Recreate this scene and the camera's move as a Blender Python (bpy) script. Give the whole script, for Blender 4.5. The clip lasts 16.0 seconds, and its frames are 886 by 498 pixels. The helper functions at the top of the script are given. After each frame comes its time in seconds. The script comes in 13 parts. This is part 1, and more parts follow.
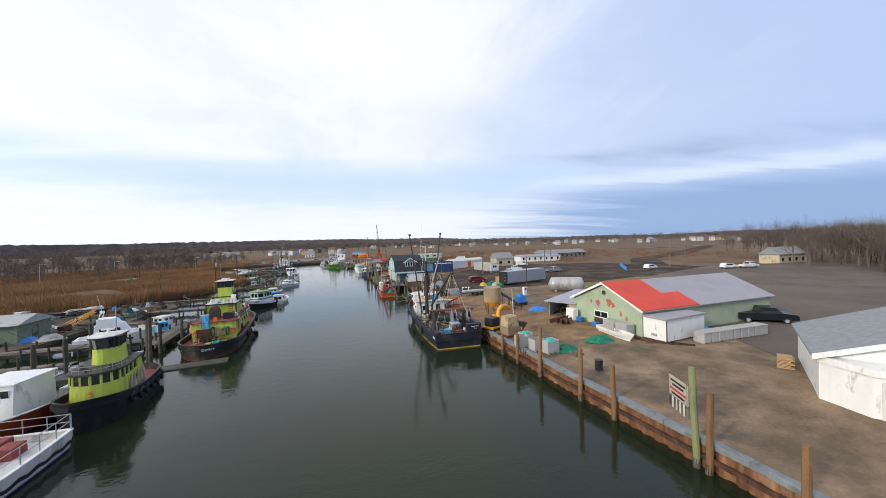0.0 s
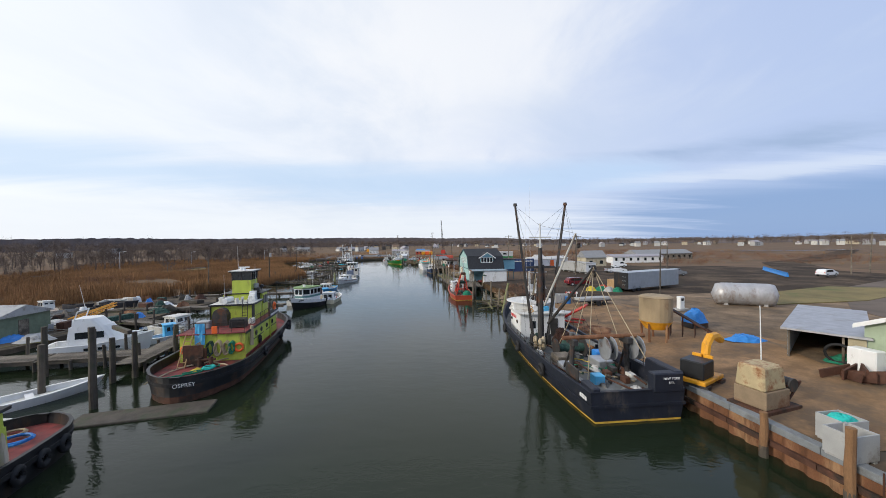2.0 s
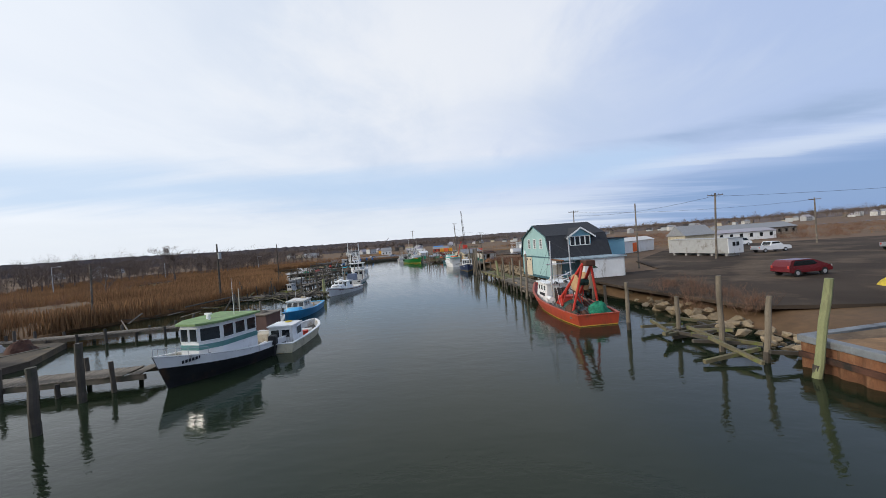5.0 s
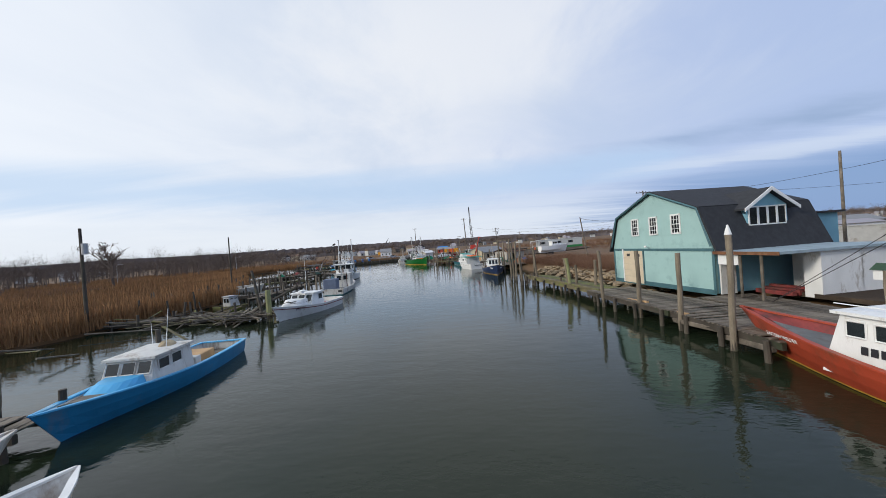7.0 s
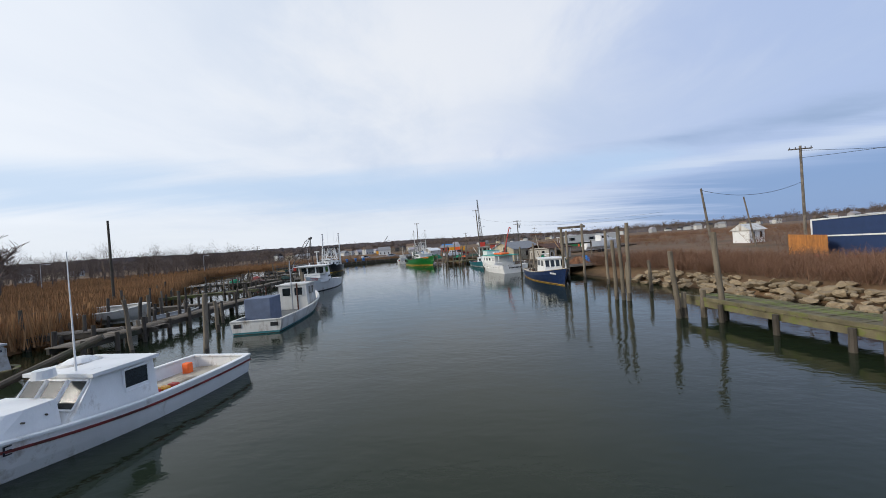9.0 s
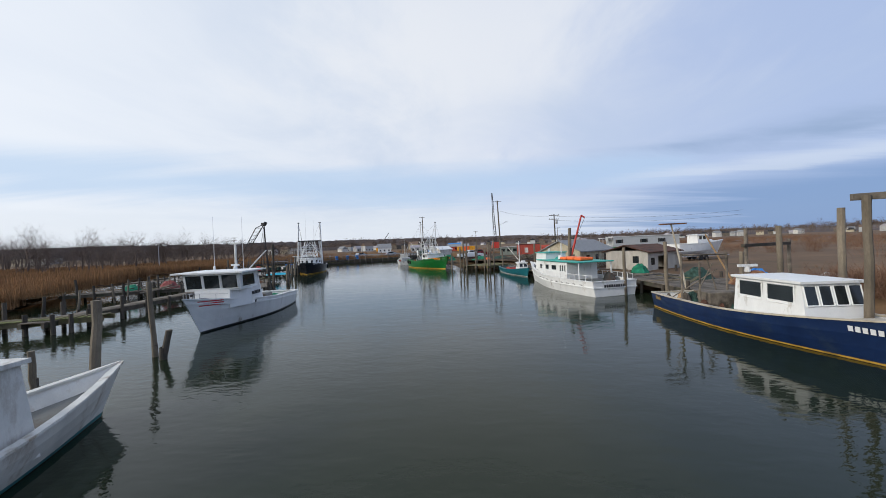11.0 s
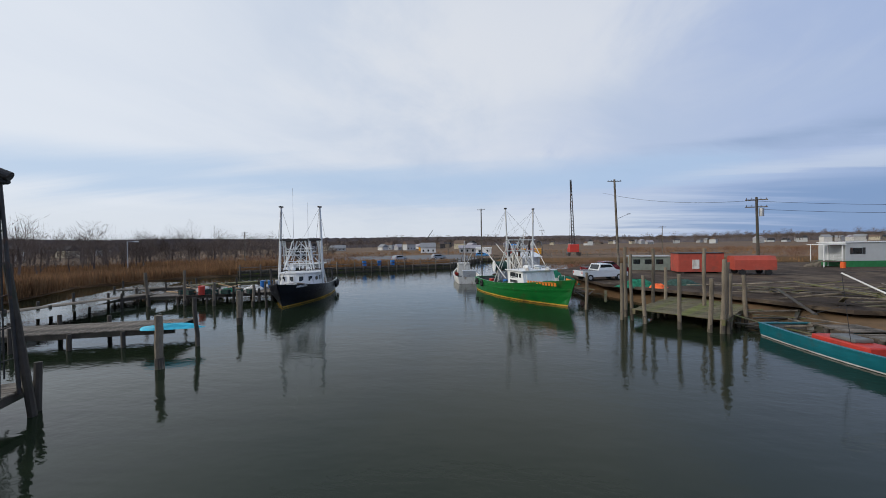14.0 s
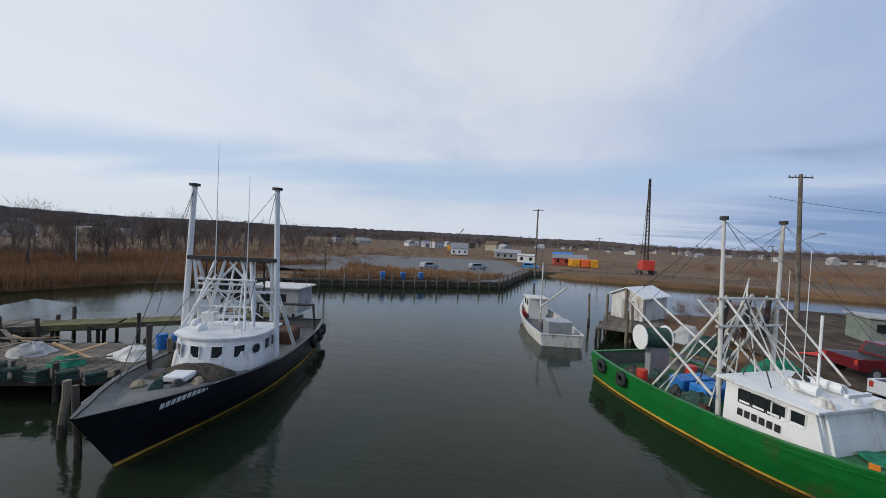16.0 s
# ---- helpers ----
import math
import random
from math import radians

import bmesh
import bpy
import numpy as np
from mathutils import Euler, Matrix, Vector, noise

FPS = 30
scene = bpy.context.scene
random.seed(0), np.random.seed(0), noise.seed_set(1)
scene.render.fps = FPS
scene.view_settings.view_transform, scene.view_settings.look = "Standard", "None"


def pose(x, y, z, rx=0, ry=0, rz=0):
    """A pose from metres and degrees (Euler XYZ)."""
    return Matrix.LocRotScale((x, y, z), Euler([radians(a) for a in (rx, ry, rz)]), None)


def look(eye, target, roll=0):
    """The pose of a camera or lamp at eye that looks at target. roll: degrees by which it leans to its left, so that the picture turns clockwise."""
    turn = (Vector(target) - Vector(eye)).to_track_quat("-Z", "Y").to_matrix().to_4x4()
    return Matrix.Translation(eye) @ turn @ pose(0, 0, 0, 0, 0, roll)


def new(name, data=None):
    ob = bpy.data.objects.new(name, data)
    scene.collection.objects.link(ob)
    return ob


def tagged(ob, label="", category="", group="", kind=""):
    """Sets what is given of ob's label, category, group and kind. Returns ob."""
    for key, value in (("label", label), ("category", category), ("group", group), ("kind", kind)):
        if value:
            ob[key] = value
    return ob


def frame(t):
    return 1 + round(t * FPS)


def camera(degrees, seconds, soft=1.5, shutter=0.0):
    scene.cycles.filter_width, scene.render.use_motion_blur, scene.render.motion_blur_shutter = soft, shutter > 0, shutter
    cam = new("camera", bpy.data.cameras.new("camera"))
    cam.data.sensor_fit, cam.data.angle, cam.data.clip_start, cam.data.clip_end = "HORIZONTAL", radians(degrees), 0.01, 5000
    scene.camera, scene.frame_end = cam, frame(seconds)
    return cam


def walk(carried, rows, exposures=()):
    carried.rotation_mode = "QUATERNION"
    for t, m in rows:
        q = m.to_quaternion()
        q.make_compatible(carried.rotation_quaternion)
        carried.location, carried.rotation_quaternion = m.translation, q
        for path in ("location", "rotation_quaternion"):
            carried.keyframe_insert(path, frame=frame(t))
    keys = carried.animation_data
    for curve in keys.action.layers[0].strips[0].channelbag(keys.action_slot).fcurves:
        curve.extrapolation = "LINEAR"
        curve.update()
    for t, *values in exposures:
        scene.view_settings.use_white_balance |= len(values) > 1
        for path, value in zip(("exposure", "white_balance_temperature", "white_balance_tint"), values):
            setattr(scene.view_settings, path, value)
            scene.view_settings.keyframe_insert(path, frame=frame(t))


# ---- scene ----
cam = camera(103.0, 16.0, 0.9)
PATH = [
    (0, (0.119, 0.975, 12.333), (0.379, 2.958, 12.295), -1.7),
    (0.5, (-0.286, 6.151, 11.73), (-0.153, 8.147, 11.695), -1.0),
    (1, (-1.233, 11.017, 11.267), (-1.157, 13.016, 11.234), -1.0),
    (1.5, (-2.04, 15.664, 10.726), (-2.024, 17.664, 10.696), -1.1),
    (2, (-3.076, 20.91, 10.193), (-3.16, 22.908, 10.163), -0.7),
    (2.5, (-4.346, 26.366, 9.715), (-4.471, 28.362, 9.68), -1.2),
    (3, (-5.84, 32.258, 9.155), (-5.99, 34.252, 9.119), -1.6),
    (3.5, (-7.382, 38.418, 8.575), (-7.553, 40.41, 8.539), -1.8),
    (3.8, (-8.238, 42.122, 8.125), (-8.401, 44.116, 8.107), -2.5),
    (4, (-8.771, 44.542, 7.934), (-8.917, 46.536, 7.905), -3.0),
    (4.2, (-9.288, 46.925, 7.771), (-9.432, 48.92, 7.739), -3.5),
    (6.3, (-14.709, 71.872, 5.97), (-14.866, 73.866, 5.953), -4.5),
    (6.5, (-15.257, 74.352, 5.834), (-15.411, 76.346, 5.819), -4.4),
    (7, (-16.588, 80.693, 5.634), (-16.743, 82.687, 5.619), -4.3),
    (7.5, (-18.158, 86.847, 5.448), (-18.297, 88.842, 5.435), -3.8),
    (8, (-19.514, 93.08, 5.3), (-19.646, 95.076, 5.286), -3.3),
    (8.5, (-20.389, 99.133, 5.107), (-20.546, 101.127, 5.091), -4.2),
    (9, (-21.489, 105.328, 4.926), (-21.644, 107.322, 4.907), -4.2),
    (9.2, (-21.981, 107.752, 4.746), (-22.137, 109.746, 4.734), -4.2),
    (11.3, (-27.063, 133.531, 4.616), (-27.228, 135.524, 4.594), -2.1),
    (11.5, (-27.55, 136.014, 4.468), (-27.724, 138.006, 4.45), -2.4),
    (12, (-28.987, 142.17, 4.266), (-29.219, 144.156, 4.25), -2.7),
    (12.5, (-30.715, 148.631, 4.439), (-31.093, 150.595, 4.417), 0.5),
    (13, (-32.615, 154.384, 4.632), (-32.966, 156.353, 4.62), 0.3),
    (13.5, (-34.387, 159.693, 5.31), (-34.777, 161.654, 5.289), 0.6),
    (14, (-36.335, 165.113, 5.786), (-36.732, 167.073, 5.763), -1.0),
    (14.5, (-38.345, 170.656, 6.286), (-38.755, 172.613, 6.26), -1.8),
    (15, (-40.425, 176.05, 6.853), (-40.916, 177.988, 6.824), 0.9),
    (15.5, (-42.472, 181.473, 7.387), (-43.018, 183.397, 7.355), 2.6),
    (16, (-44.746, 186.735, 8.13), (-45.285, 188.661, 8.083), 2.7),
]
walk(cam, [(t, look(eye, target, roll)) for t, eye, target, roll in PATH], [(0, 0.33, 6500, 10), (2, 0.18, 6450, 10), (4, 0.08, 6350, 10), (7, 0.04, 6300, 10), (12.5, -0.05, 6250, 10), (13, -0.16, 6230, 10), (14, -0.18, 6200, 10), (16, -0.22, 6150, 10)])

# ---- world and light ----
SUN_FROM = Vector((-0.82, -0.42, 0.40)).normalized()
world = bpy.data.worlds.new("world")
scene.world = world
world.use_nodes = True
wn, wl = world.node_tree.nodes, world.node_tree.links
wn.clear()
w_out = wn.new("ShaderNodeOutputWorld")
w_bg = wn.new("ShaderNodeBackground")
w_sky = wn.new("ShaderNodeTexSky")
w_sky.sky_type = "NISHITA"
w_sky.sun_disc = False
w_sky.sun_elevation = math.asin(SUN_FROM.z)
w_sky.sun_rotation = math.atan2(SUN_FROM.x, SUN_FROM.y)
w_co = wn.new("ShaderNodeTexCoord")
w_sep = wn.new("ShaderNodeSeparateXYZ")
wl.new(w_co.outputs["Generated"], w_sep.inputs[0])


def wmath(op, a, b=None, clamp=False):
    n = wn.new("ShaderNodeMath")
    n.operation, n.use_clamp = op, clamp
    for i, v in enumerate((a, b)):
        if v is None:
            continue
        if isinstance(v, (int, float)):
            n.inputs[i].default_value = v
        else:
            wl.new(v, n.inputs[i])
    return n.outputs[0]


def wmix(fac, a, b):
    n = wn.new("ShaderNodeMix")
    n.data_type = "RGBA"
    for i, v in ((0, fac), (6, a), (7, b)):
        if isinstance(v, tuple):
            n.inputs[i].default_value = (*v, 1)
        elif isinstance(v, (int, float)):
            n.inputs[i].default_value = v
        else:
            wl.new(v, n.inputs[i])
    return n.outputs[2]


up = wmath("MAXIMUM", w_sep.outputs[2], 0.0)
flat = wmath("ADD", up, 0.10)
cx, cy = wmath("DIVIDE", w_sep.outputs[0], flat), wmath("DIVIDE", w_sep.outputs[1], flat)
w_comb = wn.new("ShaderNodeCombineXYZ")
wl.new(cx, w_comb.inputs[0])
wl.new(cy, w_comb.inputs[1])


def wcloud(scale, detail, rough, rot, sx, sy, seed):
    m = wn.new("ShaderNodeMapping")
    m.inputs["Rotation"].default_value = (0, 0, radians(rot))
    m.inputs["Scale"].default_value = (sx, sy, 1)
    m.inputs["Location"].default_value = (seed, seed * 0.7, seed * 0.3)
    wl.new(w_comb.outputs[0], m.inputs[0])
    n = wn.new("ShaderNodeTexNoise")
    n.inputs["Scale"].default_value, n.inputs["Detail"].default_value, n.inputs["Roughness"].default_value = scale, detail, rough
    n.inputs["Distortion"].default_value = 0.5
    wl.new(m.outputs[0], n.inputs["Vector"])
    return n.outputs[0]


az = wmath("ARCTAN2", w_sep.outputs[0], w_sep.outputs[1])
broad = wcloud(0.55, 6, 0.55, 20, 1.0, 0.7, 3.1)
streak = wcloud(0.5, 7, 0.58, 8, 0.42, 1.6, 7.7)
thin = wcloud(1.6, 6, 0.6, 30, 1.0, 0.5, 1.3)
wisp = wcloud(0.9, 7, 0.6, -14, 0.30, 1.5, 9.2)


def wband(v, a, b, c, d):
    """Rises from a to b, stays 1, falls from c to d."""
    n = wn.new("ShaderNodeMapRange")
    n.interpolation_type = "SMOOTHSTEP"
    n.inputs[1].default_value, n.inputs[2].default_value = a, b
    wl.new(v, n.inputs[0])
    k = wn.new("ShaderNodeMapRange")
    k.interpolation_type = "SMOOTHSTEP"
    k.inputs[1].default_value, k.inputs[2].default_value, k.inputs[3].default_value, k.inputs[4].default_value = c, d, 1.0, 0.0
    wl.new(v, k.inputs[0])
    return wmath("MULTIPLY", n.outputs[0], k.outputs[0])


def warped(v, by, amount):
    return wmath("ADD", v, wmath("MULTIPLY", wmath("SUBTRACT", by, 0.5), amount))


# a high veil of cloud, brightest ahead where it is thin, bluer towards the east
shade = wmath("ADD", wmath("MULTIPLY", broad, 0.65), wmath("MULTIPLY", thin, 0.35))
lit = wband(shade, 0.36, 0.64, 8.0, 9.0)
white = wmix(lit, (0.69, 0.77, 0.90), (0.90, 0.94, 1.0))
azw = warped(warped(az, broad, 1.3), thin, 0.7)
eastern = wband(azw, -0.55, 1.05, 8.0, 9.0)
white = wmix(wmath("MULTIPLY", eastern, 0.85), white, (0.40, 0.52, 0.81))
white = wmix(wmath("MULTIPLY", wband(warped(az, thin, 0.4), -9.0, -8.0, -1.1, -0.3), 0.7), white, (1.0, 1.03, 1.07))
glow_f = wmath("MULTIPLY", wband(warped(warped(az, thin, 1.2), broad, 0.8), -0.55, 0.0, 0.06, 0.75), wband(warped(up, broad, 0.6), 0.18, 0.40, 0.48, 0.95))
white = wmix(wmath("MULTIPLY", glow_f, 0.7), white, (1.0, 1.0, 1.0))
# a long gap of pale blue under its edge
upw = warped(up, streak, 0.16)
gap = wmath("MULTIPLY", wband(upw, 0.095, 0.155, 0.165, 0.235), wband(warped(az, thin, 0.5), -9.0, -8.0, 0.35, 0.7))
cover = wmix(wmath("MULTIPLY", gap, 0.6), white, (0.50, 0.69, 0.93))
# white haze and low cloud along the horizon in the west and north
hz = wmath("MULTIPLY", wband(warped(up, wisp, 0.10), -1.0, -0.9, 0.05, 0.13), wband(warped(az, streak, 0.6), -9.0, -8.0, 0.05, 0.55))
cover = wmix(wmath("MULTIPLY", hz, 0.7), cover, (0.88, 0.92, 0.97))
# grey streaks and a blue-grey bank in the north-east
grey = wmath("MULTIPLY", wband(warped(up, wisp, 0.13), 0.155, 0.18, 0.19, 0.24), wband(az, 0.1, 0.5, 8.0, 9.0))
cover = wmix(wmath("MULTIPLY", grey, wband(streak, 0.42, 0.60, 8.0, 9.0)), cover, (0.36, 0.47, 0.68))
bank_f = wmath("MULTIPLY", wband(warped(up, streak, 0.07), -0.02, 0.012, 0.085, 0.145), wband(warped(az, wisp, 1.1), 0.22, 0.62, 8.0, 9.0))
cover = wmix(wmath("MULTIPLY", bank_f, 0.80), cover, (0.21, 0.345, 0.61))
edge_f = wmath("MULTIPLY", wband(warped(up, wisp, 0.10), 0.12, 0.135, 0.14, 0.165), wband(az, 0.25, 0.6, 8.0, 9.0))
cover = wmix(wmath("MULTIPLY", edge_f, 0.5), cover, (0.80, 0.86, 0.95))
both = wn.new("ShaderNodeMix")
both.data_type = "RGBA"
both.inputs[0].default_value = 0.94
dim = wn.new("ShaderNodeMix")
dim.data_type, dim.blend_type = "RGBA", "MULTIPLY"
dim.inputs[0].default_value = 1.0
wl.new(w_sky.outputs[0], dim.inputs[6])
dim.inputs[7].default_value = (0.10, 0.10, 0.10, 1)
wl.new(dim.outputs[2], both.inputs[6])
wl.new(cover, both.inputs[7])
wl.new(both.outputs[2], w_bg.inputs[0])
w_bg.inputs[1].default_value = 0.92
wl.new(w_bg.outputs[0], w_out.inputs[0])

sun = new("sun", bpy.data.lights.new("sun", "SUN"))
sun.data.energy, sun.data.angle, sun.data.color = 2.0, radians(9), (1.0, 0.92, 0.80)
sun.matrix_world = look((0, 0, 60), Vector((0, 0, 60)) - SUN_FROM)

# ---- materials ----
MATS = {}


def mat(name, col, rough=0.6, metal=0.0, var=0.18, scale=1.5, bump=0.15, bscale=30.0, dirt=None, amount=0.3, dscale=0.8, streak=1.0, spec=0.4, alpha=None, rnd=0.0):
    """A painted, wooden, metal or mineral surface: broad and fine variation, stains of a second colour, fine relief."""
    if name in MATS:
        return MATS[name]
    m = bpy.data.materials.new(name)
    m.use_nodes = True
    nt = m.node_tree
    p = nt.nodes["Principled BSDF"]
    co = nt.nodes.new("ShaderNodeTexCoord")
    mp = nt.nodes.new("ShaderNodeMapping")
    mp.inputs["Scale"].default_value = (1, 1, 1 / streak)
    nt.links.new(co.outputs["Object"], mp.inputs[0])

    def noise_tex(sc, detail, rgh=0.55):
        n = nt.nodes.new("ShaderNodeTexNoise")
        n.inputs["Scale"].default_value, n.inputs["Detail"].default_value, n.inputs["Roughness"].default_value = sc, detail, rgh
        nt.links.new(mp.outputs[0], n.inputs["Vector"])
        return n.outputs[0]

    def ramp(fac, a, b, pa, pb):
        n = nt.nodes.new("ShaderNodeValToRGB")
        e = n.color_ramp.elements
        e[0].position, e[0].color, e[1].position, e[1].color = pa, a, pb, b
        nt.links.new(fac, n.inputs[0])
        return n.outputs[0]

    def mix(fac, a, b, kind="MIX"):
        n = nt.nodes.new("ShaderNodeMix")
        n.data_type, n.blend_type = "RGBA", kind
        for i, v in ((0, fac), (6, a), (7, b)):
            if hasattr(v, "links"):
                nt.links.new(v, n.inputs[i])
            else:
                n.inputs[i].default_value = v
        return n.outputs[2]

    lo = tuple(max(0.0, c * (1 - var)) for c in col) + (1,)
    hi = tuple(min(1.0, c * (1 + var)) for c in col) + (1,)
    out = ramp(noise_tex(scale, 5), lo, hi, 0.3, 0.7)
    fine = noise_tex(bscale, 4, 0.65)
    grain = ramp(fine, (1 - var * 0.6,) * 3 + (1,), (1 + var * 0.3,) * 3 + (1,), 0.3, 0.7)
    out = mix(1.0, out, grain, "MULTIPLY")
    if dirt:
        spots = ramp(noise_tex(dscale, 8, 0.68), (0, 0, 0, 1), (1, 1, 1, 1), 0.62 - 0.28 * amount, 0.74 - 0.20 * amount)
        out = mix(spots, out, (*dirt, 1))
    if rnd:
        info = nt.nodes.new("ShaderNodeObjectInfo")
        shift = ramp(info.outputs["Random"], (1 - rnd,) * 3 + (1,), (1 + rnd,) * 3 + (1,), 0.0, 1.0)
        out = mix(1.0, out, shift, "MULTIPLY")
    nt.links.new(out, p.inputs["Base Color"])
    r = nt.nodes.new("ShaderNodeMapRange")
    r.inputs[3].default_value, r.inputs[4].default_value = max(0.02, rough - 0.12), min(1.0, rough + 0.12)
    nt.links.new(fine, r.inputs[0])
    nt.links.new(r.outputs[0], p.inputs["Roughness"])
    p.inputs["Metallic"].default_value = metal
    p.inputs["Specular IOR Level"].default_value = spec
    if bump:
        b = nt.nodes.new("ShaderNodeBump")
        b.inputs["Strength"].default_value, b.inputs["Distance"].default_value = bump, 0.02
        nt.links.new(fine, b.inputs["Height"])
        nt.links.new(b.outputs[0], p.inputs["Normal"])
    MATS[name] = m
    return m


def glass_dark():
    if "glass_dark" not in MATS:
        m = mat("glass_dark", (0.015, 0.02, 0.022), rough=0.08, var=0.3, bump=0.02, spec=0.6)
    return MATS["glass_dark"]


RUST = (0.16, 0.065, 0.03)
M_WHITE = mat("white_marine_paint", (0.77, 0.77, 0.75), 0.42, var=0.06, dirt=(0.40, 0.36, 0.30), amount=0.12, dscale=1.4, streak=2.5, bump=0.06)
M_WHITE_OLD = mat("worn_white_paint", (0.62, 0.61, 0.57), 0.55, var=0.1, dirt=(0.30, 0.24, 0.18), amount=0.35, dscale=1.2, streak=3, bump=0.1)
M_LIME = mat("lime_yellow_paint", (0.50, 0.58, 0.085), 0.45, var=0.12, dirt=(0.26, 0.24, 0.07), amount=0.30, dscale=1.1, streak=3, bump=0.08)
M_BLACK = mat("black_hull_paint", (0.016, 0.017, 0.019), 0.45, var=0.3, dirt=(0.06, 0.035, 0.022), amount=0.3, dscale=0.9, streak=2)
M_NAVYBLACK = mat("dark_navy_hull_paint", (0.015, 0.018, 0.028), 0.52, var=0.25, dirt=(0.07, 0.06, 0.055), amount=0.25, dscale=0.9, streak=2)
M_NAVY = mat("navy_blue_paint", (0.018, 0.042, 0.15), 0.38, var=0.15, dirt=(0.05, 0.06, 0.09), amount=0.2, streak=2)
M_BLUE = mat("bright_blue_paint", (0.025, 0.21, 0.41), 0.4, var=0.12, dirt=(0.10, 0.20, 0.30), amount=0.22, streak=2)
M_SKYBLUE = mat("light_blue_paint", (0.09, 0.42, 0.72), 0.42, var=0.1, dirt=(0.25, 0.42, 0.52), amount=0.2)
M_TEAL = mat("teal_hull_paint", (0.012, 0.135, 0.165), 0.36, var=0.12, dirt=(0.04, 0.10, 0.11), amount=0.2)
M_GREENHULL = mat("kelly_green_hull_paint", (0.009, 0.145, 0.026), 0.38, var=0.12, dirt=(0.06, 0.09, 0.03), amount=0.22, dscale=0.8, streak=3)
M_REDHULL = mat("rust_red_hull_paint", (0.40, 0.062, 0.028), 0.45, var=0.12, dirt=(0.20, 0.06, 0.03), amount=0.3, dscale=0.9, streak=2)
M_REDDECK = mat("red_oxide_deck_paint", (0.24, 0.045, 0.04), 0.65, var=0.25, dirt=(0.09, 0.04, 0.035), amount=0.5, dscale=1.2)
M_RED = mat("red_paint", (0.50, 0.045, 0.03), 0.5, var=0.12, dirt=(0.28, 0.06, 0.04), amount=0.25)
M_ORANGE = mat("safety_orange", (0.85, 0.15, 0.03), 0.55, var=0.08)
M_YELLOW = mat("machine_yellow_paint", (0.72, 0.33, 0.02), 0.45, var=0.12, dirt=(0.25, 0.11, 0.03), amount=0.3)
M_YSTRIPE = mat("yellow_boot_stripe", (0.62, 0.38, 0.05), 0.5, var=0.15, dirt=(0.2, 0.13, 0.04), amount=0.35)
M_BROWNB = mat("bottom_paint_brown", (0.10, 0.045, 0.035), 0.6, var=0.25, dirt=(0.03, 0.04, 0.02), amount=0.4)
M_BOTTOMG = mat("bottom_paint_green", (0.03, 0.07, 0.035), 0.6, var=0.25)
M_GREYDECK = mat("grey_deck_paint", (0.15, 0.155, 0.15), 0.65, var=0.18, dirt=(0.10, 0.085, 0.07), amount=0.4, dscale=1.2)
M_BUFF = mat("buff_fibreglass", (0.50, 0.44, 0.34), 0.55, var=0.12, dirt=(0.25, 0.2, 0.14), amount=0.3)
M_STEEL = mat("galvanised_steel", (0.42, 0.43, 0.44), 0.45, 0.55, var=0.15, dirt=(0.2, 0.13, 0.09), amount=0.25)
M_ALU = mat("dull_aluminium", (0.55, 0.56, 0.58), 0.4, 0.6, var=0.12)
M_DARKSTEEL = mat("dark_weathered_steel", (0.055, 0.052, 0.050), 0.6, 0.3, var=0.3, dirt=RUST, amount=0.3)
M_RUST = mat("rusted_steel", (0.19, 0.085, 0.042), 0.85, 0.1, var=0.4, scale=1.2, bump=0.5, dirt=(0.36, 0.21, 0.11), amount=0.4, dscale=0.7, streak=3)
M_RUSTDARK = mat("dark_rust", (0.10, 0.045, 0.028), 0.85, 0.1, var=0.4, bump=0.4, dirt=(0.03, 0.025, 0.02), amount=0.4)
M_WOODGREY = mat("weathered_grey_timber", (0.19, 0.16, 0.125), 0.85, var=0.35, scale=2, bump=0.4, dirt=(0.06, 0.05, 0.038), amount=0.56, rnd=0.22)
M_WOODDARK = mat("wet_dark_timber", (0.075, 0.062, 0.048), 0.75, var=0.35, bump=0.4, dirt=(0.04, 0.05, 0.025), amount=0.4, rnd=0.25)
M_WOODMOSS = mat("mossy_timber", (0.135, 0.115, 0.065), 0.9, var=0.35, bump=0.5, dirt=(0.13, 0.16, 0.025), amount=0.42, dscale=0.9, rnd=0.2)
M_WOODTAN = mat("pale_new_timber", (0.44, 0.28, 0.14), 0.75, var=0.2, bump=0.3, rnd=0.12)
M_PILE = mat("weathered_pile_timber", (0.20, 0.165, 0.12), 0.9, var=0.35, scale=2, bump=0.5, dirt=(0.09, 0.075, 0.055), amount=0.42, streak=4, rnd=0.2)
M_PILEGREEN = mat("treated_green_pile_timber", (0.24, 0.25, 0.12), 0.85, var=0.25, bump=0.4, dirt=(0.15, 0.14, 0.08), amount=0.4, streak=4)
M_PILEB = mat("orange_brown_pile_timber", (0.23, 0.125, 0.06), 0.9, var=0.4, scale=1.5, bump=0.5, dirt=(0.11, 0.075, 0.045), amount=0.45, streak=5, rnd=0.2)
M_RUBBER = mat("black_rubber", (0.017, 0.017, 0.018), 0.7, var=0.3)
M_ROPE = mat("manila_rope", (0.42, 0.34, 0.22), 0.95, var=0.25, bscale=80)
M_YROPE = mat("yellow_rope", (0.60, 0.46, 0.06), 0.9, var=0.2, bscale=80)
M_WIRE = mat("dark_cable", (0.03, 0.03, 0.032), 0.6, var=0.2, bump=0)
M_NETG = mat("green_trawl_net", (0.018, 0.185, 0.105), 0.95, var=0.4, scale=4, bump=0.8, bscale=50)
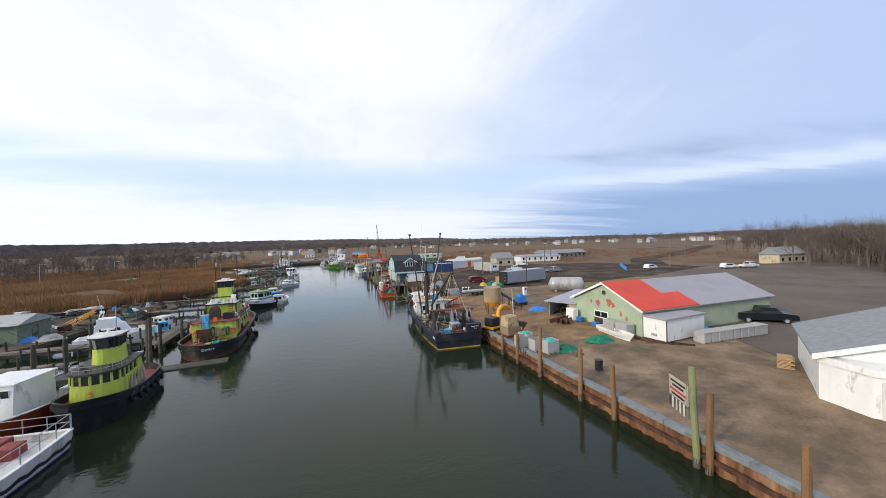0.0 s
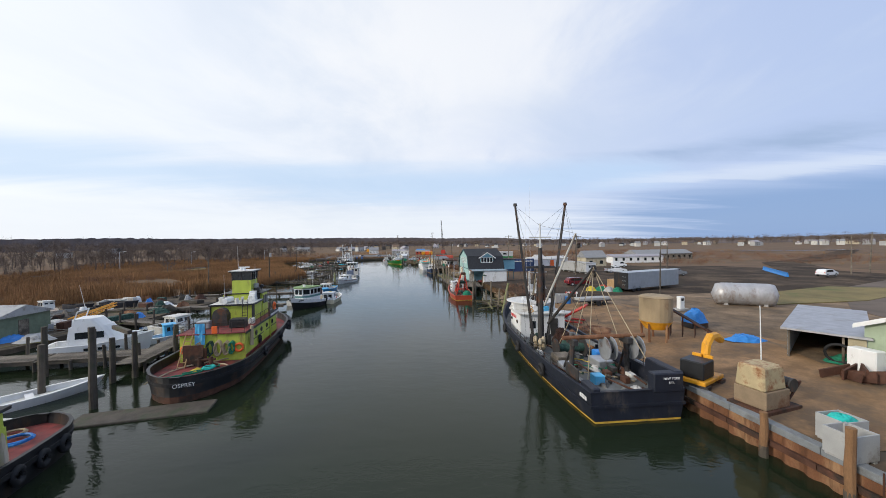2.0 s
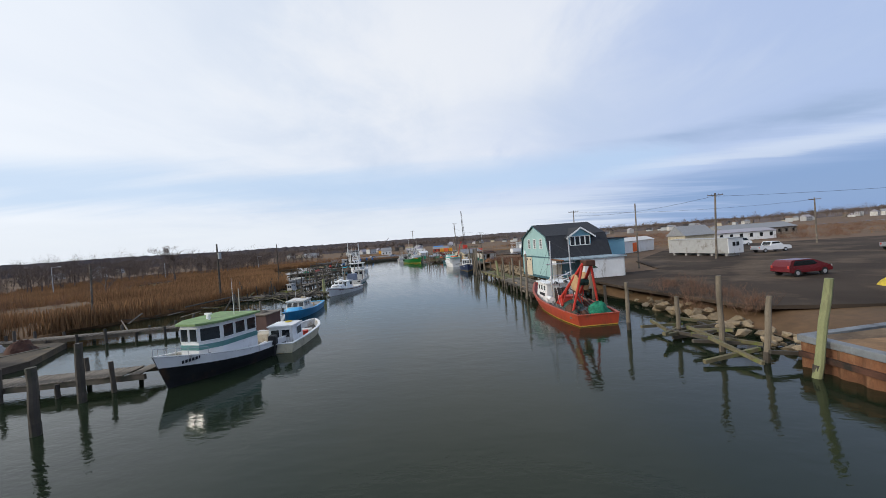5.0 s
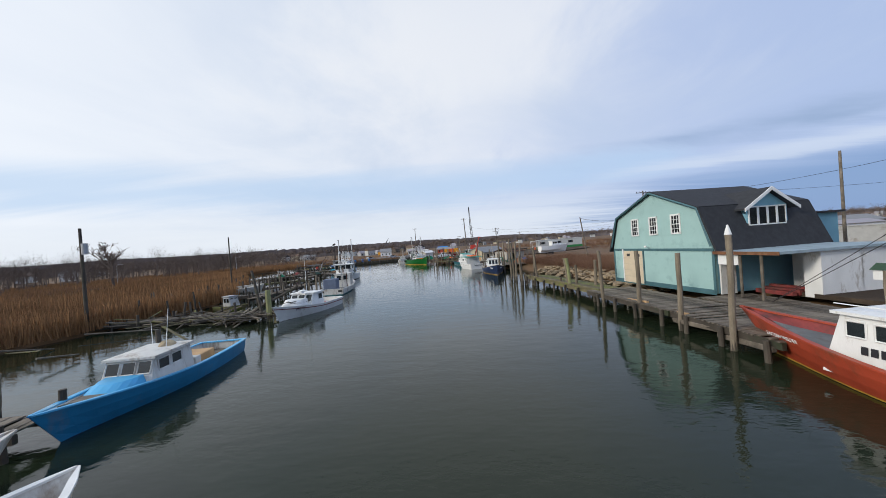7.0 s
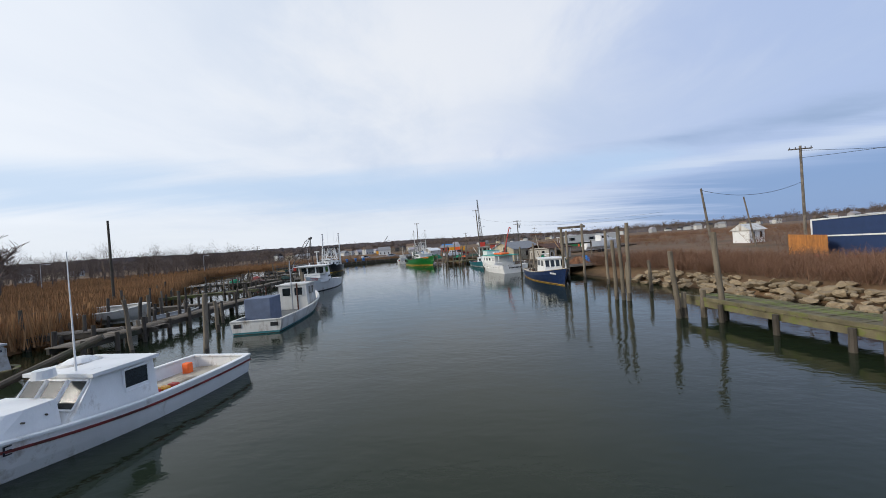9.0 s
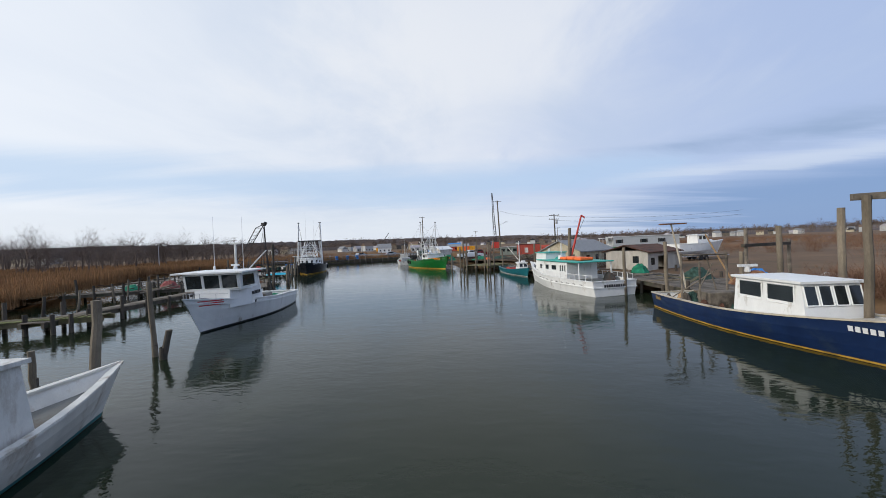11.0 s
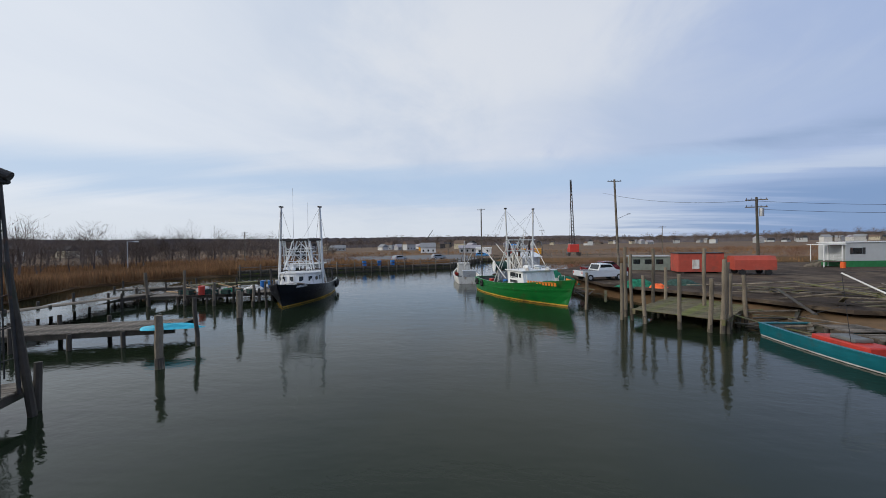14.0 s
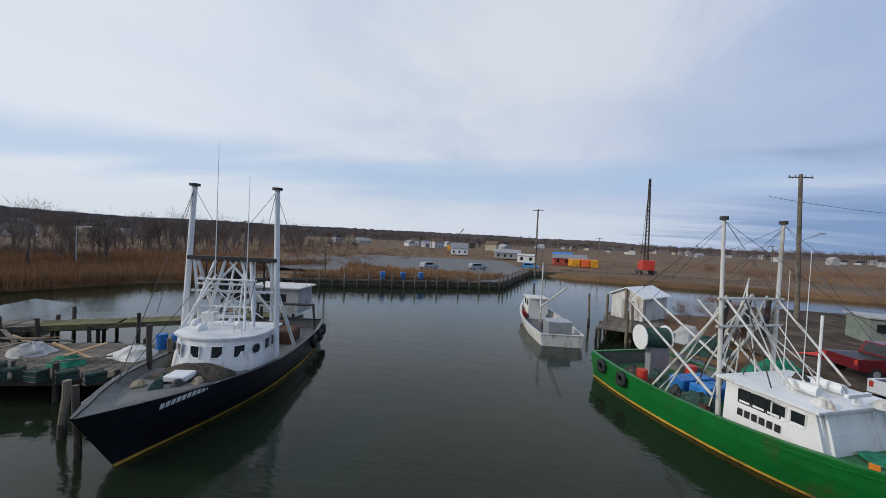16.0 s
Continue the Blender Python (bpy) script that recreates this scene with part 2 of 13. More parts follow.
M_NETDARK = mat("dark_trawl_net", (0.035, 0.075, 0.06), 0.95, var=0.5, scale=4, bump=0.8, bscale=50)
M_TARPB = mat("blue_tarpaulin", (0.035, 0.22, 0.60), 0.5, var=0.15, bump=0.3, bscale=8)
M_TEALTARP = mat("teal_tarpaulin", (0.02, 0.44, 0.38), 0.55, var=0.15, bump=0.2, bscale=8)
M_BARRELB = mat("blue_plastic", (0.025, 0.15, 0.42), 0.45, var=0.12)
M_TOTE = mat("grey_plastic_tote", (0.38, 0.38, 0.37), 0.6, var=0.1, dirt=(0.2, 0.18, 0.15), amount=0.3)
M_CONC = mat("concrete", (0.40, 0.39, 0.37), 0.9, var=0.14, bump=0.3, dirt=(0.25, 0.235, 0.21), amount=0.4)
M_PAPER = mat("pale_sign_paint", (0.42, 0.38, 0.31), 0.7, var=0.12, dirt=(0.3, 0.25, 0.2), amount=0.3)
M_LETTER = mat("white_lettering", (0.75, 0.75, 0.74), 0.6, var=0.05, bump=0)
M_LETTERRED = mat("red_lettering", (0.55, 0.03, 0.03), 0.6, var=0.05, bump=0)
M_LETTERBLACK = mat("black_lettering", (0.02, 0.02, 0.025), 0.6, var=0.05, bump=0)
M_LETTERORANGE = mat("orange_lettering", (0.75, 0.24, 0.03), 0.6, var=0.05, bump=0)
M_GLASS = glass_dark()


# ---- mesh helpers ----
def bm_new():
    return bmesh.new()


def bx(bm, x0, x1, y0, y1, z0, z1, m=None, taper=1.0):
    """Adds a box; taper narrows its top."""
    cx_, cy_ = (x0 + x1) / 2, (y0 + y1) / 2
    vs = []
    for z, k in ((z0, 1.0), (z1, taper)):
        for x, y in ((x0, y0), (x1, y0), (x1, y1), (x0, y1)):
            v = Vector((cx_ + (x - cx_) * k, cy_ + (y - cy_) * k, z))
            vs.append(bm.verts.new(m @ v if m else v))
    for f in ((3, 2, 1, 0), (4, 5, 6, 7), (0, 1, 5, 4), (1, 2, 6, 5), (2, 3, 7, 6), (3, 0, 4, 7)):
        bm.faces.new([vs[i] for i in f])
    return bm


def tube(bm, p, q, r, r2=None, seg=8, caps=True):
    """Adds a tapered round bar from p to q."""
    p, q = Vector(p), Vector(q)
    r2 = r if r2 is None else r2
    d = (q - p)
    if d.length < 1e-6:
        return bm
    quat = d.to_track_quat("Z", "Y")
    rings = []
    for c, rr in ((p, r), (q, r2)):
        rings.append([bm.verts.new(c + quat @ Vector((rr * math.cos(a), rr * math.sin(a), 0))) for a in [2 * math.pi * i / seg for i in range(seg)]])
    for i in range(seg):
        j = (i + 1) % seg
        bm.faces.new((rings[0][i], rings[0][j], rings[1][j], rings[1][i]))
    if caps:
        bm.faces.new(rings[0][::-1])
        bm.faces.new(rings[1])
    return bm


def pathtube(bm, pts, r, seg=6, closed=False):
    """Adds a round rope or pipe along a line of points."""
    pts = [Vector(p) for p in pts]
    n = len(pts)
    rings = []
    for i, c in enumerate(pts):
        a = pts[(i - 1) % n] if closed or i else c
        b = pts[(i + 1) % n] if closed or i < n - 1 else c
        quat = (b - a).to_track_quat("Z", "Y")
        rings.append([bm.verts.new(c + quat @ Vector((r * math.cos(t), r * math.sin(t), 0))) for t in [2 * math.pi * k / seg for k in range(seg)]])
    for i in range(n if closed else n - 1):
        a, b = rings[i], rings[(i + 1) % n]
        for k in range(seg):
            j = (k + 1) % seg
            bm.faces.new((a[k], a[j], b[j], b[k]))
    if not closed:
        bm.faces.new(rings[0][::-1])
        bm.faces.new(rings[-1])
    return bm


def loft(bm, pts, rad, seg=9):
    """Adds an upright round stem through level rings."""
    rings = [[bm.verts.new(Vector(c) + Vector((r * math.cos(2 * math.pi * k / seg), r * math.sin(2 * math.pi * k / seg), 0))) for k in range(seg)] for c, r in zip(pts, rad)]
    for a, b in zip(rings, rings[1:]):
        for k in range(seg):
            j = (k + 1) % seg
            bm.faces.new((a[k], a[j], b[j], b[k]))
    bm.faces.new(rings[0][::-1])
    bm.faces.new(rings[-1])
    return bm


def torus(bm, c, axis, R, r, seg=16, ring=6):
    quat = Vector(axis).to_track_quat("Z", "Y")
    c = Vector(c)
    return pathtube(bm, [c + quat @ Vector((R * math.cos(2 * math.pi * i / seg), R * math.sin(2 * math.pi * i / seg), 0)) for i in range(seg)], r, ring, True)


def prism(bm, pts, axis, a, b):
    """Extrudes a polygon along an axis from a to b. For axis x the polygon is (y, z), for y it is (x, z), for z it is (x, y)."""
    def at(u, v, w):
        return {"x": (w, u, v), "y": (u, w, v), "z": (u, v, w)}[axis]
    lo = [bm.verts.new(at(u, v, a)) for u, v in pts]
    hi = [bm.verts.new(at(u, v, b)) for u, v in pts]
    n = len(pts)
    bm.faces.new(lo[::-1])
    bm.faces.new(hi)
    for i in range(n):
        j = (i + 1) % n
        bm.faces.new((lo[i], lo[j], hi[j], hi[i]))
    return bm


def sheet(bm, rows):
    """Adds a surface through rows of points."""
    vs = [[bm.verts.new(p) for p in row] for row in rows]
    for a, b in zip(vs, vs[1:]):
        for i in range(len(a) - 1):
            try:
                bm.faces.new((a[i], a[i + 1], b[i + 1], b[i]))
            except ValueError:
                pass
    return bm


def dome(bm, c, rx, ry, rz, seg=12, rings=5):
    """Adds the upper half of an ellipsoid."""
    c = Vector(c)
    rows = []
    for k in range(rings + 1):
        e = math.pi / 2 * k / rings
        rows.append([c + Vector((rx * math.cos(e) * math.cos(2 * math.pi * i / seg), ry * math.cos(e) * math.sin(2 * math.pi * i / seg), rz * math.sin(e))) for i in range(seg + 1)])
    return sheet(bm, rows)


def heap(bm, c, rx, ry, h, seed=0, seg=18, rings=7):
    """Adds a lumpy heap that lies on its support."""
    c = Vector(c)
    rows = []
    for k in range(rings + 1):
        t = k / rings
        row = []
        for i in range(seg):
            a = 2 * math.pi * i / seg
            n = noise.noise(Vector((math.cos(a) * 1.3 + seed, math.sin(a) * 1.3, t * 2.0)))
            n2 = noise.noise(Vector((math.cos(a) * 4 + seed, math.sin(a) * 4, t * 6.0)))
            rr = (1 - t) ** 0.75 * (1 + 0.35 * n)
            row.append(c + Vector((rx * rr * math.cos(a), ry * rr * math.sin(a), h * (math.sin(t * math.pi / 2) + 0.22 * n2 * min(1, t * 3)))))
        row.append(row[0])
        rows.append(row)
    return sheet(bm, rows)


def part(name, bm, material, parent=None, label="", bevel=0.0, smooth=False):
    """Links a bmesh as one mesh object under a thing or under a part."""
    if bevel:
        bmesh.ops.bevel(bm, geom=bm.edges[:], offset=bevel, segments=1, affect="EDGES", clamp_overlap=True)
    bmesh.ops.remove_doubles(bm, verts=bm.verts[:], dist=1e-5)
    bmesh.ops.recalc_face_normals(bm, faces=bm.faces[:])
    me = bpy.data.meshes.new(name)
    bm.to_mesh(me)
    bm.free()
    me.materials.append(material)
    if smooth:
        me.shade_smooth()
    ob = new(name, me)
    ob.parent = parent
    if label:
        ob["label"] = label
    return ob


def thing(name, label, category, m=None, group="", kind=""):
    ob = new(name)
    ob.empty_display_size = 0.2
    if m is not None:
        ob.matrix_basis = m
    return tagged(ob, label, category, group, kind)


def single(name, bm, material, label, category, m=None, group="", kind="", bevel=0.0, smooth=False):
    ob = part(name, bm, material, None, "", bevel, smooth)
    if m is not None:
        ob.matrix_basis = m
    return tagged(ob, label, category, group, kind)


def pbox(name, parent, material, x0, x1, y0, y1, z0, z1, bevel=0.0, label="", m=None, taper=1.0):
    return part(name, bx(bm_new(), x0, x1, y0, y1, z0, z1, m, taper), material, parent, label, bevel)


def ptube(name, parent, material, p, q, r, r2=None, label="", seg=8):
    return part(name, tube(bm_new(), p, q, r, r2, seg), material, parent, label)


def lettering(text, size, material, parent, m, label="", name="lettering"):
    """Words cut from thin sheet, laid on a surface: x along the line, z of m away from the surface."""
    cu = bpy.data.curves.new("text", "FONT")
    cu.body, cu.size, cu.extrude, cu.align_x, cu.align_y = text, size, 0.006, "CENTER", "CENTER"
    tmp = bpy.data.objects.new("text", cu)
    me = bpy.data.meshes.new_from_object(tmp)
    bpy.data.objects.remove(tmp)
    me.materials.clear()
    me.materials.append(material)
    ob = new(name, me)
    ob.parent, ob.matrix_basis = parent, m
    if label:
        ob["label"] = label
    return ob


def bars(n, size, material, parent, m, name="marking"):
    """A line of plain bars of the size of writing."""
    bm = bm_new()
    for i in range(n):
        x = (i - (n - 1) / 2) * size * 0.72
        bx(bm, x - size * 0.25, x + size * 0.25, -size * 0.38, size * 0.38, -0.006, 0.008)
    ob = part(name, bm, material, parent)
    ob.matrix_basis = m
    return ob


def heading(a, b):
    """A pose at a, turned so that x points to b, on the level."""
    d = Vector(b) - Vector(a)
    return Matrix.Translation(Vector((a[0], a[1], a[2] if len(a) > 2 else 0))) @ pose(0, 0, 0, 0, 0, math.degrees(math.atan2(d.y, d.x)))


def face_m(origin, right, out):
    """A pose for lettering: x along right, z along out."""
    r, o = Vector(right).normalized(), Vector(out).normalized()
    u = o.cross(r).normalized()
    r = u.cross(o)
    m = Matrix((r, u, o)).transposed().to_4x4()
    return Matrix.Translation(origin) @ m

# ---- the plan of the banks, from the levelling of the water's edge ----
AXIS = [(25, -3.9), (85, -17.8), (145, -29.8), (185, -44.4), (230, -47.0)]
# y, then the shift in x and y of the far and the near west bank
WEST_SHIFT = [(25, -0.6, 0.5, -0.6, 0.5), (45, -0.6, 0.6, -0.1, 0.2), (65, 0.5, -0.2, 0.3, -0.3), (82, 0.8, -0.5, 0.0, -0.4), (95, -3.0, 2.0, -2.4, 1.2), (110, -4.0, 3.0, -2.2, 1.0), (125, -4.0, 3.0, -1.2, 0.5), (140, -4.5, 3.4, -1.7, 1.4), (152, -5.0, 4.0, -3.0, 2.7), (165, -5.0, 4.0, -3.0, 2.2), (185, -3.0, 2.6, -0.6, 0.1), (205, 1.2, -1.0, 1.2, -1.8), (230, 2.6, -4.0, 2.0, -4.5)]
# y, then the shift in x and y of the near and the far east bank
EAST_SHIFT = [(25, 0, 0, 0, 0), (45, -0.1, 0, -0.3, -0.4), (65, -0.1, -0.7, -0.8, -1.6), (82, -0.1, -1.8, -1.0, -3.0), (95, 0.1, -1.8, -1.0, -3.8), (110, 0.2, -1.9, -1.2, -4.5), (125, 0.2, -2.8, -1.5, -5.0), (142, 0.1, -3.6, -1.5, -5.0), (154, 1.8, 1.8, -1.5, -3.5), (165, 1.6, 2.8, -1.0, -3.0), (185, 0.4, -0.2, -1.0, -3.0), (205, 0.1, -2.5, -2.0, -5.0), (230, -0.2, -6.0, -3.0, -7.0)]


def along(table, y):
    y = max(table[0][0], min(table[-1][0], y))
    for a, b_ in zip(table, table[1:]):
        if y <= b_[0]:
            k = (y - a[0]) / (b_[0] - a[0])
            return [u + (v - u) * k for u, v in zip(a[1:], b_[1:])]


def survey(x, y):
    """Where a point of the rough plan lies."""
    u = x - along(AXIS, y)[0]
    w, e = along(WEST_SHIFT, y), along(EAST_SHIFT, y)
    stops = [(-34, w[0], w[1]), (-12, w[2], w[3]), (13, e[0], e[1]), (40, e[2], e[3])]
    dx, dy = along(stops, u)
    fade = max(0.0, min(1.0, (262 - y) / 20))
    return x + dx * fade, y + dy * fade


def settle(ob):
    """Moves a finished thing from the rough plan to its place."""
    pts = [o.matrix_basis.translation for o in (ob,)]
    if ob.matrix_basis.translation.length < 0.01:
        pts = [(ob.matrix_basis if o is ob else ob.matrix_basis @ o.matrix_basis) @ Vector(c) for o in [ob, *ob.children] if o.type == "MESH" for c in (o.bound_box[0], o.bound_box[6])]
    c = sum((Vector(v) for v in pts), Vector()) / max(1, len(pts))
    x, y = survey(c.x, c.y)
    ob.matrix_basis = Matrix.Translation((x - c.x, y - c.y, 0)) @ ob.matrix_basis


# ---- the creek, its banks and the ground ----
WEST = [(-500, -75), (-60, -66), (40, -62), (90, -57), (104, -48), (125, -47), (150, -60), (170, -75), (195, -92), (208, -103), (226, -98), (249.5, -55), (255, -52.5), (284, -49), (3000, -44)]
EAST = [(-500, 120), (-10, 21.6), (15.5, 16.9), (28.3, 13.95), (44, 11.0), (66, 5.5), (74.5, 4.6), (80, 6.5), (90, 4.5), (100, 2.5), (110, -0.5), (120, -1.0), (134, -3.0), (145, -6), (153, -10), (165, -14), (178, -17), (190, -19.5), (200, -24), (212, -29), (225, -35), (229, -37), (235, -36), (239, 58), (272, 58), (278, -42), (286, -45), (3000, -40)]

WEST = [survey(x, y)[::-1] if 0 < y < 200 else (y, x) for y, x in WEST]
EAST = [survey(x, y)[::-1] if 76 < y < 228 else (y, x) for y, x in EAST]


def lerp_line(line, y):
    for (a, u), (b, v) in zip(line, line[1:]):
        if y <= b:
            t = (y - a) / (b - a)
            return u + (v - u) * t
    return line[-1][1]


M_MARSH = mat("winter_marsh_ground", (0.150, 0.088, 0.043), 0.95, var=0.35, scale=0.05, bump=0.6, bscale=1.6, dirt=(0.085, 0.055, 0.024), amount=0.45, dscale=0.09)
M_DIRT = mat("packed_gravel_and_asphalt", (0.225, 0.158, 0.100), 0.92, var=0.42, scale=0.35, bump=0.4, bscale=6, dirt=(0.115, 0.088, 0.064), amount=0.55, dscale=0.3, spec=0.2)
M_SANDY = mat("sandy_earth", (0.27, 0.165, 0.088), 0.95, var=0.3, scale=0.5, bump=0.5, bscale=5, dirt=(0.14, 0.098, 0.064), amount=0.55, dscale=0.4, spec=0.2)
M_ASPHALT = mat("dark_asphalt", (0.062, 0.048, 0.037), 0.95, var=0.28, scale=0.1, bump=0.25, bscale=14, dirt=(0.135, 0.10, 0.07), amount=0.48, dscale=0.12, spec=0.05)
M_GRASS = mat("dry_winter_lawn", (0.20, 0.155, 0.06), 0.95, var=0.3, scale=0.25, bump=0.6, bscale=6, dirt=(0.11, 0.12, 0.035), amount=0.45, dscale=0.2)
M_ROCK = mat("riprap_stone", (0.27, 0.205, 0.125), 0.9, var=0.3, scale=1.0, bump=0.6, bscale=7, dirt=(0.13, 0.105, 0.07), amount=0.35, rnd=0.25)

ys = sorted({-1500, -900, -500, -300, -200} | set(range(-140, 380, 4)) | {400, 440, 500, 600, 750, 900, 1200, 1600, 2200, 3000})
rows = []
for y in ys:
    w, e = lerp_line(WEST, y), lerp_line(EAST, y)
    closing = max(0.0, min(1.0, (y - 286) / 12.0))
    if y < -140:
        w, e = -66 + (y + 140) * 0.05, 45
    bed = -1.6 + 2.3 * closing
    etop = 1.30 if y < 76 else (1.15 if y < 300 else 0.9)
    row = []
    for d, z in ((2600, 1.0), (1500, 0.9), (900, 0.8), (520, 0.9), (330, 0.8), (220, 0.75), (140, 0.7), (90, 0.65), (60, 0.6), (38, 0.58), (22, 0.55), (12, 0.5), (6, 0.42), (2.5, 0.25), (0.6, -0.05)):
        row.append((w - d, y, z + (0.22 * noise.noise(Vector((d * 0.07, y * 0.05, 0))) if 1 < d < 600 else 0)))
    row.append((w + 1.2, y, -0.8 + closing))
    for k in (0.2, 0.4, 0.6, 0.8):
        row.append((w + (e - w) * k, y, bed))
    row.append((e + 0.25, y, -1.0 + 1.6 * closing))
    if y < 76:
        row.append((e + 0.5, y, etop - 0.12))
        row.append((e + 1.2, y, etop))
    else:
        row.append((e + 1.4, y, 0.05))
        row.append((e + 4.0, y, etop * 0.8))
    for d in (8, 14, 22, 34, 50, 75, 110, 160, 240, 360, 560, 900, 1500, 2600):
        row.append((e + d, y, etop + (0.0 if d < 140 and y < 220 else 0.25 * noise.noise(Vector((d * 0.03, y * 0.03, 5))))))
    rows.append(row)
tagged(part("ground", sheet(bm_new(), rows), M_MARSH, smooth=True), "flat brown winter marsh and bare earth round the creek", "ground", kind="structure")

m = bpy.data.materials.new("creek_water")
m.use_nodes = True
nt = m.node_tree
p = nt.nodes["Principled BSDF"]
p.inputs["Base Color"].default_value = (0.014, 0.021, 0.011, 1)
p.inputs["Roughness"].default_value = 0.05
p.inputs["IOR"].default_value = 1.30
co = nt.nodes.new("ShaderNodeNewGeometry")


def ripple(scale, stretch, rot, detail):
    mp = nt.nodes.new("ShaderNodeMapping")
    mp.inputs["Scale"].default_value, mp.inputs["Rotation"].default_value = (1, stretch, 1), (0, 0, radians(rot))
    nt.links.new(co.outputs["Position"], mp.inputs[0])
    n = nt.nodes.new("ShaderNodeTexNoise")
    n.inputs["Scale"].default_value, n.inputs["Detail"].default_value, n.inputs["Roughness"].default_value = scale, detail, 0.55
    nt.links.new(mp.outputs[0], n.inputs["Vector"])
    return n.outputs[0]


def vmath(op, a, b):
    n = nt.nodes.new("ShaderNodeMath")
    n.operation = op
    for i, v in enumerate((a, b)):
        if isinstance(v, (int, float)):
            n.inputs[i].default_value = v
        else:
            nt.links.new(v, n.inputs[i])
    return n.outputs[0]


small, mid_w, broad_w = ripple(2.6, 1.6, 25, 3), ripple(0.55, 1.8, -15, 3), ripple(0.045, 1.5, 30, 4)
calm = nt.nodes.new("ShaderNodeMapRange")
calm.inputs[1].default_value, calm.inputs[2].default_value, calm.inputs[3].default_value, calm.inputs[4].default_value = 0.35, 0.65, 0.25, 1.0
nt.links.new(broad_w, calm.inputs[0])
height = vmath("ADD", vmath("MULTIPLY", small, calm.outputs[0]), vmath("MULTIPLY", mid_w, 1.6))
b = nt.nodes.new("ShaderNodeBump")
b.inputs["Strength"].default_value, b.inputs["Distance"].default_value = 0.42, 0.03
nt.links.new(height, b.inputs["Height"])
nt.links.new(b.outputs[0], p.inputs["Normal"])
M_WATER = m
rows = []
for y in [-300, -100] + list(range(0, 400, 20)):
    rows.append([(x, y, 0.0) for x in (-260, -160, -110, -70, -40, -20, 0, 20, 40, 60)])
tagged(part("water", sheet(bm_new(), rows), M_WATER), "dark green tidal creek water with small ripples", "water", kind="structure")


def flat_area(name, pts, z, material, label, category, thick=0.25):
    pts = [survey(*p_) if p_[1] < 248 or p_[0] > -48 else p_ for p_ in pts]
    return tagged(part(name, prism(bm_new(), pts, "z", z - thick, z), material), label, category, kind="structure")


YARD = 1.42
edge = [(21.2, -12), (16.6, 15.5), (13.65, 28.3), (10.7, 44), (5.2, 66), (4.2, 74.2)]
def yard_z(x, y):
    """The yard rises a little inland from the bulkhead."""
    e = lerp_line([(v, u) for u, v in edge], y)
    return YARD + 0.45 * max(0.0, min(1.0, (x - e - 2.0) / 11.0))


rows = []
for y in (-12, 2, 15.5, 22, 28.3, 36, 44, 55, 66, 74.2):
    e = lerp_line([(v, u) for u, v in edge], y)
    rows.append([(e, y, YARD - 0.5)] + [(e + d, y + (d * 0.12 if y > 70 else 0), yard_z(e + d, y)) for d in (0, 2, 5, 9, 13, 20, 40, 80, 150)])
tagged(part("yard_ground", sheet(bm_new(), rows), M_DIRT), "worn grey-brown asphalt and gravel boatyard apron", "ground", kind="structure")
rows = []
for y in (36, 40, 44.5, 50, 58, 66, 73.4):
    e = lerp_line([(v, u) for u, v in edge], y)
    wide = 13 + 1.5 * math.sin(y * 0.4)
    rows.append([(e + 0.45 + wide * k / 6, y, yard_z(e + 0.45 + wide * k / 6, y) + 0.015) for k in range(7)])
tagged(part("sandy_ground", sheet(bm_new(), rows), M_SANDY), "orange-brown sandy earth along the bulkhead", "ground", kind="structure")
flat_area("lot_ground", [(8, 84), (4.5, 96), (3, 107), (16, 112), (20, 128), (44, 160), (90, 150), (110, 110), (60, 82), (30, 80)], 1.33, M_ASPHALT, "dark asphalt lot behind the blue building", "ground")
flat_area("road", [(58, 96), (62, 90), (104, 118), (104, 128), (130, 165), (170, 190), (300, 300), (292, 306), (160, 198), (116, 166), (92, 132)], 1.36, M_ASPHALT, "grey asphalt road across the marsh", "road", 0.1)
flat_area("lawn_ground", [(36, 69), (40, 78), (62, 88), (74, 84), (52, 72)], 1.99, M_GRASS, "dry straw-coloured winter lawn", "ground", 0.1)
flat_area("gravel_lot_ground", [(30, 20), (38, 50), (44, 66), (62, 86), (100, 108), (150, 110), (150, 20)], 1.93, mat("brown_gravel", (0.135, 0.103, 0.078), 0.95, var=0.2, scale=0.08, bump=0.4, bscale=5, dirt=(0.085, 0.066, 0.05), amount=0.5, dscale=0.12), "wide bare brown gravel lot with wheel tracks", "ground", 0.1)
flat_area("gravel_ground", [(-27, 207), (-20, 200), (-16, 193), (4, 190), (28, 215), (30, 246), (0, 247), (-20, 246), (-30, 226)], 1.5, mat("dark_cinders", (0.075, 0.058, 0.046), 0.97, var=0.4, scale=0.4, bump=0.7, bscale=4, dirt=(0.15, 0.115, 0.08), amount=0.42, dscale=0.3, spec=0.05), "dark cinder lot at the fish docks", "ground")

flat_area("scrap_ground", [(-74, 44), (-56, 46), (-48.5, 48), (-46.4, 53), (-47.4, 60), (-45.6, 67), (-46.8, 74), (-45.9, 81), (-49, 86), (-58, 88), (-74, 89)], 0.5, mat("dark_muddy_bank", (0.085, 0.066, 0.046), 0.9, var=0.4, scale=0.3, bump=0.7, bscale=3, dirt=(0.15, 0.11, 0.06), amount=0.4, dscale=0.4), "dark muddy bank of the scrap yard", "ground", 1.4)


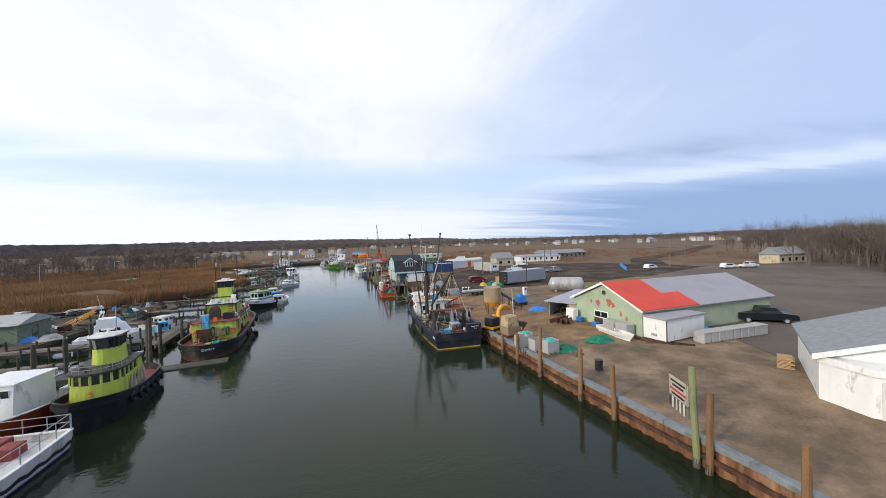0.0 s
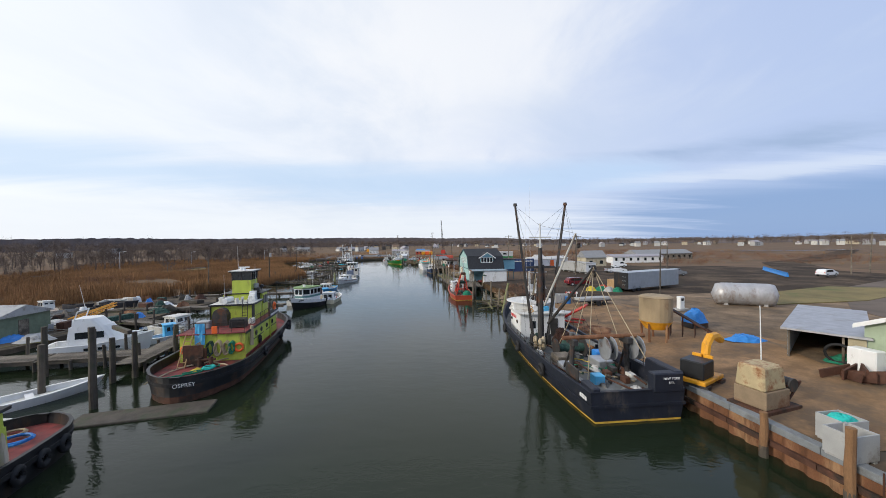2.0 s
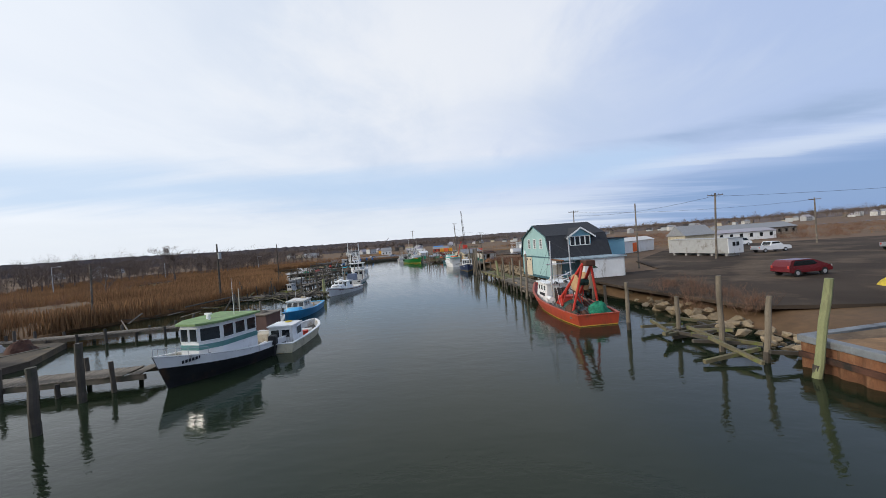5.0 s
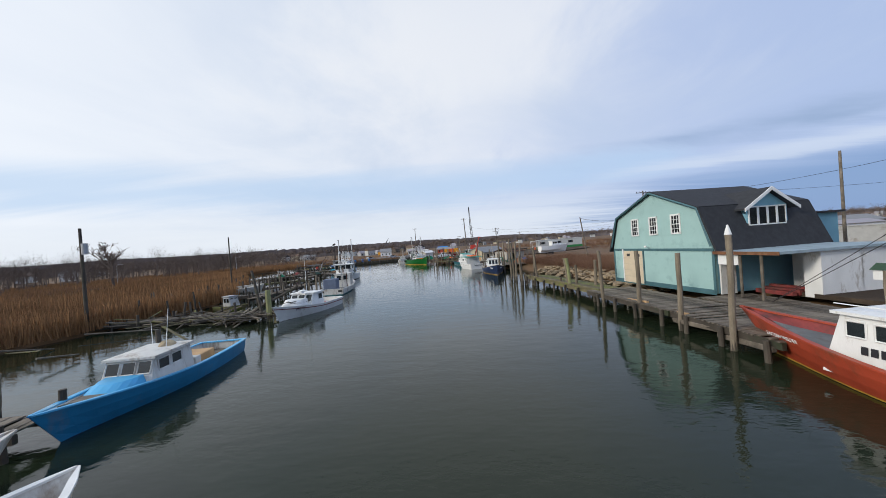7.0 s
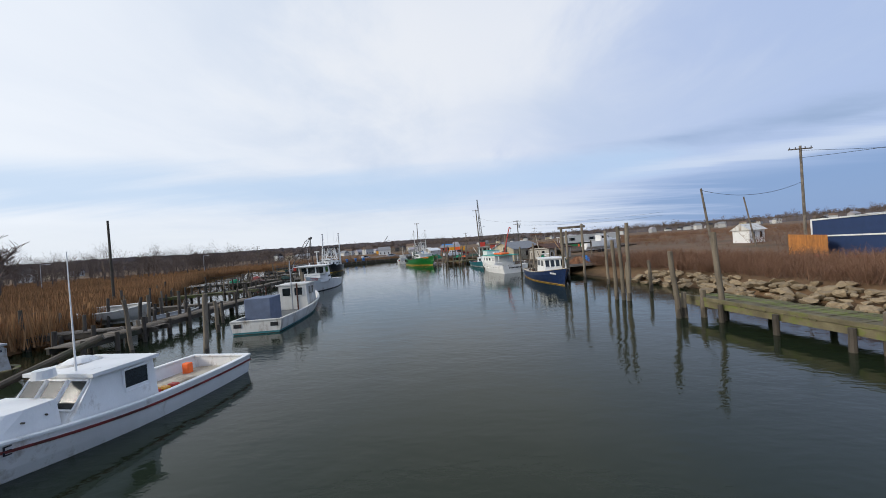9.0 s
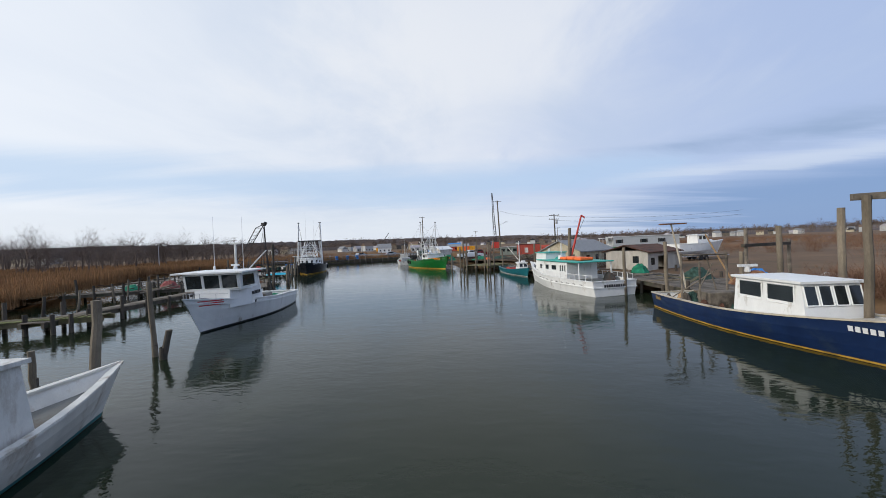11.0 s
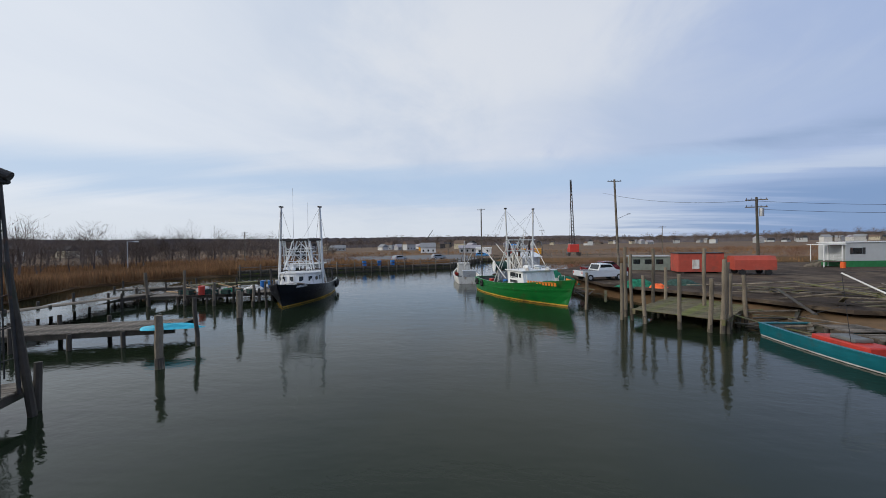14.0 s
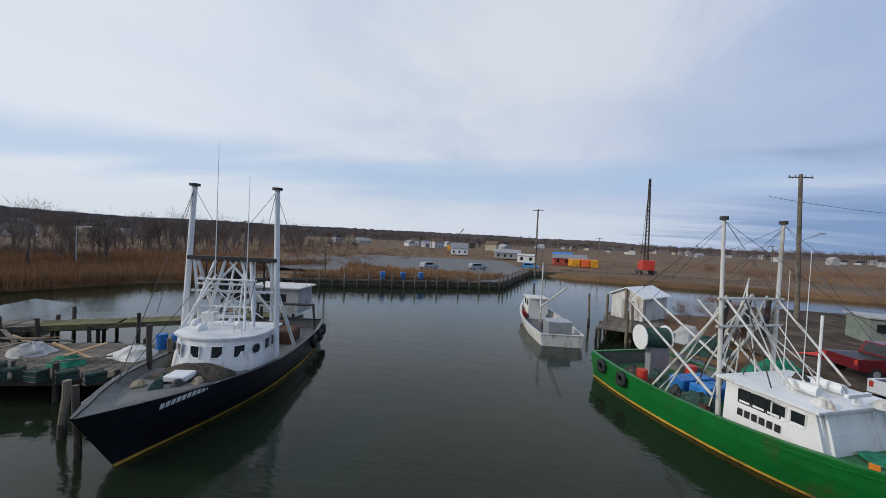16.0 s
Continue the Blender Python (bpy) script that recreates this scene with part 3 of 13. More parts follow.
# ---- boats ----
class Hull:
    """The lines of a hull. x runs from the stern to the bow, z = 0 is the waterline."""

    def __init__(self, length, beam, stern, mid, bow, transom=0.8, rake=0.9, flare=0.45, full=2.4, fore=0.5, counter=0.0):
        self.L, self.B, self.zs, self.zm, self.zb = length, beam, stern, mid, bow
        self.tr, self.rake, self.flare, self.full, self.fore, self.counter = transom, rake, flare, full, fore, counter

    def rail(self, s):
        if s < 0.35:
            t = s / 0.35
            return self.zs + (self.zm - self.zs) * (t * t * (3 - 2 * t))
        t = (s - 0.35) / 0.65
        return self.zm + (self.zb - self.zm) * t ** 1.9

    def half(self, s):
        h = self.B / 2
        if s < 0.3:
            t = s / 0.3
            h *= self.tr + (1 - self.tr) * (1 - (1 - t) ** 2)
        elif s > self.fore:
            t = (s - self.fore) / (1 - self.fore)
            h *= max(0.012, 1 - t ** self.full)
        if self.counter and s < self.counter:
            h *= max(0.10, math.sqrt(1 - (1 - s / self.counter) ** 2))
        return h

    def at(self, s, z, side=1, off=0.0):
        """A point on the hull's side at a share s of the length and a height z."""
        rail = self.rail(s)
        t = max(-0.5, min(1.0, z / rail))
        f = 0.10 + self.flare * max(0.0, (s - 0.35) / 0.65) ** 1.5
        w = self.half(s) * (1 - f * (1 - t) ** 1.5) if t >= 0 else self.half(s) * (1 - f) * (1 + 1.1 * t)
        x = s * self.L + self.rake * max(0.0, s - 0.55) / 0.45 * (t - 0.0) * (s ** 2)
        return Vector((x, side * (w + off), z))

    def stations(self, n):
        extra = [self.counter * k for k in (0.03, 0.1, 0.25, 0.5, 0.75)] if self.counter else []
        return sorted(set([i / n for i in range(n + 1)] + extra))

    def band(self, name, material, parent, z0, z1, n=18, off=0.0, label=""):
        """The outer skin between two heights, given as functions of s, with the transom."""
        bm = bm_new()
        ss = self.stations(n)
        for side in (1, -1):
            sheet(bm, [[self.at(s, z0(s) + (z1(s) - z0(s)) * k / 3, side, off) for k in range(4)] for s in ss])
        a = [self.at(0, z0(0) + (z1(0) - z0(0)) * k / 3, 1, off) for k in range(4)]
        b_ = [self.at(0, z0(0) + (z1(0) - z0(0)) * k / 3, -1, off) for k in range(4)]
        if off:
            a, b_ = [v + Vector((-off, 0, 0)) for v in a], [v + Vector((-off, 0, 0)) for v in b_]
        sheet(bm, [a, b_])
        return part(name, bm, material, parent, label, smooth=False)

    def strake(self, name, material, parent, z, h, off, n=20, s0=0.0, s1=1.0, transom=True, label=""):
        """A rail or rub strip along both sides, h high and off thick."""
        bm = bm_new()
        ss = self.stations(n) if s0 == 0 and s1 == 1 else [s0 + (s1 - s0) * i / n for i in range(n + 1)]
        for side in (1, -1):
            rows = []
            for s in ss:
                zz = z(s)
                p0, p1 = self.at(s, zz - h, side, -0.02), self.at(s, zz, side, -0.02)
                q0, q1 = self.at(s, zz - h, side, off), self.at(s, zz, side, off)
                rows.append([p0, q0, q1, p1, p0])
            sheet(bm, rows)
        if transom and s0 == 0:
            w = self.at(0, z(0) - h / 2).y
            bx(bm, -off, 0.02, -w - off, w + off, z(0) - h, z(0))
        return part(name, bm, material, parent, label)

    def build(self, parent, skin, deck_mat, bulwark=0.6, stripe=None, bottom=None, cap=None, inner=None, stripe_h=0.14, cap_w=0.16, deck_flat=None, rub=None):
        stripe_h = stripe_h if stripe else 0.0
        self.band("hull", skin, parent, lambda s: stripe_h, self.rail)
        if stripe:
            self.band("boot_stripe", stripe, parent, lambda s: 0.02, lambda s: stripe_h, off=0.004)
        self.band("hull_bottom", bottom or M_BROWNB, parent, lambda s: -0.55, lambda s: 0.02)
        deck = deck_flat or (lambda s: self.rail(s) - bulwark)
        self.deck = deck
        n = 18
        bm = bm_new()
        for side in (1, -1):
            sheet(bm, [[self.at(s, self.rail(s), side, -0.09 if s < 1 else 0), Vector((min(s * self.L + 0.08, self.L - 0.05), side * max(0.01, self.at(s, deck(s)).y - 0.09), deck(s)))] for s in self.stations(n)])
        w = self.at(0, self.rail(0)).y
        sheet(bm, [[(0.09, w - 0.09, self.rail(0)), (0.09, w - 0.09, deck(0))], [(0.09, -w + 0.09, self.rail(0)), (0.09, -w + 0.09, deck(0))]])
        part("bulwark_lining", bm, inner or skin, parent)
        bm = bm_new()
        sheet(bm, [[Vector((min(s * self.L + 0.02, self.L + 0.1), k / 4 * max(0.01, self.at(s, deck(s)).y - 0.05), deck(s) + 0.05 * (1 - (k / 4) ** 2))) for k in range(-4, 5)] for s in self.stations(n)])
        part("deck", bm, deck_mat, parent)
        bm = bm_new()
        for side in (1, -1):
            rows = []
            for s in self.stations(n):
                o, u = self.at(s, self.rail(s), side, 0.05), self.at(s, self.rail(s), side, -cap_w)
                if abs(u.y) < 0.02 or u.y * side < 0:
                    u.y = side * 0.01
                up_ = Vector((0, 0, 0.06))
                rows.append([o, o + up_, u + up_, u, o])
            sheet(bm, rows)
        w = self.at(0, self.rail(0)).y
        bx(bm, -0.05, cap_w, -w, w, self.rail(0), self.rail(0) + 0.06)
        part("gunwale", bm, cap or skin, parent)
        if rub:
            self.strake("rub_rail", rub, parent, lambda s: self.rail(s) - 0.16, 0.07, 0.04)
        return self


def house_box(parent, material, x0, x1, half, z0, z1, name="deckhouse", front_rake=0.25, back_rake=0.0, round_front=0.0, top_in=0.05, roof=None, roof_over=0.12, roof_t=0.10, roof_name="roof", camber=0.08, label=""):
    """A deckhouse with a raked or rounded front and an overhanging cambered roof."""
    def plan(k):
        f, b_ = x1 - front_rake * k, x0 + back_rake * k
        w = half - top_in * k
        if round_front:
            return [(b_, -w), (f - round_front, -w)] + [(f - round_front + round_front * math.sin(a), -w * math.cos(a)) for a in [math.pi * i / 8 for i in range(1, 8)]] + [(f - round_front, w), (b_, w)]
        return [(b_, -w), (f, -w), (f, w), (b_, w)]
    bm = bm_new()
    lo, hi = [bm.verts.new((x, y, z0)) for x, y in plan(0)], [bm.verts.new((x, y, z1)) for x, y in plan(1)]
    n = len(lo)
    for i in range(n):
        bm.faces.new((lo[i], lo[(i + 1) % n], hi[(i + 1) % n], hi[i]))
    bm.faces.new(hi)
    bm.faces.new(lo[::-1])
    part(name, bm, material, parent, label)
    if roof:
        bm = bm_new()
        pts = plan(1)
        cxm = sum(x for x, _ in pts) / n
        big = [((x - cxm) * (1 + roof_over / max(0.3, (x1 - x0) / 2)) + cxm, y * (1 + roof_over / half)) for x, y in pts]
        lo, hi = [bm.verts.new((x, y, z1)) for x, y in big], [bm.verts.new((x, y, z1 + roof_t)) for x, y in big]
        top = bm.verts.new((cxm, 0, z1 + roof_t + camber))
        for i in range(n):
            j = (i + 1) % n
            bm.faces.new((lo[i], lo[j], hi[j], hi[i]))
            bm.faces.new((hi[i], hi[j], top))
        bm.faces.new(lo[::-1])
        part(roof_name, bm, roof, parent)


def panes_line(parent, p, q, z0, z1, count, gap=0.25, out=(0, 0, 0), lean=(0, 0, 0), frame_mat=None, name="window"):
    """A row of windows between p and q (x, y) with frames; out is the outward way, lean the shift of the top edge."""
    p, q, o = Vector((*p, 0)), Vector((*q, 0)), Vector(out).normalized()
    le = Vector(lean)
    for i in range(count):
        a, b_ = p.lerp(q, (i + gap / 2) / count), p.lerp(q, (i + 1 - gap / 2) / count)
        w = part(name, quad_slab(bm_new(), a + Vector((0, 0, z0)), b_ + Vector((0, 0, z0)), b_ + le + Vector((0, 0, z1)), a + le + Vector((0, 0, z1)), o, 0.015), M_GLASS, parent)
        if frame_mat:
            bm = bm_new()
            c = [a + Vector((0, 0, z0)), b_ + Vector((0, 0, z0)), b_ + le + Vector((0, 0, z1)), a + le + Vector((0, 0, z1))]
            for k in range(4):
                tube(bm, c[k] + o * 0.01, c[(k + 1) % 4] + o * 0.01, 0.035, seg=4)
            part("window_frame", bm, frame_mat, w)


def quad_slab(bm, a, b_, c, d, out, t):
    lo = [bm.verts.new(v - out * 0.01) for v in (a, b_, c, d)]
    hi = [bm.verts.new(v + out * t) for v in (a, b_, c, d)]
    bm.faces.new(lo[::-1])
    bm.faces.new(hi)
    for i in range(4):
        j = (i + 1) % 4
        bm.faces.new((lo[i], lo[j], hi[j], hi[i]))
    return bm


def railing(parent, pts, height, material, r=0.022, mid=1, every=1, name="railing"):
    """Stanchions and bars along a line of points."""
    bm = bm_new()
    up_ = Vector((0, 0, height))
    pts = [Vector(v) for v in pts]
    for i, v in enumerate(pts):
        if i % every == 0:
            tube(bm, v, v + up_, r, seg=5)
    for a, b_ in zip(pts, pts[1:]):
        for k in range(mid + 1):
            h = up_ * (1 - k / (mid + 1))
            tube(bm, a + h, b_ + h, r * 0.85, seg=5)
    return part(name, bm, material, parent)


def tyre(parent, c, axis, R=0.42, r=0.15, name="tyre_fender"):
    return part(name, torus(bm_new(), c, axis, R - r, r, 14, 7), M_RUBBER, parent, smooth=True)


def mast(parent, material, base, top, r0, r1, name="mast"):
    return part(name, tube(bm_new(), base, top, r0, r1, 10), material, parent, smooth=False)


def stays(parent, pairs, material=None, r=0.012, name="stay"):
    for a, b_ in pairs:
        part(name, tube(bm_new(), a, b_, r, seg=4, caps=False), material or M_WIRE, parent)


def coil(parent, c, R, turns, material, r=0.03, name="rope_coil"):
    bm = bm_new()
    pts = []
    n = 14 * turns
    for i in range(n):
        a = 2 * math.pi * i / 14
        rr = R * (1 - 0.12 * (i / n)) + 0.03 * math.sin(i * 1.7)
        pts.append(Vector(c) + Vector((rr * math.cos(a), rr * math.sin(a), r + 0.5 * r * turns * i / n)))
    return part(name, pathtube(bm, pts, r, 5), material, parent)


def drum(parent, c, axis, R, w, material, wound=None, name="net_drum"):
    """A winch drum with two flanges and what is wound on it."""
    c, a = Vector(c), Vector(axis).normalized()
    d = part(name, tube(bm_new(), c - a * w / 2, c + a * w / 2, R * 0.45, seg=14), wound or material, parent)
    for k in (-1, 1):
        part("flange", tube(bm_new(), c + a * k * (w / 2), c + a * k * (w / 2 + 0.06), R, seg=18), material, d)
    return d


def radar(parent, c, w=0.9, name="radar"):
    c = Vector(c)
    bm = bm_new()
    tube(bm, c, c + Vector((0, 0, 0.25)), 0.14, 0.10)
    bx(bm, c.x - 0.06, c.x + 0.06, c.y - w / 2, c.y + w / 2, c.z + 0.25, c.z + 0.37)
    return part(name, bm, M_WHITE, parent)


def boat_thing(label, stern, bow, group="moored boats", name="fishing_boat"):
    return thing(name, label, "boat", heading((*stern, 0), (*bow, 0)), group), math.dist(stern, bow)


def lobster_boat(label, stern, bow, beam, fb, skin, house, cab, deck_mat, stripe=None, bottom=None, cap=None, cabin_h=1.15, wheel=(0.42, 0.66), trunk=True, roof=None, trunk_mat=None, name="fishing_boat", bulwark=0.5, rake=0.9, name_text=None, rub=None, round_roof=0.0, house_w=0.36, panes=3, side=(0.0, 1.0, 2), rake_w=0.35, trunk_h=0.42, sill=0.40):
    """A Downeast work boat: open cockpit aft, wheelhouse and low trunk cabin forward. cab is the height of the wheelhouse roof over the rail."""
    ob, L = boat_thing(label, stern, bow, name=name)
    h = Hull(L, beam, fb[0], fb[1], fb[2], transom=0.86, rake=rake, flare=0.5, full=2.1, fore=0.45)
    deck0 = fb[1] - bulwark
    h.build(ob, skin, deck_mat, bulwark, stripe, bottom, cap, inner=house if trunk else trunk_mat or house, stripe_h=0.09, deck_flat=lambda s: deck0 if s < wheel[1] else h.rail(s) - 0.08, rub=rub)
    x0, x1 = wheel[0] * L, wheel[1] * L
    half = min(beam * house_w, Hull(L, beam, *fb, full=2.1, fore=0.45).half(wheel[1]) - 0.08)
    zt = h.rail(0.55) + cab
    zr = h.rail(0.6)
    zb_ = zr - 0.12
    house_box(ob, house, x0, x1 - 0.7, half * 0.8, deck0, zb_ + 0.01, "cuddy", front_rake=0.0, top_in=0.0)
    house_box(ob, house, x0, x1, half, zb_, zt, "wheelhouse", front_rake=rake_w, back_rake=0.0, top_in=0.14, roof=roof or house, roof_over=0.16, roof_name="wheelhouse_roof")
    if trunk:
        house_box(ob, trunk_mat or house, x1 - 0.1, 0.90 * L, half * 0.78, h.rail(0.78) - 0.12, h.rail(0.75) + trunk_h, "trunk_cabin", front_rake=0.8, top_in=0.12, round_front=0.8)
    z0, z1 = zr + cab * sill, zt - 0.09
    fr = rake_w
    k0, k1 = (z0 - zb_) / (zt - zb_), (z1 - zb_) / (zt - zb_)
    y_ = half - 0.14 * (k0 + k1) / 2 + 0.012
    panes_line(ob, (x1 - fr * k0 + 0.01, -half * 0.9), (x1 - fr * k0 + 0.01, half * 0.9), z0, z1, panes, 0.16, (1, 0, 0.2), (-fr * (k1 - k0), 0, 0), house)
    for sd in (1, -1):
        xa, xb = x0 + 0.15, x1 - fr * k1 - 0.12
        panes_line(ob, (xa + (xb - xa) * side[0], sd * y_), (xa + (xb - xa) * side[1], sd * y_), z0 - 0.02, z1 - 0.02, side[2], 0.18, (0, sd, 0), (0, 0, 0), house)
    return ob, h, zt


# -- black and lime-yellow tugs --
def portholes(parent, pts, out, r=0.17):
    for p_ in pts:
        p_ = Vector(p_)
        w = part("porthole", tube(bm_new(), p_ - Vector(out) * 0.02, p_ + Vector(out) * 0.03, r, seg=12), M_GLASS, parent)
        part("porthole_ring", torus(bm_new(), p_ + Vector(out) * 0.03, out, r, 0.035, 14, 5), M_DARKSTEEL, w)


def life_ring(parent, c, out, R=0.38):
    return part("life_ring", torus(bm_new(), c, out, R - 0.08, 0.09, 16, 7), M_ORANGE, parent, "orange life ring", smooth=True)


tug, L = boat_thing("lime-yellow and black harbour tug with red deck", (-21.6, 42.9), (-26.16, 62.68), name="tugboat")
h = Hull(L, 6.6, 1.65, 1.5, 2.35, transom=0.86, rake=0.35, flare=0.2, full=3.2, fore=0.66, counter=0.2)
h.build(tug, M_BLACK, M_REDDECK, 0.6, M_RUSTDARK, M_BROWNB, M_BLACK, inner=M_BLACK, stripe_h=0.42)
h.strake("rub_rail", M_RUBBER, tug, lambda s: h.rail(s) - 0.35, 0.22, 0.10)
dk = 0.95
house_box(tug, M_LIME, 5.6, 14.6, 2.42, dk, 3.15, "main_deckhouse", front_rake=0.0, top_in=0.04)
pbox("boat_deck", tug, M_REDDECK, 5.4, 14.7, -2.55, 2.55, 3.15, 3.24, 0.02)
house_box(tug, M_LIME, 9.5, 12.3, 1.75, 3.24, 4.82, "upper_deckhouse", front_rake=0.0, top_in=0.03)
pbox("upper_roof", tug, M_WHITE_OLD, 9.3, 12.3, -1.86, 1.86, 4.82, 4.94, 0.05)
for sd in (1, -1):
    pbox("roof_coaming", tug, M_BLACK, 9.35, 12.28, sd * 1.88 - 0.04, sd * 1.88 + 0.04, 4.78, 4.93, 0.015)
pbox("roof_coaming", tug, M_BLACK, 9.26, 9.33, -1.88, 1.88, 4.78, 4.93, 0.015)
# raised chart room ahead of the pilothouse, with its black bridge roof
house_box(tug, M_LIME, 12.3, 14.1, 1.75, 3.24, 5.5, "chart_room", front_rake=0.12, top_in=0.03)
pbox("bridge_roof", tug, M_BLACK, 11.8, 15.1, -1.85, 1.85, 5.5, 5.6, 0.03)
for sd in (1, -1):
    for x in (12.95, 13.65):
        w = pbox("chart_room_window", tug, M_GLASS, x - 0.22, x + 0.22, sd * 1.745 - 0.02, sd * 1.745 + 0.02, 4.45, 5.15, 0.09)
        bm = bm_new()
        for dx, dz in ((0.26, 0.0), (-0.26, 0.0)):
            bx(bm, x + dx - 0.035, x + dx + 0.035, sd * 1.75 - 0.02, sd * 1.75 + 0.03, 4.41, 5.19)
        for dz in (4.4, 5.13):
            bx(bm, x - 0.225, x + 0.225, sd * 1.75 - 0.02, sd * 1.75 + 0.03, dz, dz + 0.07)
        part("window_frame", bm, M_BLACK, w)
    pbox("corner_strip", tug, M_LIME, 12.24, 12.36, sd * 1.76 - 0.05, sd * 1.76 + 0.05, 3.24, 5.5, 0.03)
    pbox("window_screen", tug, M_DARKSTEEL, 11.7, 12.4, sd * 1.5 - 0.03, sd * 1.5 + 0.03, 4.94, 5.5, 0.02)
panes_line(tug, (14.06, -1.4), (14.06, 1.4), 4.45, 5.15, 4, 0.25, (1, 0, 0), (-0.04, 0, 0), M_BLACK)
railing(tug, [(12.2, 1.75, 5.6), (13.4, 1.75, 5.6), (15.0, 1.75, 5.6), (15.0, 0, 5.6), (15.0, -1.75, 5.6), (13.6, -1.75, 5.6)], 0.32, M_DARKSTEEL, 0.018, 0)
for x, y, w_, hh, mt in ((12.6, -1.2, 0.5, 0.42, M_DARKSTEEL), (13.3, -0.9, 0.35, 0.34, M_BLACK), (14.0, -0.7, 0.3, 0.3, M_WHITE_OLD), (14.4, 0.7, 0.45, 0.4, M_DARKSTEEL), (13.0, 1.0, 0.4, 0.36, M_STEEL)):
    pbox("roof_gear", tug, mt, x - w_ / 2, x + w_ / 2, y - w_ / 2, y + w_ / 2, 5.6, 5.6 + hh, 0.05)
ptube("searchlight", tug, M_DARKSTEEL, (13.7, -1.3, 5.6), (13.7, -1.3, 6.0), 0.05, seg=6)
ptube("searchlight_drum", tug, M_DARKSTEEL, (13.5, -1.3, 6.05), (13.9, -1.3, 6.05), 0.17, seg=10)
ptube("spare_tyre", tug, M_RUBBER, (11.95, -1.4, 4.94), (11.95, -1.2, 5.5), 0.3, seg=10)
# pilothouse on the roof
house_box(tug, M_LIME, 11.9, 13.75, 0.85, 4.94, 6.85, "pilothouse_base", front_rake=0.0, top_in=0.0)
house_box(tug, M_GLASS, 11.93, 13.72, 0.81, 6.85, 7.66, "pilothouse_window", front_rake=-0.06, top_in=-0.06)
for x, y in ((11.91, -0.84), (12.5, -0.85), (13.1, -0.85), (13.75, -0.84), (11.91, 0.84), (12.5, 0.85), (13.1, 0.85), (13.75, 0.84), (11.91, 0.0), (13.75, 0.0), (13.75, -0.4), (13.75, 0.4)):
    ptube("mullion", tug, M_DARKSTEEL, (x, y, 6.82), (x, y * 1.07, 7.7), 0.04, seg=5)
pbox("pilothouse_eave", tug, M_BLACK, 11.65, 14.2, -1.05, 1.05, 7.64, 7.72, 0.02)
pbox("pilothouse_roof", tug, M_WHITE_OLD, 11.6, 14.3, -1.09, 1.09, 7.72, 7.80, 0.03)
pbox("air_conditioner", tug, M_STEEL, 12.6, 13.3, -1.15, -0.85, 6.0, 6.42, 0.03)
radar(tug, (12.2, -0.2, 7.8), 0.9)
part("roof_dome", dome(bm_new(), (13.2, 0.4, 7.8), 0.22, 0.22, 0.3), M_WHITE, tug)
ptube("stern_light_pole", tug, M_WHITE_OLD, (11.6, -1.0, 6.0), (11.9, -1.55, 5.3), 0.025, seg=5)
# white steps, vents and a small inflatable on the roof
st = pbox("roof_steps", tug, M_WHITE, 10.9, 11.65, -1.5, -0.85, 4.94, 5.22, 0.02)
for k in range(3):
    pbox("step", st, M_WHITE, 10.95 + 0.18 * k, 11.65, -1.46, -0.89, 5.2 + 0.2 * k, 5.42 + 0.2 * k, 0.02)
ptube("life_raft", tug, M_WHITE, (9.4, 0.6, 5.2), (10.8, 0.5, 5.22), 0.25, seg=12)
pbox("vent_box", tug, M_STEEL, 10.5, 11.1, 0.4, 1.0, 4.94, 5.45, 0.04)
for x, y, z_, r in ((9.6, -0.4, 4.94, 0.13), (10.3, 1.2, 4.94, 0.18), (10.3, -0.6, 4.94, 0.12)):
    part("vent_cowl", tube(bm_new(), (x, y, z_), (x, y, z_ + 0.5), r, r * 1.2, 10), M_WHITE_OLD, tug)
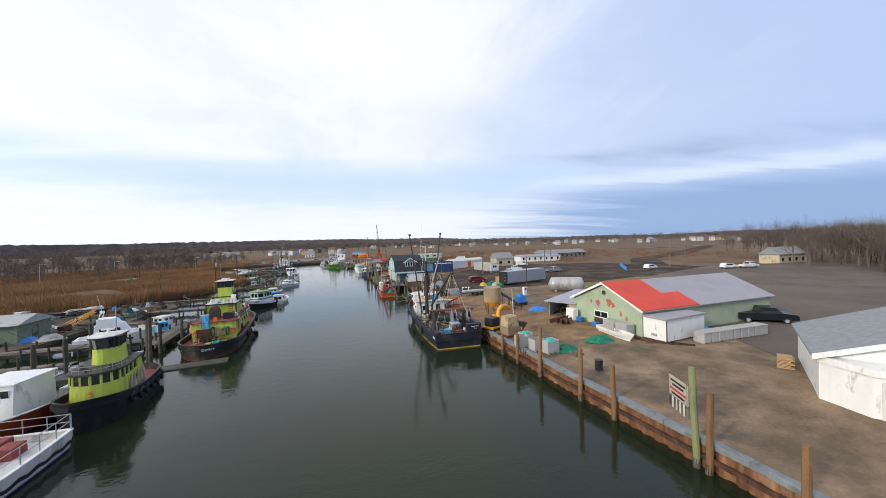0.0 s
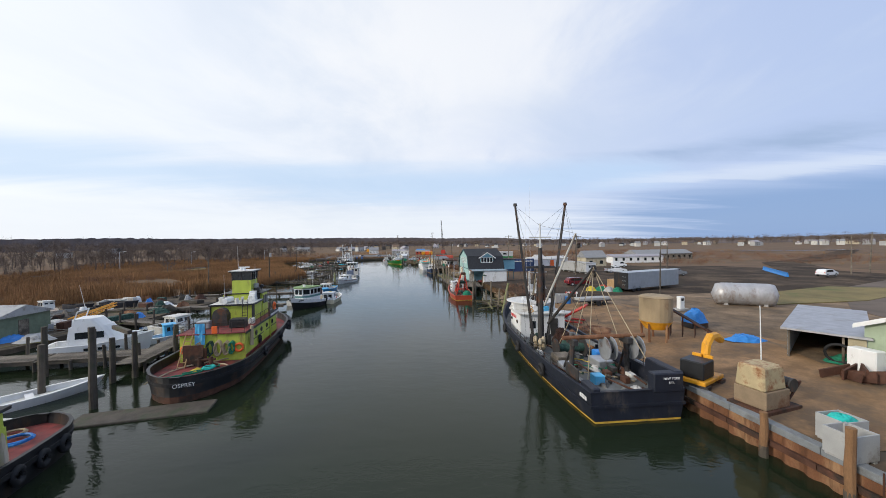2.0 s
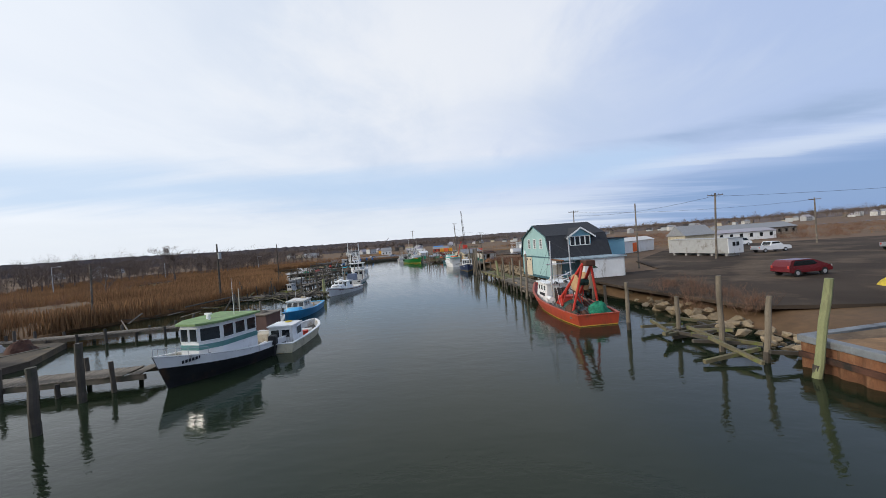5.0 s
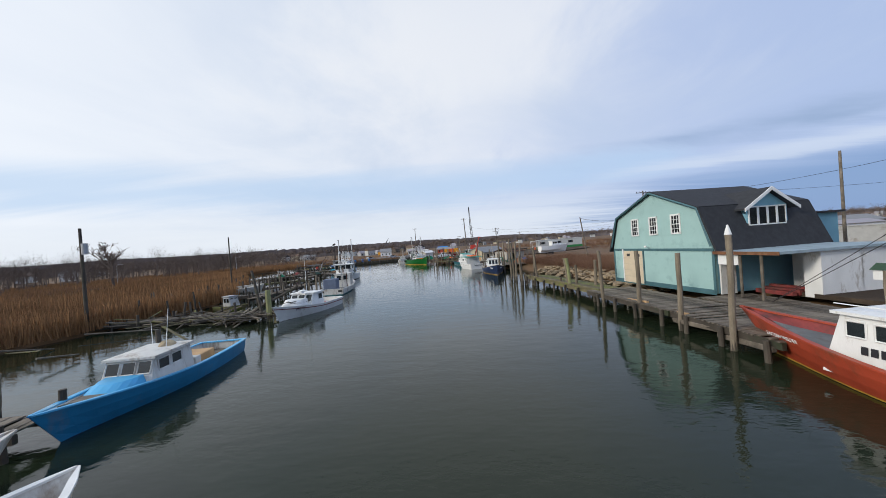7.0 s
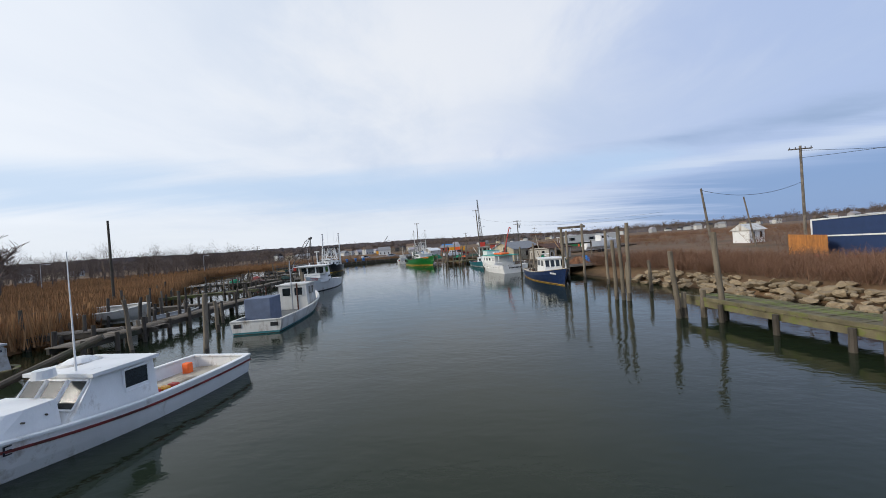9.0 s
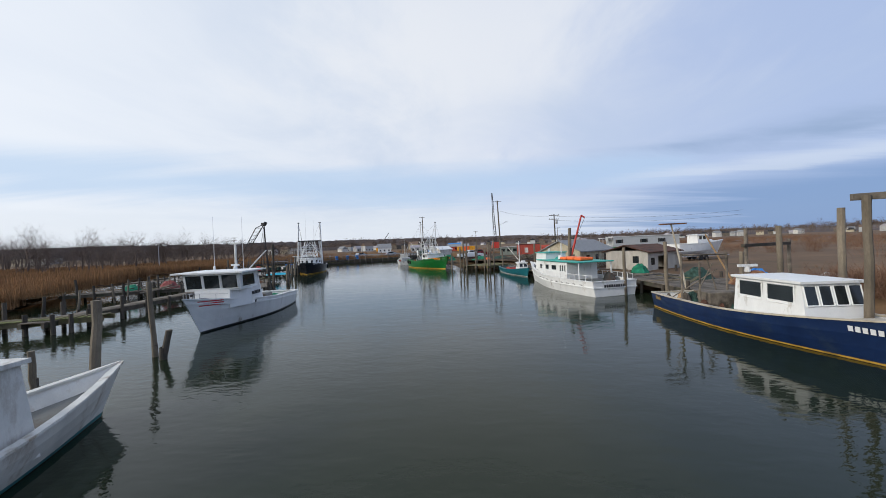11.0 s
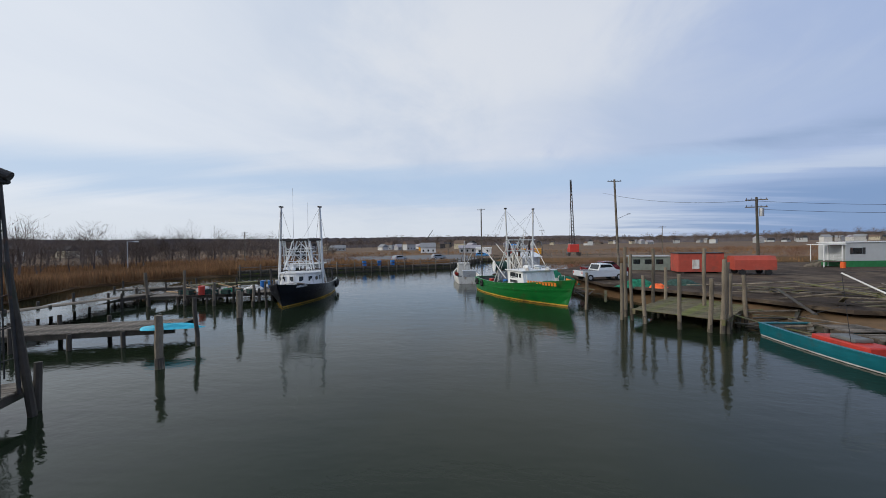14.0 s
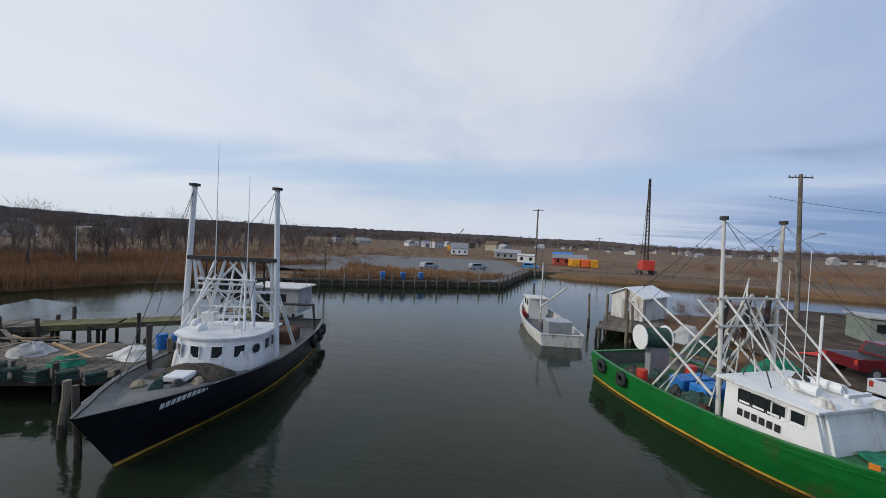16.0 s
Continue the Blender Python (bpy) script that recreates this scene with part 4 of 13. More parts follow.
for sd in (1, -1):
    portholes(tug, [(x, sd * 2.41, 2.5) for x in (6.9, 8.2, 9.6, 11.2, 13.0)], (0, sd, 0), 0.2)
    for x0, x1 in ((7.2, 10.2), (11.0, 12.3), (12.8, 14.5)):
        pbox("rub_strip", tug, M_BLACK, x0, x1, sd * 2.42 - 0.03, sd * 2.42 + 0.04, 2.06, 2.12)
    pbox("foot_strip", tug, M_REDDECK, 5.6, 14.6, sd * 2.44 - 0.03, sd * 2.44 + 0.04, 1.02, 1.32)
    ptube("drain_pipe", tug, M_LIME, (12.2, sd * 2.46, 1.2), (12.2, sd * 2.44, 3.1), 0.06, seg=7)
    pbox("sliding_door", tug, M_LIME, 10.3, 11.0, sd * 2.43 - 0.03, sd * 2.43 + 0.04, 1.35, 2.0, 0.03)
    pbox("door", tug, M_DARKSTEEL, 9.3, 9.95, sd * 1.745 - 0.03, sd * 1.745 + 0.03, 3.32, 4.75, 0.02)
    railing(tug, [(x, sd * 2.48, 3.22) for x in (5.6, 6.8, 8.0, 9.2, 10.5, 11.7)], 0.85, M_DARKSTEEL, 0.022, 1)
    railing(tug, [(11.7, sd * 2.48, 3.5), (12.6, sd * 2.48, 4.3), (13.6, sd * 2.48, 4.3), (14.6, sd * 2.45, 3.9)], 0.14, M_DARKSTEEL, 0.022, 0)
    for x in (12.6, 13.6, 14.55):
        ptube("stanchion", tug, M_DARKSTEEL, (x, sd * 2.48, 3.2), (x, sd * 2.48, 4.4 if x < 14 else 4.0), 0.022, seg=5)
    for x in (7.5, 12.5, 15.6):
        tyre(tug, h.at(x / L, h.rail(x / L) - 0.5, sd, 0.16), (0, 1, 0))
    life_ring(tug, (5.5, sd * 1.95, 2.0), (1, 0, 0))
    ptube("rope_fender", tug, M_ROPE, (6.4, sd * 2.62, 1.9), (6.5, sd * 2.62, 3.5), 0.16, 0.13, seg=8)
    tyre(tug, (8.9, sd * 2.52, 1.75), (0, 1, 0), 0.36, 0.1, "hanging_tyre")
    life_ring(tug, (13.4, sd * 2.55, 4.0), (0, 1, 0), 0.42)
    bm = bm_new()
    prism(bm, [(11.7, 3.02), (14.66, 3.02), (14.66, 3.45), (12.4, 3.78), (11.7, 3.78)], "y", sd * 2.57 - 0.025, sd * 2.57 + 0.025)
    part("name_board", bm, M_BLACK, tug)
    bars(15, 0.26, M_LETTER, tug, face_m((13.3, sd * 2.602, 3.32), (-sd, 0, 0), (0, sd, 0)))
    pbox("deck_edge", tug, M_BLACK, 5.4, 11.7, sd * 2.56 - 0.03, sd * 2.56 + 0.03, 3.08, 3.26)
bm = bm_new()
for y in (-0.22, 0.22):
    tube(bm, (9.0, y - 1.2, 3.2), (9.3, y - 1.2, 5.35), 0.03, seg=5)
for k in range(7):
    tube(bm, (9.02 + 0.04 * k, -1.42, 3.35 + 0.28 * k), (9.02 + 0.04 * k, -0.98, 3.35 + 0.28 * k), 0.022, seg=5)
part("ladder", bm, M_DARKSTEEL, tug)
bm = bm_new()
prism(bm, [(-0.1, 3.25), (1.1, 3.25), (1.1, 4.2), (0.9, 4.6), (0.6, 4.75), (0.4, 4.75), (0.1, 4.6), (-0.1, 4.2)], "x", 8.1, 8.9)
part("stair_hood", bm, M_DARKSTEEL, tug, "dark arched companionway hood")
pbox("deck_locker", tug, M_BLACK, 6.9, 7.8, -1.9, -0.7, 3.25, 4.0, 0.05)
pbox("deck_locker", tug, M_STEEL, 7.1, 7.7, 0.9, 1.9, 3.25, 3.9, 0.05)
pbox("deck_box", tug, M_WHITE_OLD, 8.3, 8.75, -2.2, -1.75, 3.25, 3.75, 0.04)
railing(tug, [(5.5, -2.4 + 0.96 * k, 3.22) for k in range(6)], 0.85, M_DARKSTEEL, 0.02, 1)
for y, R, mt in ((0.9, 0.34, M_ROPE), (0.1, 0.36, M_NETDARK), (-0.5, 0.38, M_ROPE), (-1.1, 0.33, M_ROPE), (-1.5, 0.3, M_NETG)):
    bm = bm_new()
    for k in range(3):
        quat_c = (5.48 - 0.05 * k, y + 0.05 * k, 2.1 - 0.06 * k)
        n_ = 16
        pathtube(bm, [(quat_c[0], quat_c[1] + R * (0.6 + 0.05 * k) * math.cos(2 * math.pi * i / n_), quat_c[2] + R * 1.5 * math.sin(2 * math.pi * i / n_)) for i in range(n_)], 0.045, 5, True)
    part("hanging_hawser", bm, mt, tug)
bm = bm_new()
sheet(bm, [[(5.42 + 0.05 * math.sin(i * 1.9 + k), 0.5 + 0.18 * i, 4.05 - 0.42 * k) for i in range(5)] for k in range(5)])
part("hanging_tarpaulin", bm, M_SKYBLUE, tug, "light blue folded tarpaulin on the rail")
pbox("hanging_jacket", tug, M_ORANGE, 5.38, 5.46, -0.4, 0.0, 3.2, 3.8, 0.03)
for k in range(2):
    part("deck_rack", bx(bm_new(), 4.4 + k * 0.55, 4.5 + k * 0.55, 0.2, 1.6, 0.95, 2.6 - k * 0.4, pose(0, 0, 0, 0, 0, 0)), M_RUSTDARK, tug)
bm = bm_new()
for y in (1.35, 1.85):
    tube(bm, (4.0, y, 0.95), (5.5, y, 3.3), 0.04, seg=5)
for k in range(8):
    tube(bm, (4.1 + 0.18 * k, 1.35, 1.1 + 0.28 * k), (4.1 + 0.18 * k, 1.85, 1.1 + 0.28 * k), 0.025, seg=5)
part("boarding_ladder", bm, M_WOODTAN, tug)
bm = bm_new()
pathtube(bm, [(1.6 + 0.14 * i, 1.5 - 0.15 * i + 0.25 * math.sin(i * 1.1), 1.12 + 0.03 * math.sin(i * 2.3)) for i in range(18)], 0.06, 6)
pathtube(bm, [(1.3 + 0.12 * i, 1.3 - 0.13 * i + 0.2 * math.sin(i * 0.9 + 1), 1.13) for i in range(18)], 0.06, 6)
part("green_hawser", bm, M_NETG, tug)
bm = bm_new()
pathtube(bm, [(0.9 + 0.28 * i, 2.2 - 0.06 * i * i * 0.1, 1.1 + 0.02 * math.sin(i)) for i in range(17)], 0.045, 6)
pathtube(bm, [(3.9 + 0.16 * i, -1.7 + 0.24 * i, 1.1 + 0.03 * math.sin(i * 1.4)) for i in range(12)], 0.05, 6)
pathtube(bm, [(4.2 + 0.13 * i, 1.3 - 0.22 * i, 1.1 + 0.03 * math.sin(i * 1.4)) for i in range(14)], 0.05, 6)
part("mooring_hawser", bm, M_ROPE, tug)
coil(tug, (1.6, -0.4, 1.02), 0.5, 3, M_ROPE, 0.05, "hawser")
coil(tug, (3.4, -0.6, 1.06), 0.4, 3, M_TEALTARP, 0.07, "hawser")
part("rope_heap", heap(bm_new(), (3.1, 0.1, 1.0), 0.5, 0.4, 0.25, 2), M_YROPE, tug)
ptube("towing_bitt", tug, M_RUSTDARK, (4.3, -0.4, 0.98), (4.3, -0.4, 1.7), 0.14, seg=10)
ptube("towing_bitt", tug, M_RUSTDARK, (4.3, 0.4, 0.98), (4.3, 0.4, 1.7), 0.14, seg=10)
ptube("cross_bitt", tug, M_RUSTDARK, (4.3, -0.7, 1.5), (4.3, 0.7, 1.5), 0.1, seg=10)
lettering("OSPREY", 0.36, M_LETTER, tug, face_m((-0.09, -0.62, 1.18), (0.27, -1, 0), (-1, -0.27, 0)))
# foredeck gear and the heavy rubber bow
for x, y, w_, hh, mt in ((15.6, -0.9, 0.7, 0.5, M_RUSTDARK), (16.4, 0.5, 0.9, 0.7, M_DARKSTEEL), (17.4, -0.8, 0.5, 0.4, M_WOODDARK), (15.4, 1.2, 0.6, 0.6, M_BLACK), (18.2, 0.3, 0.4, 0.45, M_RUSTDARK)):
    pbox("foredeck_gear", tug, mt, x - w_ / 2, x + w_ / 2, y - w_ / 2, y + w_ / 2, h.deck(x / L) + 0.02, h.deck(x / L) + hh, 0.06)
for x, y in ((16.9, -1.4), (17.8, 0.9), (15.3, -1.7)):
    coil(tug, (x, y, h.deck(x / L) + 0.04), 0.35, 3, M_ROPE, 0.05, "hawser")
for x, y in ((17.3, -0.35), (17.3, 0.35)):
    ptube("bow_bitt", tug, M_BLACK, (x, y, h.deck(0.86)), (x, y, h.deck(0.86) + 0.9), 0.13, seg=9)
for sd in (1, -1):
    for i in range(10):
        s = 0.80 + 0.021 * i
        ptube("bow_fender", tug, M_RUBBER, h.at(s, h.rail(s) - 0.02, sd, 0.14), h.at(s, h.rail(s) - 1.0, sd, 0.16), 0.27, 0.22, 8)
    for x in (16.6, 17.8):
        tyre(tug, h.at(x / L, h.rail(x / L) - 0.75, sd, 0.36), (0.25, sd, 0), 0.52, 0.18)
for x, y, z0, z in ((9.8, 0.7, 4.9, 7.6), (12.6, 0.5, 7.7, 10.2), (13.1, -0.9, 5.0, 8.4)):
    ptube("aerial", tug, M_WHITE_OLD, (x, y, z0), (x - 0.1, y, z), 0.022, 0.01, seg=5)

tug, L = boat_thing("black tug with lime-yellow deckhouse moored bow outward", (-25.1, 38.6), (-20.76, 24.46), name="tugboat")
tug.matrix_basis = tug.matrix_basis @ Matrix.Diagonal((0.79, 0.86, 1.04, 1))
h = Hull(L, 5.4, 1.35, 1.35, 2.3, transom=0.9, rake=0.6, flare=0.2, full=2.8, fore=0.62, counter=0.2)
h.build(tug, M_BLACK, M_REDDECK, 0.5, None, M_BROWNB, M_BLACK, inner=M_BLACK)
h.strake("rub_rail", M_RUBBER, tug, lambda s: h.rail(s) - 0.3, 0.22, 0.10)
house_box(tug, M_LIME, 5.4, 12.0, 1.9, 0.9, 2.55, "main_deckhouse", front_rake=0.1, round_front=1.7, top_in=0.08)
house_box(tug, M_GLASS, 6.9, 11.85, 1.78, 2.55, 3.25, "forward_window", front_rake=0.05, round_front=1.6, top_in=0.03)
house_box(tug, M_LIME, 5.5, 6.9, 1.8, 2.55, 3.25, "aft_deckhouse", front_rake=0.0, top_in=0.03)
house_box(tug, M_DARKSTEEL, 5.3, 12.1, 2.0, 3.25, 3.38, "boat_deck", front_rake=0.0, round_front=1.8, top_in=0.0)
for a in range(9):
    t = math.pi * a / 8
    ptube("mullion", tug, M_LIME, (10.22 + 1.62 * math.sin(t), -1.80 * math.cos(t), 2.5), (10.18 + 1.62 * math.sin(t), -1.77 * math.cos(t), 3.3), 0.11, seg=5)
for sd in (1, -1):
    for x in (6.9, 8.0, 9.1):
        ptube("mullion", tug, M_LIME, (x, sd * 1.79, 2.5), (x, sd * 1.77, 3.3), 0.11, seg=5)
house_box(tug, M_LIME, 6.7, 9.1, 1.1, 3.38, 4.6, "pilothouse_base", front_rake=0.0, round_front=0.95, top_in=0.12)
house_box(tug, M_GLASS, 6.75, 9.15, 1.02, 4.6, 5.35, "pilothouse_window", front_rake=-0.12, round_front=0.95, top_in=-0.08)
house_box(tug, M_BLACK, 6.5, 9.6, 1.2, 5.35, 5.46, "pilothouse_eave", front_rake=0.0, round_front=1.05, top_in=0.0, roof=M_WHITE_OLD, roof_over=0.03, roof_t=0.06, roof_name="pilothouse_roof")
for a in range(9):
    t = math.pi * a / 8
    ptube("mullion", tug, M_DARKSTEEL, (8.15 + 0.97 * math.sin(t), -1.04 * math.cos(t), 4.55), (8.2 + 1.07 * math.sin(t), -1.11 * math.cos(t), 5.4), 0.045, seg=5)
railing(tug, [(9.8 + 2.1 * math.sin(math.pi * k / 8), -1.9 * math.cos(math.pi * k / 8), 3.38) for k in range(9)], 0.5, M_STEEL, 0.02, 1)
for x, y, r in ((10.4, 0.9, 0.25), (10.9, -0.5, 0.22), (9.9, -1.2, 0.25), (6.0, 0.9, 0.3)):
    part("deck_gear", heap(bm_new(), (x, y, 3.38), r * 1.6, r * 1.3, r, x), M_DARKSTEEL, tug)
radar(tug, (7.7, 0, 5.55), 1.0)
ptube("mast", tug, M_STEEL, (7.0, 0.4, 5.4), (7.0, 0.4, 7.6), 0.05, 0.03)
ptube("stack", tug, M_ALU, (5.9, -0.8, 3.3), (5.9, -0.8, 4.5), 0.16, 0.16, "bent grey exhaust pipe", 10)
ptube("stack_bend", tug, M_ALU, (5.9, -0.8, 4.45), (5.4, -0.8, 4.75), 0.16, 0.18, "", 10)
for sd in (1, -1):
    portholes(tug, [(x, sd * 1.88, 1.9) for x in (6.2, 7.6, 9.0)], (0, sd, 0), 0.16)
    for x in (3.0, 4.6, 6.2, 7.8, 9.4, 11.0):
        tyre(tug, h.at(x / L, h.rail(x / L) - 0.6, sd, 0.14), (0, 1, 0), 0.45, 0.16)
    for k in range(7):
        x = 5.9 + 0.85 * k
        part("rope_fender", heap(bm_new(), (x, sd * (2.02 if k < 5 else 2.02 - 0.4 * (k - 4)), 1.0), 0.24, 0.16, 1.35, k), M_ROPE if k % 3 else M_BUFF, tug)
pbox("lamp_lens", tug, M_ORANGE, 11.88, 11.96, -0.1, 0.1, 1.9, 2.1, 0.02)
coil(tug, (2.6, 0.3, 0.95), 0.7, 4, M_TARPB, 0.05, "blue_hawser")
coil(tug, (1.6, -0.5, 0.95), 0.55, 3, M_ROPE, 0.05, "hawser")
part("net_heap", heap(bm_new(), (4.9, -1.5, 0.9), 0.7, 0.5, 0.8, 2), M_NETG, tug)
ptube("towing_bitt", tug, M_RUSTDARK, (4.2, 0, 0.9), (4.2, 0, 1.9), 0.16, seg=10)
ptube("cross_bitt", tug, M_RUSTDARK, (4.2, -0.7, 1.5), (4.2, 0.7, 1.5), 0.11, seg=10)

# -- striped clam boat and rusty red workboat beyond it --
ob, L = boat_thing("white and navy wave-striped clam boat with steel rails", (-22.9, 25.6), (-20.8, 8.0))
h = Hull(L, 5.4, 1.25, 1.2, 2.2, transom=0.9)
h.build(ob, M_WHITE_OLD, M_WHITE_OLD, 0.35, M_NAVY, M_NAVYBLACK, M_WHITE)
bm = bm_new()
for sd in (1, -1):
    n = 90
    top = [h.at(0.9 * i / n, 0.62 + 0.07 * math.sin(i * 0.9), sd, 0.012) for i in range(n + 1)]
    low = [h.at(0.9 * i / n, 0.35 + 0.05 * math.sin(i * 0.9 + 0.5), sd, 0.012) for i in range(n + 1)]
    sheet(bm, [top, low])
part("wave_stripe", bm, M_NAVYBLACK, ob)
for sd in (1, -1):
    railing(ob, [h.at(k / 14, h.rail(k / 14) + 0.05, sd, -0.12) for k in range(13)], 0.95, M_STEEL, 0.028, 1)
w = h.at(0, 1.25).y
railing(ob, [(0.1, -w + 2 * w * k / 4, 1.3) for k in range(5)], 0.95, M_STEEL, 0.028, 1)
house_box(ob, M_WHITE, 9.0, 13.0, 1.7, 0.9, 3.4, "wheelhouse", roof=M_WHITE)
mast(ob, M_WHITE, (7.2, 0, 0.9), (7.2, 0, 7.0), 0.12, 0.06)
pbox("mast_crosstree", ob, M_WHITE, 7.15, 7.25, -1.5, 1.5, 5.5, 5.6)
bm = bm_new()
for y in (-1.6, 1.6):
    tube(bm, (4.2, y, 0.9), (4.2, y, 3.8), 0.09)
    tube(bm, (6.2, y, 0.9), (4.2, y, 3.8), 0.07)
tube(bm, (4.2, -1.6, 3.8), (4.2, 1.6, 3.8), 0.09)
part("gantry", bm, M_WHITE, ob)
for x, y in ((2.0, 0.8), (2.8, -0.7), (1.2, -0.4)):
    pbox("fish_tote", ob, M_REDDECK, x - 0.5, x + 0.5, y - 0.45, y + 0.45, 0.9, 1.6, 0.04)

ob, L = boat_thing("rust-red workboat with a tall white lattice rig", (-28.6, 38.0), (-27.4, 22.0))
h = Hull(L, 5.2, 1.3, 1.3, 2.4, transom=0.85)
h.build(ob, M_REDHULL, M_GREYDECK, 0.5, None, M_BROWNB, M_WHITE_OLD, inner=M_WHITE_OLD)
house_box(ob, M_WHITE, 6.0, 9.5, 1.5, 0.9, 3.3, "wheelhouse", roof=M_WHITE)
panes_line(ob, (9.32, -1.3), (9.32, 1.3), 2.2, 3.0, 4, 0.2, (1, 0, 0), (0, 0, 0), M_WHITE)
bm = bm_new()
for y in (-1.4, 1.4):
    tube(bm, (10.6, y, 1.0), (10.6, y * 0.6, 5.4), 0.08)
    tube(bm, (12.4, y, 1.0), (10.6, y * 0.6, 5.4), 0.06)
for z in (2.4, 3.6, 5.0):
    tube(bm, (10.6, -1.2, z), (10.6, 1.2, z), 0.06)
tube(bm, (10.6, -1.3, 2.4), (10.6, 1.0, 5.0), 0.04)
part("lattice_rig", bm, M_WHITE, ob)
mast(ob, M_WHITE, (10.6, 0, 5.0), (10.6, 0, 8.6), 0.08, 0.03)
stays(ob, [((10.6, 0, 8.5), (0.5, 2, 1.4)), ((10.6, 0, 8.5), (0.5, -2, 1.4)), ((10.6, 0, 8.5), (L, 0, 2.4))])
pbox("winch", ob, M_DARKSTEEL, 2.0, 3.6, -0.8, 0.8, 0.8, 1.7, 0.05)
for x, y in ((4.6, 1.4), (4.4, -1.4), (12.8, 0.6)):
    pbox("deck_box", ob, M_WHITE_OLD, x - 0.5, x + 0.5, y - 0.4, y + 0.4, 0.8, 1.5, 0.03)

# -- dark steel trawler at the bulkhead --
ob, L = boat_thing("dark navy steel stern trawler with white wheelhouse and black outriggers", (7.0, 41.1), (3.74, 65.2), name="trawler")
h = Hull(L, 6.4, 1.75, 1.65, 2.95, transom=0.88, rake=1.1, flare=0.4, full=2.5, fore=0.55)
h.build(ob, M_NAVYBLACK, M_GREYDECK, 0.85, M_YSTRIPE, M_BROWNB, M_NAVYBLACK, inner=M_NAVYBLACK, stripe_h=0.13)
h.strake("rub_rail", M_NAVYBLACK, ob, lambda s: h.rail(s) - 0.7, 0.16, 0.09)
dk = 0.9
bm = bm_new()
prof = [(14.4, -2.2), (17.6, -2.2), (19.2, -1.6), (19.9, 0), (19.2, 1.6), (17.6, 2.2), (14.4, 2.2)]
prism(bm, prof, "z", dk, 3.25)
part("deckhouse", bm, M_WHITE, ob)
bm = bm_new()
prism(bm, [(x * 1.0 + (0.2 if x > 15 else -0.25), y * 1.06) for x, y in prof], "z", 3.25, 3.36)
part("deckhouse_roof", bm, M_WHITE_OLD, ob)
bm = bm_new()
prism(bm, [(16.6, -2.16), (17.6, -2.16), (19.15, -1.57), (19.85, 0), (19.15, 1.57), (17.6, 2.16), (16.6, 2.16)], "z", 3.36, 4.0)
part("wheelhouse", bm, M_WHITE, ob)
bm = bm_new()
prism(bm, [(17.9 + 2.45 * math.cos(2 * math.pi * k / 24), 2.5 * math.sin(2 * math.pi * k / 24)) for k in range(24)], "z", 4.0, 4.1)
part("wheelhouse_roof", bm, M_WHITE_OLD, ob, bevel=0.03)
pbox("roof_gear", ob, M_DARKSTEEL, 18.0, 19.2, -0.5, -0.1, 4.1, 4.3, 0.04)
part("roof_rope", pathtube(bm_new(), [(17.0 + 0.25 * i, -1.2 + 0.35 * math.sin(i * 1.3), 4.13) for i in range(9)], 0.03, 5), M_RED, ob)
coil(ob, (21.6, 0.5, 1.9), 0.5, 3, M_ROPE, 0.05, "bow_hawser")
for sd in (1, -1):
    panes_line(ob, (16.75, sd * 2.17), (17.55, sd * 2.17), 3.2, 3.75, 2, 0.4, (0, sd, 0), (0, 0, 0), M_WHITE)
    portholes(ob, [(15.4, sd * 2.2, 2.4), (17.2, sd * 2.2, 2.4)], (0, sd, 0), 0.16)
    bars(6, 0.42, M_LETTERRED, ob, face_m((16.6, sd * 2.205, 2.75), (-sd, 0, 0), (0, sd, 0)))
    for x in (6.2, 12.0, 17.2):
        tyre(ob, h.at(x / L, h.rail(x / L) - 0.75, sd, 0.16), (0, 1, 0), 0.5, 0.17)
for a in (-50, -25, 0, 25, 50):
    t = radians(a)
    c = Vector((18.05 + 1.72 * math.cos(t), 1.72 * math.sin(t), 0))
    d = Vector((-math.sin(t), math.cos(t), 0)) * 0.26
    panes_line(ob, (c - d)[:2], (c + d)[:2], 3.3, 3.85, 1, 0.1, (math.cos(t), math.sin(t), 0), (-0.05, 0, 0), M_WHITE)
lettering("B", 1.0, M_YELLOW, ob, face_m((14.3, 1.2, 3.75), (0, -1, 0), (-1, 0, 0.3)), "yellow painted letter board")
pbox("aft_door", ob, M_DARKSTEEL, 14.35, 14.4, -1.5, -0.8, dk, 2.8)
pbox("aft_window", ob, M_GLASS, 14.37, 14.4, 0.7, 1.3, 1.9, 2.6)
ptube("exhaust_stack", ob, M_DARKSTEEL, (15.0, -1.2, 3.3), (15.0, -1.2, 5.6), 0.14)
ptube("life_raft", ob, M_WHITE, (15.1, 0.5, 3.7), (16.2, 0.5, 3.7), 0.3, seg=12)
ptube("radar_post", ob, M_DARKSTEEL, (17.2, -0.3, 4.1), (17.2, -0.3, 4.9), 0.09)
radar(ob, (17.2, -0.3, 4.9), 1.6)
part("roof_dome", dome(bm_new(), (18.2, 0.7, 4.1), 0.15, 0.15, 0.3), M_WHITE, ob)
pbox("roof_locker", ob, M_SKYBLUE, 15.3, 16.0, -1.0, -0.5, 3.36, 3.8, 0.03)
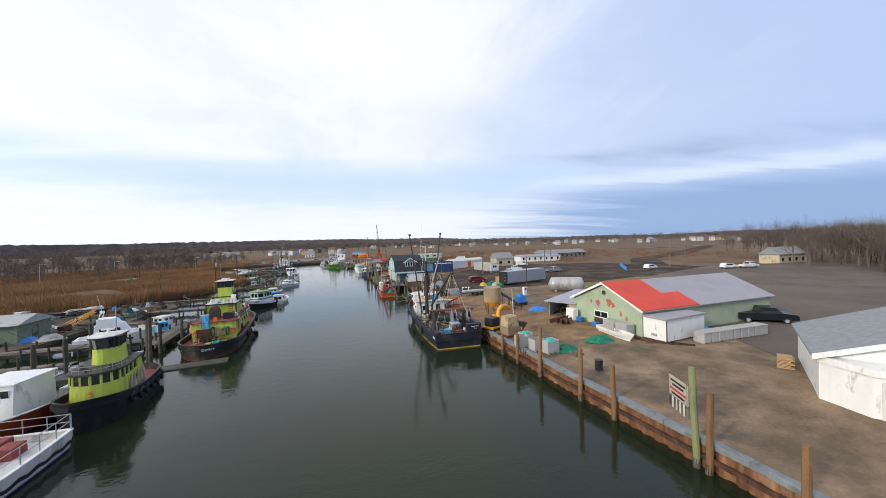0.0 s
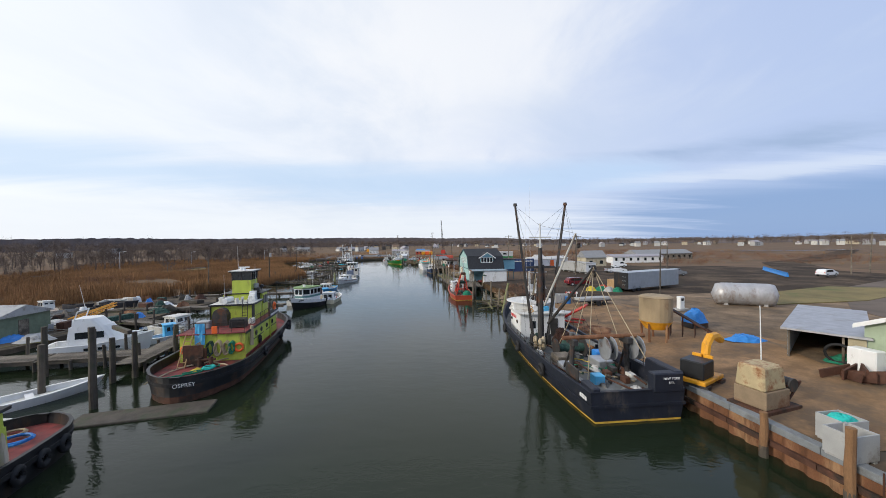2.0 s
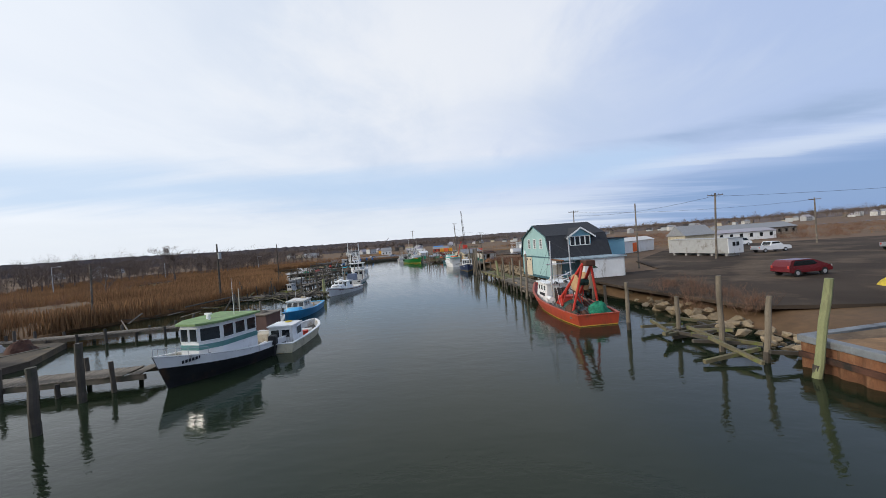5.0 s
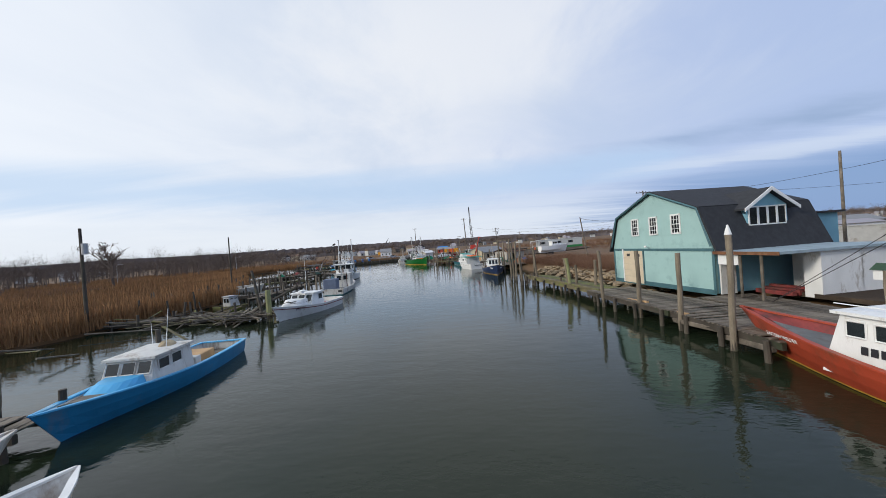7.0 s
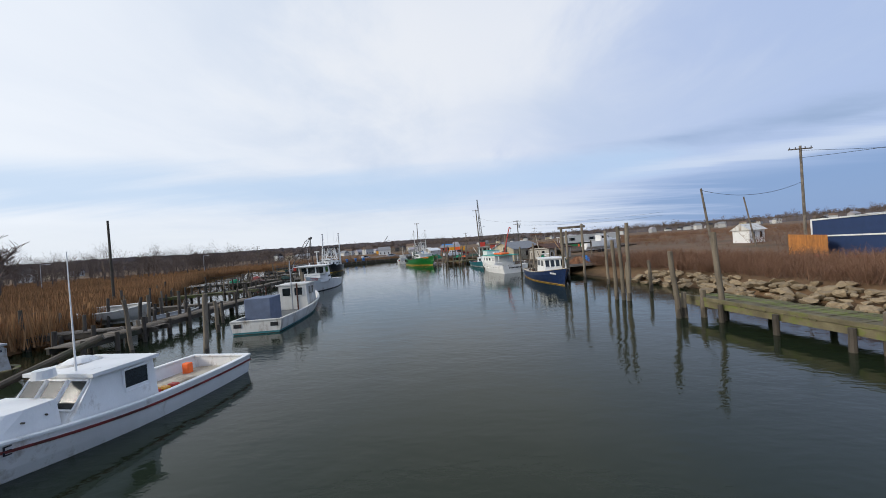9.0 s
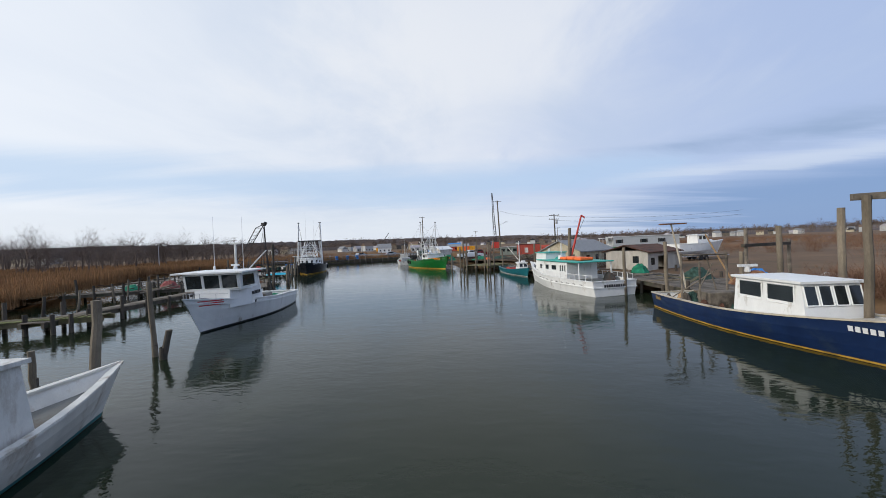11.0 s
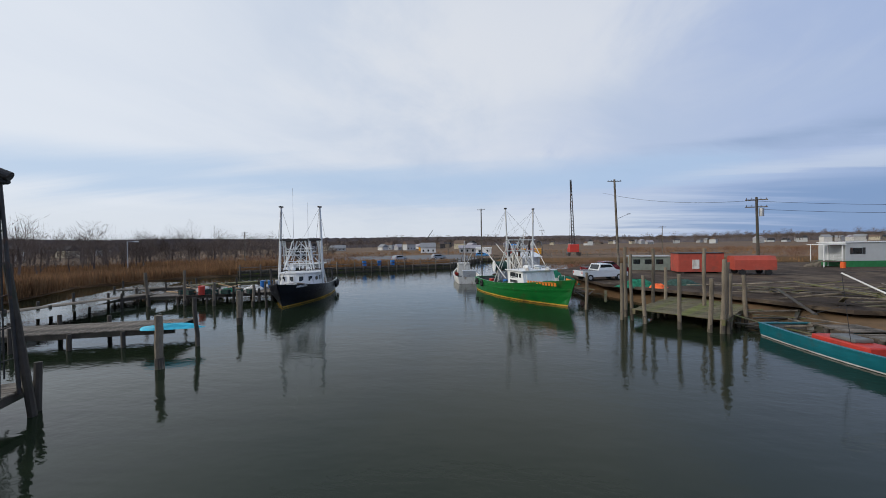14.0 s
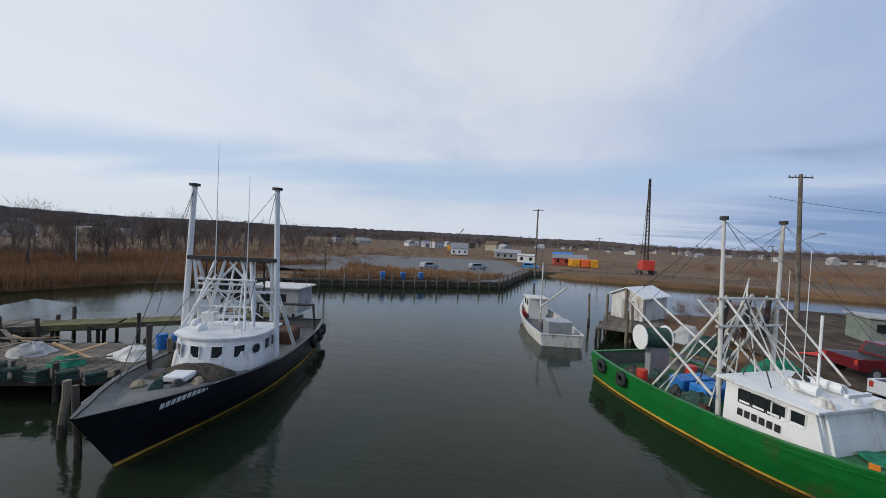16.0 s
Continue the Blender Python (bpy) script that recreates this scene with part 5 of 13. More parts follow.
# mast, outriggers raised, boom
inv = ob.matrix_basis.inverted()
MT = inv @ Vector((4.25, 52.6, 9.7))
MB = Vector((MT.x, MT.y, dk))
mast(ob, M_DARKSTEEL, MB, MT, 0.30, 0.17)
ptube("topmast", ob, M_WHITE_OLD, MT - Vector((0, 0, 0.2)), MT + Vector((0, 0, 2.2)), 0.09, 0.05)
pbox("crosstree", ob, M_DARKSTEEL, MT.x - 0.1, MT.x + 0.1, MT.y - 1.3, MT.y + 1.3, 7.9, 8.1)
pbox("crosstree", ob, M_WHITE_OLD, MT.x - 0.05, MT.x + 0.05, MT.y - 1.0, MT.y + 1.0, 10.6, 10.7)
tips = [inv @ Vector((2.02, 52.28, 13.42)), inv @ Vector((6.59, 53.06, 13.5))]
for b_, sd in zip(tips, (1, -1)):
    a = Vector((MT.x + 0.1, MT.y + sd * 0.7, dk + 1.0))
    bm = bm_new()
    for o in (-0.16, 0.16):
        tube(bm, a + Vector((o, 0, 0)), b_ + Vector((o * 0.6, 0, 0)), 0.09, 0.06)
    for k in range(17):
        t0, t1 = k / 17, (k + 1) / 17
        tube(bm, a.lerp(b_, t0) + Vector((-0.16, 0, 0)), a.lerp(b_, t1) + Vector((0.14, 0, 0)), 0.035, seg=5)
    tube(bm, b_, b_ + Vector((0, 0, 0.25)), 0.2, 0.14)
    part("outrigger", bm, M_DARKSTEEL, ob)
    pbox("outrigger_heel", ob, M_DARKSTEEL, a.x - 0.3, a.x + 0.3, a.y - 0.2, a.y + 0.2, dk, dk + 1.1, 0.04)
BT, BT2 = inv @ Vector((5.9, 48.1, 10.85)), Vector((7.6, -1.5, 8.2))
part("cargo_boom", tube(bm_new(), (MT.x - 0.1, MT.y - 0.3, 4.6), BT, 0.10, 0.07), M_WHITE_OLD, ob)
part("cargo_boom", tube(bm_new(), (MT.x - 0.2, MT.y - 0.6, 3.0), BT2, 0.14, 0.11), M_DARKSTEEL, ob, "dark steel boom")
for c, r in ((BT - Vector((0, 0.2, 0.9)), 0.24), (BT2 - Vector((0.1, 0, 0.45)), 0.32), (BT2 + Vector((0.4, -0.3, -0.1)), 0.26)):
    part("tackle_block", torus(bm_new(), c, (0.3, 1, 0), r * 0.6, r * 0.5, 10, 6), M_DARKSTEEL, ob)
top_ = MT + Vector((0, 0, 2.0))
lines_ = [(b_, e) for b_, sd in zip(tips, (1, -1)) for e in (MT, top_, (MT.x - 0.6, sd * 2.7, 1.7), (8.0, sd * 2.7, 1.7), (MT.x, MT.y, 5.0))]
lines_ += [(top_, BT), (MT, BT2), (top_, (25.3, 0, 3.4)), (BT, BT - Vector((0, 0.2, 0.7))), (MT, (4.0, 0.6, 4.2)), (MT + Vector((0, 1.2, -1.7)), (9.0, 2.7, 1.7)), (MT + Vector((0, -1.2, -1.7)), (9.0, -2.7, 1.7)), (MT + Vector((0, -1.2, -1.7)), (14.0, -2.5, 1.7)), (BT, (5.0, 1.5, 1.0)), (BT2, (4.1, 1.8, 3.6))]
for a, b_ in lines_:
    stays(ob, [(a, b_)], r=0.010)
for e in ((3.4, 1.2, 1.0), (4.4, -2.4, 1.2), (5.6, 1.6, 1.0), (9.6, 0.8, 1.0), (2.2, -2.0, 2.8)):
    part("fall_rope", tube(bm_new(), BT2, e, 0.028, seg=5), M_ROPE, ob)
for k in range(9):
    o = Vector((0.12 * math.sin(k * 2.1), 0.35 * math.sin(k * 1.3), 0))
    part("hanging_gear", tube(bm_new(), MT + o + Vector((0.2, 0, -1.5 - 0.4 * (k % 4))), MT + o * 1.6 + Vector((0.3, 0, -4.2 - 0.5 * (k % 3))), 0.05 + 0.02 * (k % 3), 0.09, 6), M_DARKSTEEL if k % 3 else M_ROPE, ob)
for x, z in ((15.2, 16.5), (16.4, 14.0)):
    ptube("aerial", ob, M_WHITE, (x, 0.9, 3.4), (x, 0.95, z), 0.016, 0.007, seg=5)
part("net_heap", heap(bm_new(), (12.4, 1.2, dk), 0.8, 0.8, 1.0, 3), M_NETDARK, ob)
part("net_heap", heap(bm_new(), (12.7, -1.1, dk), 0.9, 0.9, 1.3, 7), M_RUSTDARK, ob)
# stern gantry and gear
for sd in (1, -1):
    ptube("gantry_post", ob, M_DARKSTEEL, (4.1, sd * 2.0, dk), (4.1, sd * 1.9, 3.5), 0.17)
    ptube("gantry_brace", ob, M_DARKSTEEL, (5.4, sd * 2.1, dk), (4.1, sd * 1.9, 3.2), 0.08)
    pbox("gantry_head", ob, M_DARKSTEEL, 3.6, 4.7, sd * 1.9 - 0.2, sd * 1.9 + 0.2, 3.3, 3.7, 0.05)
ptube("gantry_beam", ob, M_RUST, (4.1, -3.2, 3.75), (4.1, 2.6, 3.75), 0.15, label="rusty cross beam")
for y, mt in ((-0.5, M_STEEL), (-2.4, M_STEEL)):
    drum(ob, (3.9, y, 3.0), (0, 1, 0.0), 0.78, 0.4, mt, M_DARKSTEEL)
pbox("stern_cheek", ob, M_NAVYBLACK, 0.0, 2.6, -2.75, -2.2, 1.6, 2.75, 0.06)
pbox("stern_cheek", ob, M_NAVYBLACK, -0.08, 0.5, -2.7, -0.9, 1.6, 2.7, 0.06)
pbox("stern_cheek", ob, M_NAVYBLACK, 0.0, 1.4, 2.2, 2.7, 1.6, 2.0, 0.06)
rr = random.Random(8)
for k in range(72):
    x, y = rr.uniform(0.8, 13.2), rr.uniform(-2.4, 2.4)
    w_ = rr.uniform(0.10, 0.36)
    mt = rr.choice((M_DARKSTEEL, M_WOODGREY, M_RUSTDARK, M_TOTE, M_NETDARK, M_GREYDECK, M_DARKSTEEL, M_BLACK, M_WHITE_OLD))
    if k % 2:
        part("deck_clutter", heap(bm_new(), (x, y, dk), w_ * 1.5, w_, w_ * 0.9, k), mt, ob)
    else:
        pbox("deck_clutter", ob, mt, x - w_, x + w_, y - w_ * 0.6, y + w_ * 0.6, dk, dk + w_ * 1.3, 0.03)
pbox("deck_hatch", ob, M_STEEL, 5.6, 7.2, -2.0, -0.8, dk, 1.5, 0.05)
drum(ob, (8.6, 0, 1.7), (0, 1, 0), 0.75, 2.2, M_DARKSTEEL, M_NETDARK)
pbox("fish_hatch", ob, M_WOODGREY, 6.6, 8.0, 0.6, 1.8, dk, 1.6, 0.05)
pbox("deck_bin", ob, M_SKYBLUE, 3.0, 3.7, 0.2, 0.9, dk, 1.5, 0.04)
pbox("deck_bin", ob, M_STEEL, 5.0, 6.0, 1.3, 2.2, dk, 1.6, 0.05)
pbox("deck_bin", ob, M_TARPB, 7.2, 8.0, -2.3, -1.5, dk, 1.7, 0.05)
for x0, y0, x1, y1 in ((1.0, 1.8, 6.5, 2.3), (2.0, -1.9, 8.0, -2.4), (4.5, 0.4, 11.0, 0.9), (1.2, -0.6, 4.8, 0.5)):
    part("deck_pipe", tube(bm_new(), (x0, y0, dk + 0.35), (x1, y1, dk + 0.35), 0.06, seg=6), M_RUSTDARK, ob)
for sd in (1, -1):
    railing(ob, [h.at(0.16 + 0.045 * k, h.rail(0.16 + 0.045 * k), sd, -0.1) for k in range(9)], 0.55, M_DARKSTEEL, 0.025, 1)
    for k in range(5):
        pbox("bulwark_stay", ob, M_NAVYBLACK, 2.8 + 2.2 * k, 2.9 + 2.2 * k, sd * 2.75 - 0.12, sd * 2.75 + 0.12, dk, 1.6)
for k in range(6):
    pathway = [(3.0 + 1.6 * k + 0.25 * i, -1.8 + 0.3 * i + 0.3 * math.sin(i * 1.7 + k), dk + 0.16 + 0.02 * math.sin(i * 2.1)) for i in range(10)]
    part("deck_hose", pathtube(bm_new(), pathway, 0.035, 5), (M_ROPE, M_NETG, M_YROPE, M_BLACK)[k % 4], ob)
for x, y in ((10.6, 1.4), (10.0, 1.9), (10.9, 2.0)):
    part("cable_spool", torus(bm_new(), (x, y, 1.55), (0.4, 1, 0), 0.42, 0.17, 16, 7), M_ROPE, ob)
for c, rx, ry, hh, mt in (((9.8, -1.6, dk), 0.9, 0.7, 0.7, M_NETDARK), ((6.0, -1.8, dk), 0.8, 0.6, 0.5, M_NETG), ((11.2, -0.9, dk), 0.6, 0.5, 0.8, M_NETDARK)):
    part("net_heap", heap(bm_new(), c, rx, ry, hh, rx), mt, ob)
for y in (2.5,):
    part("otter_board", bx(bm_new(), 1.9, 3.6, y, y + 0.12, 1.3, 2.4), M_DARKSTEEL, ob, bevel=0.04)
lettering("NEW YORK", 0.19, M_LETTER, ob, face_m((-0.10, -1.95, 2.4), (0, -1, 0), (-1, 0, 0)))
lettering("N.Y.", 0.19, M_LETTER, ob, face_m((-0.10, -1.95, 2.16), (0, -1, 0), (-1, 0, 0)))
for sd in (1, -1):
    bars(8, 0.42, M_LETTER, ob, face_m(h.at(0.93, 2.1, sd, 0.05), (h.at(0.97, 2.1, sd) - h.at(0.89, 2.1, sd)) * (-sd), (0.45, sd, -0.35)))
    bars(4, 0.30, M_LETTER, ob, face_m(h.at(0.03, 1.3, sd, 0.03), (-sd, 0, 0), (0, sd, 0)))
railing(ob, [h.at(0.80 + 0.03 * k, h.rail(0.80 + 0.03 * k), 1, -0.1) for k in range(6)], 0.5, M_DARKSTEEL, 0.02, 0)

# -- red dragger beside the blue building --
ob, L = boat_thing("rust-red steel dragger with white wheelhouse and red net gantry", (-2.0, 83.8), (-3.9, 96.8), name="dragger")
h = Hull(L, 4.1, 0.85, 0.9, 1.75, transom=0.8, rake=1.5, flare=0.45, full=2.2)
h.build(ob, M_REDHULL, M_GREYDECK, 0.4, M_YSTRIPE, M_BROWNB, M_REDHULL, inner=M_REDDECK, stripe_h=0.09)
house_box(ob, M_WHITE, 7.2, 10.3, 1.3, 0.4, 2.45, "wheelhouse", front_rake=0.55, top_in=0.1, roof=M_WHITE, roof_over=0.2, roof_name="wheelhouse_roof")
for sd in (1, -1):
    panes_line(ob, (7.5, sd * 1.235), (9.7, sd * 1.235), 1.75, 2.25, 3, 0.3, (0, sd, 0), (0, 0, 0), M_WHITE)
    bars(6, 0.34, M_LETTERBLACK, ob, face_m((8.5, sd * 1.285, 1.38), (-sd, 0, 0), (0, sd, 0.05)))
    lettering("EASTERN WELDER", 0.2, M_LETTER, ob, face_m(h.at(0.86, 1.1, sd, 0.05), (h.at(0.92, 1.1, sd) - h.at(0.80, 1.1, sd)) * (-sd), (0.3, sd, -0.25)))
panes_line(ob, (10.0, -1.1), (10.0, 1.1), 1.75, 2.28, 3, 0.18, (1, 0, 0.2), (-0.12, 0, 0), M_WHITE)
for y, z in ((1.0, 6.6), (-1.0, 6.9)):
    ptube("mast", ob, M_ALU, (6.6, y, 0.4), (6.6, y * 0.9, z), 0.075, 0.06, seg=10)
bm = bm_new()
tube(bm, (6.6, -1.4, 4.4), (6.6, 1.4, 4.4), 0.05)
tube(bm, (6.6, -1.0, 3.3), (6.6, 1.0, 3.3), 0.045)
part("crosstree", bm, M_ALU, ob)
bm = bm_new()
for y in (-0.9, 0.9):
    tube(bm, (5.6, y, 0.9), (1.2, y * 0.4, 4.7), 0.13)
    tube(bm, (2.0, y * 1.2, 0.8), (1.4, y * 0.4, 4.5), 0.10)
    tube(bm, (4.6, y, 0.8), (3.6, y * 0.8, 2.6), 0.05)
part("net_gantry", bm, M_RED, ob)
pbox("gantry_block", ob, M_RUSTDARK, 0.7, 1.7, -0.4, 0.4, 4.5, 4.95, 0.05)
for y, x in ((-0.75, 3.4), (0.55, 2.4)):
    part("net_reel_flange", tube(bm_new(), (x, y, 3.0), (x, y + 0.07, 3.0), 0.78, seg=24), M_WOODTAN, ob, "plywood reel disc")
ptube("net_reel", ob, M_NETDARK, (2.9, -0.7, 3.0), (2.9, 0.6, 3.0), 0.3, seg=12)
for c, rx, ry, hh, mt in (((1.2, -0.7, 0.7), 0.9, 0.9, 0.9, M_NETG), ((2.6, 0.9, 0.7), 0.8, 0.6, 0.6, M_RUSTDARK), ((4.4, 0.0, 0.7), 0.7, 0.9, 0.6, M_NETDARK)):
    part("net_heap", heap(bm_new(), c, rx, ry, hh, ry), mt, ob)
pbox("winch", ob, M_RED, 4.7, 5.6, -0.9, 0.9, 0.75, 1.6, 0.06)
q_ = random.Random(12)
for k in range(22):
    x, y, w_ = q_.uniform(0.6, 5.6), q_.uniform(-1.5, 1.5), q_.uniform(0.12, 0.36)
    part("deck_clutter", heap(bm_new(), (x, y, 0.5), w_ * 1.4, w_, w_ * 1.6, k), (M_RUSTDARK, M_DARKSTEEL, M_NETDARK, M_REDDECK, M_WOODGREY)[k % 5], ob)
for k in range(4):
    ptube("deck_pole", ob, (M_DARKSTEEL, M_WOODGREY)[k % 2], (1.0 + 0.9 * k, -1.3 + 0.5 * k, 0.8), (2.6 + 0.7 * k, 1.0 - 0.4 * k, 2.6 + 0.2 * k), 0.04, seg=5)
ptube("life_raft", ob, M_WHITE, (5.5, 1.45, 1.3), (6.5, 1.45, 1.3), 0.2, seg=12)
for y in (-0.35, 0.35):
    pbox("exhaust_box", ob, M_DARKSTEEL, 6.6, 7.0, y - 0.28, y + 0.28, 0.6, 2.1, 0.04)
stays(ob, [((6.6, 0.9, 6.5), (1.0, 0, 4.8)), ((6.6, -0.9, 6.8), (1.0, 0, 4.8)), ((6.6, 0.9, 6.5), (L, 0, 2.2)), ((6.6, -0.9, 6.8), (L, 0, 2.2)), ((6.6, 0.9, 6), (6.4, 2, 1.3)), ((6.6, -0.9, 6), (6.4, -2, 1.3))])
ptube("lifting_boom", ob, M_ALU, (9.4, -0.5, 2.6), (7.0, -1.3, 3.6), 0.05)
for k in range(7):
    ptube("deck_rope", ob, (M_ROPE, M_DARKSTEEL, M_WHITE_OLD)[k % 3], (6.6, -1.2 + 0.4 * k, 3.2 + 0.25 * (k % 3)), (5.2 - 0.5 * (k % 4), -1.5 + 0.5 * k, 0.7), 0.02, seg=5)
for x, y, z_ in ((6.8, 0.5, 2.5), (7.2, -0.6, 2.5), (8.6, 0.4, 2.55), (9.2, -0.3, 2.5)):
    part("roof_gear", heap(bm_new(), (x, y, z_), 0.3, 0.22, 0.22, x), M_WHITE_OLD if x > 8 else M_DARKSTEEL, ob)
ptube("handrail", ob, M_WHITE, (7.3, 1.15, 2.75), (10.0, 1.1, 2.75), 0.02, seg=5)
ptube("handrail", ob, M_WHITE, (7.3, -1.15, 2.75), (10.0, -1.1, 2.75), 0.02, seg=5)
ptube("searchlight", ob, M_WHITE, (9.3, 0.0, 2.55), (9.3, 0.0, 2.95), 0.1)

# -- west side work boats --
ob, L = boat_thing("white over black lobster boat with a green wheelhouse roof", (-27.3, 83.9), (-29.0, 75.0), name="fishing_boat")
h = Hull(L, 4.3, 1.0, 1.05, 2.0, transom=0.86, rake=0.7, flare=0.35, full=2.3, fore=0.45)
h.build(ob, M_BLACK, M_GREYDECK, 0.45, None, M_BLACK, M_WHITE, inner=M_WHITE_OLD)
h.band("white_topside", M_WHITE, ob, lambda s: h.rail(s) * 0.66, lambda s: h.rail(s) - 0.01, off=0.012)
mt = mat("sea_green_trim_paint", (0.10, 0.23, 0.22), 0.5)
mr = mat("moss_green_roof_paint", (0.20, 0.30, 0.12), 0.7, dirt=(0.14, 0.16, 0.09), amount=0.3)
house_plan = [(4.0, -1.6), (6.6, -1.45), (7.6, -0.7), (7.6, 0.7), (6.6, 1.45), (4.0, 1.6)]
for nm, z0, z1, k, m_ in (("wheelhouse_base", 0.7, 2.0, 1.0, M_WHITE), ("trim_panel", 1.75, 2.05, 1.012, mt), ("wheelhouse", 2.0, 3.25, 0.985, M_WHITE), ("wheelhouse_roof", 3.25, 3.38, 1.12, mr)):
    bm = bm_new()
    prism(bm, [((x - 6.0) * k + 6.0, y * k) for x, y in house_plan], "z", z0, z1)
    part(nm, bm, m_, ob)
for (xa, ya), (xb, yb), n_ in ((house_plan[0], house_plan[1], 3), (house_plan[1], house_plan[2], 1), (house_plan[2], house_plan[3], 2), (house_plan[3], house_plan[4], 1), (house_plan[4], house_plan[5], 3)):
    o_ = Vector((yb - ya, xa - xb, 0)).normalized()
    panes_line(ob, (xa, ya), (xb, yb), 2.25, 3.05, n_, 0.16, o_, (0, 0, 0), M_WHITE)
for sd in (1, -1):
    bars(9, 0.24, M_LETTERBLACK, ob, face_m(h.at(0.86, 1.48, sd, 0.05), (h.at(0.9, 1.48, sd) - h.at(0.82, 1.48, sd)) * (-sd), (0.3, sd, -0.2)))
radar(ob, (6.2, 0, 3.38), 0.5)
ptube("horn", ob, M_WHITE, (6.6, 0.5, 3.36), (6.6, 0.5, 3.75), 0.06, seg=6)
ptube("aerial", ob, M_WHITE, (5.0, 0.8, 3.1), (5.0, 0.8, 5.8), 0.018, 0.01, seg=5)
railing(ob, [h.at(s_, h.rail(s_) + 0.05, 1, -0.1) for s_ in (0.8, 0.88, 0.96, 0.995)] + [h.at(s_, h.rail(s_) + 0.05, -1, -0.1) for s_ in (0.96, 0.88, 0.8)], 0.4, M_STEEL, 0.018, 0)
mast(ob, M_BUFF, (4.0, 0.2, 0.6), (3.9, 0.2, 5.0), 0.05, 0.03)
pbox("deck_box", ob, M_BUFF, 1.0, 2.0, -0.8, 0.6, 0.55, 1.25, 0.04)

ob, L = boat_thing("white open fibreglass skiff with a centre cuddy and outboard motor", (-25.9, 80.8), (-26.4, 88.1), name="skiff")
h = Hull(L, 2.7, 0.68, 0.66, 0.95, transom=0.94, rake=0.35, flare=0.15, full=3.4, fore=0.5)
h.build(ob, mat("yellowed_gelcoat", (0.62, 0.57, 0.42), 0.45, var=0.08, dirt=(0.35, 0.3, 0.2), amount=0.3), mat("dirty_skiff_sole", (0.10, 0.09, 0.08), 0.8, var=0.4, dirt=(0.3, 0.28, 0.25), amount=0.35), 0.5, None, M_YSTRIPE, M_WHITE, inner=M_WHITE_OLD)
house_box(ob, M_WHITE, 0.9, 2.75, 0.98, 0.2, 1.75, "cuddy", front_rake=0.25, top_in=0.12, roof=M_WHITE)
panes_line(ob, (2.62, -0.8), (2.62, 0.8), 1.0, 1.6, 2, 0.2, (1, 0, 0.2), (-0.1, 0, 0), M_WHITE)
for sd in (1, -1):
    panes_line(ob, (1.55, sd * 0.91), (2.5, sd * 0.91), 0.95, 1.58, 1, 0.1, (0, sd, 0), (0, 0, 0), M_WHITE)
panes_line(ob, (0.88, -0.8), (0.88, 0.8), 0.95, 1.55, 2, 0.2, (-1, 0, 0), (0, 0, 0), M_WHITE)
for sd in (1, -1):
    pbox("side_bench", ob, M_WHITE_OLD, 3.0, 5.0, sd * 0.95 - 0.2, sd * 0.95 + 0.2, 0.2, 0.5, 0.03)
pbox("bow_locker", ob, M_WHITE_OLD, 5.1, 5.7, -0.55, 0.55, 0.2, 0.55, 0.05)
for x, y in ((3.9, -0.15), (4.5, -0.35)):
    bk = part("bucket", tube(bm_new(), (x, y, 0.2), (x, y, 0.58), 0.2, 0.25, 14), M_RED, ob, "red plastic bucket")
    part("rim", torus(bm_new(), (x, y, 0.58), (0, 0, 1), 0.25, 0.025, 14, 5), M_RED, bk)
o = pbox("outboard_motor", ob, M_BLACK, -0.55, -0.05, -0.28, 0.28, 0.75, 1.45, 0.09)
pbox("motor_leg", o, M_BLACK, -0.4, -0.18, -0.1, 0.1, -0.5, 0.8, 0.03)
part("deck_rope", pathtube(bm_new(), [(3.0 + 0.2 * i, 0.4 * math.sin(i * 1.3), 0.24) for i in range(11)], 0.03, 5), M_NETDARK, ob)
coil(ob, (1.9, -0.2, 1.9), 0.25, 2, M_YROPE, 0.03)

ob, L = boat_thing("weathered clam workboat with brown plywood cabin and tripod mast", (-30.6, 79.2), (-30.2, 89.0), name="workboat")
h = Hull(L, 3.4, 0.75, 0.75, 1.2, transom=0.95, full=2.6)
h.build(ob, M_WHITE_OLD, M_GREYDECK, 0.4, None, M_BROWNB, M_WHITE_OLD)
pbox("plywood_cabin", ob, mat("brown_plywood", (0.10, 0.055, 0.045), 0.7, streak=3), 6.3, 8.4, -1.05, 1.05, 0.5, 2.05, 0.03)
pbox("cabin_roof", ob, M_WOODGREY, 6.15, 8.55, -1.2, 1.2, 2.05, 2.13, 0.02)
part("roof_gear", heap(bm_new(), (7.4, 0.0, 2.13), 0.6, 0.5, 0.2, 5), M_WOODGREY, ob)
for k in range(6):
    pbox("deck_board", ob, M_WOODGREY, 0.4 + 0.9 * k, 1.1 + 0.9 * k, -1.3, 1.3, 0.42, 0.48)
bm = bm_new()
for y in (-1.3, 1.3):
    tube(bm, (2.0, y, 0.5), (4.0, 0, 4.3), 0.06)
tube(bm, (5.6, 0, 0.5), (4.0, 0, 4.3), 0.06)
part("tripod_mast", bm, M_WOODDARK, ob)
ptube("boom", ob, M_WOODDARK, (4.0, 0, 4.1), (0.2, 0.8, 4.0), 0.05)
for c, rx, mt in (((3.2, 0.5, 0.4), 0.9, M_NETDARK), ((4.8, -0.5, 0.4), 0.7, M_NETG), ((1.3, -0.4, 0.4), 0.6, M_RUSTDARK)):
    part("net_heap", heap(bm_new(), c, rx, rx * 0.8, 0.55, rx), mt, ob)
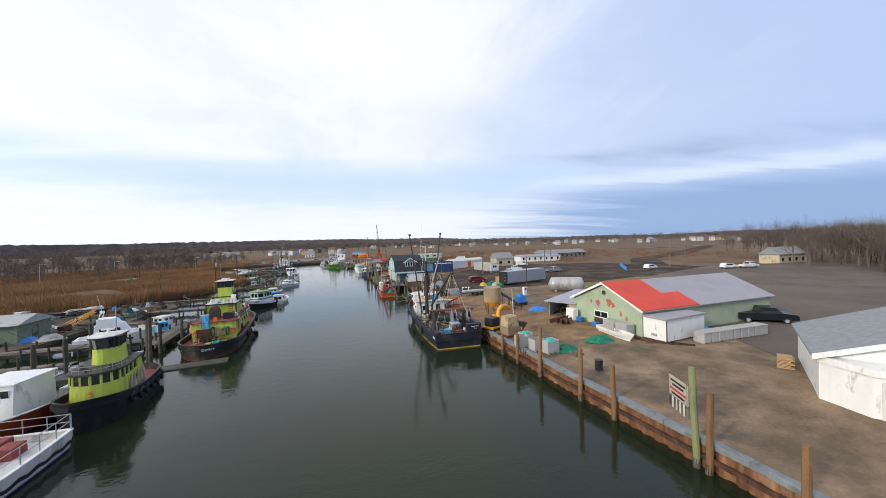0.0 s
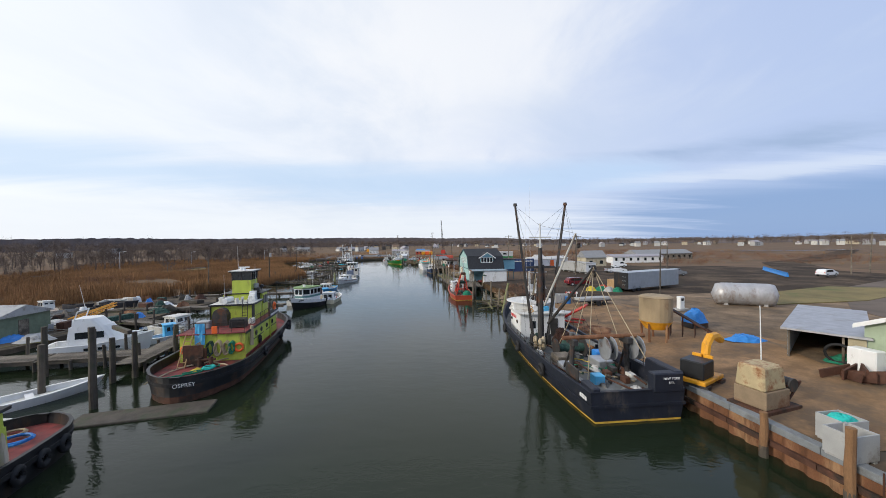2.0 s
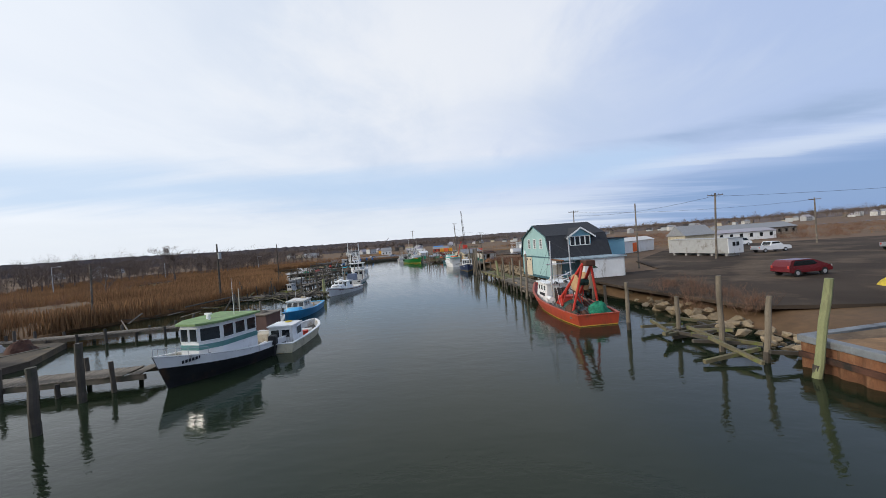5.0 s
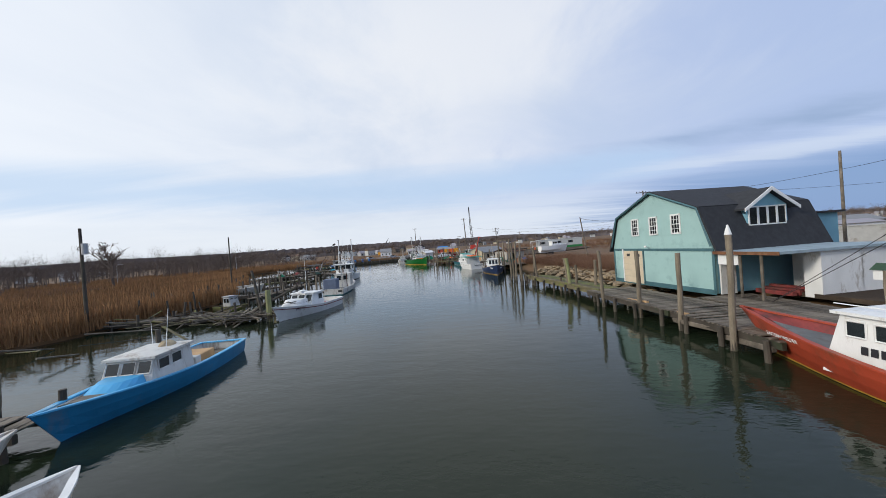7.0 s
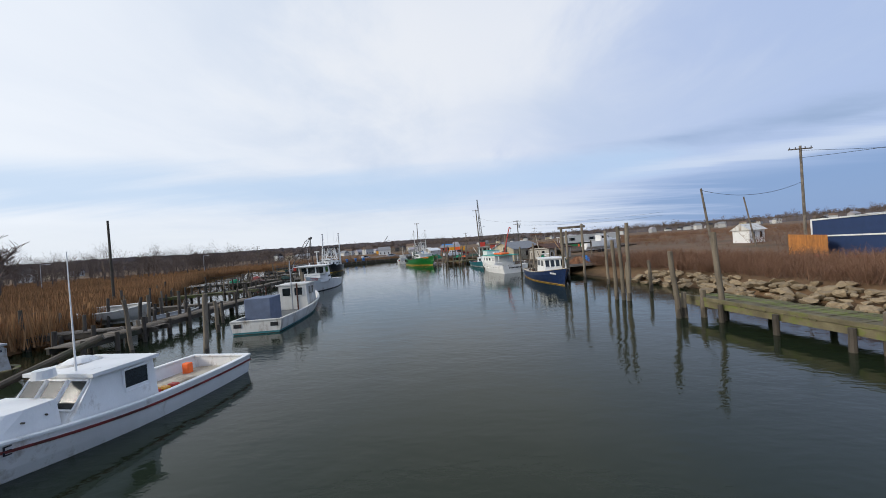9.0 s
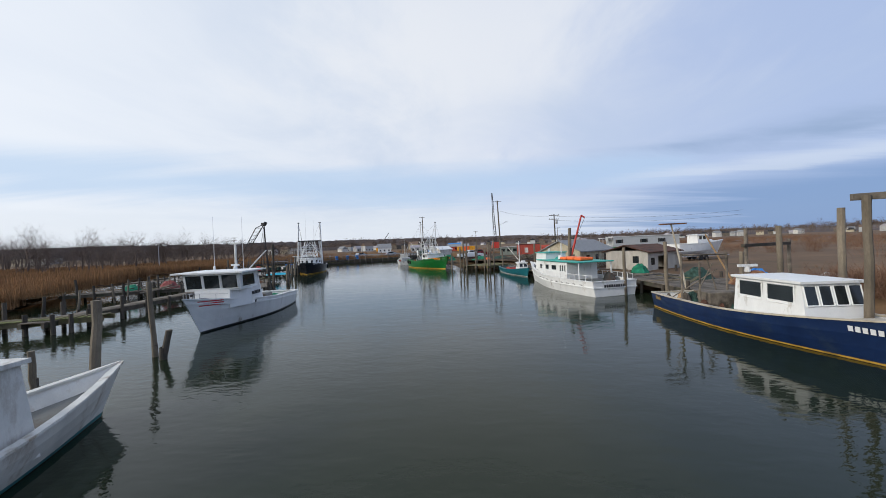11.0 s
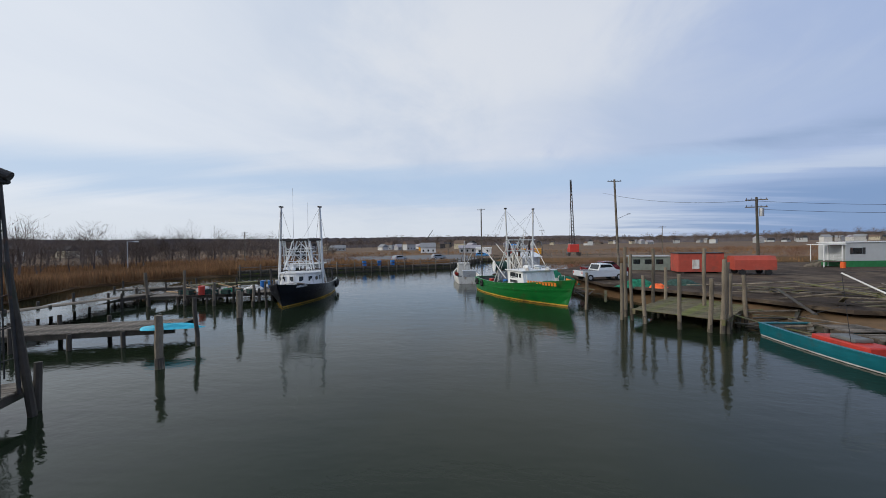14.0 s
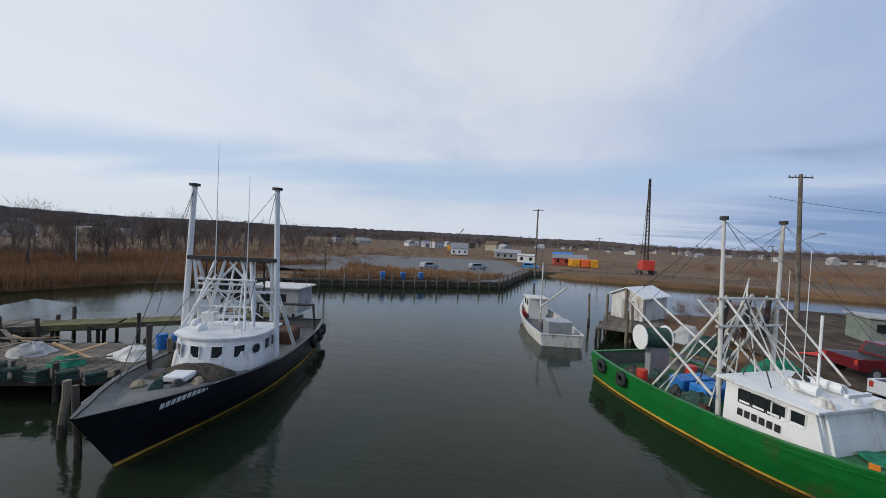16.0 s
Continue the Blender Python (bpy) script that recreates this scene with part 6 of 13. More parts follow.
for x, y in ((5.6, 0.8), (2.2, -1.0)):
    pbox("fuel_can", ob, M_RED, x - 0.2, x + 0.2, y - 0.2, y + 0.2, 0.4, 0.85, 0.05)

ob, h, zt = lobster_boat("bright blue bay boat with white cabin and light blue foredeck", (-32.5, 101.7), (-30.85, 91.5), 3.1, (0.72, 0.74, 1.25), M_BLUE, M_WHITE_OLD, 1.0, M_WOODGREY, bottom=M_NAVY, cap=M_SKYBLUE, wheel=(0.46, 0.74), trunk=True, trunk_mat=M_SKYBLUE, panes=3, rake=0.9, house_w=0.40, side=(0.25, 1.0, 2), rake_w=0.45, trunk_h=0.30)
pbox("engine_box", ob, M_WOODTAN, 2.0, 4.0, -0.7, 0.55, 0.2, 0.85, 0.04, "plywood engine box")
part("rope_heap", heap(bm_new(), (5.4, 0.3, zt + 0.1), 0.5, 0.35, 0.25, 2), M_ROPE, ob)
ptube("aerial", ob, M_WHITE, (5.8, 0.5, zt), (5.6, 0.6, zt + 1.9), 0.02, 0.01, seg=5)
ptube("aerial", ob, M_WHITE, (4.9, -0.7, zt), (4.9, -0.7, zt + 1.2), 0.02, 0.01, seg=5)
pbox("helm_box", ob, M_WHITE_OLD, 4.05, 4.5, 0.6, 1.0, 0.2, 1.0, 0.03)

ob, h, zt = lobster_boat("white lobster boat with a dark red rub rail and rounded cabin", (-32.95, 120.3), (-34.0, 110.8), 3.3, (0.74, 0.76, 1.4), M_WHITE, M_WHITE, 1.12, M_BUFF, bottom=M_BROWNB, cap=M_WHITE, rub=M_REDDECK, wheel=(0.42, 0.68), panes=3, rake=0.8, house_w=0.40, side=(0.0, 0.6, 1), rake_w=0.8, trunk_h=0.6, sill=0.30)
part("life_raft", dome(bm_new(), (4.9, -0.5, zt + 0.06), 0.5, 0.5, 0.28), M_WHITE, ob, "round white life raft")
part("life_raft_band", torus(bm_new(), (4.9, -0.5, zt + 0.14), (0, 0, 1), 0.47, 0.06, 18, 6), M_WHITE_OLD, ob)
for k in range(4):
    part("deck_rope", pathtube(bm_new(), [(6.6 + 0.55 * k + 0.12 * math.sin(i * 1.9 + k), -1.0 + 0.25 * i, h.rail(0.75) + 0.5 - 0.05 * abs(i - 4)) for i in range(9)], 0.025, 5), M_WOODDARK, ob)
for sd in (1, -1):
    lettering("PRIDE", 0.36, M_LETTERBLACK, ob, face_m(h.at(0.80, 0.85, sd, 0.05), (h.at(0.86, 0.85, sd) - h.at(0.74, 0.85, sd)) * (-sd), (0.3, sd, -0.25)))
ptube("aerial", ob, M_WHITE, (5.6, 0.4, zt), (5.6, 0.4, zt + 3.6), 0.03, 0.012, seg=5)
ptube("radome", ob, M_WHITE, (6.2, 0.2, zt + 0.15), (6.2, 0.2, zt + 0.38), 0.26, 0.22, seg=14)
for x, y, mt in ((3.7, 0.75, M_RED), (3.4, 0.8, M_YELLOW), (3.1, 0.85, M_RED), (3.5, -0.9, M_RED), (3.15, -0.95, M_YELLOW), (2.8, -0.95, M_RED), (0.9, -0.9, M_ORANGE)):
    pbox("fuel_can", ob, mt, x - 0.13, x + 0.13, y - 0.17, y + 0.17, 0.25, 0.72, 0.04)
pbox("engine_box", ob, M_BUFF, 1.7, 2.8, -0.4, 0.4, 0.22, 0.5, 0.04)
coil(ob, (7.9, 0.2, h.rail(0.75) + 0.45), 0.4, 2, M_WOODDARK, 0.035)

ob, L = boat_thing("grey and white open workboat with a blue-grey plywood shelter", (-36.0, 127.6), (-37.4, 139.2), name="workboat")
h = Hull(L, 3.5, 0.85, 0.8, 1.35, transom=0.95, rake=0.8)
h.build(ob, M_WHITE_OLD, M_GREYDECK, 0.45, mat("teal_boot_stripe", (0.03, 0.16, 0.18), 0.5), M_BROWNB, M_WHITE_OLD)
mt = mat("blue_grey_plywood", (0.12, 0.15, 0.22), 0.65, dirt=(0.18, 0.19, 0.22), amount=0.25)
pbox("shelter", ob, mt, 1.6, 3.4, -0.3, 1.5, 0.4, 2.15, 0.03)
house_box(ob, M_WHITE_OLD, 6.6, 9.0, 1.2, 0.4, 2.5, "wheelhouse", roof=M_WHITE_OLD)
panes_line(ob, (6.57, -1.0), (6.57, 1.0), 1.6, 2.3, 2, 0.3, (-1, 0, 0), (0, 0, 0), M_WHITE_OLD)
for sd in (1, -1):
    panes_line(ob, (6.9, sd * 1.18), (8.4, sd * 1.18), 1.6, 2.3, 2, 0.3, (0, sd, 0), (0, 0, 0), M_WHITE_OLD)
    pbox("transom_plate", ob, M_BLACK, -0.03, 0.0, sd * 1.2 - 0.25, sd * 1.2 + 0.25, 0.45, 0.7)
for y in (-1.2, 1.2):
    ptube("dredge_post", ob, M_RUSTDARK, (4.4, y, 0.4), (4.4, y, 2.8), 0.06)
ptube("mast", ob, M_STEEL, (6.4, 0, 0.5), (6.4, 0, 4.6), 0.06, 0.04)

# white boat with a long boom, bow to the camera
ob, L = boat_thing("large white lobster boat with dark windows and a long steel boom", (-44.45, 160.75), (-42.45, 149.25), name="fishing_boat")
h = Hull(L, 4.3, 1.05, 1.25, 2.2, transom=0.88, rake=1.5, flare=0.5, full=2.0, fore=0.42)
dk = 0.7
h.build(ob, M_WHITE, M_GREYDECK, 0.6, None, M_BLACK, M_WHITE, deck_flat=lambda s: dk if s < 0.62 else h.rail(s) - 0.12)
house_box(ob, M_WHITE, 7.7, 8.6, 1.25, dk, 1.3, "cuddy", front_rake=0.0, top_in=0.0)
bm = bm_new()
prism(bm, [(7.6, -1.72), (8.8, -1.72), (10.3, -1.05), (10.3, 1.05), (8.8, 1.72), (7.6, 1.72)], "z", 1.25, 2.38)
for sd in (1, -1):
    prism(bm, [(6.9, 1.2), (7.65, 1.2), (7.65, 3.2)], "y", min(sd * 1.6, sd * 1.7), max(sd * 1.6, sd * 1.7))
part("cabin", bm, M_WHITE, ob)
house_box(ob, M_WHITE, 7.65, 10.2, 1.66, 2.35, 3.45, "wheelhouse", front_rake=-0.2, top_in=0.0, roof=M_WHITE, roof_over=0.42, roof_t=0.09, roof_name="wheelhouse_roof")
panes_line(ob, (10.22, -1.6), (10.23, 1.6), 2.47, 3.35, 3, 0.1, (1, 0, -0.2), (0.155, 0, 0), M_WHITE)
for sd in (1, -1):
    panes_line(ob, (8.1, sd * 1.67), (10.0, sd * 1.67), 2.5, 3.28, 1, 0.08, (0, sd, 0), (0.1, 0, 0), M_WHITE)
    bars(6, 0.3, M_LETTERBLACK, ob, face_m((8.2, sd * 1.74, 1.95), (-sd, 0, 0), (0, sd, 0)))
    bars(8, 0.26, M_LETTERBLACK, ob, face_m(h.at(0.74, 1.35, sd, 0.06), (h.at(0.80, 1.35, sd) - h.at(0.68, 1.35, sd)) * (-sd), (0.35, sd, -0.3)))
    bm = bm_new()
    for k in range(3):
        sheet(bm, [[h.at(0.86 + 0.1 * t / 6, 1.6 + 0.13 * k + 0.02 * t, sd, 0.012) for t in range(7)], [h.at(0.86 + 0.1 * t / 6, 1.54 + 0.13 * k + 0.02 * t, sd, 0.012) for t in range(7)]])
    part("bow_flash", bm, M_LETTERRED, ob)
mt_, bt_ = Vector((7.35, 0.1, 5.4)), Vector((0.3, -0.6, 4.8))
ptube("mast", ob, M_WHITE_OLD, (mt_.x, mt_.y, dk), mt_, 0.09, 0.08)
ptube("mast_arm", ob, M_WHITE_OLD, mt_ + Vector((0, -0.35, -0.05)), mt_ + Vector((0, 0.35, -0.05)), 0.07)
ptube("boom", ob, M_WHITE_OLD, (mt_.x - 0.2, mt_.y, 2.7), bt_, 0.06, 0.05)
stays(ob, [(mt_, bt_)])
part("net_heap", heap(bm_new(), (2.4, 0.6, dk), 1.3, 0.9, 0.4, 1), M_NETG, ob)
part("net_heap", heap(bm_new(), (1.2, -0.8, dk), 0.8, 0.7, 0.35, 2), M_TEALTARP, ob)
for y in (-0.7, 0.5):
    part("chain_dredge", bx(bm_new(), 1.8, 4.0, y, y + 0.35, dk, dk + 0.35), M_DARKSTEEL, ob, bevel=0.05)
pbox("culling_table", ob, M_GREYDECK, 4.2, 5.6, -1.3, 1.3, dk, dk + 0.8, 0.04)
h.strake("rub_rail", M_WHITE, ob, lambda s: h.rail(s) - 0.22, 0.08, 0.05)
h.strake("boot_line", M_BLACK, ob, lambda s: 0.10, 0.1, 0.012)
radar(ob, (8.3, 0.5, 3.55), 0.5)
ptube("horn", ob, M_WHITE, (8.8, -0.6, 3.5), (8.8, -0.6, 3.85), 0.07, seg=8)
for y in (-1.0, 0.9):
    ptube("aerial", ob, M_WHITE, (8.0, y, 3.5), (8.0, y, 7.2), 0.018, 0.008, seg=5)
for sd in (1, -1):
    railing(ob, [h.at(s_, h.rail(s_) + 0.05, sd, -0.15) for s_ in (0.82, 0.88, 0.94, 0.99)], 0.3, M_STEEL, 0.016, 0)

# -- east side boats --
ob, h, zt = lobster_boat("navy blue fishing boat with tan patch and white wheelhouse", (-12.7, 154.6), (-12.3, 141.6), 4.0, (0.95, 1.0, 1.8), mat("deep_navy_hull_paint", (0.010, 0.026, 0.085), 0.4, var=0.2, dirt=(0.03, 0.05, 0.09), amount=0.3), M_WHITE, 1.5, M_BUFF, stripe=M_YSTRIPE, bottom=M_BROWNB, cap=M_BUFF, wheel=(0.50, 0.78), trunk=False, panes=4)
L = h.L
mt = mat("tan_primer_paint", (0.30, 0.20, 0.08), 0.6, dirt=(0.22, 0.15, 0.06), amount=0.4)
bm = bm_new()
for sd in (1, -1):
    sheet(bm, [[h.at(0.05 + 0.05 * i / 6, 0.62 + (0.05 * math.sin(i * 1.3) + 0.22) * k / 4, sd, 0.012) for k in range(5)] for i in range(7)])
part("primed_patch", bm, mt, ob)
pbox("deck_box", ob, M_WOODGREY, 3.2, 4.2, -0.8, 0.8, 0.5, 1.45, 0.04)
bm = bm_new()
for y in (-1.3, 1.3):
    tube(bm, (2.6, y, 0.5), (2.6, y, 3.6), 0.06)
    tube(bm, (4.2, y, 0.5), (4.2, y, 3.2), 0.05)
tube(bm, (2.6, -1.3, 3.5), (2.6, 1.3, 3.5), 0.05)
part("gallows_frame", bm, M_WOODGREY, ob)
q_ = random.Random(31)
for k in range(16):
    x, y, w_ = q_.uniform(0.8, 4.6), q_.uniform(-1.4, 1.4), q_.uniform(0.12, 0.34)
    part("deck_clutter", heap(bm_new(), (x, y, 0.5), w_ * 1.5, w_, w_ * 2.2, k), (M_WOODGREY, M_RUSTDARK, M_NETDARK, M_WOODTAN, M_DARKSTEEL)[k % 5], ob)
for k in range(3):
    ptube("pole", ob, M_WOODGREY, (1.0 + k, -1.2 + 0.9 * k, 0.6), (2.4 + 0.6 * k, 0.9 - 0.7 * k, 2.6 + 0.4 * k), 0.035, seg=5)
radar(ob, (5.8, 0, zt + 0.15), 0.9)
for sd in (1, -1):
    bars(6, 0.26, M_LETTER, ob, face_m(h.at(0.88, 1.2, sd, 0.05), (h.at(0.92, 1.2, sd) - h.at(0.84, 1.2, sd)) * (-sd), (0.3, sd, -0.25)))

ob, L = boat_thing("long white wooden party boat with teal roof and trim", (-14.9, 159.4), (-19.0, 172.8), name="party_boat")
h = Hull(L, 4.7, 1.2, 1.2, 2.2, transom=0.86, rake=0.9, flare=0.45, full=2.0, fore=0.42)
dk = 0.95
h.build(ob, M_WHITE, M_GREYDECK, 0.45, None, M_BOTTOMG, M_WHITE, deck_flat=lambda s: dk if s < 0.75 else h.rail(s) - 0.3)
mteal = mat("teal_roof_paint", (0.045, 0.36, 0.30), 0.6, dirt=(0.20, 0.36, 0.30), amount=0.3)
house_box(ob, M_WHITE, 4.4, 9.8, 1.6, dk - 0.2, 2.65, "saloon", front_rake=0.2, top_in=0.04, roof=None)
pbox("saloon_roof", ob, mteal, 2.3, 10.0, -1.8, 1.8, 2.65, 2.75, 0.03)
for y in (-1.6, 1.6):
    ptube("roof_post", ob, M_WHITE, (2.5, y, 0.6), (2.5, y, 2.65), 0.05)
house_box(ob, M_WHITE, 9.0, 11.4, 1.2, dk, 3.4, "pilothouse", front_rake=0.3, top_in=0.05, roof=mteal, roof_over=0.12, roof_t=0.08, roof_name="pilothouse_roof")
panes_line(ob, (11.18, -1.05), (11.18, 1.05), 2.6, 3.25, 4, 0.2, (1, 0, 0.1), (-0.06, 0, 0), M_WHITE)
for sd in (1, -1):
    panes_line(ob, (4.5, sd * 1.585), (5.7, sd * 1.585), 1.75, 2.35, 3, 0.35, (0, sd, 0), (0, 0, 0), M_WHITE)
    panes_line(ob, (6.2, sd * 1.585), (7.2, sd * 1.585), 1.8, 2.3, 1, 0.1, (0, sd, 0), (0, 0, 0), M_WHITE)
    panes_line(ob, (7.6, sd * 1.585), (8.4, sd * 1.585), 1.8, 2.3, 1, 0.1, (0, sd, 0), (0, 0, 0), M_WHITE)
    panes_line(ob, (9.0, sd * 1.585), (9.5, sd * 1.585), 1.8, 2.3, 1, 0.1, (0, sd, 0), (0, 0, 0), M_WHITE)
    railing(ob, [h.at(0.02 + 0.05 * k, h.rail(0.02 + 0.05 * k) + 0.05, sd, -0.15) for k in range(14)], 0.45, M_WHITE, 0.022, 0)
    bm = bm_new()
    for k in range(9):
        c = h.at(0.10 + 0.065 * k, 0.72 * h.rail(0.1 + 0.065 * k) + 0.02, sd, 0.0)
        bx(bm, c.x - 0.17, c.x + 0.17, c.y - 0.02, c.y + 0.02, c.z - 0.03, c.z + 0.03)
    part("scuppers", bm, M_DARKSTEEL, ob)
bars(10, 0.30, M_LETTERBLACK, ob, face_m((-0.06, 0, 0.86), (0, -1, 0), (-1, 0, 0)))
h.strake("rub_rail", M_WHITE, ob, lambda s: h.rail(s) * 0.55 + 0.1, 0.09, 0.06)
ptube("mast", ob, M_WHITE, (8.6, -0.4, 2.75), (8.6, -0.4, 4.4), 0.05)
ptube("life_float", ob, M_WHITE, (7.4, 0.4, 2.8), (7.5, 0.4, 3.15), 0.26, 0.2, seg=12)
for x in (2.0, 3.2, 4.4):
    pbox("orange_raft", ob, M_ORANGE, x + 1.6, x + 2.7, -0.7, 0.7, 2.77, 3.05, 0.08)
for k, x in enumerate((7.0, 8.6, 9.6)):
    part("roof_gear", heap(bm_new(), (x, -0.6 + 0.4 * k, 2.75), 0.5, 0.4, 0.3, k), mteal, ob)
part("net_heap", heap(bm_new(), (2.6, -1.5, dk), 0.9, 0.4, 0.7, 3), M_DARKSTEEL, ob)
ptube("searchlight", ob, M_WHITE, (10.4, 0, 3.5), (10.4, 0, 3.85), 0.12)
ptube("aerial", ob, M_WHITE, (9.4, -0.9, 2.75), (9.4, -0.9, 6.0), 0.02, 0.01, seg=5)

ob, h, zt = lobster_boat("teal work boat with a small white wheelhouse and boom", (-20.6, 189.8), (-19.15, 177.4), 3.2, (0.75, 0.7, 1.2), M_TEAL, M_WHITE, 1.0, M_GREYDECK, stripe=M_WHITE_OLD, bottom=M_BOTTOMG, cap=M_TEAL, wheel=(0.70, 0.86), trunk=False, trunk_mat=M_GREYDECK, house_w=0.27, panes=2)
pbox("red_engine_box", ob, M_RED, 2.4, 5.2, -0.6, 0.6, 0.25, 0.75, 0.05)
mast(ob, M_WHITE, (8.5, 0, 0.4), (8.5, 0, 4.8), 0.07, 0.05)
ptube("boom", ob, M_WHITE_OLD, (8.4, 0, 2.0), (4.2, -0.8, 4.1), 0.04)
stays(ob, [((8.5, 0, 4.7), (4.2, -0.8, 4.1)), ((8.5, 0, 4.7), (11.6, 0, 1.3)), ((8.5, 0, 4.7), (0.2, 0, 0.9)), ((4.2, -0.8, 4.1), (4.4, -0.6, 0.8))])
part("radome", tube(bm_new(), (9.4, 0.3, zt + 0.1), (9.4, 0.3, zt + 0.3), 0.3, 0.26, 16), M_WHITE, ob)
pbox("hatch_box", ob, M_GREYDECK, 3.2, 4.4, -0.45, 0.45, 0.75, 0.95, 0.05)

# -- scallop draggers at the end of the creek --
def dragger(label, stern, bow, beam, fb, skin, stripe, bottom, house_s, fore_deck=None, rake=1.2):
    ob, L = boat_thing(label, stern, bow, name="dragger")
    h = Hull(L, beam, *fb, transom=0.82, rake=rake, flare=0.5, full=2.5, fore=0.5)
    h.build(ob, skin, fore_deck or M_GREYDECK, 0.75, stripe, bottom, skin, inner=M_GREYDECK, stripe_h=0.15, deck_flat=lambda s: fb[1] - 0.75 if s < 0.62 else h.rail(s) - 0.35)
    h.strake("rub_rail", skin, ob, lambda s: h.rail(s) * 0.62 + 0.1, 0.12, 0.07)
    return ob, L, h, fb[1] - 0.75


ob, L, h, dk = dragger("black steel scallop dragger with white rig and yellow waterline", (-63.3, 210.0), (-58.2, 195.1), 6.0, (1.5, 1.5, 2.35), mat("gloss_black_paint", (0.012, 0.013, 0.018), 0.3, var=0.25), M_YSTRIPE, M_BROWNB, 0.55, rake=1.5)
x0, x1 = 0.49 * L, 0.715 * L
house_box(ob, M_WHITE, x0, x1, 2.15, dk, 2.9, "wheelhouse", front_rake=0.45, top_in=0.15, round_front=1.3, roof=M_WHITE, roof_over=0.22, roof_name="wheelhouse_roof")
for a in (-70, -42, -14, 14, 42, 70):
    t = radians(a)
    c = Vector((x1 - 0.33 - 1.3 + 1.32 * math.cos(t), 2.06 * math.sin(t), 0))
    d = Vector((-math.sin(t), math.cos(t), 0)) * 0.27
    if abs(a) > 60:
        portholes(ob, [(c.x, c.y * 1.0, 2.35)], (math.cos(t), math.sin(t), 0), 0.2)
    else:
        panes_line(ob, (c - d)[:2], (c + d)[:2], 2.05, 2.62, 1, 0.08, (math.cos(t), math.sin(t), 0.1), (-0.05, 0, 0), M_WHITE)
for sd in (1, -1):
    panes_line(ob, (x0 + 0.3, sd * 2.06), (x1 - 1.7, sd * 2.06), 2.05, 2.62, 2, 0.3, (0, sd, 0), (0, 0, 0), M_WHITE)
    bars(12, 0.27, M_LETTER, ob, face_m(h.at(0.87, 1.95, sd, 0.06), (h.at(0.93, 2.1, sd) - h.at(0.81, 1.95, sd)) * (-sd), (0.35, sd, -0.35)))
part("foredeck_net", heap(bm_new(), (x1 + 0.4, 0, h.rail(0.8) - 0.4), 1.1, 1.9, 0.45, 5), mat("brown_net_heap", (0.06, 0.05, 0.035), 0.95, var=0.5, scale=5, bump=0.8, bscale=50), ob)
for k in range(10):
    part("foredeck_gear", heap(bm_new(), (x1 + 0.3 + 0.22 * k, -1.2 + (k * 0.83) % 2.2, h.rail(0.78 + 0.015 * k) - 0.38), 0.3, 0.22, 0.22, k), (M_NETDARK, M_DARKSTEEL, M_ROPE)[k % 3], ob)
pbox("fore_hatch", ob, M_WHITE, x1 + 0.9, x1 + 1.7, -0.5, 0.4, h.rail(0.88) - 0.35, h.rail(0.88) - 0.1, 0.04)
MX = 8.7
tops = [(-2.1, 10.4), (2.15, 10.4)]
for y, z in tops:
    ptube("mast_leg", ob, M_WHITE, (MX, y * (1.2 if y < 0 else 1.12), dk), (MX, y, z), 0.15, 0.13, seg=12)
    ptube("mast_cap", ob, M_DARKSTEEL, (MX, y, z), (MX, y, z + 0.12), 0.26, seg=12)
bm = bm_new()
bx(bm, MX - 0.15, MX + 0.15, -2.3, 2.3, 6.55, 6.75)
bx(bm, MX - 0.5, MX - 0.3, -2.3, 2.3, 6.45, 6.6)
part("mast_platform", bm, M_DARKSTEEL, ob)
bm = bm_new()
for sd in (1, -1):
    tube(bm, (x1 - 1.6, sd * 1.6, 3.3), (MX, sd * 0.9, 6.6), 0.08)
    tube(bm, (x0 + 0.6, sd * 1.9, 3.3), (MX, sd * 2.0, 6.6), 0.08)
    tube(bm, (MX, sd * 1.1, 4.3), (MX, sd * 0.4, 6.6), 0.07)
    tube(bm, (MX - 3.5, sd * 2.2, dk), (MX, sd * 1.8, 6.5), 0.10)
    tube(bm, (MX, sd * 2.0, 4.0), (MX, -sd * 0.2, 6.5), 0.06)
tube(bm, (MX, -2.1, 4.9), (MX, 2.1, 4.9), 0.07)
tube(bm, (x0 + 1.2, -1.7, 5.3), (x0 + 1.2, 1.7, 5.3), 0.06)
part("rig_frame", bm, M_WHITE, ob)
radar(ob, (x1 - 1.9, 0.3, 3.4), 1.3)
pbox("radar_box", ob, M_WHITE, x1 - 2.8, x1 - 2.2, -1.4, -0.7, 3.3, 3.8, 0.05)
for k in range(5):
    ptube("rig_strut", ob, M_WHITE, (MX + 0.9, -1.6 + 0.8 * k, 3.3), (MX - 0.2, -1.0 + 0.5 * k, 6.5), 0.05)
for y in (-1.5, 1.5):
    ptube("rig_strut", ob, M_WHITE, (MX + 1.7, y, 3.3), (MX + 0.2, y * 0.5, 5.8), 0.06)
for k in range(8):
    ptube("rig_strut", ob, M_WHITE, (MX + 0.4 - 0.5 * (k % 3), -1.9 + 0.5 * k, 3.3 + 0.2 * (k % 2)), (MX - 0.3 + 0.2 * (k % 4), 1.6 - 0.45 * k, 5.4 + 0.3 * (k % 3)), 0.03, seg=6)
for k in range(7):
    part("hanging_gear", tube(bm_new(), (MX - 0.2, -1.5 + 0.5 * k, 6.5), (MX - 0.3, -1.6 + 0.52 * k, 4.4 + 0.3 * (k % 3)), 0.035, 0.07, 6), M_DARKSTEEL, ob)
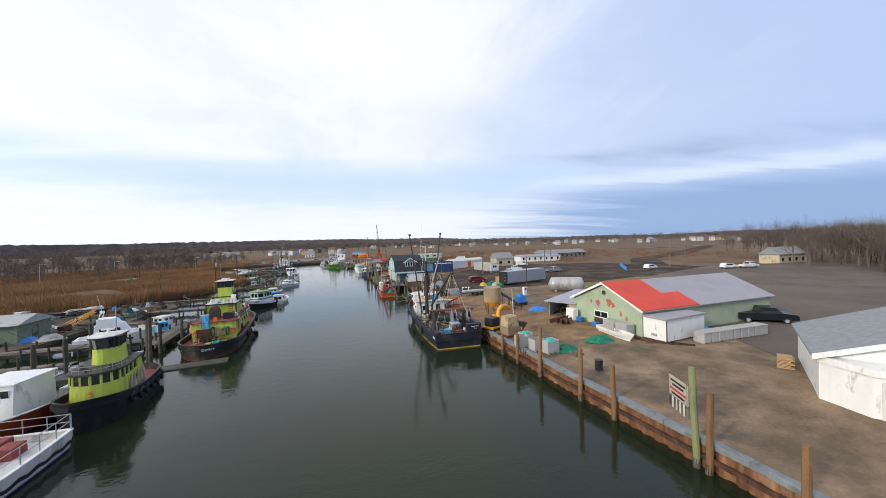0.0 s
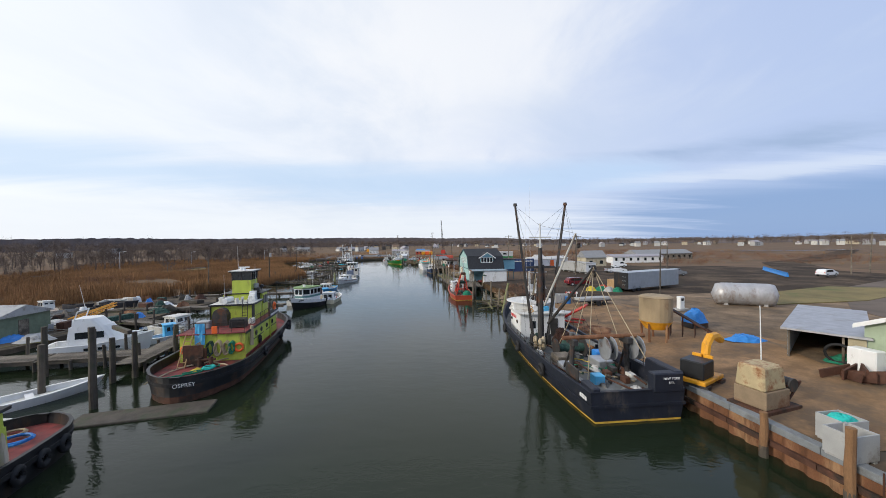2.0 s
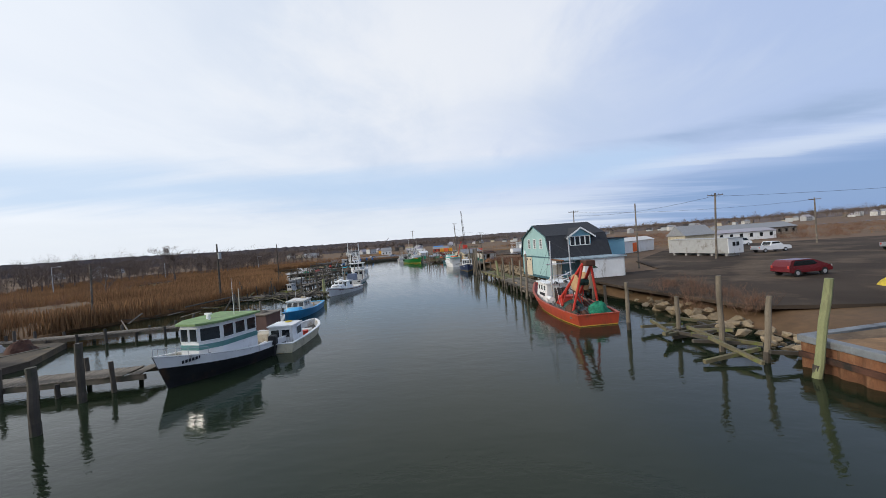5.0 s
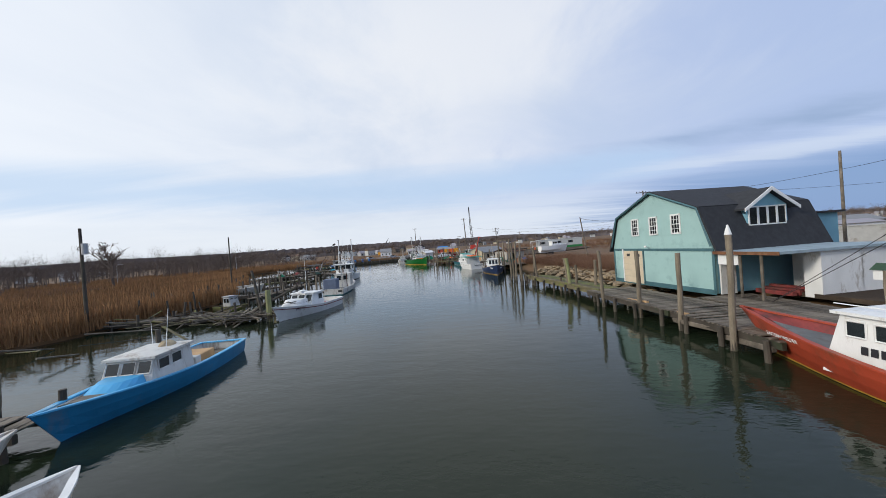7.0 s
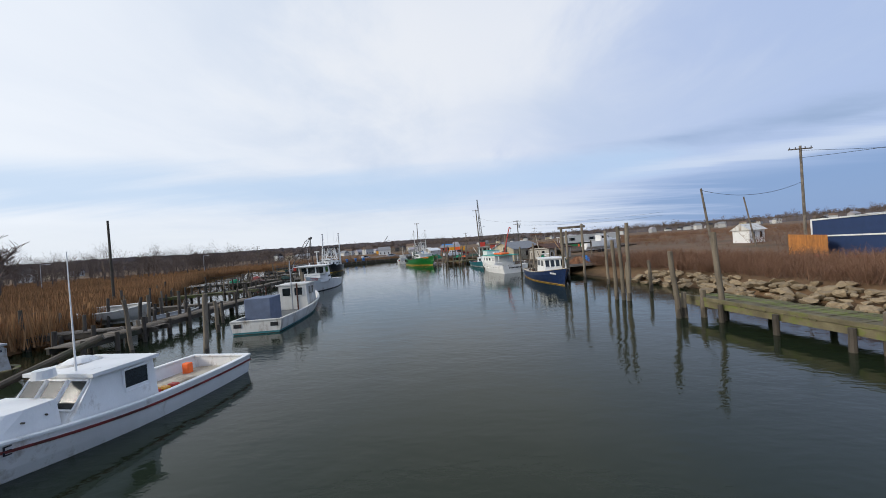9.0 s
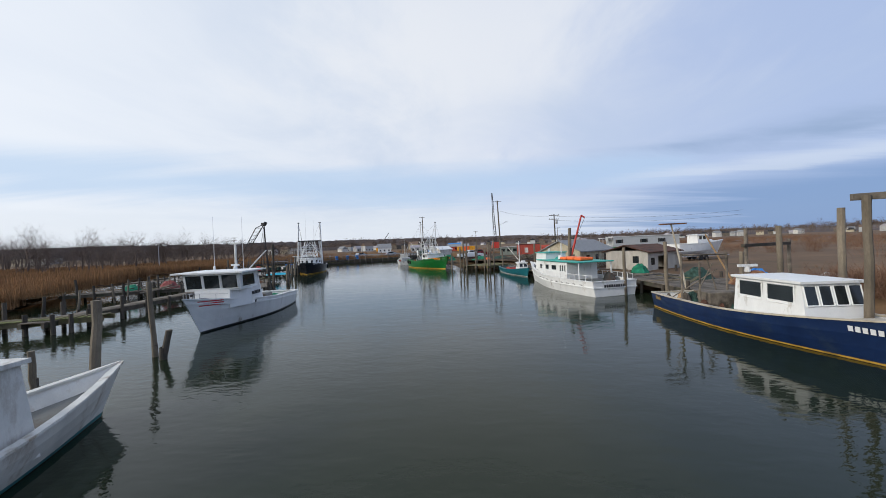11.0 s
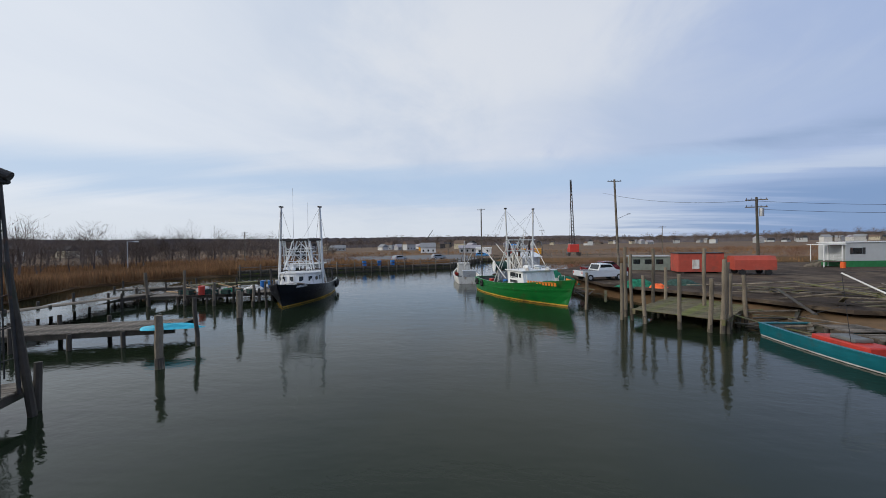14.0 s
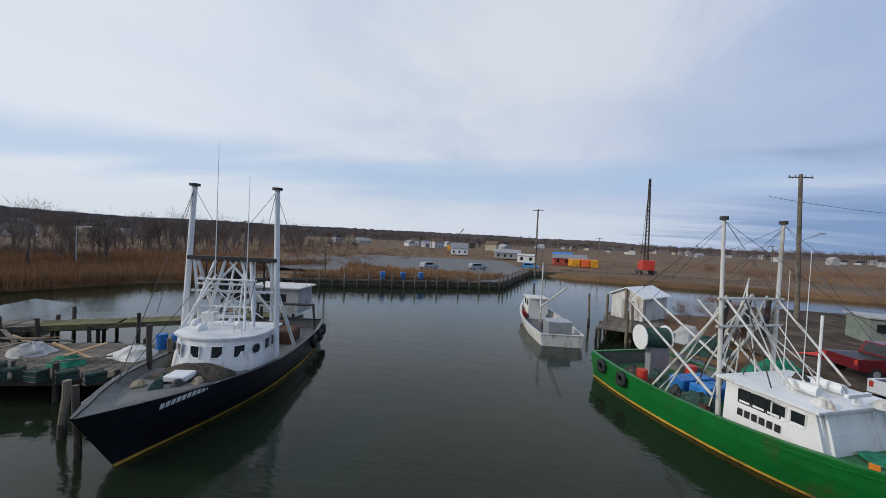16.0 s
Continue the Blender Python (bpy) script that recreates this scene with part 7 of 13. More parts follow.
for z_ in (4.2, 5.6):
    ptube("rig_bar", ob, M_WHITE, (MX + 0.6, -1.5, z_), (MX + 0.6, 1.5, z_), 0.05)
pbox("rig_gear", ob, M_DARKSTEEL, MX - 0.9, MX - 0.3, -0.7, 0.5, 4.4, 5.9, 0.08)
pbox("rig_gear", ob, M_DARKSTEEL, MX - 1.6, MX - 0.6, -1.9, 1.9, 1.2, 3.0, 0.1)
ptube("roof_ladder", ob, M_WHITE, (x1 - 0.9, 0.9, 2.1), (x1 - 1.1, 0.9, 3.5), 0.035)
ptube("roof_ladder", ob, M_WHITE, (x1 - 0.9, 1.25, 2.1), (x1 - 1.1, 1.25, 3.5), 0.035)
for x, y in ((MX + 1.2, 1.0), (MX + 1.0, -1.2), (MX + 1.9, -0.4)):
    part("roof_dome", dome(bm_new(), (x, y, 3.3), 0.26, 0.26, 0.34), M_WHITE, ob)
for y, z in ((-0.7, 12.6), (0.9, 11.0)):
    ptube("aerial", ob, M_WHITE, (MX + 0.4, y, 5.5), (MX + 0.4, y, z), 0.03, 0.01, seg=5)
for c in ((3.5, 1.0), (5.0, -1.0), (2.0, -0.6)):
    part("dredge", bx(bm_new(), c[0] - 0.9, c[0] + 0.9, c[1] - 0.6, c[1] + 0.6, dk, dk + 0.9), M_RUSTDARK, ob, bevel=0.1)
bm = bm_new()
for sd in (1, -1):
    tube(bm, (1.2, sd * 2.2, dk), (1.2, sd * 2.0, 2.9), 0.09)
tube(bm, (1.2, -2.1, 2.85), (1.2, 2.1, 2.85), 0.09)
part("stern_gallows", bm, M_DARKSTEEL, ob)
stays(ob, [((MX, 2.1, 10.3), (L, 0, 2.8)), ((MX, -2.1, 10.3), (L, 0, 2.8)), ((MX, 2.1, 10.3), (1.2, 2, 2.8)), ((MX, -2.1, 10.3), (1.2, -2, 2.8)), ((MX, 2.1, 10.3), (x1, 2, 4.2)), ((MX, -2.1, 10.3), (x1, -2, 4.2))], r=0.014)
for sd in (1, -1):
    for x in (1.0, 2.6, 4.2):
        tyre(ob, h.at(x / L, h.rail(x / L) - 0.5, sd, 0.15), (0, 1, 0), 0.45, 0.16)

ob, L, h, dk = dragger("kelly green scallop dragger with white wheelhouse forward and crowded rig", (-39.3, 211.8), (-31.7, 198.5), 5.8, (1.6, 1.5, 2.5), M_GREENHULL, M_YSTRIPE, mat("red_bottom_paint", (0.22, 0.06, 0.04), 0.6), 0.55, mat("green_deck_paint", (0.03, 0.13, 0.05), 0.7, var=0.2, dirt=(0.08, 0.08, 0.05), amount=0.4))
x0, x1 = 0.51 * L, 0.73 * L
x1 = 0.74 * L
house_box(ob, M_WHITE, x0, x1, 1.95, dk, 2.95, "wheelhouse", front_rake=0.6, top_in=0.12, roof=M_WHITE, roof_over=0.3, roof_t=0.08, roof_name="wheelhouse_roof")
panes_line(ob, (x1 - 0.43, -1.75), (x1 - 0.43, 1.75), 2.2, 2.75, 5, 0.16, (1, 0, 0.25), (-0.13, 0, 0), M_WHITE)
for sd in (1, -1):
    panes_line(ob, (x1 - 1.9, sd * 1.85), (x1 - 0.75, sd * 1.85), 2.2, 2.72, 2, 0.2, (0, sd, 0.06), (0, 0, 0), M_WHITE)
    panes_line(ob, (x0 + 0.5, sd * 1.85), (x0 + 2.0, sd * 1.85), 2.2, 2.72, 3, 0.12, (0, sd, 0.06), (0, 0, 0), M_BLACK)
    ptube("scupper_pipe", ob, M_WHITE, (x1 - 0.05, sd * 1.5, 1.0), (x1 - 0.5, sd * 1.5, 2.9), 0.05, seg=6)
    bars(6, 0.36, M_LETTERBLACK, ob, face_m((x0 + 1.3, sd * 1.93, 1.85), (-sd, 0, 0), (0, sd, 0.05)))
    bars(10, 0.46, M_LETTERORANGE, ob, face_m(h.at(0.86, 2.05, sd, 0.06), (h.at(0.92, 2.1, sd) - h.at(0.80, 2.0, sd)) * (-sd), (0.35, sd, -0.35)))
    for x in (1.4, 3.2):
        tyre(ob, h.at(x / L, h.rail(x / L) - 0.4, sd, 0.12), (0, 1, 0), 0.42, 0.15)
MX = x0 - 0.5
for sd in (1, -1):
    ptube("mast", ob, M_WHITE_OLD, (MX, sd * 1.5, dk), (MX - 0.1, sd * 1.75, 9.6), 0.10, 0.07, "", 10)
    ptube("mast_brace", ob, M_WHITE_OLD, (MX - 3.4, sd * 1.9, dk), (MX, sd * 1.5, 5.9), 0.06)
    ptube("mast_brace", ob, M_WHITE_OLD, (MX + 2.6, sd * 1.5, 3.3), (MX, sd * 1.5, 6.2), 0.045)
    ptube("mast_brace", ob, M_WHITE_OLD, (MX, sd * 1.6, 3.8), (MX, 0, 6.4), 0.06)
for z in (6.2, 5.0):
    ptube("crosstree", ob, M_WHITE_OLD, (MX, -1.9, z), (MX, 1.9, z), 0.06)
for sd in (1, -1):
    ptube("mast_cap", ob, M_DARKSTEEL, (MX - 0.1, sd * 1.75, 9.6), (MX - 0.1, sd * 1.75, 9.75), 0.16, seg=10)
    ptube("outrigger", ob, M_WHITE_OLD, (MX, sd * 1.9, 2.0), (MX - 4.5, sd * 2.4, 5.4), 0.065, 0.05)
ptube("boom", ob, M_WHITE_OLD, (MX, 0, 2.4), (1.0, 0.2, 5.8), 0.07, 0.05)
drum(ob, (2.0, 0.2, 3.0), (0.2, 1, 0), 0.72, 1.5, M_WHITE, M_NETDARK)
ptube("wound_net", ob, M_NETDARK, (1.8, -0.5, 3.0), (2.2, 0.9, 3.0), 0.6, seg=16)
pbox("drum_stand", ob, M_STEEL, 1.8, 2.2, -0.1, 1.3, dk, 2.7, 0.03)
for x, y, mt in ((4.2, 1.2, M_BARRELB), (4.2, 0.1, M_BARRELB), (5.3, 1.3, M_BARRELB), (5.3, 0.2, M_TARPB), (6.4, 1.5, M_BARRELB)):
    pbox("fish_bin", ob, mt, x - 0.45, x + 0.45, y - 0.5, y + 0.5, dk, dk + 0.75, 0.05)
for x, y in ((3.0, 2.0), (5.9, 2.2), (3.2, -1.6)):
    ptube("barrel", ob, M_RED, (x, y, dk), (x, y, dk + 0.85), 0.28, seg=12)
part("net_heap", heap(bm_new(), (x1 + 1.4, 0, h.rail(0.84) - 0.4), 1.4, 1.3, 0.4, 5), M_NETG, ob)
part("net_heap", heap(bm_new(), (6.2, -1.2, dk), 1.1, 0.8, 0.8, 7), M_NETDARK, ob)
for y in (-0.7, 0.6):
    ptube("life_raft", ob, M_WHITE, (x0 + 1.5, y, 3.3), (x0 + 2.4, y, 3.3), 0.2, seg=12)
for k in range(6):
    ptube("rig_strut", ob, M_WHITE_OLD, (MX - 0.4 + 0.5 * k, -1.7 + 0.68 * k, 2.9 if k > 1 else dk), (MX - 1.2 + 0.35 * k, 1.5 - 0.55 * k, 7.0 - 0.25 * k), 0.03)
for y in (-1.2, 0.0, 1.2):
    ptube("rig_strut", ob, M_WHITE_OLD, (MX - 2.6, y * 1.5, dk), (MX - 0.2, y, 6.3), 0.04)
    ptube("hanging_tackle", ob, M_DARKSTEEL, (MX - 0.1, y, 6.2), (MX - 0.3, y * 1.1, 4.4), 0.09, 0.14)
for k in range(9):
    ptube("rig_strut", ob, (M_WHITE_OLD, M_DARKSTEEL)[k % 2], (MX - 3.0 + 0.7 * k, -1.9 + (k * 1.7) % 3.8, dk if k < 4 else 2.9), (MX - 1.5 + 0.3 * k, 1.3 - (k * 1.1) % 2.6, 5.2 + 0.35 * (k % 4)), 0.025, seg=5)
for k in range(16):
    part("deck_clutter", heap(bm_new(), (1.0 + 0.42 * k, -1.9 + (k * 1.37) % 3.8, dk), 0.4, 0.35, 0.35 + 0.06 * (k % 5), k), (M_NETDARK, M_DARKSTEEL, M_RUSTDARK, M_WOODGREY)[k % 4], ob)
radar(ob, (x0 + 3.0, 0.1, 3.1), 1.2)
ptube("mast", ob, M_WHITE, (x0 + 2.0, -0.1, 3.0), (x0 + 2.0, -0.1, 6.0), 0.045)
for y, z in ((0.5, 8.4), (-0.6, 7.6)):
    ptube("aerial", ob, M_WHITE, (x0 + 1.2, y, 3.0), (x0 + 1.2, y, z), 0.02, 0.01, seg=5)
stays(ob, [((MX, s * 1.75, 9.5), q) for s in (1, -1) for q in ((L, 0, 2.7), (MX - 4.5, s * 2.4, 5.4), (x1, s * 1.5, 3.8), (1.0, 0.2, 5.8), (MX, -s * 1.5, 6.2), (0.4, s * 2, 1.7))], r=0.009)
railing(ob, [(x1 + 0.4, 1.7, h.rail(0.76)), (x1 + 2.0, 1.2, h.rail(0.85))], 0.5, M_WHITE, 0.02, 0)
for x, y in ((x0 + 0.8, 1.1), (x0 + 2.8, -1.2), (x0 + 3.3, 0.9)):
    part("roof_gear", heap(bm_new(), (x, y, 3.02), 0.35, 0.3, 0.3, x), M_DARKSTEEL if y > 1 else M_WHITE_OLD, ob)
part("deck_bitt", tube(bm_new(), (0.9 * L, 0, h.deck(0.9)), (0.9 * L, 0, h.deck(0.9) + 0.6), 0.13, 0.16, 10), M_WHITE_OLD, ob)
h.strake("upper_rub_rail", M_GREENHULL, ob, lambda s: h.rail(s) - 0.12, 0.1, 0.06)

ob, h, zt = lobster_boat("old white wooden dragger with low wheelhouse and boom", (-42.8, 216.6), (-46.0, 229.6), 4.0, (0.95, 0.9, 2.0), M_WHITE_OLD, M_WHITE_OLD, 1.5, M_GREYDECK, stripe=None, bottom=M_BROWNB, cap=M_WHITE_OLD, wheel=(0.62, 0.82), trunk=False, panes=3, house_w=0.28)
mast(ob, M_WHITE_OLD, (7.2, 0, 0.4), (7.2, 0, 6.4), 0.1, 0.06)
ptube("boom", ob, M_WHITE_OLD, (7.1, 0, 2.0), (1.5, -0.6, 4.6), 0.08)
stays(ob, [((7.2, 0, 6.3), (1.5, -0.6, 4.6)), ((7.2, 0, 6.3), (13, 0, 2.1)), ((7.2, 0, 6.3), (0.2, 0, 1.0))])
pbox("winch_house", ob, M_STEEL, 0.6, 2.2, -1.0, 1.0, 0.4, 1.9, 0.05)
for x, y, mt in ((9.4, 1.2, M_RED), (10.4, 0.6, M_RED), (4.0, 0.4, M_DARKSTEEL)):
    pbox("deck_box", ob, mt, x - 0.35, x + 0.35, y - 0.3, y + 0.3, 0.45, 1.0, 0.04)

# ---- bulkhead, piles and boatyard ----
def sheet_pile(a, b_, z0, z1, name="bulkhead"):
    """Corrugated rusty steel sheet piling under a timber cap."""
    a, b_ = Vector((*a, 0)), Vector((*b_, 0))
    d = (b_ - a)
    n = max(2, int(d.length / 0.22))
    out = Vector((d.y, -d.x, 0)).normalized()
    if out.x > 0:
        out = -out
    bm = bm_new()
    top, low = [], []
    for i in range(n + 1):
        k = (0, 1, 1, 0)[i % 4]
        v = a.lerp(b_, i / n) + out * 0.14 * k
        top.append(v + Vector((0, 0, z1)))
        low.append(v + Vector((0, 0, z0)))
    sheet(bm, [top, low])
    return part(name, bm, M_RUST)


bulk = thing("bulkhead", "rusty corrugated steel sheet-pile bulkhead with timber cap", "bulkhead", kind="structure")
M_CAP = mat("blue_grey_timber_cap", (0.20, 0.215, 0.225), 0.8, var=0.2, bump=0.4, dirt=(0.11, 0.10, 0.09), amount=0.4)
for (ax, ay), (bx_, by) in zip(edge, edge[1:]):
    ob = sheet_pile((ax - 0.12, ay), (bx_ - 0.12, by), -1.4, YARD - 0.22, "sheet_piling")
    ob.parent = bulk
    d = Vector((bx_ - ax, by - ay, 0))
    n = max(1, round(d.length / 4.5))
    for k in range(n):
        p_, q_ = Vector((ax, ay, 0)) + d * (k / n), Vector((ax, ay, 0)) + d * ((k + 1) / n)
        m_ = heading(p_, q_)
        c = part("cap_timber", bx(bm_new(), 0.01, (q_ - p_).length - 0.01, -0.20, 0.28, YARD - 0.22, YARD + 0.10), M_CAP, bulk, bevel=0.02)
        c.matrix_basis = m_
        w = part("waler", bx(bm_new(), 0.02, (q_ - p_).length - 0.02, 0.29, 0.45, 0.55, 0.80), M_RUSTDARK, bulk)
        w.matrix_basis = m_
ob = sheet_pile((4.1, 74.2), (13.0, 76.3), -1.2, YARD - 0.2, "sheet_piling")
ob.parent = bulk
part("corner_cap", bx(bm_new(), 0, 9.1, -0.2, 0.2, YARD - 0.2, YARD + 0.08), M_CAP, bulk).matrix_basis = heading((4.0, 74.2, 0), (13.0, 76.3, 0))
for yl in (33.9, 69.6):
    x = lerp_line([(v, u) for u, v in edge], yl) - 0.38
    lad = thing("ladder", "rusty steel dock ladder on the bulkhead", "ladder", pose(x, yl, 0, 0, 0, 10))
    for k in (-0.22, 0.22):
        ptube("stile", lad, M_RUSTDARK, (0, k, -0.4), (0, k, 1.75), 0.03, seg=6)
    for k in range(6):
        ptube("rung", lad, M_RUSTDARK, (0, -0.22, 0.0 + 0.28 * k), (0, 0.22, 0.0 + 0.28 * k), 0.02, seg=6)


def pile(x, y, top, r=0.16, lean=(0, 0), material=None, label="weathered round timber mooring pile", group="mooring piles", base=-1.4, cap=None):
    ob = thing("mooring_pile", label, "pile", pose(x, y, 0), group)
    bm = bm_new()
    n = 6
    pts = []
    for k in range(n + 1):
        z = base + (top - base) * k / n
        pts.append((lean[0] * (z / max(top, 1)) + 0.02 * math.sin(k * 1.7 + x), lean[1] * (z / max(top, 1)) + 0.02 * math.cos(k * 2.1 + y), z))
    loft(bm, pts, [r * (1.06 - 0.12 * k / n + 0.04 * math.sin(k * 2.3 + x)) for k in range(n + 1)])
    part("shaft", bm, material or M_PILE, ob)
    wet = part("wet_band", tube(bm_new(), (pts[1][0] * 0, 0, -0.3), (lean[0] * 0.12, lean[1] * 0.12, 0.55), r * 1.09, r * 1.07, 9, False), M_WOODDARK, ob)
    if cap:
        part("cap_cone", tube(bm_new(), pts[-1], (pts[-1][0], pts[-1][1], top + 0.45), r * 1.15, 0.03, 9), cap, ob, "white plastic cone cap")
    return ob


for y, top, mt, lean in ((17.6, 5.35, M_PILEGREEN, (-0.25, 0.0)), (17.0, 4.2, M_PILEB, (0.1, 0)), (13.2, 3.6, M_PILEB, (0.05, 0)), (22.9, 3.7, M_PILEB, (-0.1, 0)), (26.0, 4.0, M_PILEB, (0.05, 0)), (31.1, 4.35, M_PILEB, (0.2, 0.2)), (34.9, 3.0, M_PILEB, (0, 0)), (38.0, 2.1, M_PILEB, (0, 0)), (62.5, 3.9, M_PILEGREEN, (0.0, 0)), (67.0, 3.6, M_PILE, (-0.1, 0)), (71.5, 3.5, M_PILE, (0, 0)), (74.4, 4.3, M_PILEGREEN, (0.9, 0.2))):
    x = lerp_line([(v, u) for u, v in edge], y) - 0.55
    pile(x, y, top, 0.17, lean, mt, "tall round timber pile against the bulkhead", "bulkhead piles")

# sign board on the bulkhead edge
sg = thing("notice_board", "weathered pale notice board on posts at the water's edge", "sign", heading((16.9, 19.6, YARD), (17.4, 21.8, YARD)))
for x in (0.05, 2.0):
    ptube("post", sg, M_WOODGREY, (x, 0, -0.2), (x, 0, 2.1), 0.05)
pbox("board", sg, M_PAPER, 0, 2.05, -0.03, 0.03, 0.75, 2.0, 0.01)
for k, (w, z, mt) in enumerate(((1.6, 1.75, M_LETTERBLACK), (1.2, 1.5, M_LETTERBLACK), (1.7, 1.22, M_LETTERRED), (1.4, 0.95, M_LETTERBLACK))):
    pbox("writing_bar", sg, mt, 1.0 - w / 2, 1.0 + w / 2, 0.03, 0.045, z - 0.06, z + 0.06)
for x in (0.4, 0.8, 1.2, 1.6):
    pbox("picket", sg, M_WHITE_OLD, x - 0.06, x + 0.06, 0.0, 0.03, 0.0, 0.72)


def on_yard(x, y):
    return yard_z(x, y)


# barrel, totes, nets
b0 = thing("barrel", "black steel trash barrel standing on the apron", "barrel", pose(16.3, 27.9, on_yard(16.3, 27.9)))
part("drum_body", tube(bm_new(), (0, 0, 0), (0, 0, 0.88), 0.31, seg=18), M_BLACK, b0)
for z in (0.05, 0.3, 0.6, 0.86):
    part("hoop", torus(bm_new(), (0, 0, z), (0, 0, 1), 0.315, 0.02, 18, 5), M_DARKSTEEL, b0)


def tote(x, y, rot, lid=None, label="grey plastic fish tote box on skids", s=1.0):
    ob = thing("fish_tote", label, "tote", pose(x, y, on_yard(x, y), 0, 0, rot), "fish totes")
    bm = bm_new()
    o = [(-0.6 * s, -0.52 * s), (0.6 * s, -0.52 * s), (0.6 * s, 0.52 * s), (-0.6 * s, 0.52 * s)]
    for k in range(4):
        (x0, y0), (x1, y1) = o[k], o[(k + 1) % 4]
        i0, i1 = (x0 * 0.9, y0 * 0.9), (x1 * 0.9, y1 * 0.9)
        prism(bm, [(x0, y0), (x1, y1), i1, i0], "z", 0.12, 1.15 * s)
    part("tub", bm, M_TOTE, ob)
    pbox("floor", ob, M_TOTE, -0.58 * s, 0.58 * s, -0.5 * s, 0.5 * s, 0.12, 0.2)
    for k in (-0.45, 0.0, 0.45):
        pbox("skid", ob, M_TOTE, k * s - 0.07, k * s + 0.07, -0.5 * s, 0.5 * s, 0.0, 0.12)
    if lid:
        part("cover", heap(bm_new(), (0, 0, 0.95 * s), 0.62 * s, 0.55 * s, 0.3, x), lid, ob, "teal tarpaulin cover")
    return ob


tote(12.6, 35.6, 12)
tote(13.4, 36.7, 10, M_TEALTARP, "grey fish tote with a teal tarpaulin cover")
tote(13.6, 34.2, 15)
tote(14.5, 33.2, 14, M_TEALTARP, "grey fish tote with a teal tarpaulin cover", 1.1)
for c, rx, ry, hh, mt, lb in (((16.2, 33.4), 1.3, 1.0, 0.5, M_NETG, "heap of green trawl net on the apron"), ((20.7, 34.9), 1.5, 0.9, 0.6, M_NETG, "heap of green trawl net beside the skiff"), ((23.3, 46.0), 1.3, 0.7, 0.5, M_NETG, "small heap of green net by the shed")):
    single("net_heap", heap(bm_new(), (0, 0, 0), rx, ry, hh, rx), mt, lb, "net", pose(*c, on_yard(*c)), "net heaps")
pl = thing("pallet", "grey broken timber pallet lying on the apron", "pallet", pose(16.4, 31.9, on_yard(16.4, 31.9), 0, 0, 20))
for k in range(6):
    pbox("slat", pl, M_WOODGREY, -0.6, 0.6, -0.5 + k * 0.19, -0.38 + k * 0.19, 0.1, 0.13)
for k in (-0.5, 0.0, 0.5):
    pbox("bearer", pl, M_WOODGREY, k - 0.05, k + 0.05, -0.52, 0.58, 0.0, 0.1)

# upturned white skiff on the apron
sk = thing("skiff", "white fibreglass skiff lying on the apron", "boat", pose(23.1, 36.0, on_yard(22.6, 36), 0, 0, -86) @ Matrix.Diagonal((0.95, 0.72, 0.6, 1)))
h = Hull(5.2, 1.7, 0.55, 0.5, 0.75, transom=0.9, rake=0.4, flare=0.2)
h.build(sk, M_WHITE, M_BUFF, 0.35, None, M_WHITE, M_WHITE)
for ch in sk.children:
    ch.matrix_basis = pose(-2.6, 0, 0.55, 0, 0, 0)
# grey plastic crates in front of the gable
for k in range(2):
    cr = thing("crate", "grey ribbed plastic crate beside the green shed", "crate", pose(23.9 + 0.3 * k, 37.7 - 1.75 * k, on_yard(24, 38), 0, 0, -80), "grey crates")
    pbox("body", cr, M_TOTE, -0.8, 0.8, -0.55, 0.55, 0.1, 1.25, 0.04)
    for j in range(7):
        pbox("rib", cr, M_TOTE, -0.75 + j * 0.24, -0.68 + j * 0.24, -0.58, 0.58, 0.12, 1.22)
    for j in (-0.6, 0.6):
        pbox("skid", cr, M_TOTE, j - 0.1, j + 0.1, -0.5, 0.5, 0.0, 0.1)


def local(origin, toward):
    """A pose at a corner on the yard with x along a wall."""
    return heading((*origin, on_yard(*origin)), (*toward, 0))


# -- green shed with red and grey roof --
M_PALEGREEN = mat("faded_green_block_wall", (0.36, 0.43, 0.30), 0.85, var=0.12, scale=0.6, bump=0.25, dirt=(0.30, 0.36, 0.26), amount=0.4)
M_REDROOF = mat("red_roof_sheet", (0.62, 0.065, 0.035), 0.6, var=0.1, scale=0.4, bump=0.1)
M_GREYROOF = mat("grey_membrane_roof", (0.33, 0.31, 0.33), 0.7, var=0.08, scale=0.5, bump=0.12)
gs = thing("workshop", "low pale green block workshop with a red and grey gable roof", "building", local((23.1, 44.7), (25.25, 34.5)))
GW, GL, EH, RH = 10.4, 21.0, 2.75, 5.1
bm = bm_new()
prism(bm, [(0, -0.5), (GW, -0.5), (GW, EH), (GW / 2, RH - 0.15), (0, EH)], "y", 0, 0.2)
part("gable_wall", bm, M_PALEGREEN, gs)
bm = bm_new()
prism(bm, [(0, -0.5), (GW, -0.5), (GW, EH), (GW / 2, RH - 0.15), (0, EH)], "y", GL - 0.2, GL)
part("rear_gable_wall", bm, M_PALEGREEN, gs)
for x in (0.0, GW - 0.2):
    pbox("side_wall", gs, M_PALEGREEN, x, x + 0.2, 0.2, GL - 0.2, -0.5, EH)
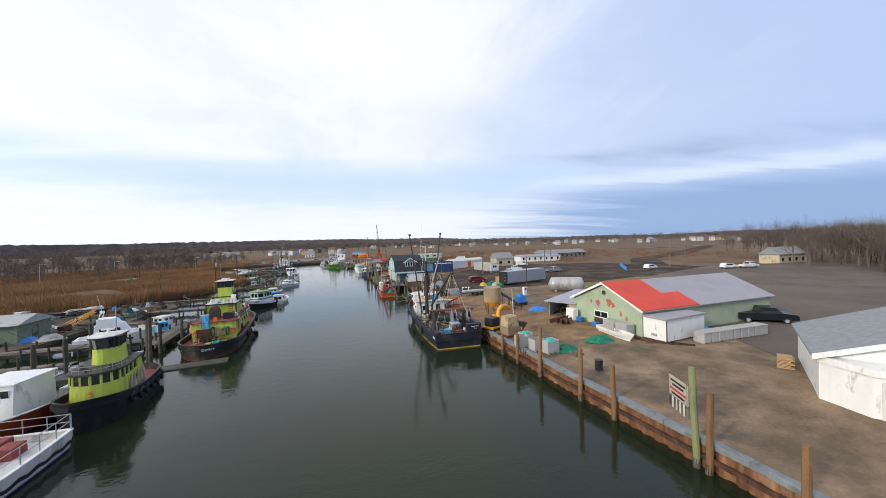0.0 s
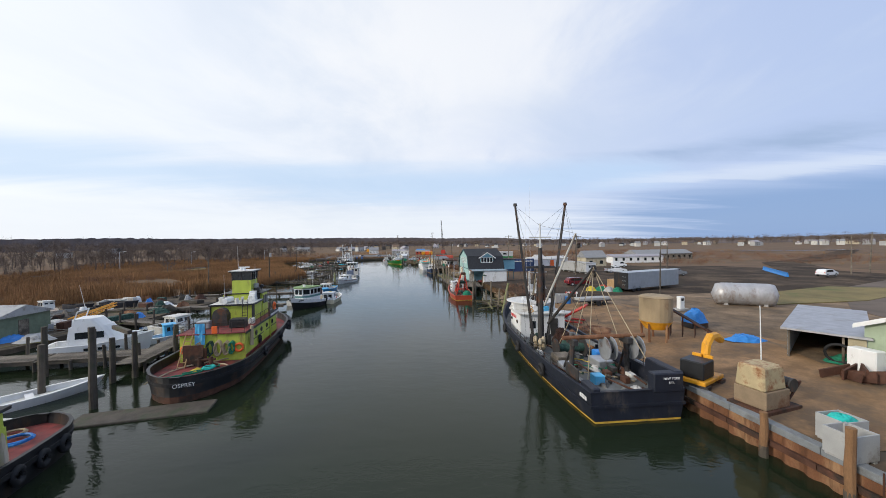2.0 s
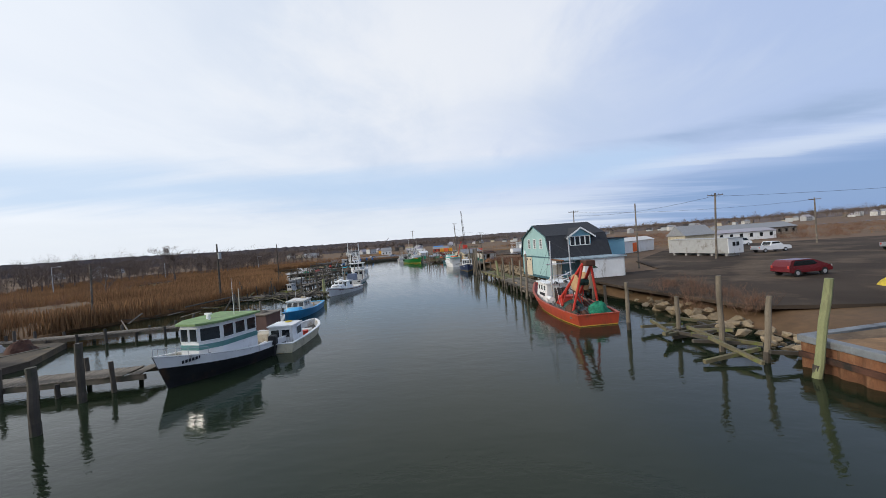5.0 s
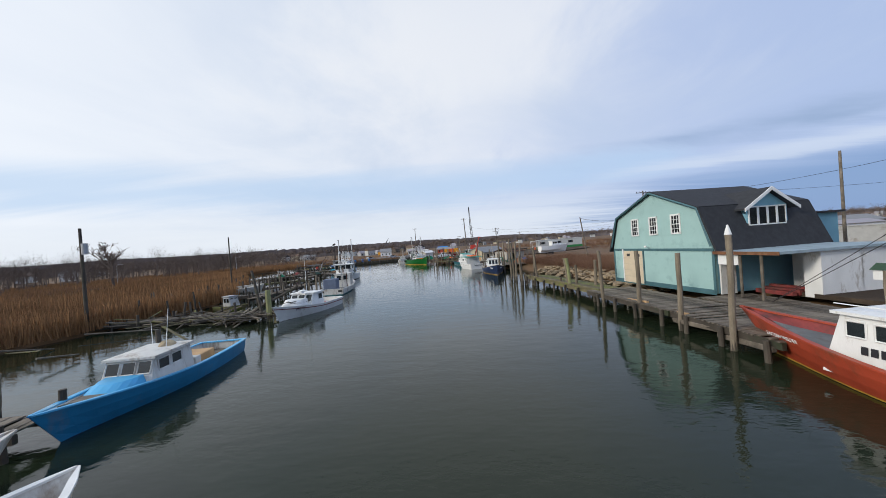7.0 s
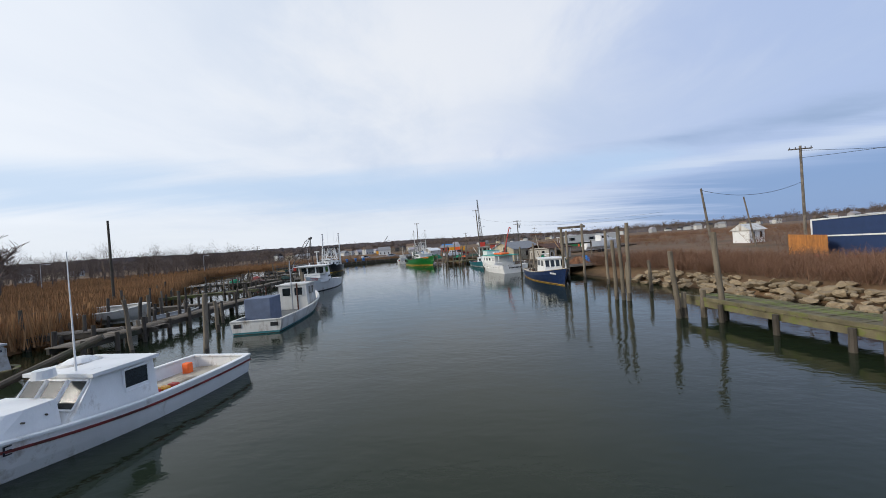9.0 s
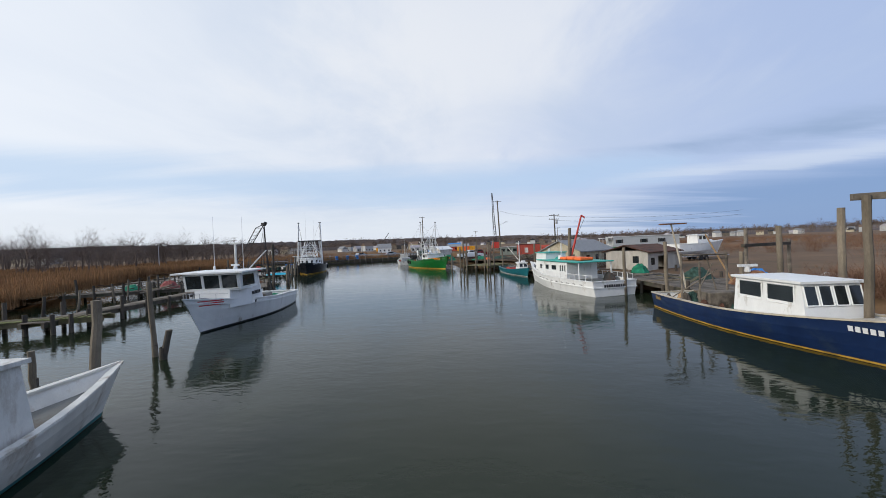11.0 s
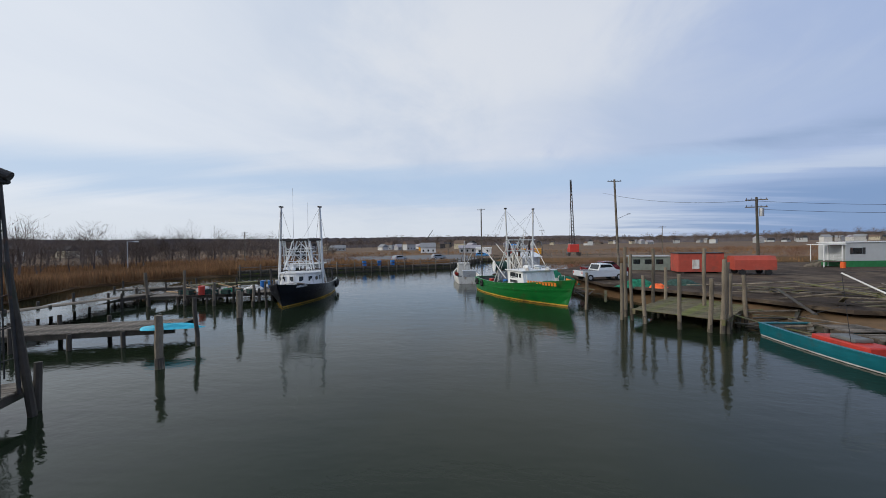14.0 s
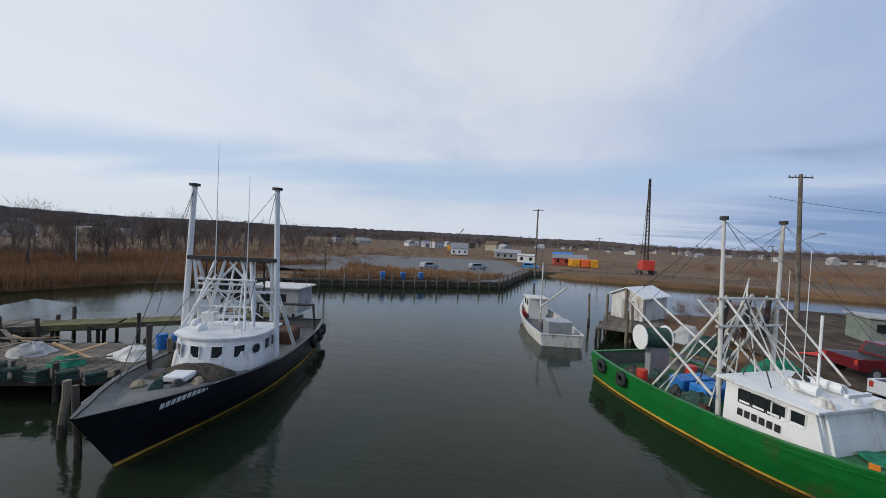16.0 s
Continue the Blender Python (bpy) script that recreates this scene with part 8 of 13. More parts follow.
def slope(side, y0, y1, k0, k1, dz, material, label=""):
    e, r_ = (-0.35 if side < 0 else GW + 0.35), GW / 2
    z_ = lambda k: (EH - 0.12) + (RH - EH + 0.12) * k
    x_ = lambda k: e + (r_ - e) * k
    bm = bm_new()
    prism(bm, [(x_(k0), z_(k0) + dz), (x_(k1), z_(k1) + dz), (x_(k1), z_(k1) + dz + 0.09), (x_(k0), z_(k0) + dz + 0.09)], "y", y0, y1)
    return part("roof_slope", bm, material, gs, label)
slope(-1, -0.35, GL + 0.3, 0, 1, 0, M_GREYROOF)
slope(1, -0.35, GL + 0.3, 0, 1, 0, M_GREYROOF)
slope(1, -0.37, 5.4, 0.0, 0.995, 0.10, M_REDROOF, "bright red sheet over part of the roof")
slope(1, 5.4, 8.0, 0.0, 0.45, 0.10, M_REDROOF)
slope(-1, -0.37, 0.1, 0.0, 0.995, 0.10, M_WHITE)
bm = bm_new()
for sd in (0, 1):
    x0_, x1_ = (-0.35, GW / 2) if sd == 0 else (GW + 0.35, GW / 2)
    prism(bm, [(x0_, EH - 0.22), (x1_, RH - 0.10), (x1_, RH + 0.1), (x0_, EH + 0.0)], "y", -0.4, -0.36)
part("barge_board", bm, M_WHITE, gs)
for k, (x, w, z0, z1) in enumerate(((3.6, 2.2, 0.9, 1.75), (3.6, 2.2, 0.0, 0.85))):
    dr = pbox("window" if k == 0 else "roller_door", gs, M_WHITE if k == 0 else M_DARKSTEEL, x, x + w, -0.05, 0.02, z0, z1, 0.02)
    if k == 0:
        for j in range(2):
            pbox("pane", dr, M_GLASS, x + 0.12 + j * 1.03, x + 1.05 + j * 1.03, -0.07, -0.045, z0 + 0.12, z1 - 0.12)
M_FLAKE = mat("flaked_red_paint", (0.42, 0.12, 0.10), 0.9, var=0.2)
for k, (x, z, w, h_) in enumerate(((4.2, 2.6, 0.7, 0.8), (5.9, 2.9, 0.8, 0.9), (6.5, 2.7, 0.5, 0.6), (7.6, 1.9, 0.35, 0.6), (8.4, 1.5, 0.35, 0.5), (3.1, 2.7, 0.3, 0.5), (9.2, 0.9, 0.4, 0.5))):
    bm = bm_new()
    pts = [(x + w * 0.5 * (1 + 0.35 * math.sin(a * 3 + k)) * math.cos(a), z + h_ * 0.5 * (1 + 0.3 * math.cos(a * 5 + k)) * math.sin(a)) for a in [2 * math.pi * i / 14 for i in range(14)]]
    prism(bm, pts, "y", -0.006, 0.0)
    part("paint_patch", bm, M_FLAKE, gs, "patch of old red paint")
pbox("chest_freezer", gs, M_WHITE, -0.1, 1.3, -1.3, -0.5, 0.0, 1.45, 0.05, "white chest freezer")
pbox("blue_crate", gs, M_BARRELB, 1.6, 2.4, -1.1, -0.5, 0.0, 0.6, 0.05)
pbox("blue_crate", gs, M_BARRELB, 4.3, 5.1, -1.2, -0.6, 0.0, 0.5, 0.05)
ptube("vent", gs, M_DARKSTEEL, (5.2, -0.1, 4.0), (5.2, 0.02, 4.0), 0.25, seg=12)

# white box container next to it
wc = thing("storage_container", "white insulated storage box with a grey flat roof", "container", heading((25.9, 32.0, on_yard(26, 32) - 0.05), (31.6, 33.7, 0)))
pbox("body", wc, M_WHITE, 0, 6.0, 0, 2.5, 0.15, 2.25, 0.03)
pbox("roof", wc, M_GREYROOF, -0.15, 6.15, -0.12, 2.62, 2.25, 2.42, 0.02)
for k in range(3):
    pbox("skid", wc, M_RUSTDARK, 0.1, 5.9, 0.2 + k * 0.95, 0.4 + k * 0.95, 0.0, 0.15)
pbox("corner_trim", wc, M_DARKSTEEL, -0.02, 0.05, -0.02, 0.05, 0.15, 2.25)
pbox("corner_trim", wc, M_DARKSTEEL, -0.02, 0.05, 2.45, 2.52, 0.15, 2.25)
pbox("vent_panel", wc, M_TOTE, -0.03, 0.0, 1.0, 1.6, 0.5, 0.75)
for k in range(4):
    single("timber_beam", bx(bm_new(), -2.0, 2.0, -0.1, 0.1, 0, 0.18), M_RUSTDARK, "rusty steel beam lying by the storage box", "beam", pose(25.2 + 0.3 * k, 33.2 - 0.45 * k, on_yard(25, 33), 0, 0, -60 + 9 * k), "steel beams")
# row of grey block bins
for k in range(9):
    bn = thing("block_bin", "grey plastic insulated bin standing in a row", "bin", heading((28.9 + 0.98 * k, 30.9 + 0.17 * k, on_yard(30, 31)), (38, 32.5, 0)), "bins in a row")
    pbox("body", bn, M_CONC, 0.0, 0.92, 0, 1.1, 0.1, 1.0, 0.03)
    pbox("rim", bn, M_CONC, -0.02, 0.94, -0.03, 1.13, 1.0, 1.1, 0.02)
    for j in (0.1, 0.62):
        pbox("foot", bn, M_CONC, j, j + 0.2, 0.05, 1.05, 0, 0.1)
hp = single("tarp_heap", heap(bm_new(), (0, 0, 0), 2.4, 1.4, 1.1, 9), M_TEALTARP, "teal tarpaulin over stacked gear behind the bins", "tarpaulin", pose(31.8, 36.2, on_yard(32, 36)))
ps = thing("timber_stack", "stack of old timber slats near the white garage", "timber stack", pose(29.9, 24.6, on_yard(30, 25), 0, 0, 40))
for k in range(8):
    pbox("board", ps, M_WOODTAN, -0.7, 0.7, -0.5 + 0.12 * (k % 3), 0.5, 0.10 * k, 0.10 * k + 0.07)

# -- white garage with grey shingle roof --
M_SHINGLE = mat("grey_asphalt_shingle", (0.25, 0.255, 0.26), 0.9, var=0.15, scale=3, bump=0.5, bscale=12)
gr = thing("garage", "white painted block garage with a grey shingle roof", "building", heading((26.25, 19.8, on_yard(26, 20)), (32.06, 25.26, 0)))
pbox("wall_west", gr, M_WHITE, 0, 9.0, -0.2, 0.0, -0.3, 2.9)
pbox("wall_rear", gr, M_WHITE, 8.8, 9.0, -12, -0.2, -0.3, 2.9)
bm = bm_new()
prism(bm, [(-0.2, -0.3), (-12.0, -0.3), (-12.0, 2.9), (-6.1, 5.1), (-0.2, 2.9)], "x", 0.0, 0.2)
part("gable_wall", bm, M_WHITE, gr)
for sd in (0, 1):
    bm = bm_new()
    e = 0.35 if sd == 0 else -12.55
    prism(bm, [(e, 2.72), (-6.1, 5.15), (-6.1, 5.28), (e, 2.88)], "x", -0.4, 9.4)
    part("roof_slope", bm, M_SHINGLE, gr)
bm = bm_new()
prism(bm, [(0.36, 2.55), (-6.1, 4.98), (-6.1, 5.3), (0.36, 2.9)], "x", -0.46, -0.41)
part("barge_board", bm, M_WHITE, gr)
bm = bm_new()
prism(bm, [(0, -0.05), (-1.7, -1.85), (-1.7, -6.0), (0, -6.0)], "z", -0.3, 2.35)
part("porch", bm, M_WHITE, gr, "white chamfered block porch")
bm = bm_new()
prism(bm, [(0, 0.1), (-1.85, -1.85), (-1.85, -6.1), (0, -6.1)], "z", 2.35, 2.75)
part("porch_fascia", bm, M_WHITE, gr)
pbox("door", gr, M_WHITE_OLD, -1.78, -1.7, -3.2, -2.2, -0.1, 2.1, 0.02)

# -- open metal shed beyond the workshop --
ms = thing("shed", "low open-fronted metal shed with a flat grey roof", "building", heading((23.0, 44.6, on_yard(21, 47)), (33.5, 54.5, 0)))
M_SHEDWALL = mat("pale_blue_grey_sheet", (0.42, 0.46, 0.52), 0.6, var=0.1, dirt=(0.3, 0.3, 0.3), amount=0.25)
pbox("side_wall", ms, M_SHEDWALL, 0, 12.5, -0.12, 0.0, 0, 1.95)
pbox("rear_wall", ms, M_SHEDWALL, 12.4, 12.5, 0.0, 3.6, 0, 1.95)
pbox("far_wall", ms, M_SHEDWALL, 0.4, 12.4, 3.5, 3.6, 0, 1.95)
pbox("door_jamb", ms, mat("tan_wall_panel", (0.42, 0.36, 0.24), 0.8), -0.05, 0.05, -0.1, 0.7, 0, 1.95)
bm = bm_new()
prism(bm, [(-0.35, 1.95), (3.9, 2.0), (3.9, 2.13), (-0.35, 2.08)], "x", -0.4, 12.8)
part("roof", bm, mat("grey_tin_roof", (0.40, 0.40, 0.41), 0.5, 0.3, var=0.15, dirt=(0.3, 0.28, 0.26), amount=0.3), ms)
for x in (0.9, 3.5):
    ptube("post", ms, M_WOODGREY, (0.1, x, 0), (0.1, x, 1.95), 0.07)
ty = thing("large_hoop", "large black coiled hose leaning on the shed", "hose", pose(22.4, 45.6, on_yard(22, 46)))
part("coil", torus(bm_new(), (0, 0, 0.75), (1, 0.8, 0.3), 0.65, 0.09, 22, 7), M_RUBBER, ty)
for k in range(6):
    single("scrap_iron", bx(bm_new(), -0.9 + 0.1 * k, 0.9, -0.05, 0.05, 0, 0.5 + 0.1 * (k % 3), pose(0, 0, 0, 4 * k, 6 * k - 12, 0)), M_RUSTDARK, "rusty steel scrap frame lying in the yard", "scrap", pose(20.2 + 0.45 * (k % 3), 43.6 - 0.6 * k * 0.5, on_yard(21, 43) + 0.12, 0, 0, 25 * k), "scrap frames")

# -- silo, hopper, excavator arm machine, tank --
si = thing("hopper_silo", "weathered tan steel hopper silo on legs with yellow skirt", "silo", pose(14.4, 52.9, on_yard(14, 53)) @ Matrix.Diagonal((1.12, 1.12, 1.08, 1)))
M_TANST = mat("tan_weathered_steel", (0.36, 0.27, 0.16), 0.75, var=0.15, dirt=(0.22, 0.13, 0.07), amount=0.35, streak=3)
part("drum", tube(bm_new(), (0, 0, 1.6), (0, 0, 3.5), 1.15, seg=24), M_TANST, si)
part("lid", tube(bm_new(), (0, 0, 3.5), (0, 0, 3.62), 1.2, 1.0, 24), M_TANST, si)
part("skirt", tube(bm_new(), (0, 0, 0.95), (0, 0, 1.6), 0.75, 1.16, 24), M_YELLOW, si, "dull yellow cone skirt")
for a in range(5):
    t = 2 * math.pi * a / 5
    ptube("leg", si, M_RUST, (0.95 * math.cos(t), 0.95 * math.sin(t), -0.1), (1.0 * math.cos(t), 1.0 * math.sin(t), 1.7), 0.08)
tk = thing("storage_tank", "long dull silver horizontal fuel tank on the ground", "tank", heading((31.4, 70.9, 1.9), (37.6, 68.4, 0)))
bm = bm_new()
rows = []
for k in range(13):
    t = k / 12
    x = -0.25 + 7.0 * t
    rr = 1.42 if 0 < k < 12 else 0.0
    if k in (1, 11):
        rr = 1.3
    rows.append([(x, rr * math.cos(a), 1.35 + rr * math.sin(a)) for a in [2 * math.pi * i / 24 for i in range(25)]])
part("shell", sheet(bm, rows), mat("dull_silver_tank_paint", (0.46, 0.45, 0.45), 0.45, 0.35, var=0.15, dirt=(0.27, 0.22, 0.19), amount=0.35, streak=2), tk, smooth=True)
for x in (1.2, 5.2):
    pbox("cradle", tk, M_CONC, x - 0.2, x + 0.2, -0.9, 0.9, -0.1, 0.35)
for x in (2.0, 4.4):
    part("strap", torus(bm_new(), (x, 0, 1.35), (1, 0, 0), 1.43, 0.025, 26, 5), M_STEEL, tk)
ex = thing("hydraulic_loader", "yellow hydraulic power unit with a curved loader arm", "machine", pose(11.9, 43.3, on_yard(12, 43), 0, 0, 35))
pbox("base_frame", ex, M_YELLOW, -1.3, 1.3, -0.8, 0.8, 0.25, 0.5, 0.04)
for x in (-1.0, 1.0):
    pbox("track_block", ex, M_DARKSTEEL, x - 0.25, x + 0.25, -0.9, 0.9, 0.0, 0.25)
pbox("engine", ex, M_BLACK, -1.1, 0.3, -0.65, 0.65, 0.5, 1.55, 0.06)
bm = bm_new()
pathtube(bm, [(0.8, 0, 0.5), (0.8, 0, 1.6), (0.95, 0, 2.2), (1.5, 0, 2.6), (2.3, 0, 2.55), (3.0, 0, 2.2)], 0.26, 8)
part("loader_arm", bm, M_YELLOW, ex)
for y in (-0.3, 0.3):
    pbox("panel", ex, M_YELLOW, 0.35, 0.5, y - 0.25, y + 0.25, 0.5, 1.7, 0.02)
tm_ = thing("ice_machine", "rusting tan winch house on a timber skid", "machine", pose(12.9, 40.1, on_yard(13, 40), 0, 0, 20))
M_TANPEEL = mat("peeling_tan_paint", (0.44, 0.35, 0.20), 0.75, var=0.15, dirt=(0.24, 0.10, 0.04), amount=0.5, dscale=1.4)
pbox("skid", tm_, M_RUSTDARK, -1.2, 1.6, -0.9, 0.9, 0.0, 0.2)
pbox("lower_body", tm_, mat("brown_steel_box", (0.26, 0.19, 0.12), 0.8, dirt=RUST, amount=0.4), -0.9, 0.9, -0.75, 0.75, 0.2, 1.1, 0.03)
pbox("upper_body", tm_, M_TANPEEL, -0.95, 0.75, -0.7, 0.7, 1.1, 2.3, 0.08, taper=0.88)
ptube("winch_drum", tm_, M_DARKSTEEL, (1.3, -0.7, 1.2), (1.3, 0.7, 1.2), 0.35, seg=14)
bm = bm_new()
for y in (-0.6, 0.6):
    tube(bm, (0.9, y, 0.3), (2.0, y, 1.3), 0.06)
    tube(bm, (0.9, y, 1.2), (2.0, y, 1.3), 0.05)
part("winch_frame", bm, M_RUSTDARK, tm_)
ptube("aerial_pole", tm_, M_WHITE, (0.9, 0.5, 1.1), (0.75, 0.5, 5.2), 0.035, 0.02)
cb = thing("conveyor", "rusty inclined conveyor frame in the yard", "machine", pose(16.2, 54.6, on_yard(16, 54), 0, 0, -35))
for y in (-0.35, 0.35):
    ptube("rail", cb, M_RUSTDARK, (0, y, 2.6), (3.4, y, 0.6), 0.07)
for k in range(4):
    ptube("leg", cb, M_RUSTDARK, (0.4 + 0.9 * k, -0.35, 0), (0.4 + 0.9 * k, -0.35, 2.3 - 0.53 * k), 0.04)
    ptube("leg", cb, M_RUSTDARK, (0.4 + 0.9 * k, 0.35, 0), (0.4 + 0.9 * k, 0.35, 2.3 - 0.53 * k), 0.04)
pbox("belt", cb, M_RUBBER, 0.1, 3.3, -0.3, 0.3, -0.02, 0.05, 0, "", Matrix.Translation((0, 0, 2.6)) @ pose(0, 0, 0, 0, 30.5, 0))
gm = thing("covered_engine", "engine under a bright blue tarpaulin on a steel stand", "machine", pose(20.2, 56.8, on_yard(20, 57), 0, 0, 10))
pbox("stand", gm, M_DARKSTEEL, -0.9, 0.9, -0.6, 0.6, 0.0, 0.5)
part("tarpaulin", heap(bm_new(), (0, 0, 0.5), 1.15, 0.9, 1.25, 3), M_TARPB, gm)
single("tarp_heap", heap(bm_new(), (0, 0, 0), 1.5, 0.8, 0.5, 8), M_TARPB, "crumpled bright blue tarpaulin on the ground", "tarpaulin", pose(21.0, 51.8, on_yard(21, 52)))
single("scrap_heap", heap(bm_new(), (0, 0, 0), 2.4, 1.3, 0.5, 5), M_RUST, "low heap of rusty scrap and red sheeting", "scrap heap", pose(10.2, 56.5, on_yard(10, 56)))
rm = thing("bucket_loader", "old red steel frame with bucket arms lying by the silo", "machine", pose(9.6, 60.6, on_yard(10, 60), 0, 0, -30))
bm = bm_new()
for y in (-0.8, 0.8):
    tube(bm, (-1.2, y, 0.3), (1.4, y * 0.8, 1.9), 0.12)
    tube(bm, (-1.4, y, 0.2), (1.2, y, 0.2), 0.1)
tube(bm, (1.4, -0.7, 1.9), (1.4, 0.7, 1.9), 0.1)
part("arms", bm, M_RED, rm)
pbox("hood", rm, M_WHITE_OLD, -1.6, -0.2, -0.6, 0.6, 0.2, 1.1, 0.06)
bt = thing("boat_trailer", "flat steel boat trailer with twin axles", "trailer", pose(15.5, 70.5, on_yard(15, 70), 0, 0, 15))
pbox("bed", bt, M_DARKSTEEL, -2.6, 2.6, -0.8, 0.8, 0.55, 0.7, 0.03)
for x in (0.2, 1.1):
    for y in (-0.95, 0.95):
        ptube("wheel", bt, M_RUBBER, (x, y - 0.1, 0.34), (x, y + 0.1, 0.34), 0.34, seg=16)
pbox("load", bt, M_TOTE, -2.4, 2.3, -0.7, 0.7, 0.7, 1.05, 0.05)
# deck gear at the north end of the bulkhead
for c in ((11.5, 73.0), (12.3, 73.6), (11.4, 74.0)):
    tote(*c, 10)
ptube_b = thing("barrel", "blue plastic barrel beside grey totes", "barrel", pose(12.7, 72.3, on_yard(12.7, 72)))
part("drum_body", tube(bm_new(), (0, 0, 0), (0, 0, 0.95), 0.38, seg=16), M_BARRELB, ptube_b)
part("drum_rim", torus(bm_new(), (0, 0, 0.93), (0, 0, 1), 0.38, 0.02, 16, 5), M_BARRELB, ptube_b)
bd = thing("barricade", "white and red striped folding road barricade", "barricade", pose(15.6, 80.0, 1.33, 0, 0, -20))
for y in (-0.25, 0.25):
    for x in (-0.7, 0.7):
        ptube("leg", bd, M_WHITE, (x, y, 0), (x, y * 0.1, 1.05), 0.04, seg=5)
for k in range(6):
    pbox("stripe", bd, M_WHITE if k % 2 else M_RED, -0.9 + 0.3 * k, -0.6 + 0.3 * k, -0.06, -0.03, 0.75, 1.0)
wn_ = thing("trawl_winch", "tall white winch stand with two pale spools and a black cover", "winch", pose(7.7, 73.0, on_yard(7.7, 73), 0, 0, 0))
for c in ((0.1, 0.0, 2.2), (1.15, 0.25, 2.5)):
    drum(wn_, c, (0.5, -1, 0.1), 0.62, 0.38, M_WHITE_OLD, M_ROPE, "spool")
bm = bm_new()
tube(bm, (-0.35, 0, 1.8), (-0.3, 0, 4.7), 0.11, 0.08)
for p_ in ((-1.1, -0.5, 0), (0.6, -0.5, 0), (-0.35, 1.2, 0), (1.9, 0.5, 0)):
    tube(bm, p_, (-0.35 if p_[0] < 1 else 1.2, 0, 2.3), 0.09, 0.07)
tube(bm, (-0.8, 0, 2.1), (1.6, 0.4, 2.4), 0.07)
tube(bm, (-1.0, -0.5, 0.15), (0.9, -0.5, 0.15), 0.06)
part("frame", bm, M_WHITE_OLD, wn_)
bm = bm_new()
tube(bm, (-0.7, 0.1, 0), (-0.65, 0.1, 4.6), 0.05, 0.04)
tube(bm, (2.0, -0.3, 2.2), (1.1, 0.2, 4.4), 0.06, 0.05)
tube(bm, (-0.4, 0, 4.4), (2.3, 0.6, 4.5), 0.05)
tube(bm, (0.4, 0, 4.4), (1.0, 0.1, 2.8), 0.04)
part("derrick_arm", bm, M_STEEL, wn_)
pbox("wrapped_block", wn_, M_RUBBER, 0.9, 2.5, -0.9, 0.2, 0.0, 1.25, 0.12)
part("cover", heap(bm_new(), (-0.6, 0.2, 0.0), 0.8, 1.0, 0.95, 4), M_RUBBER, wn_, "black plastic cover")

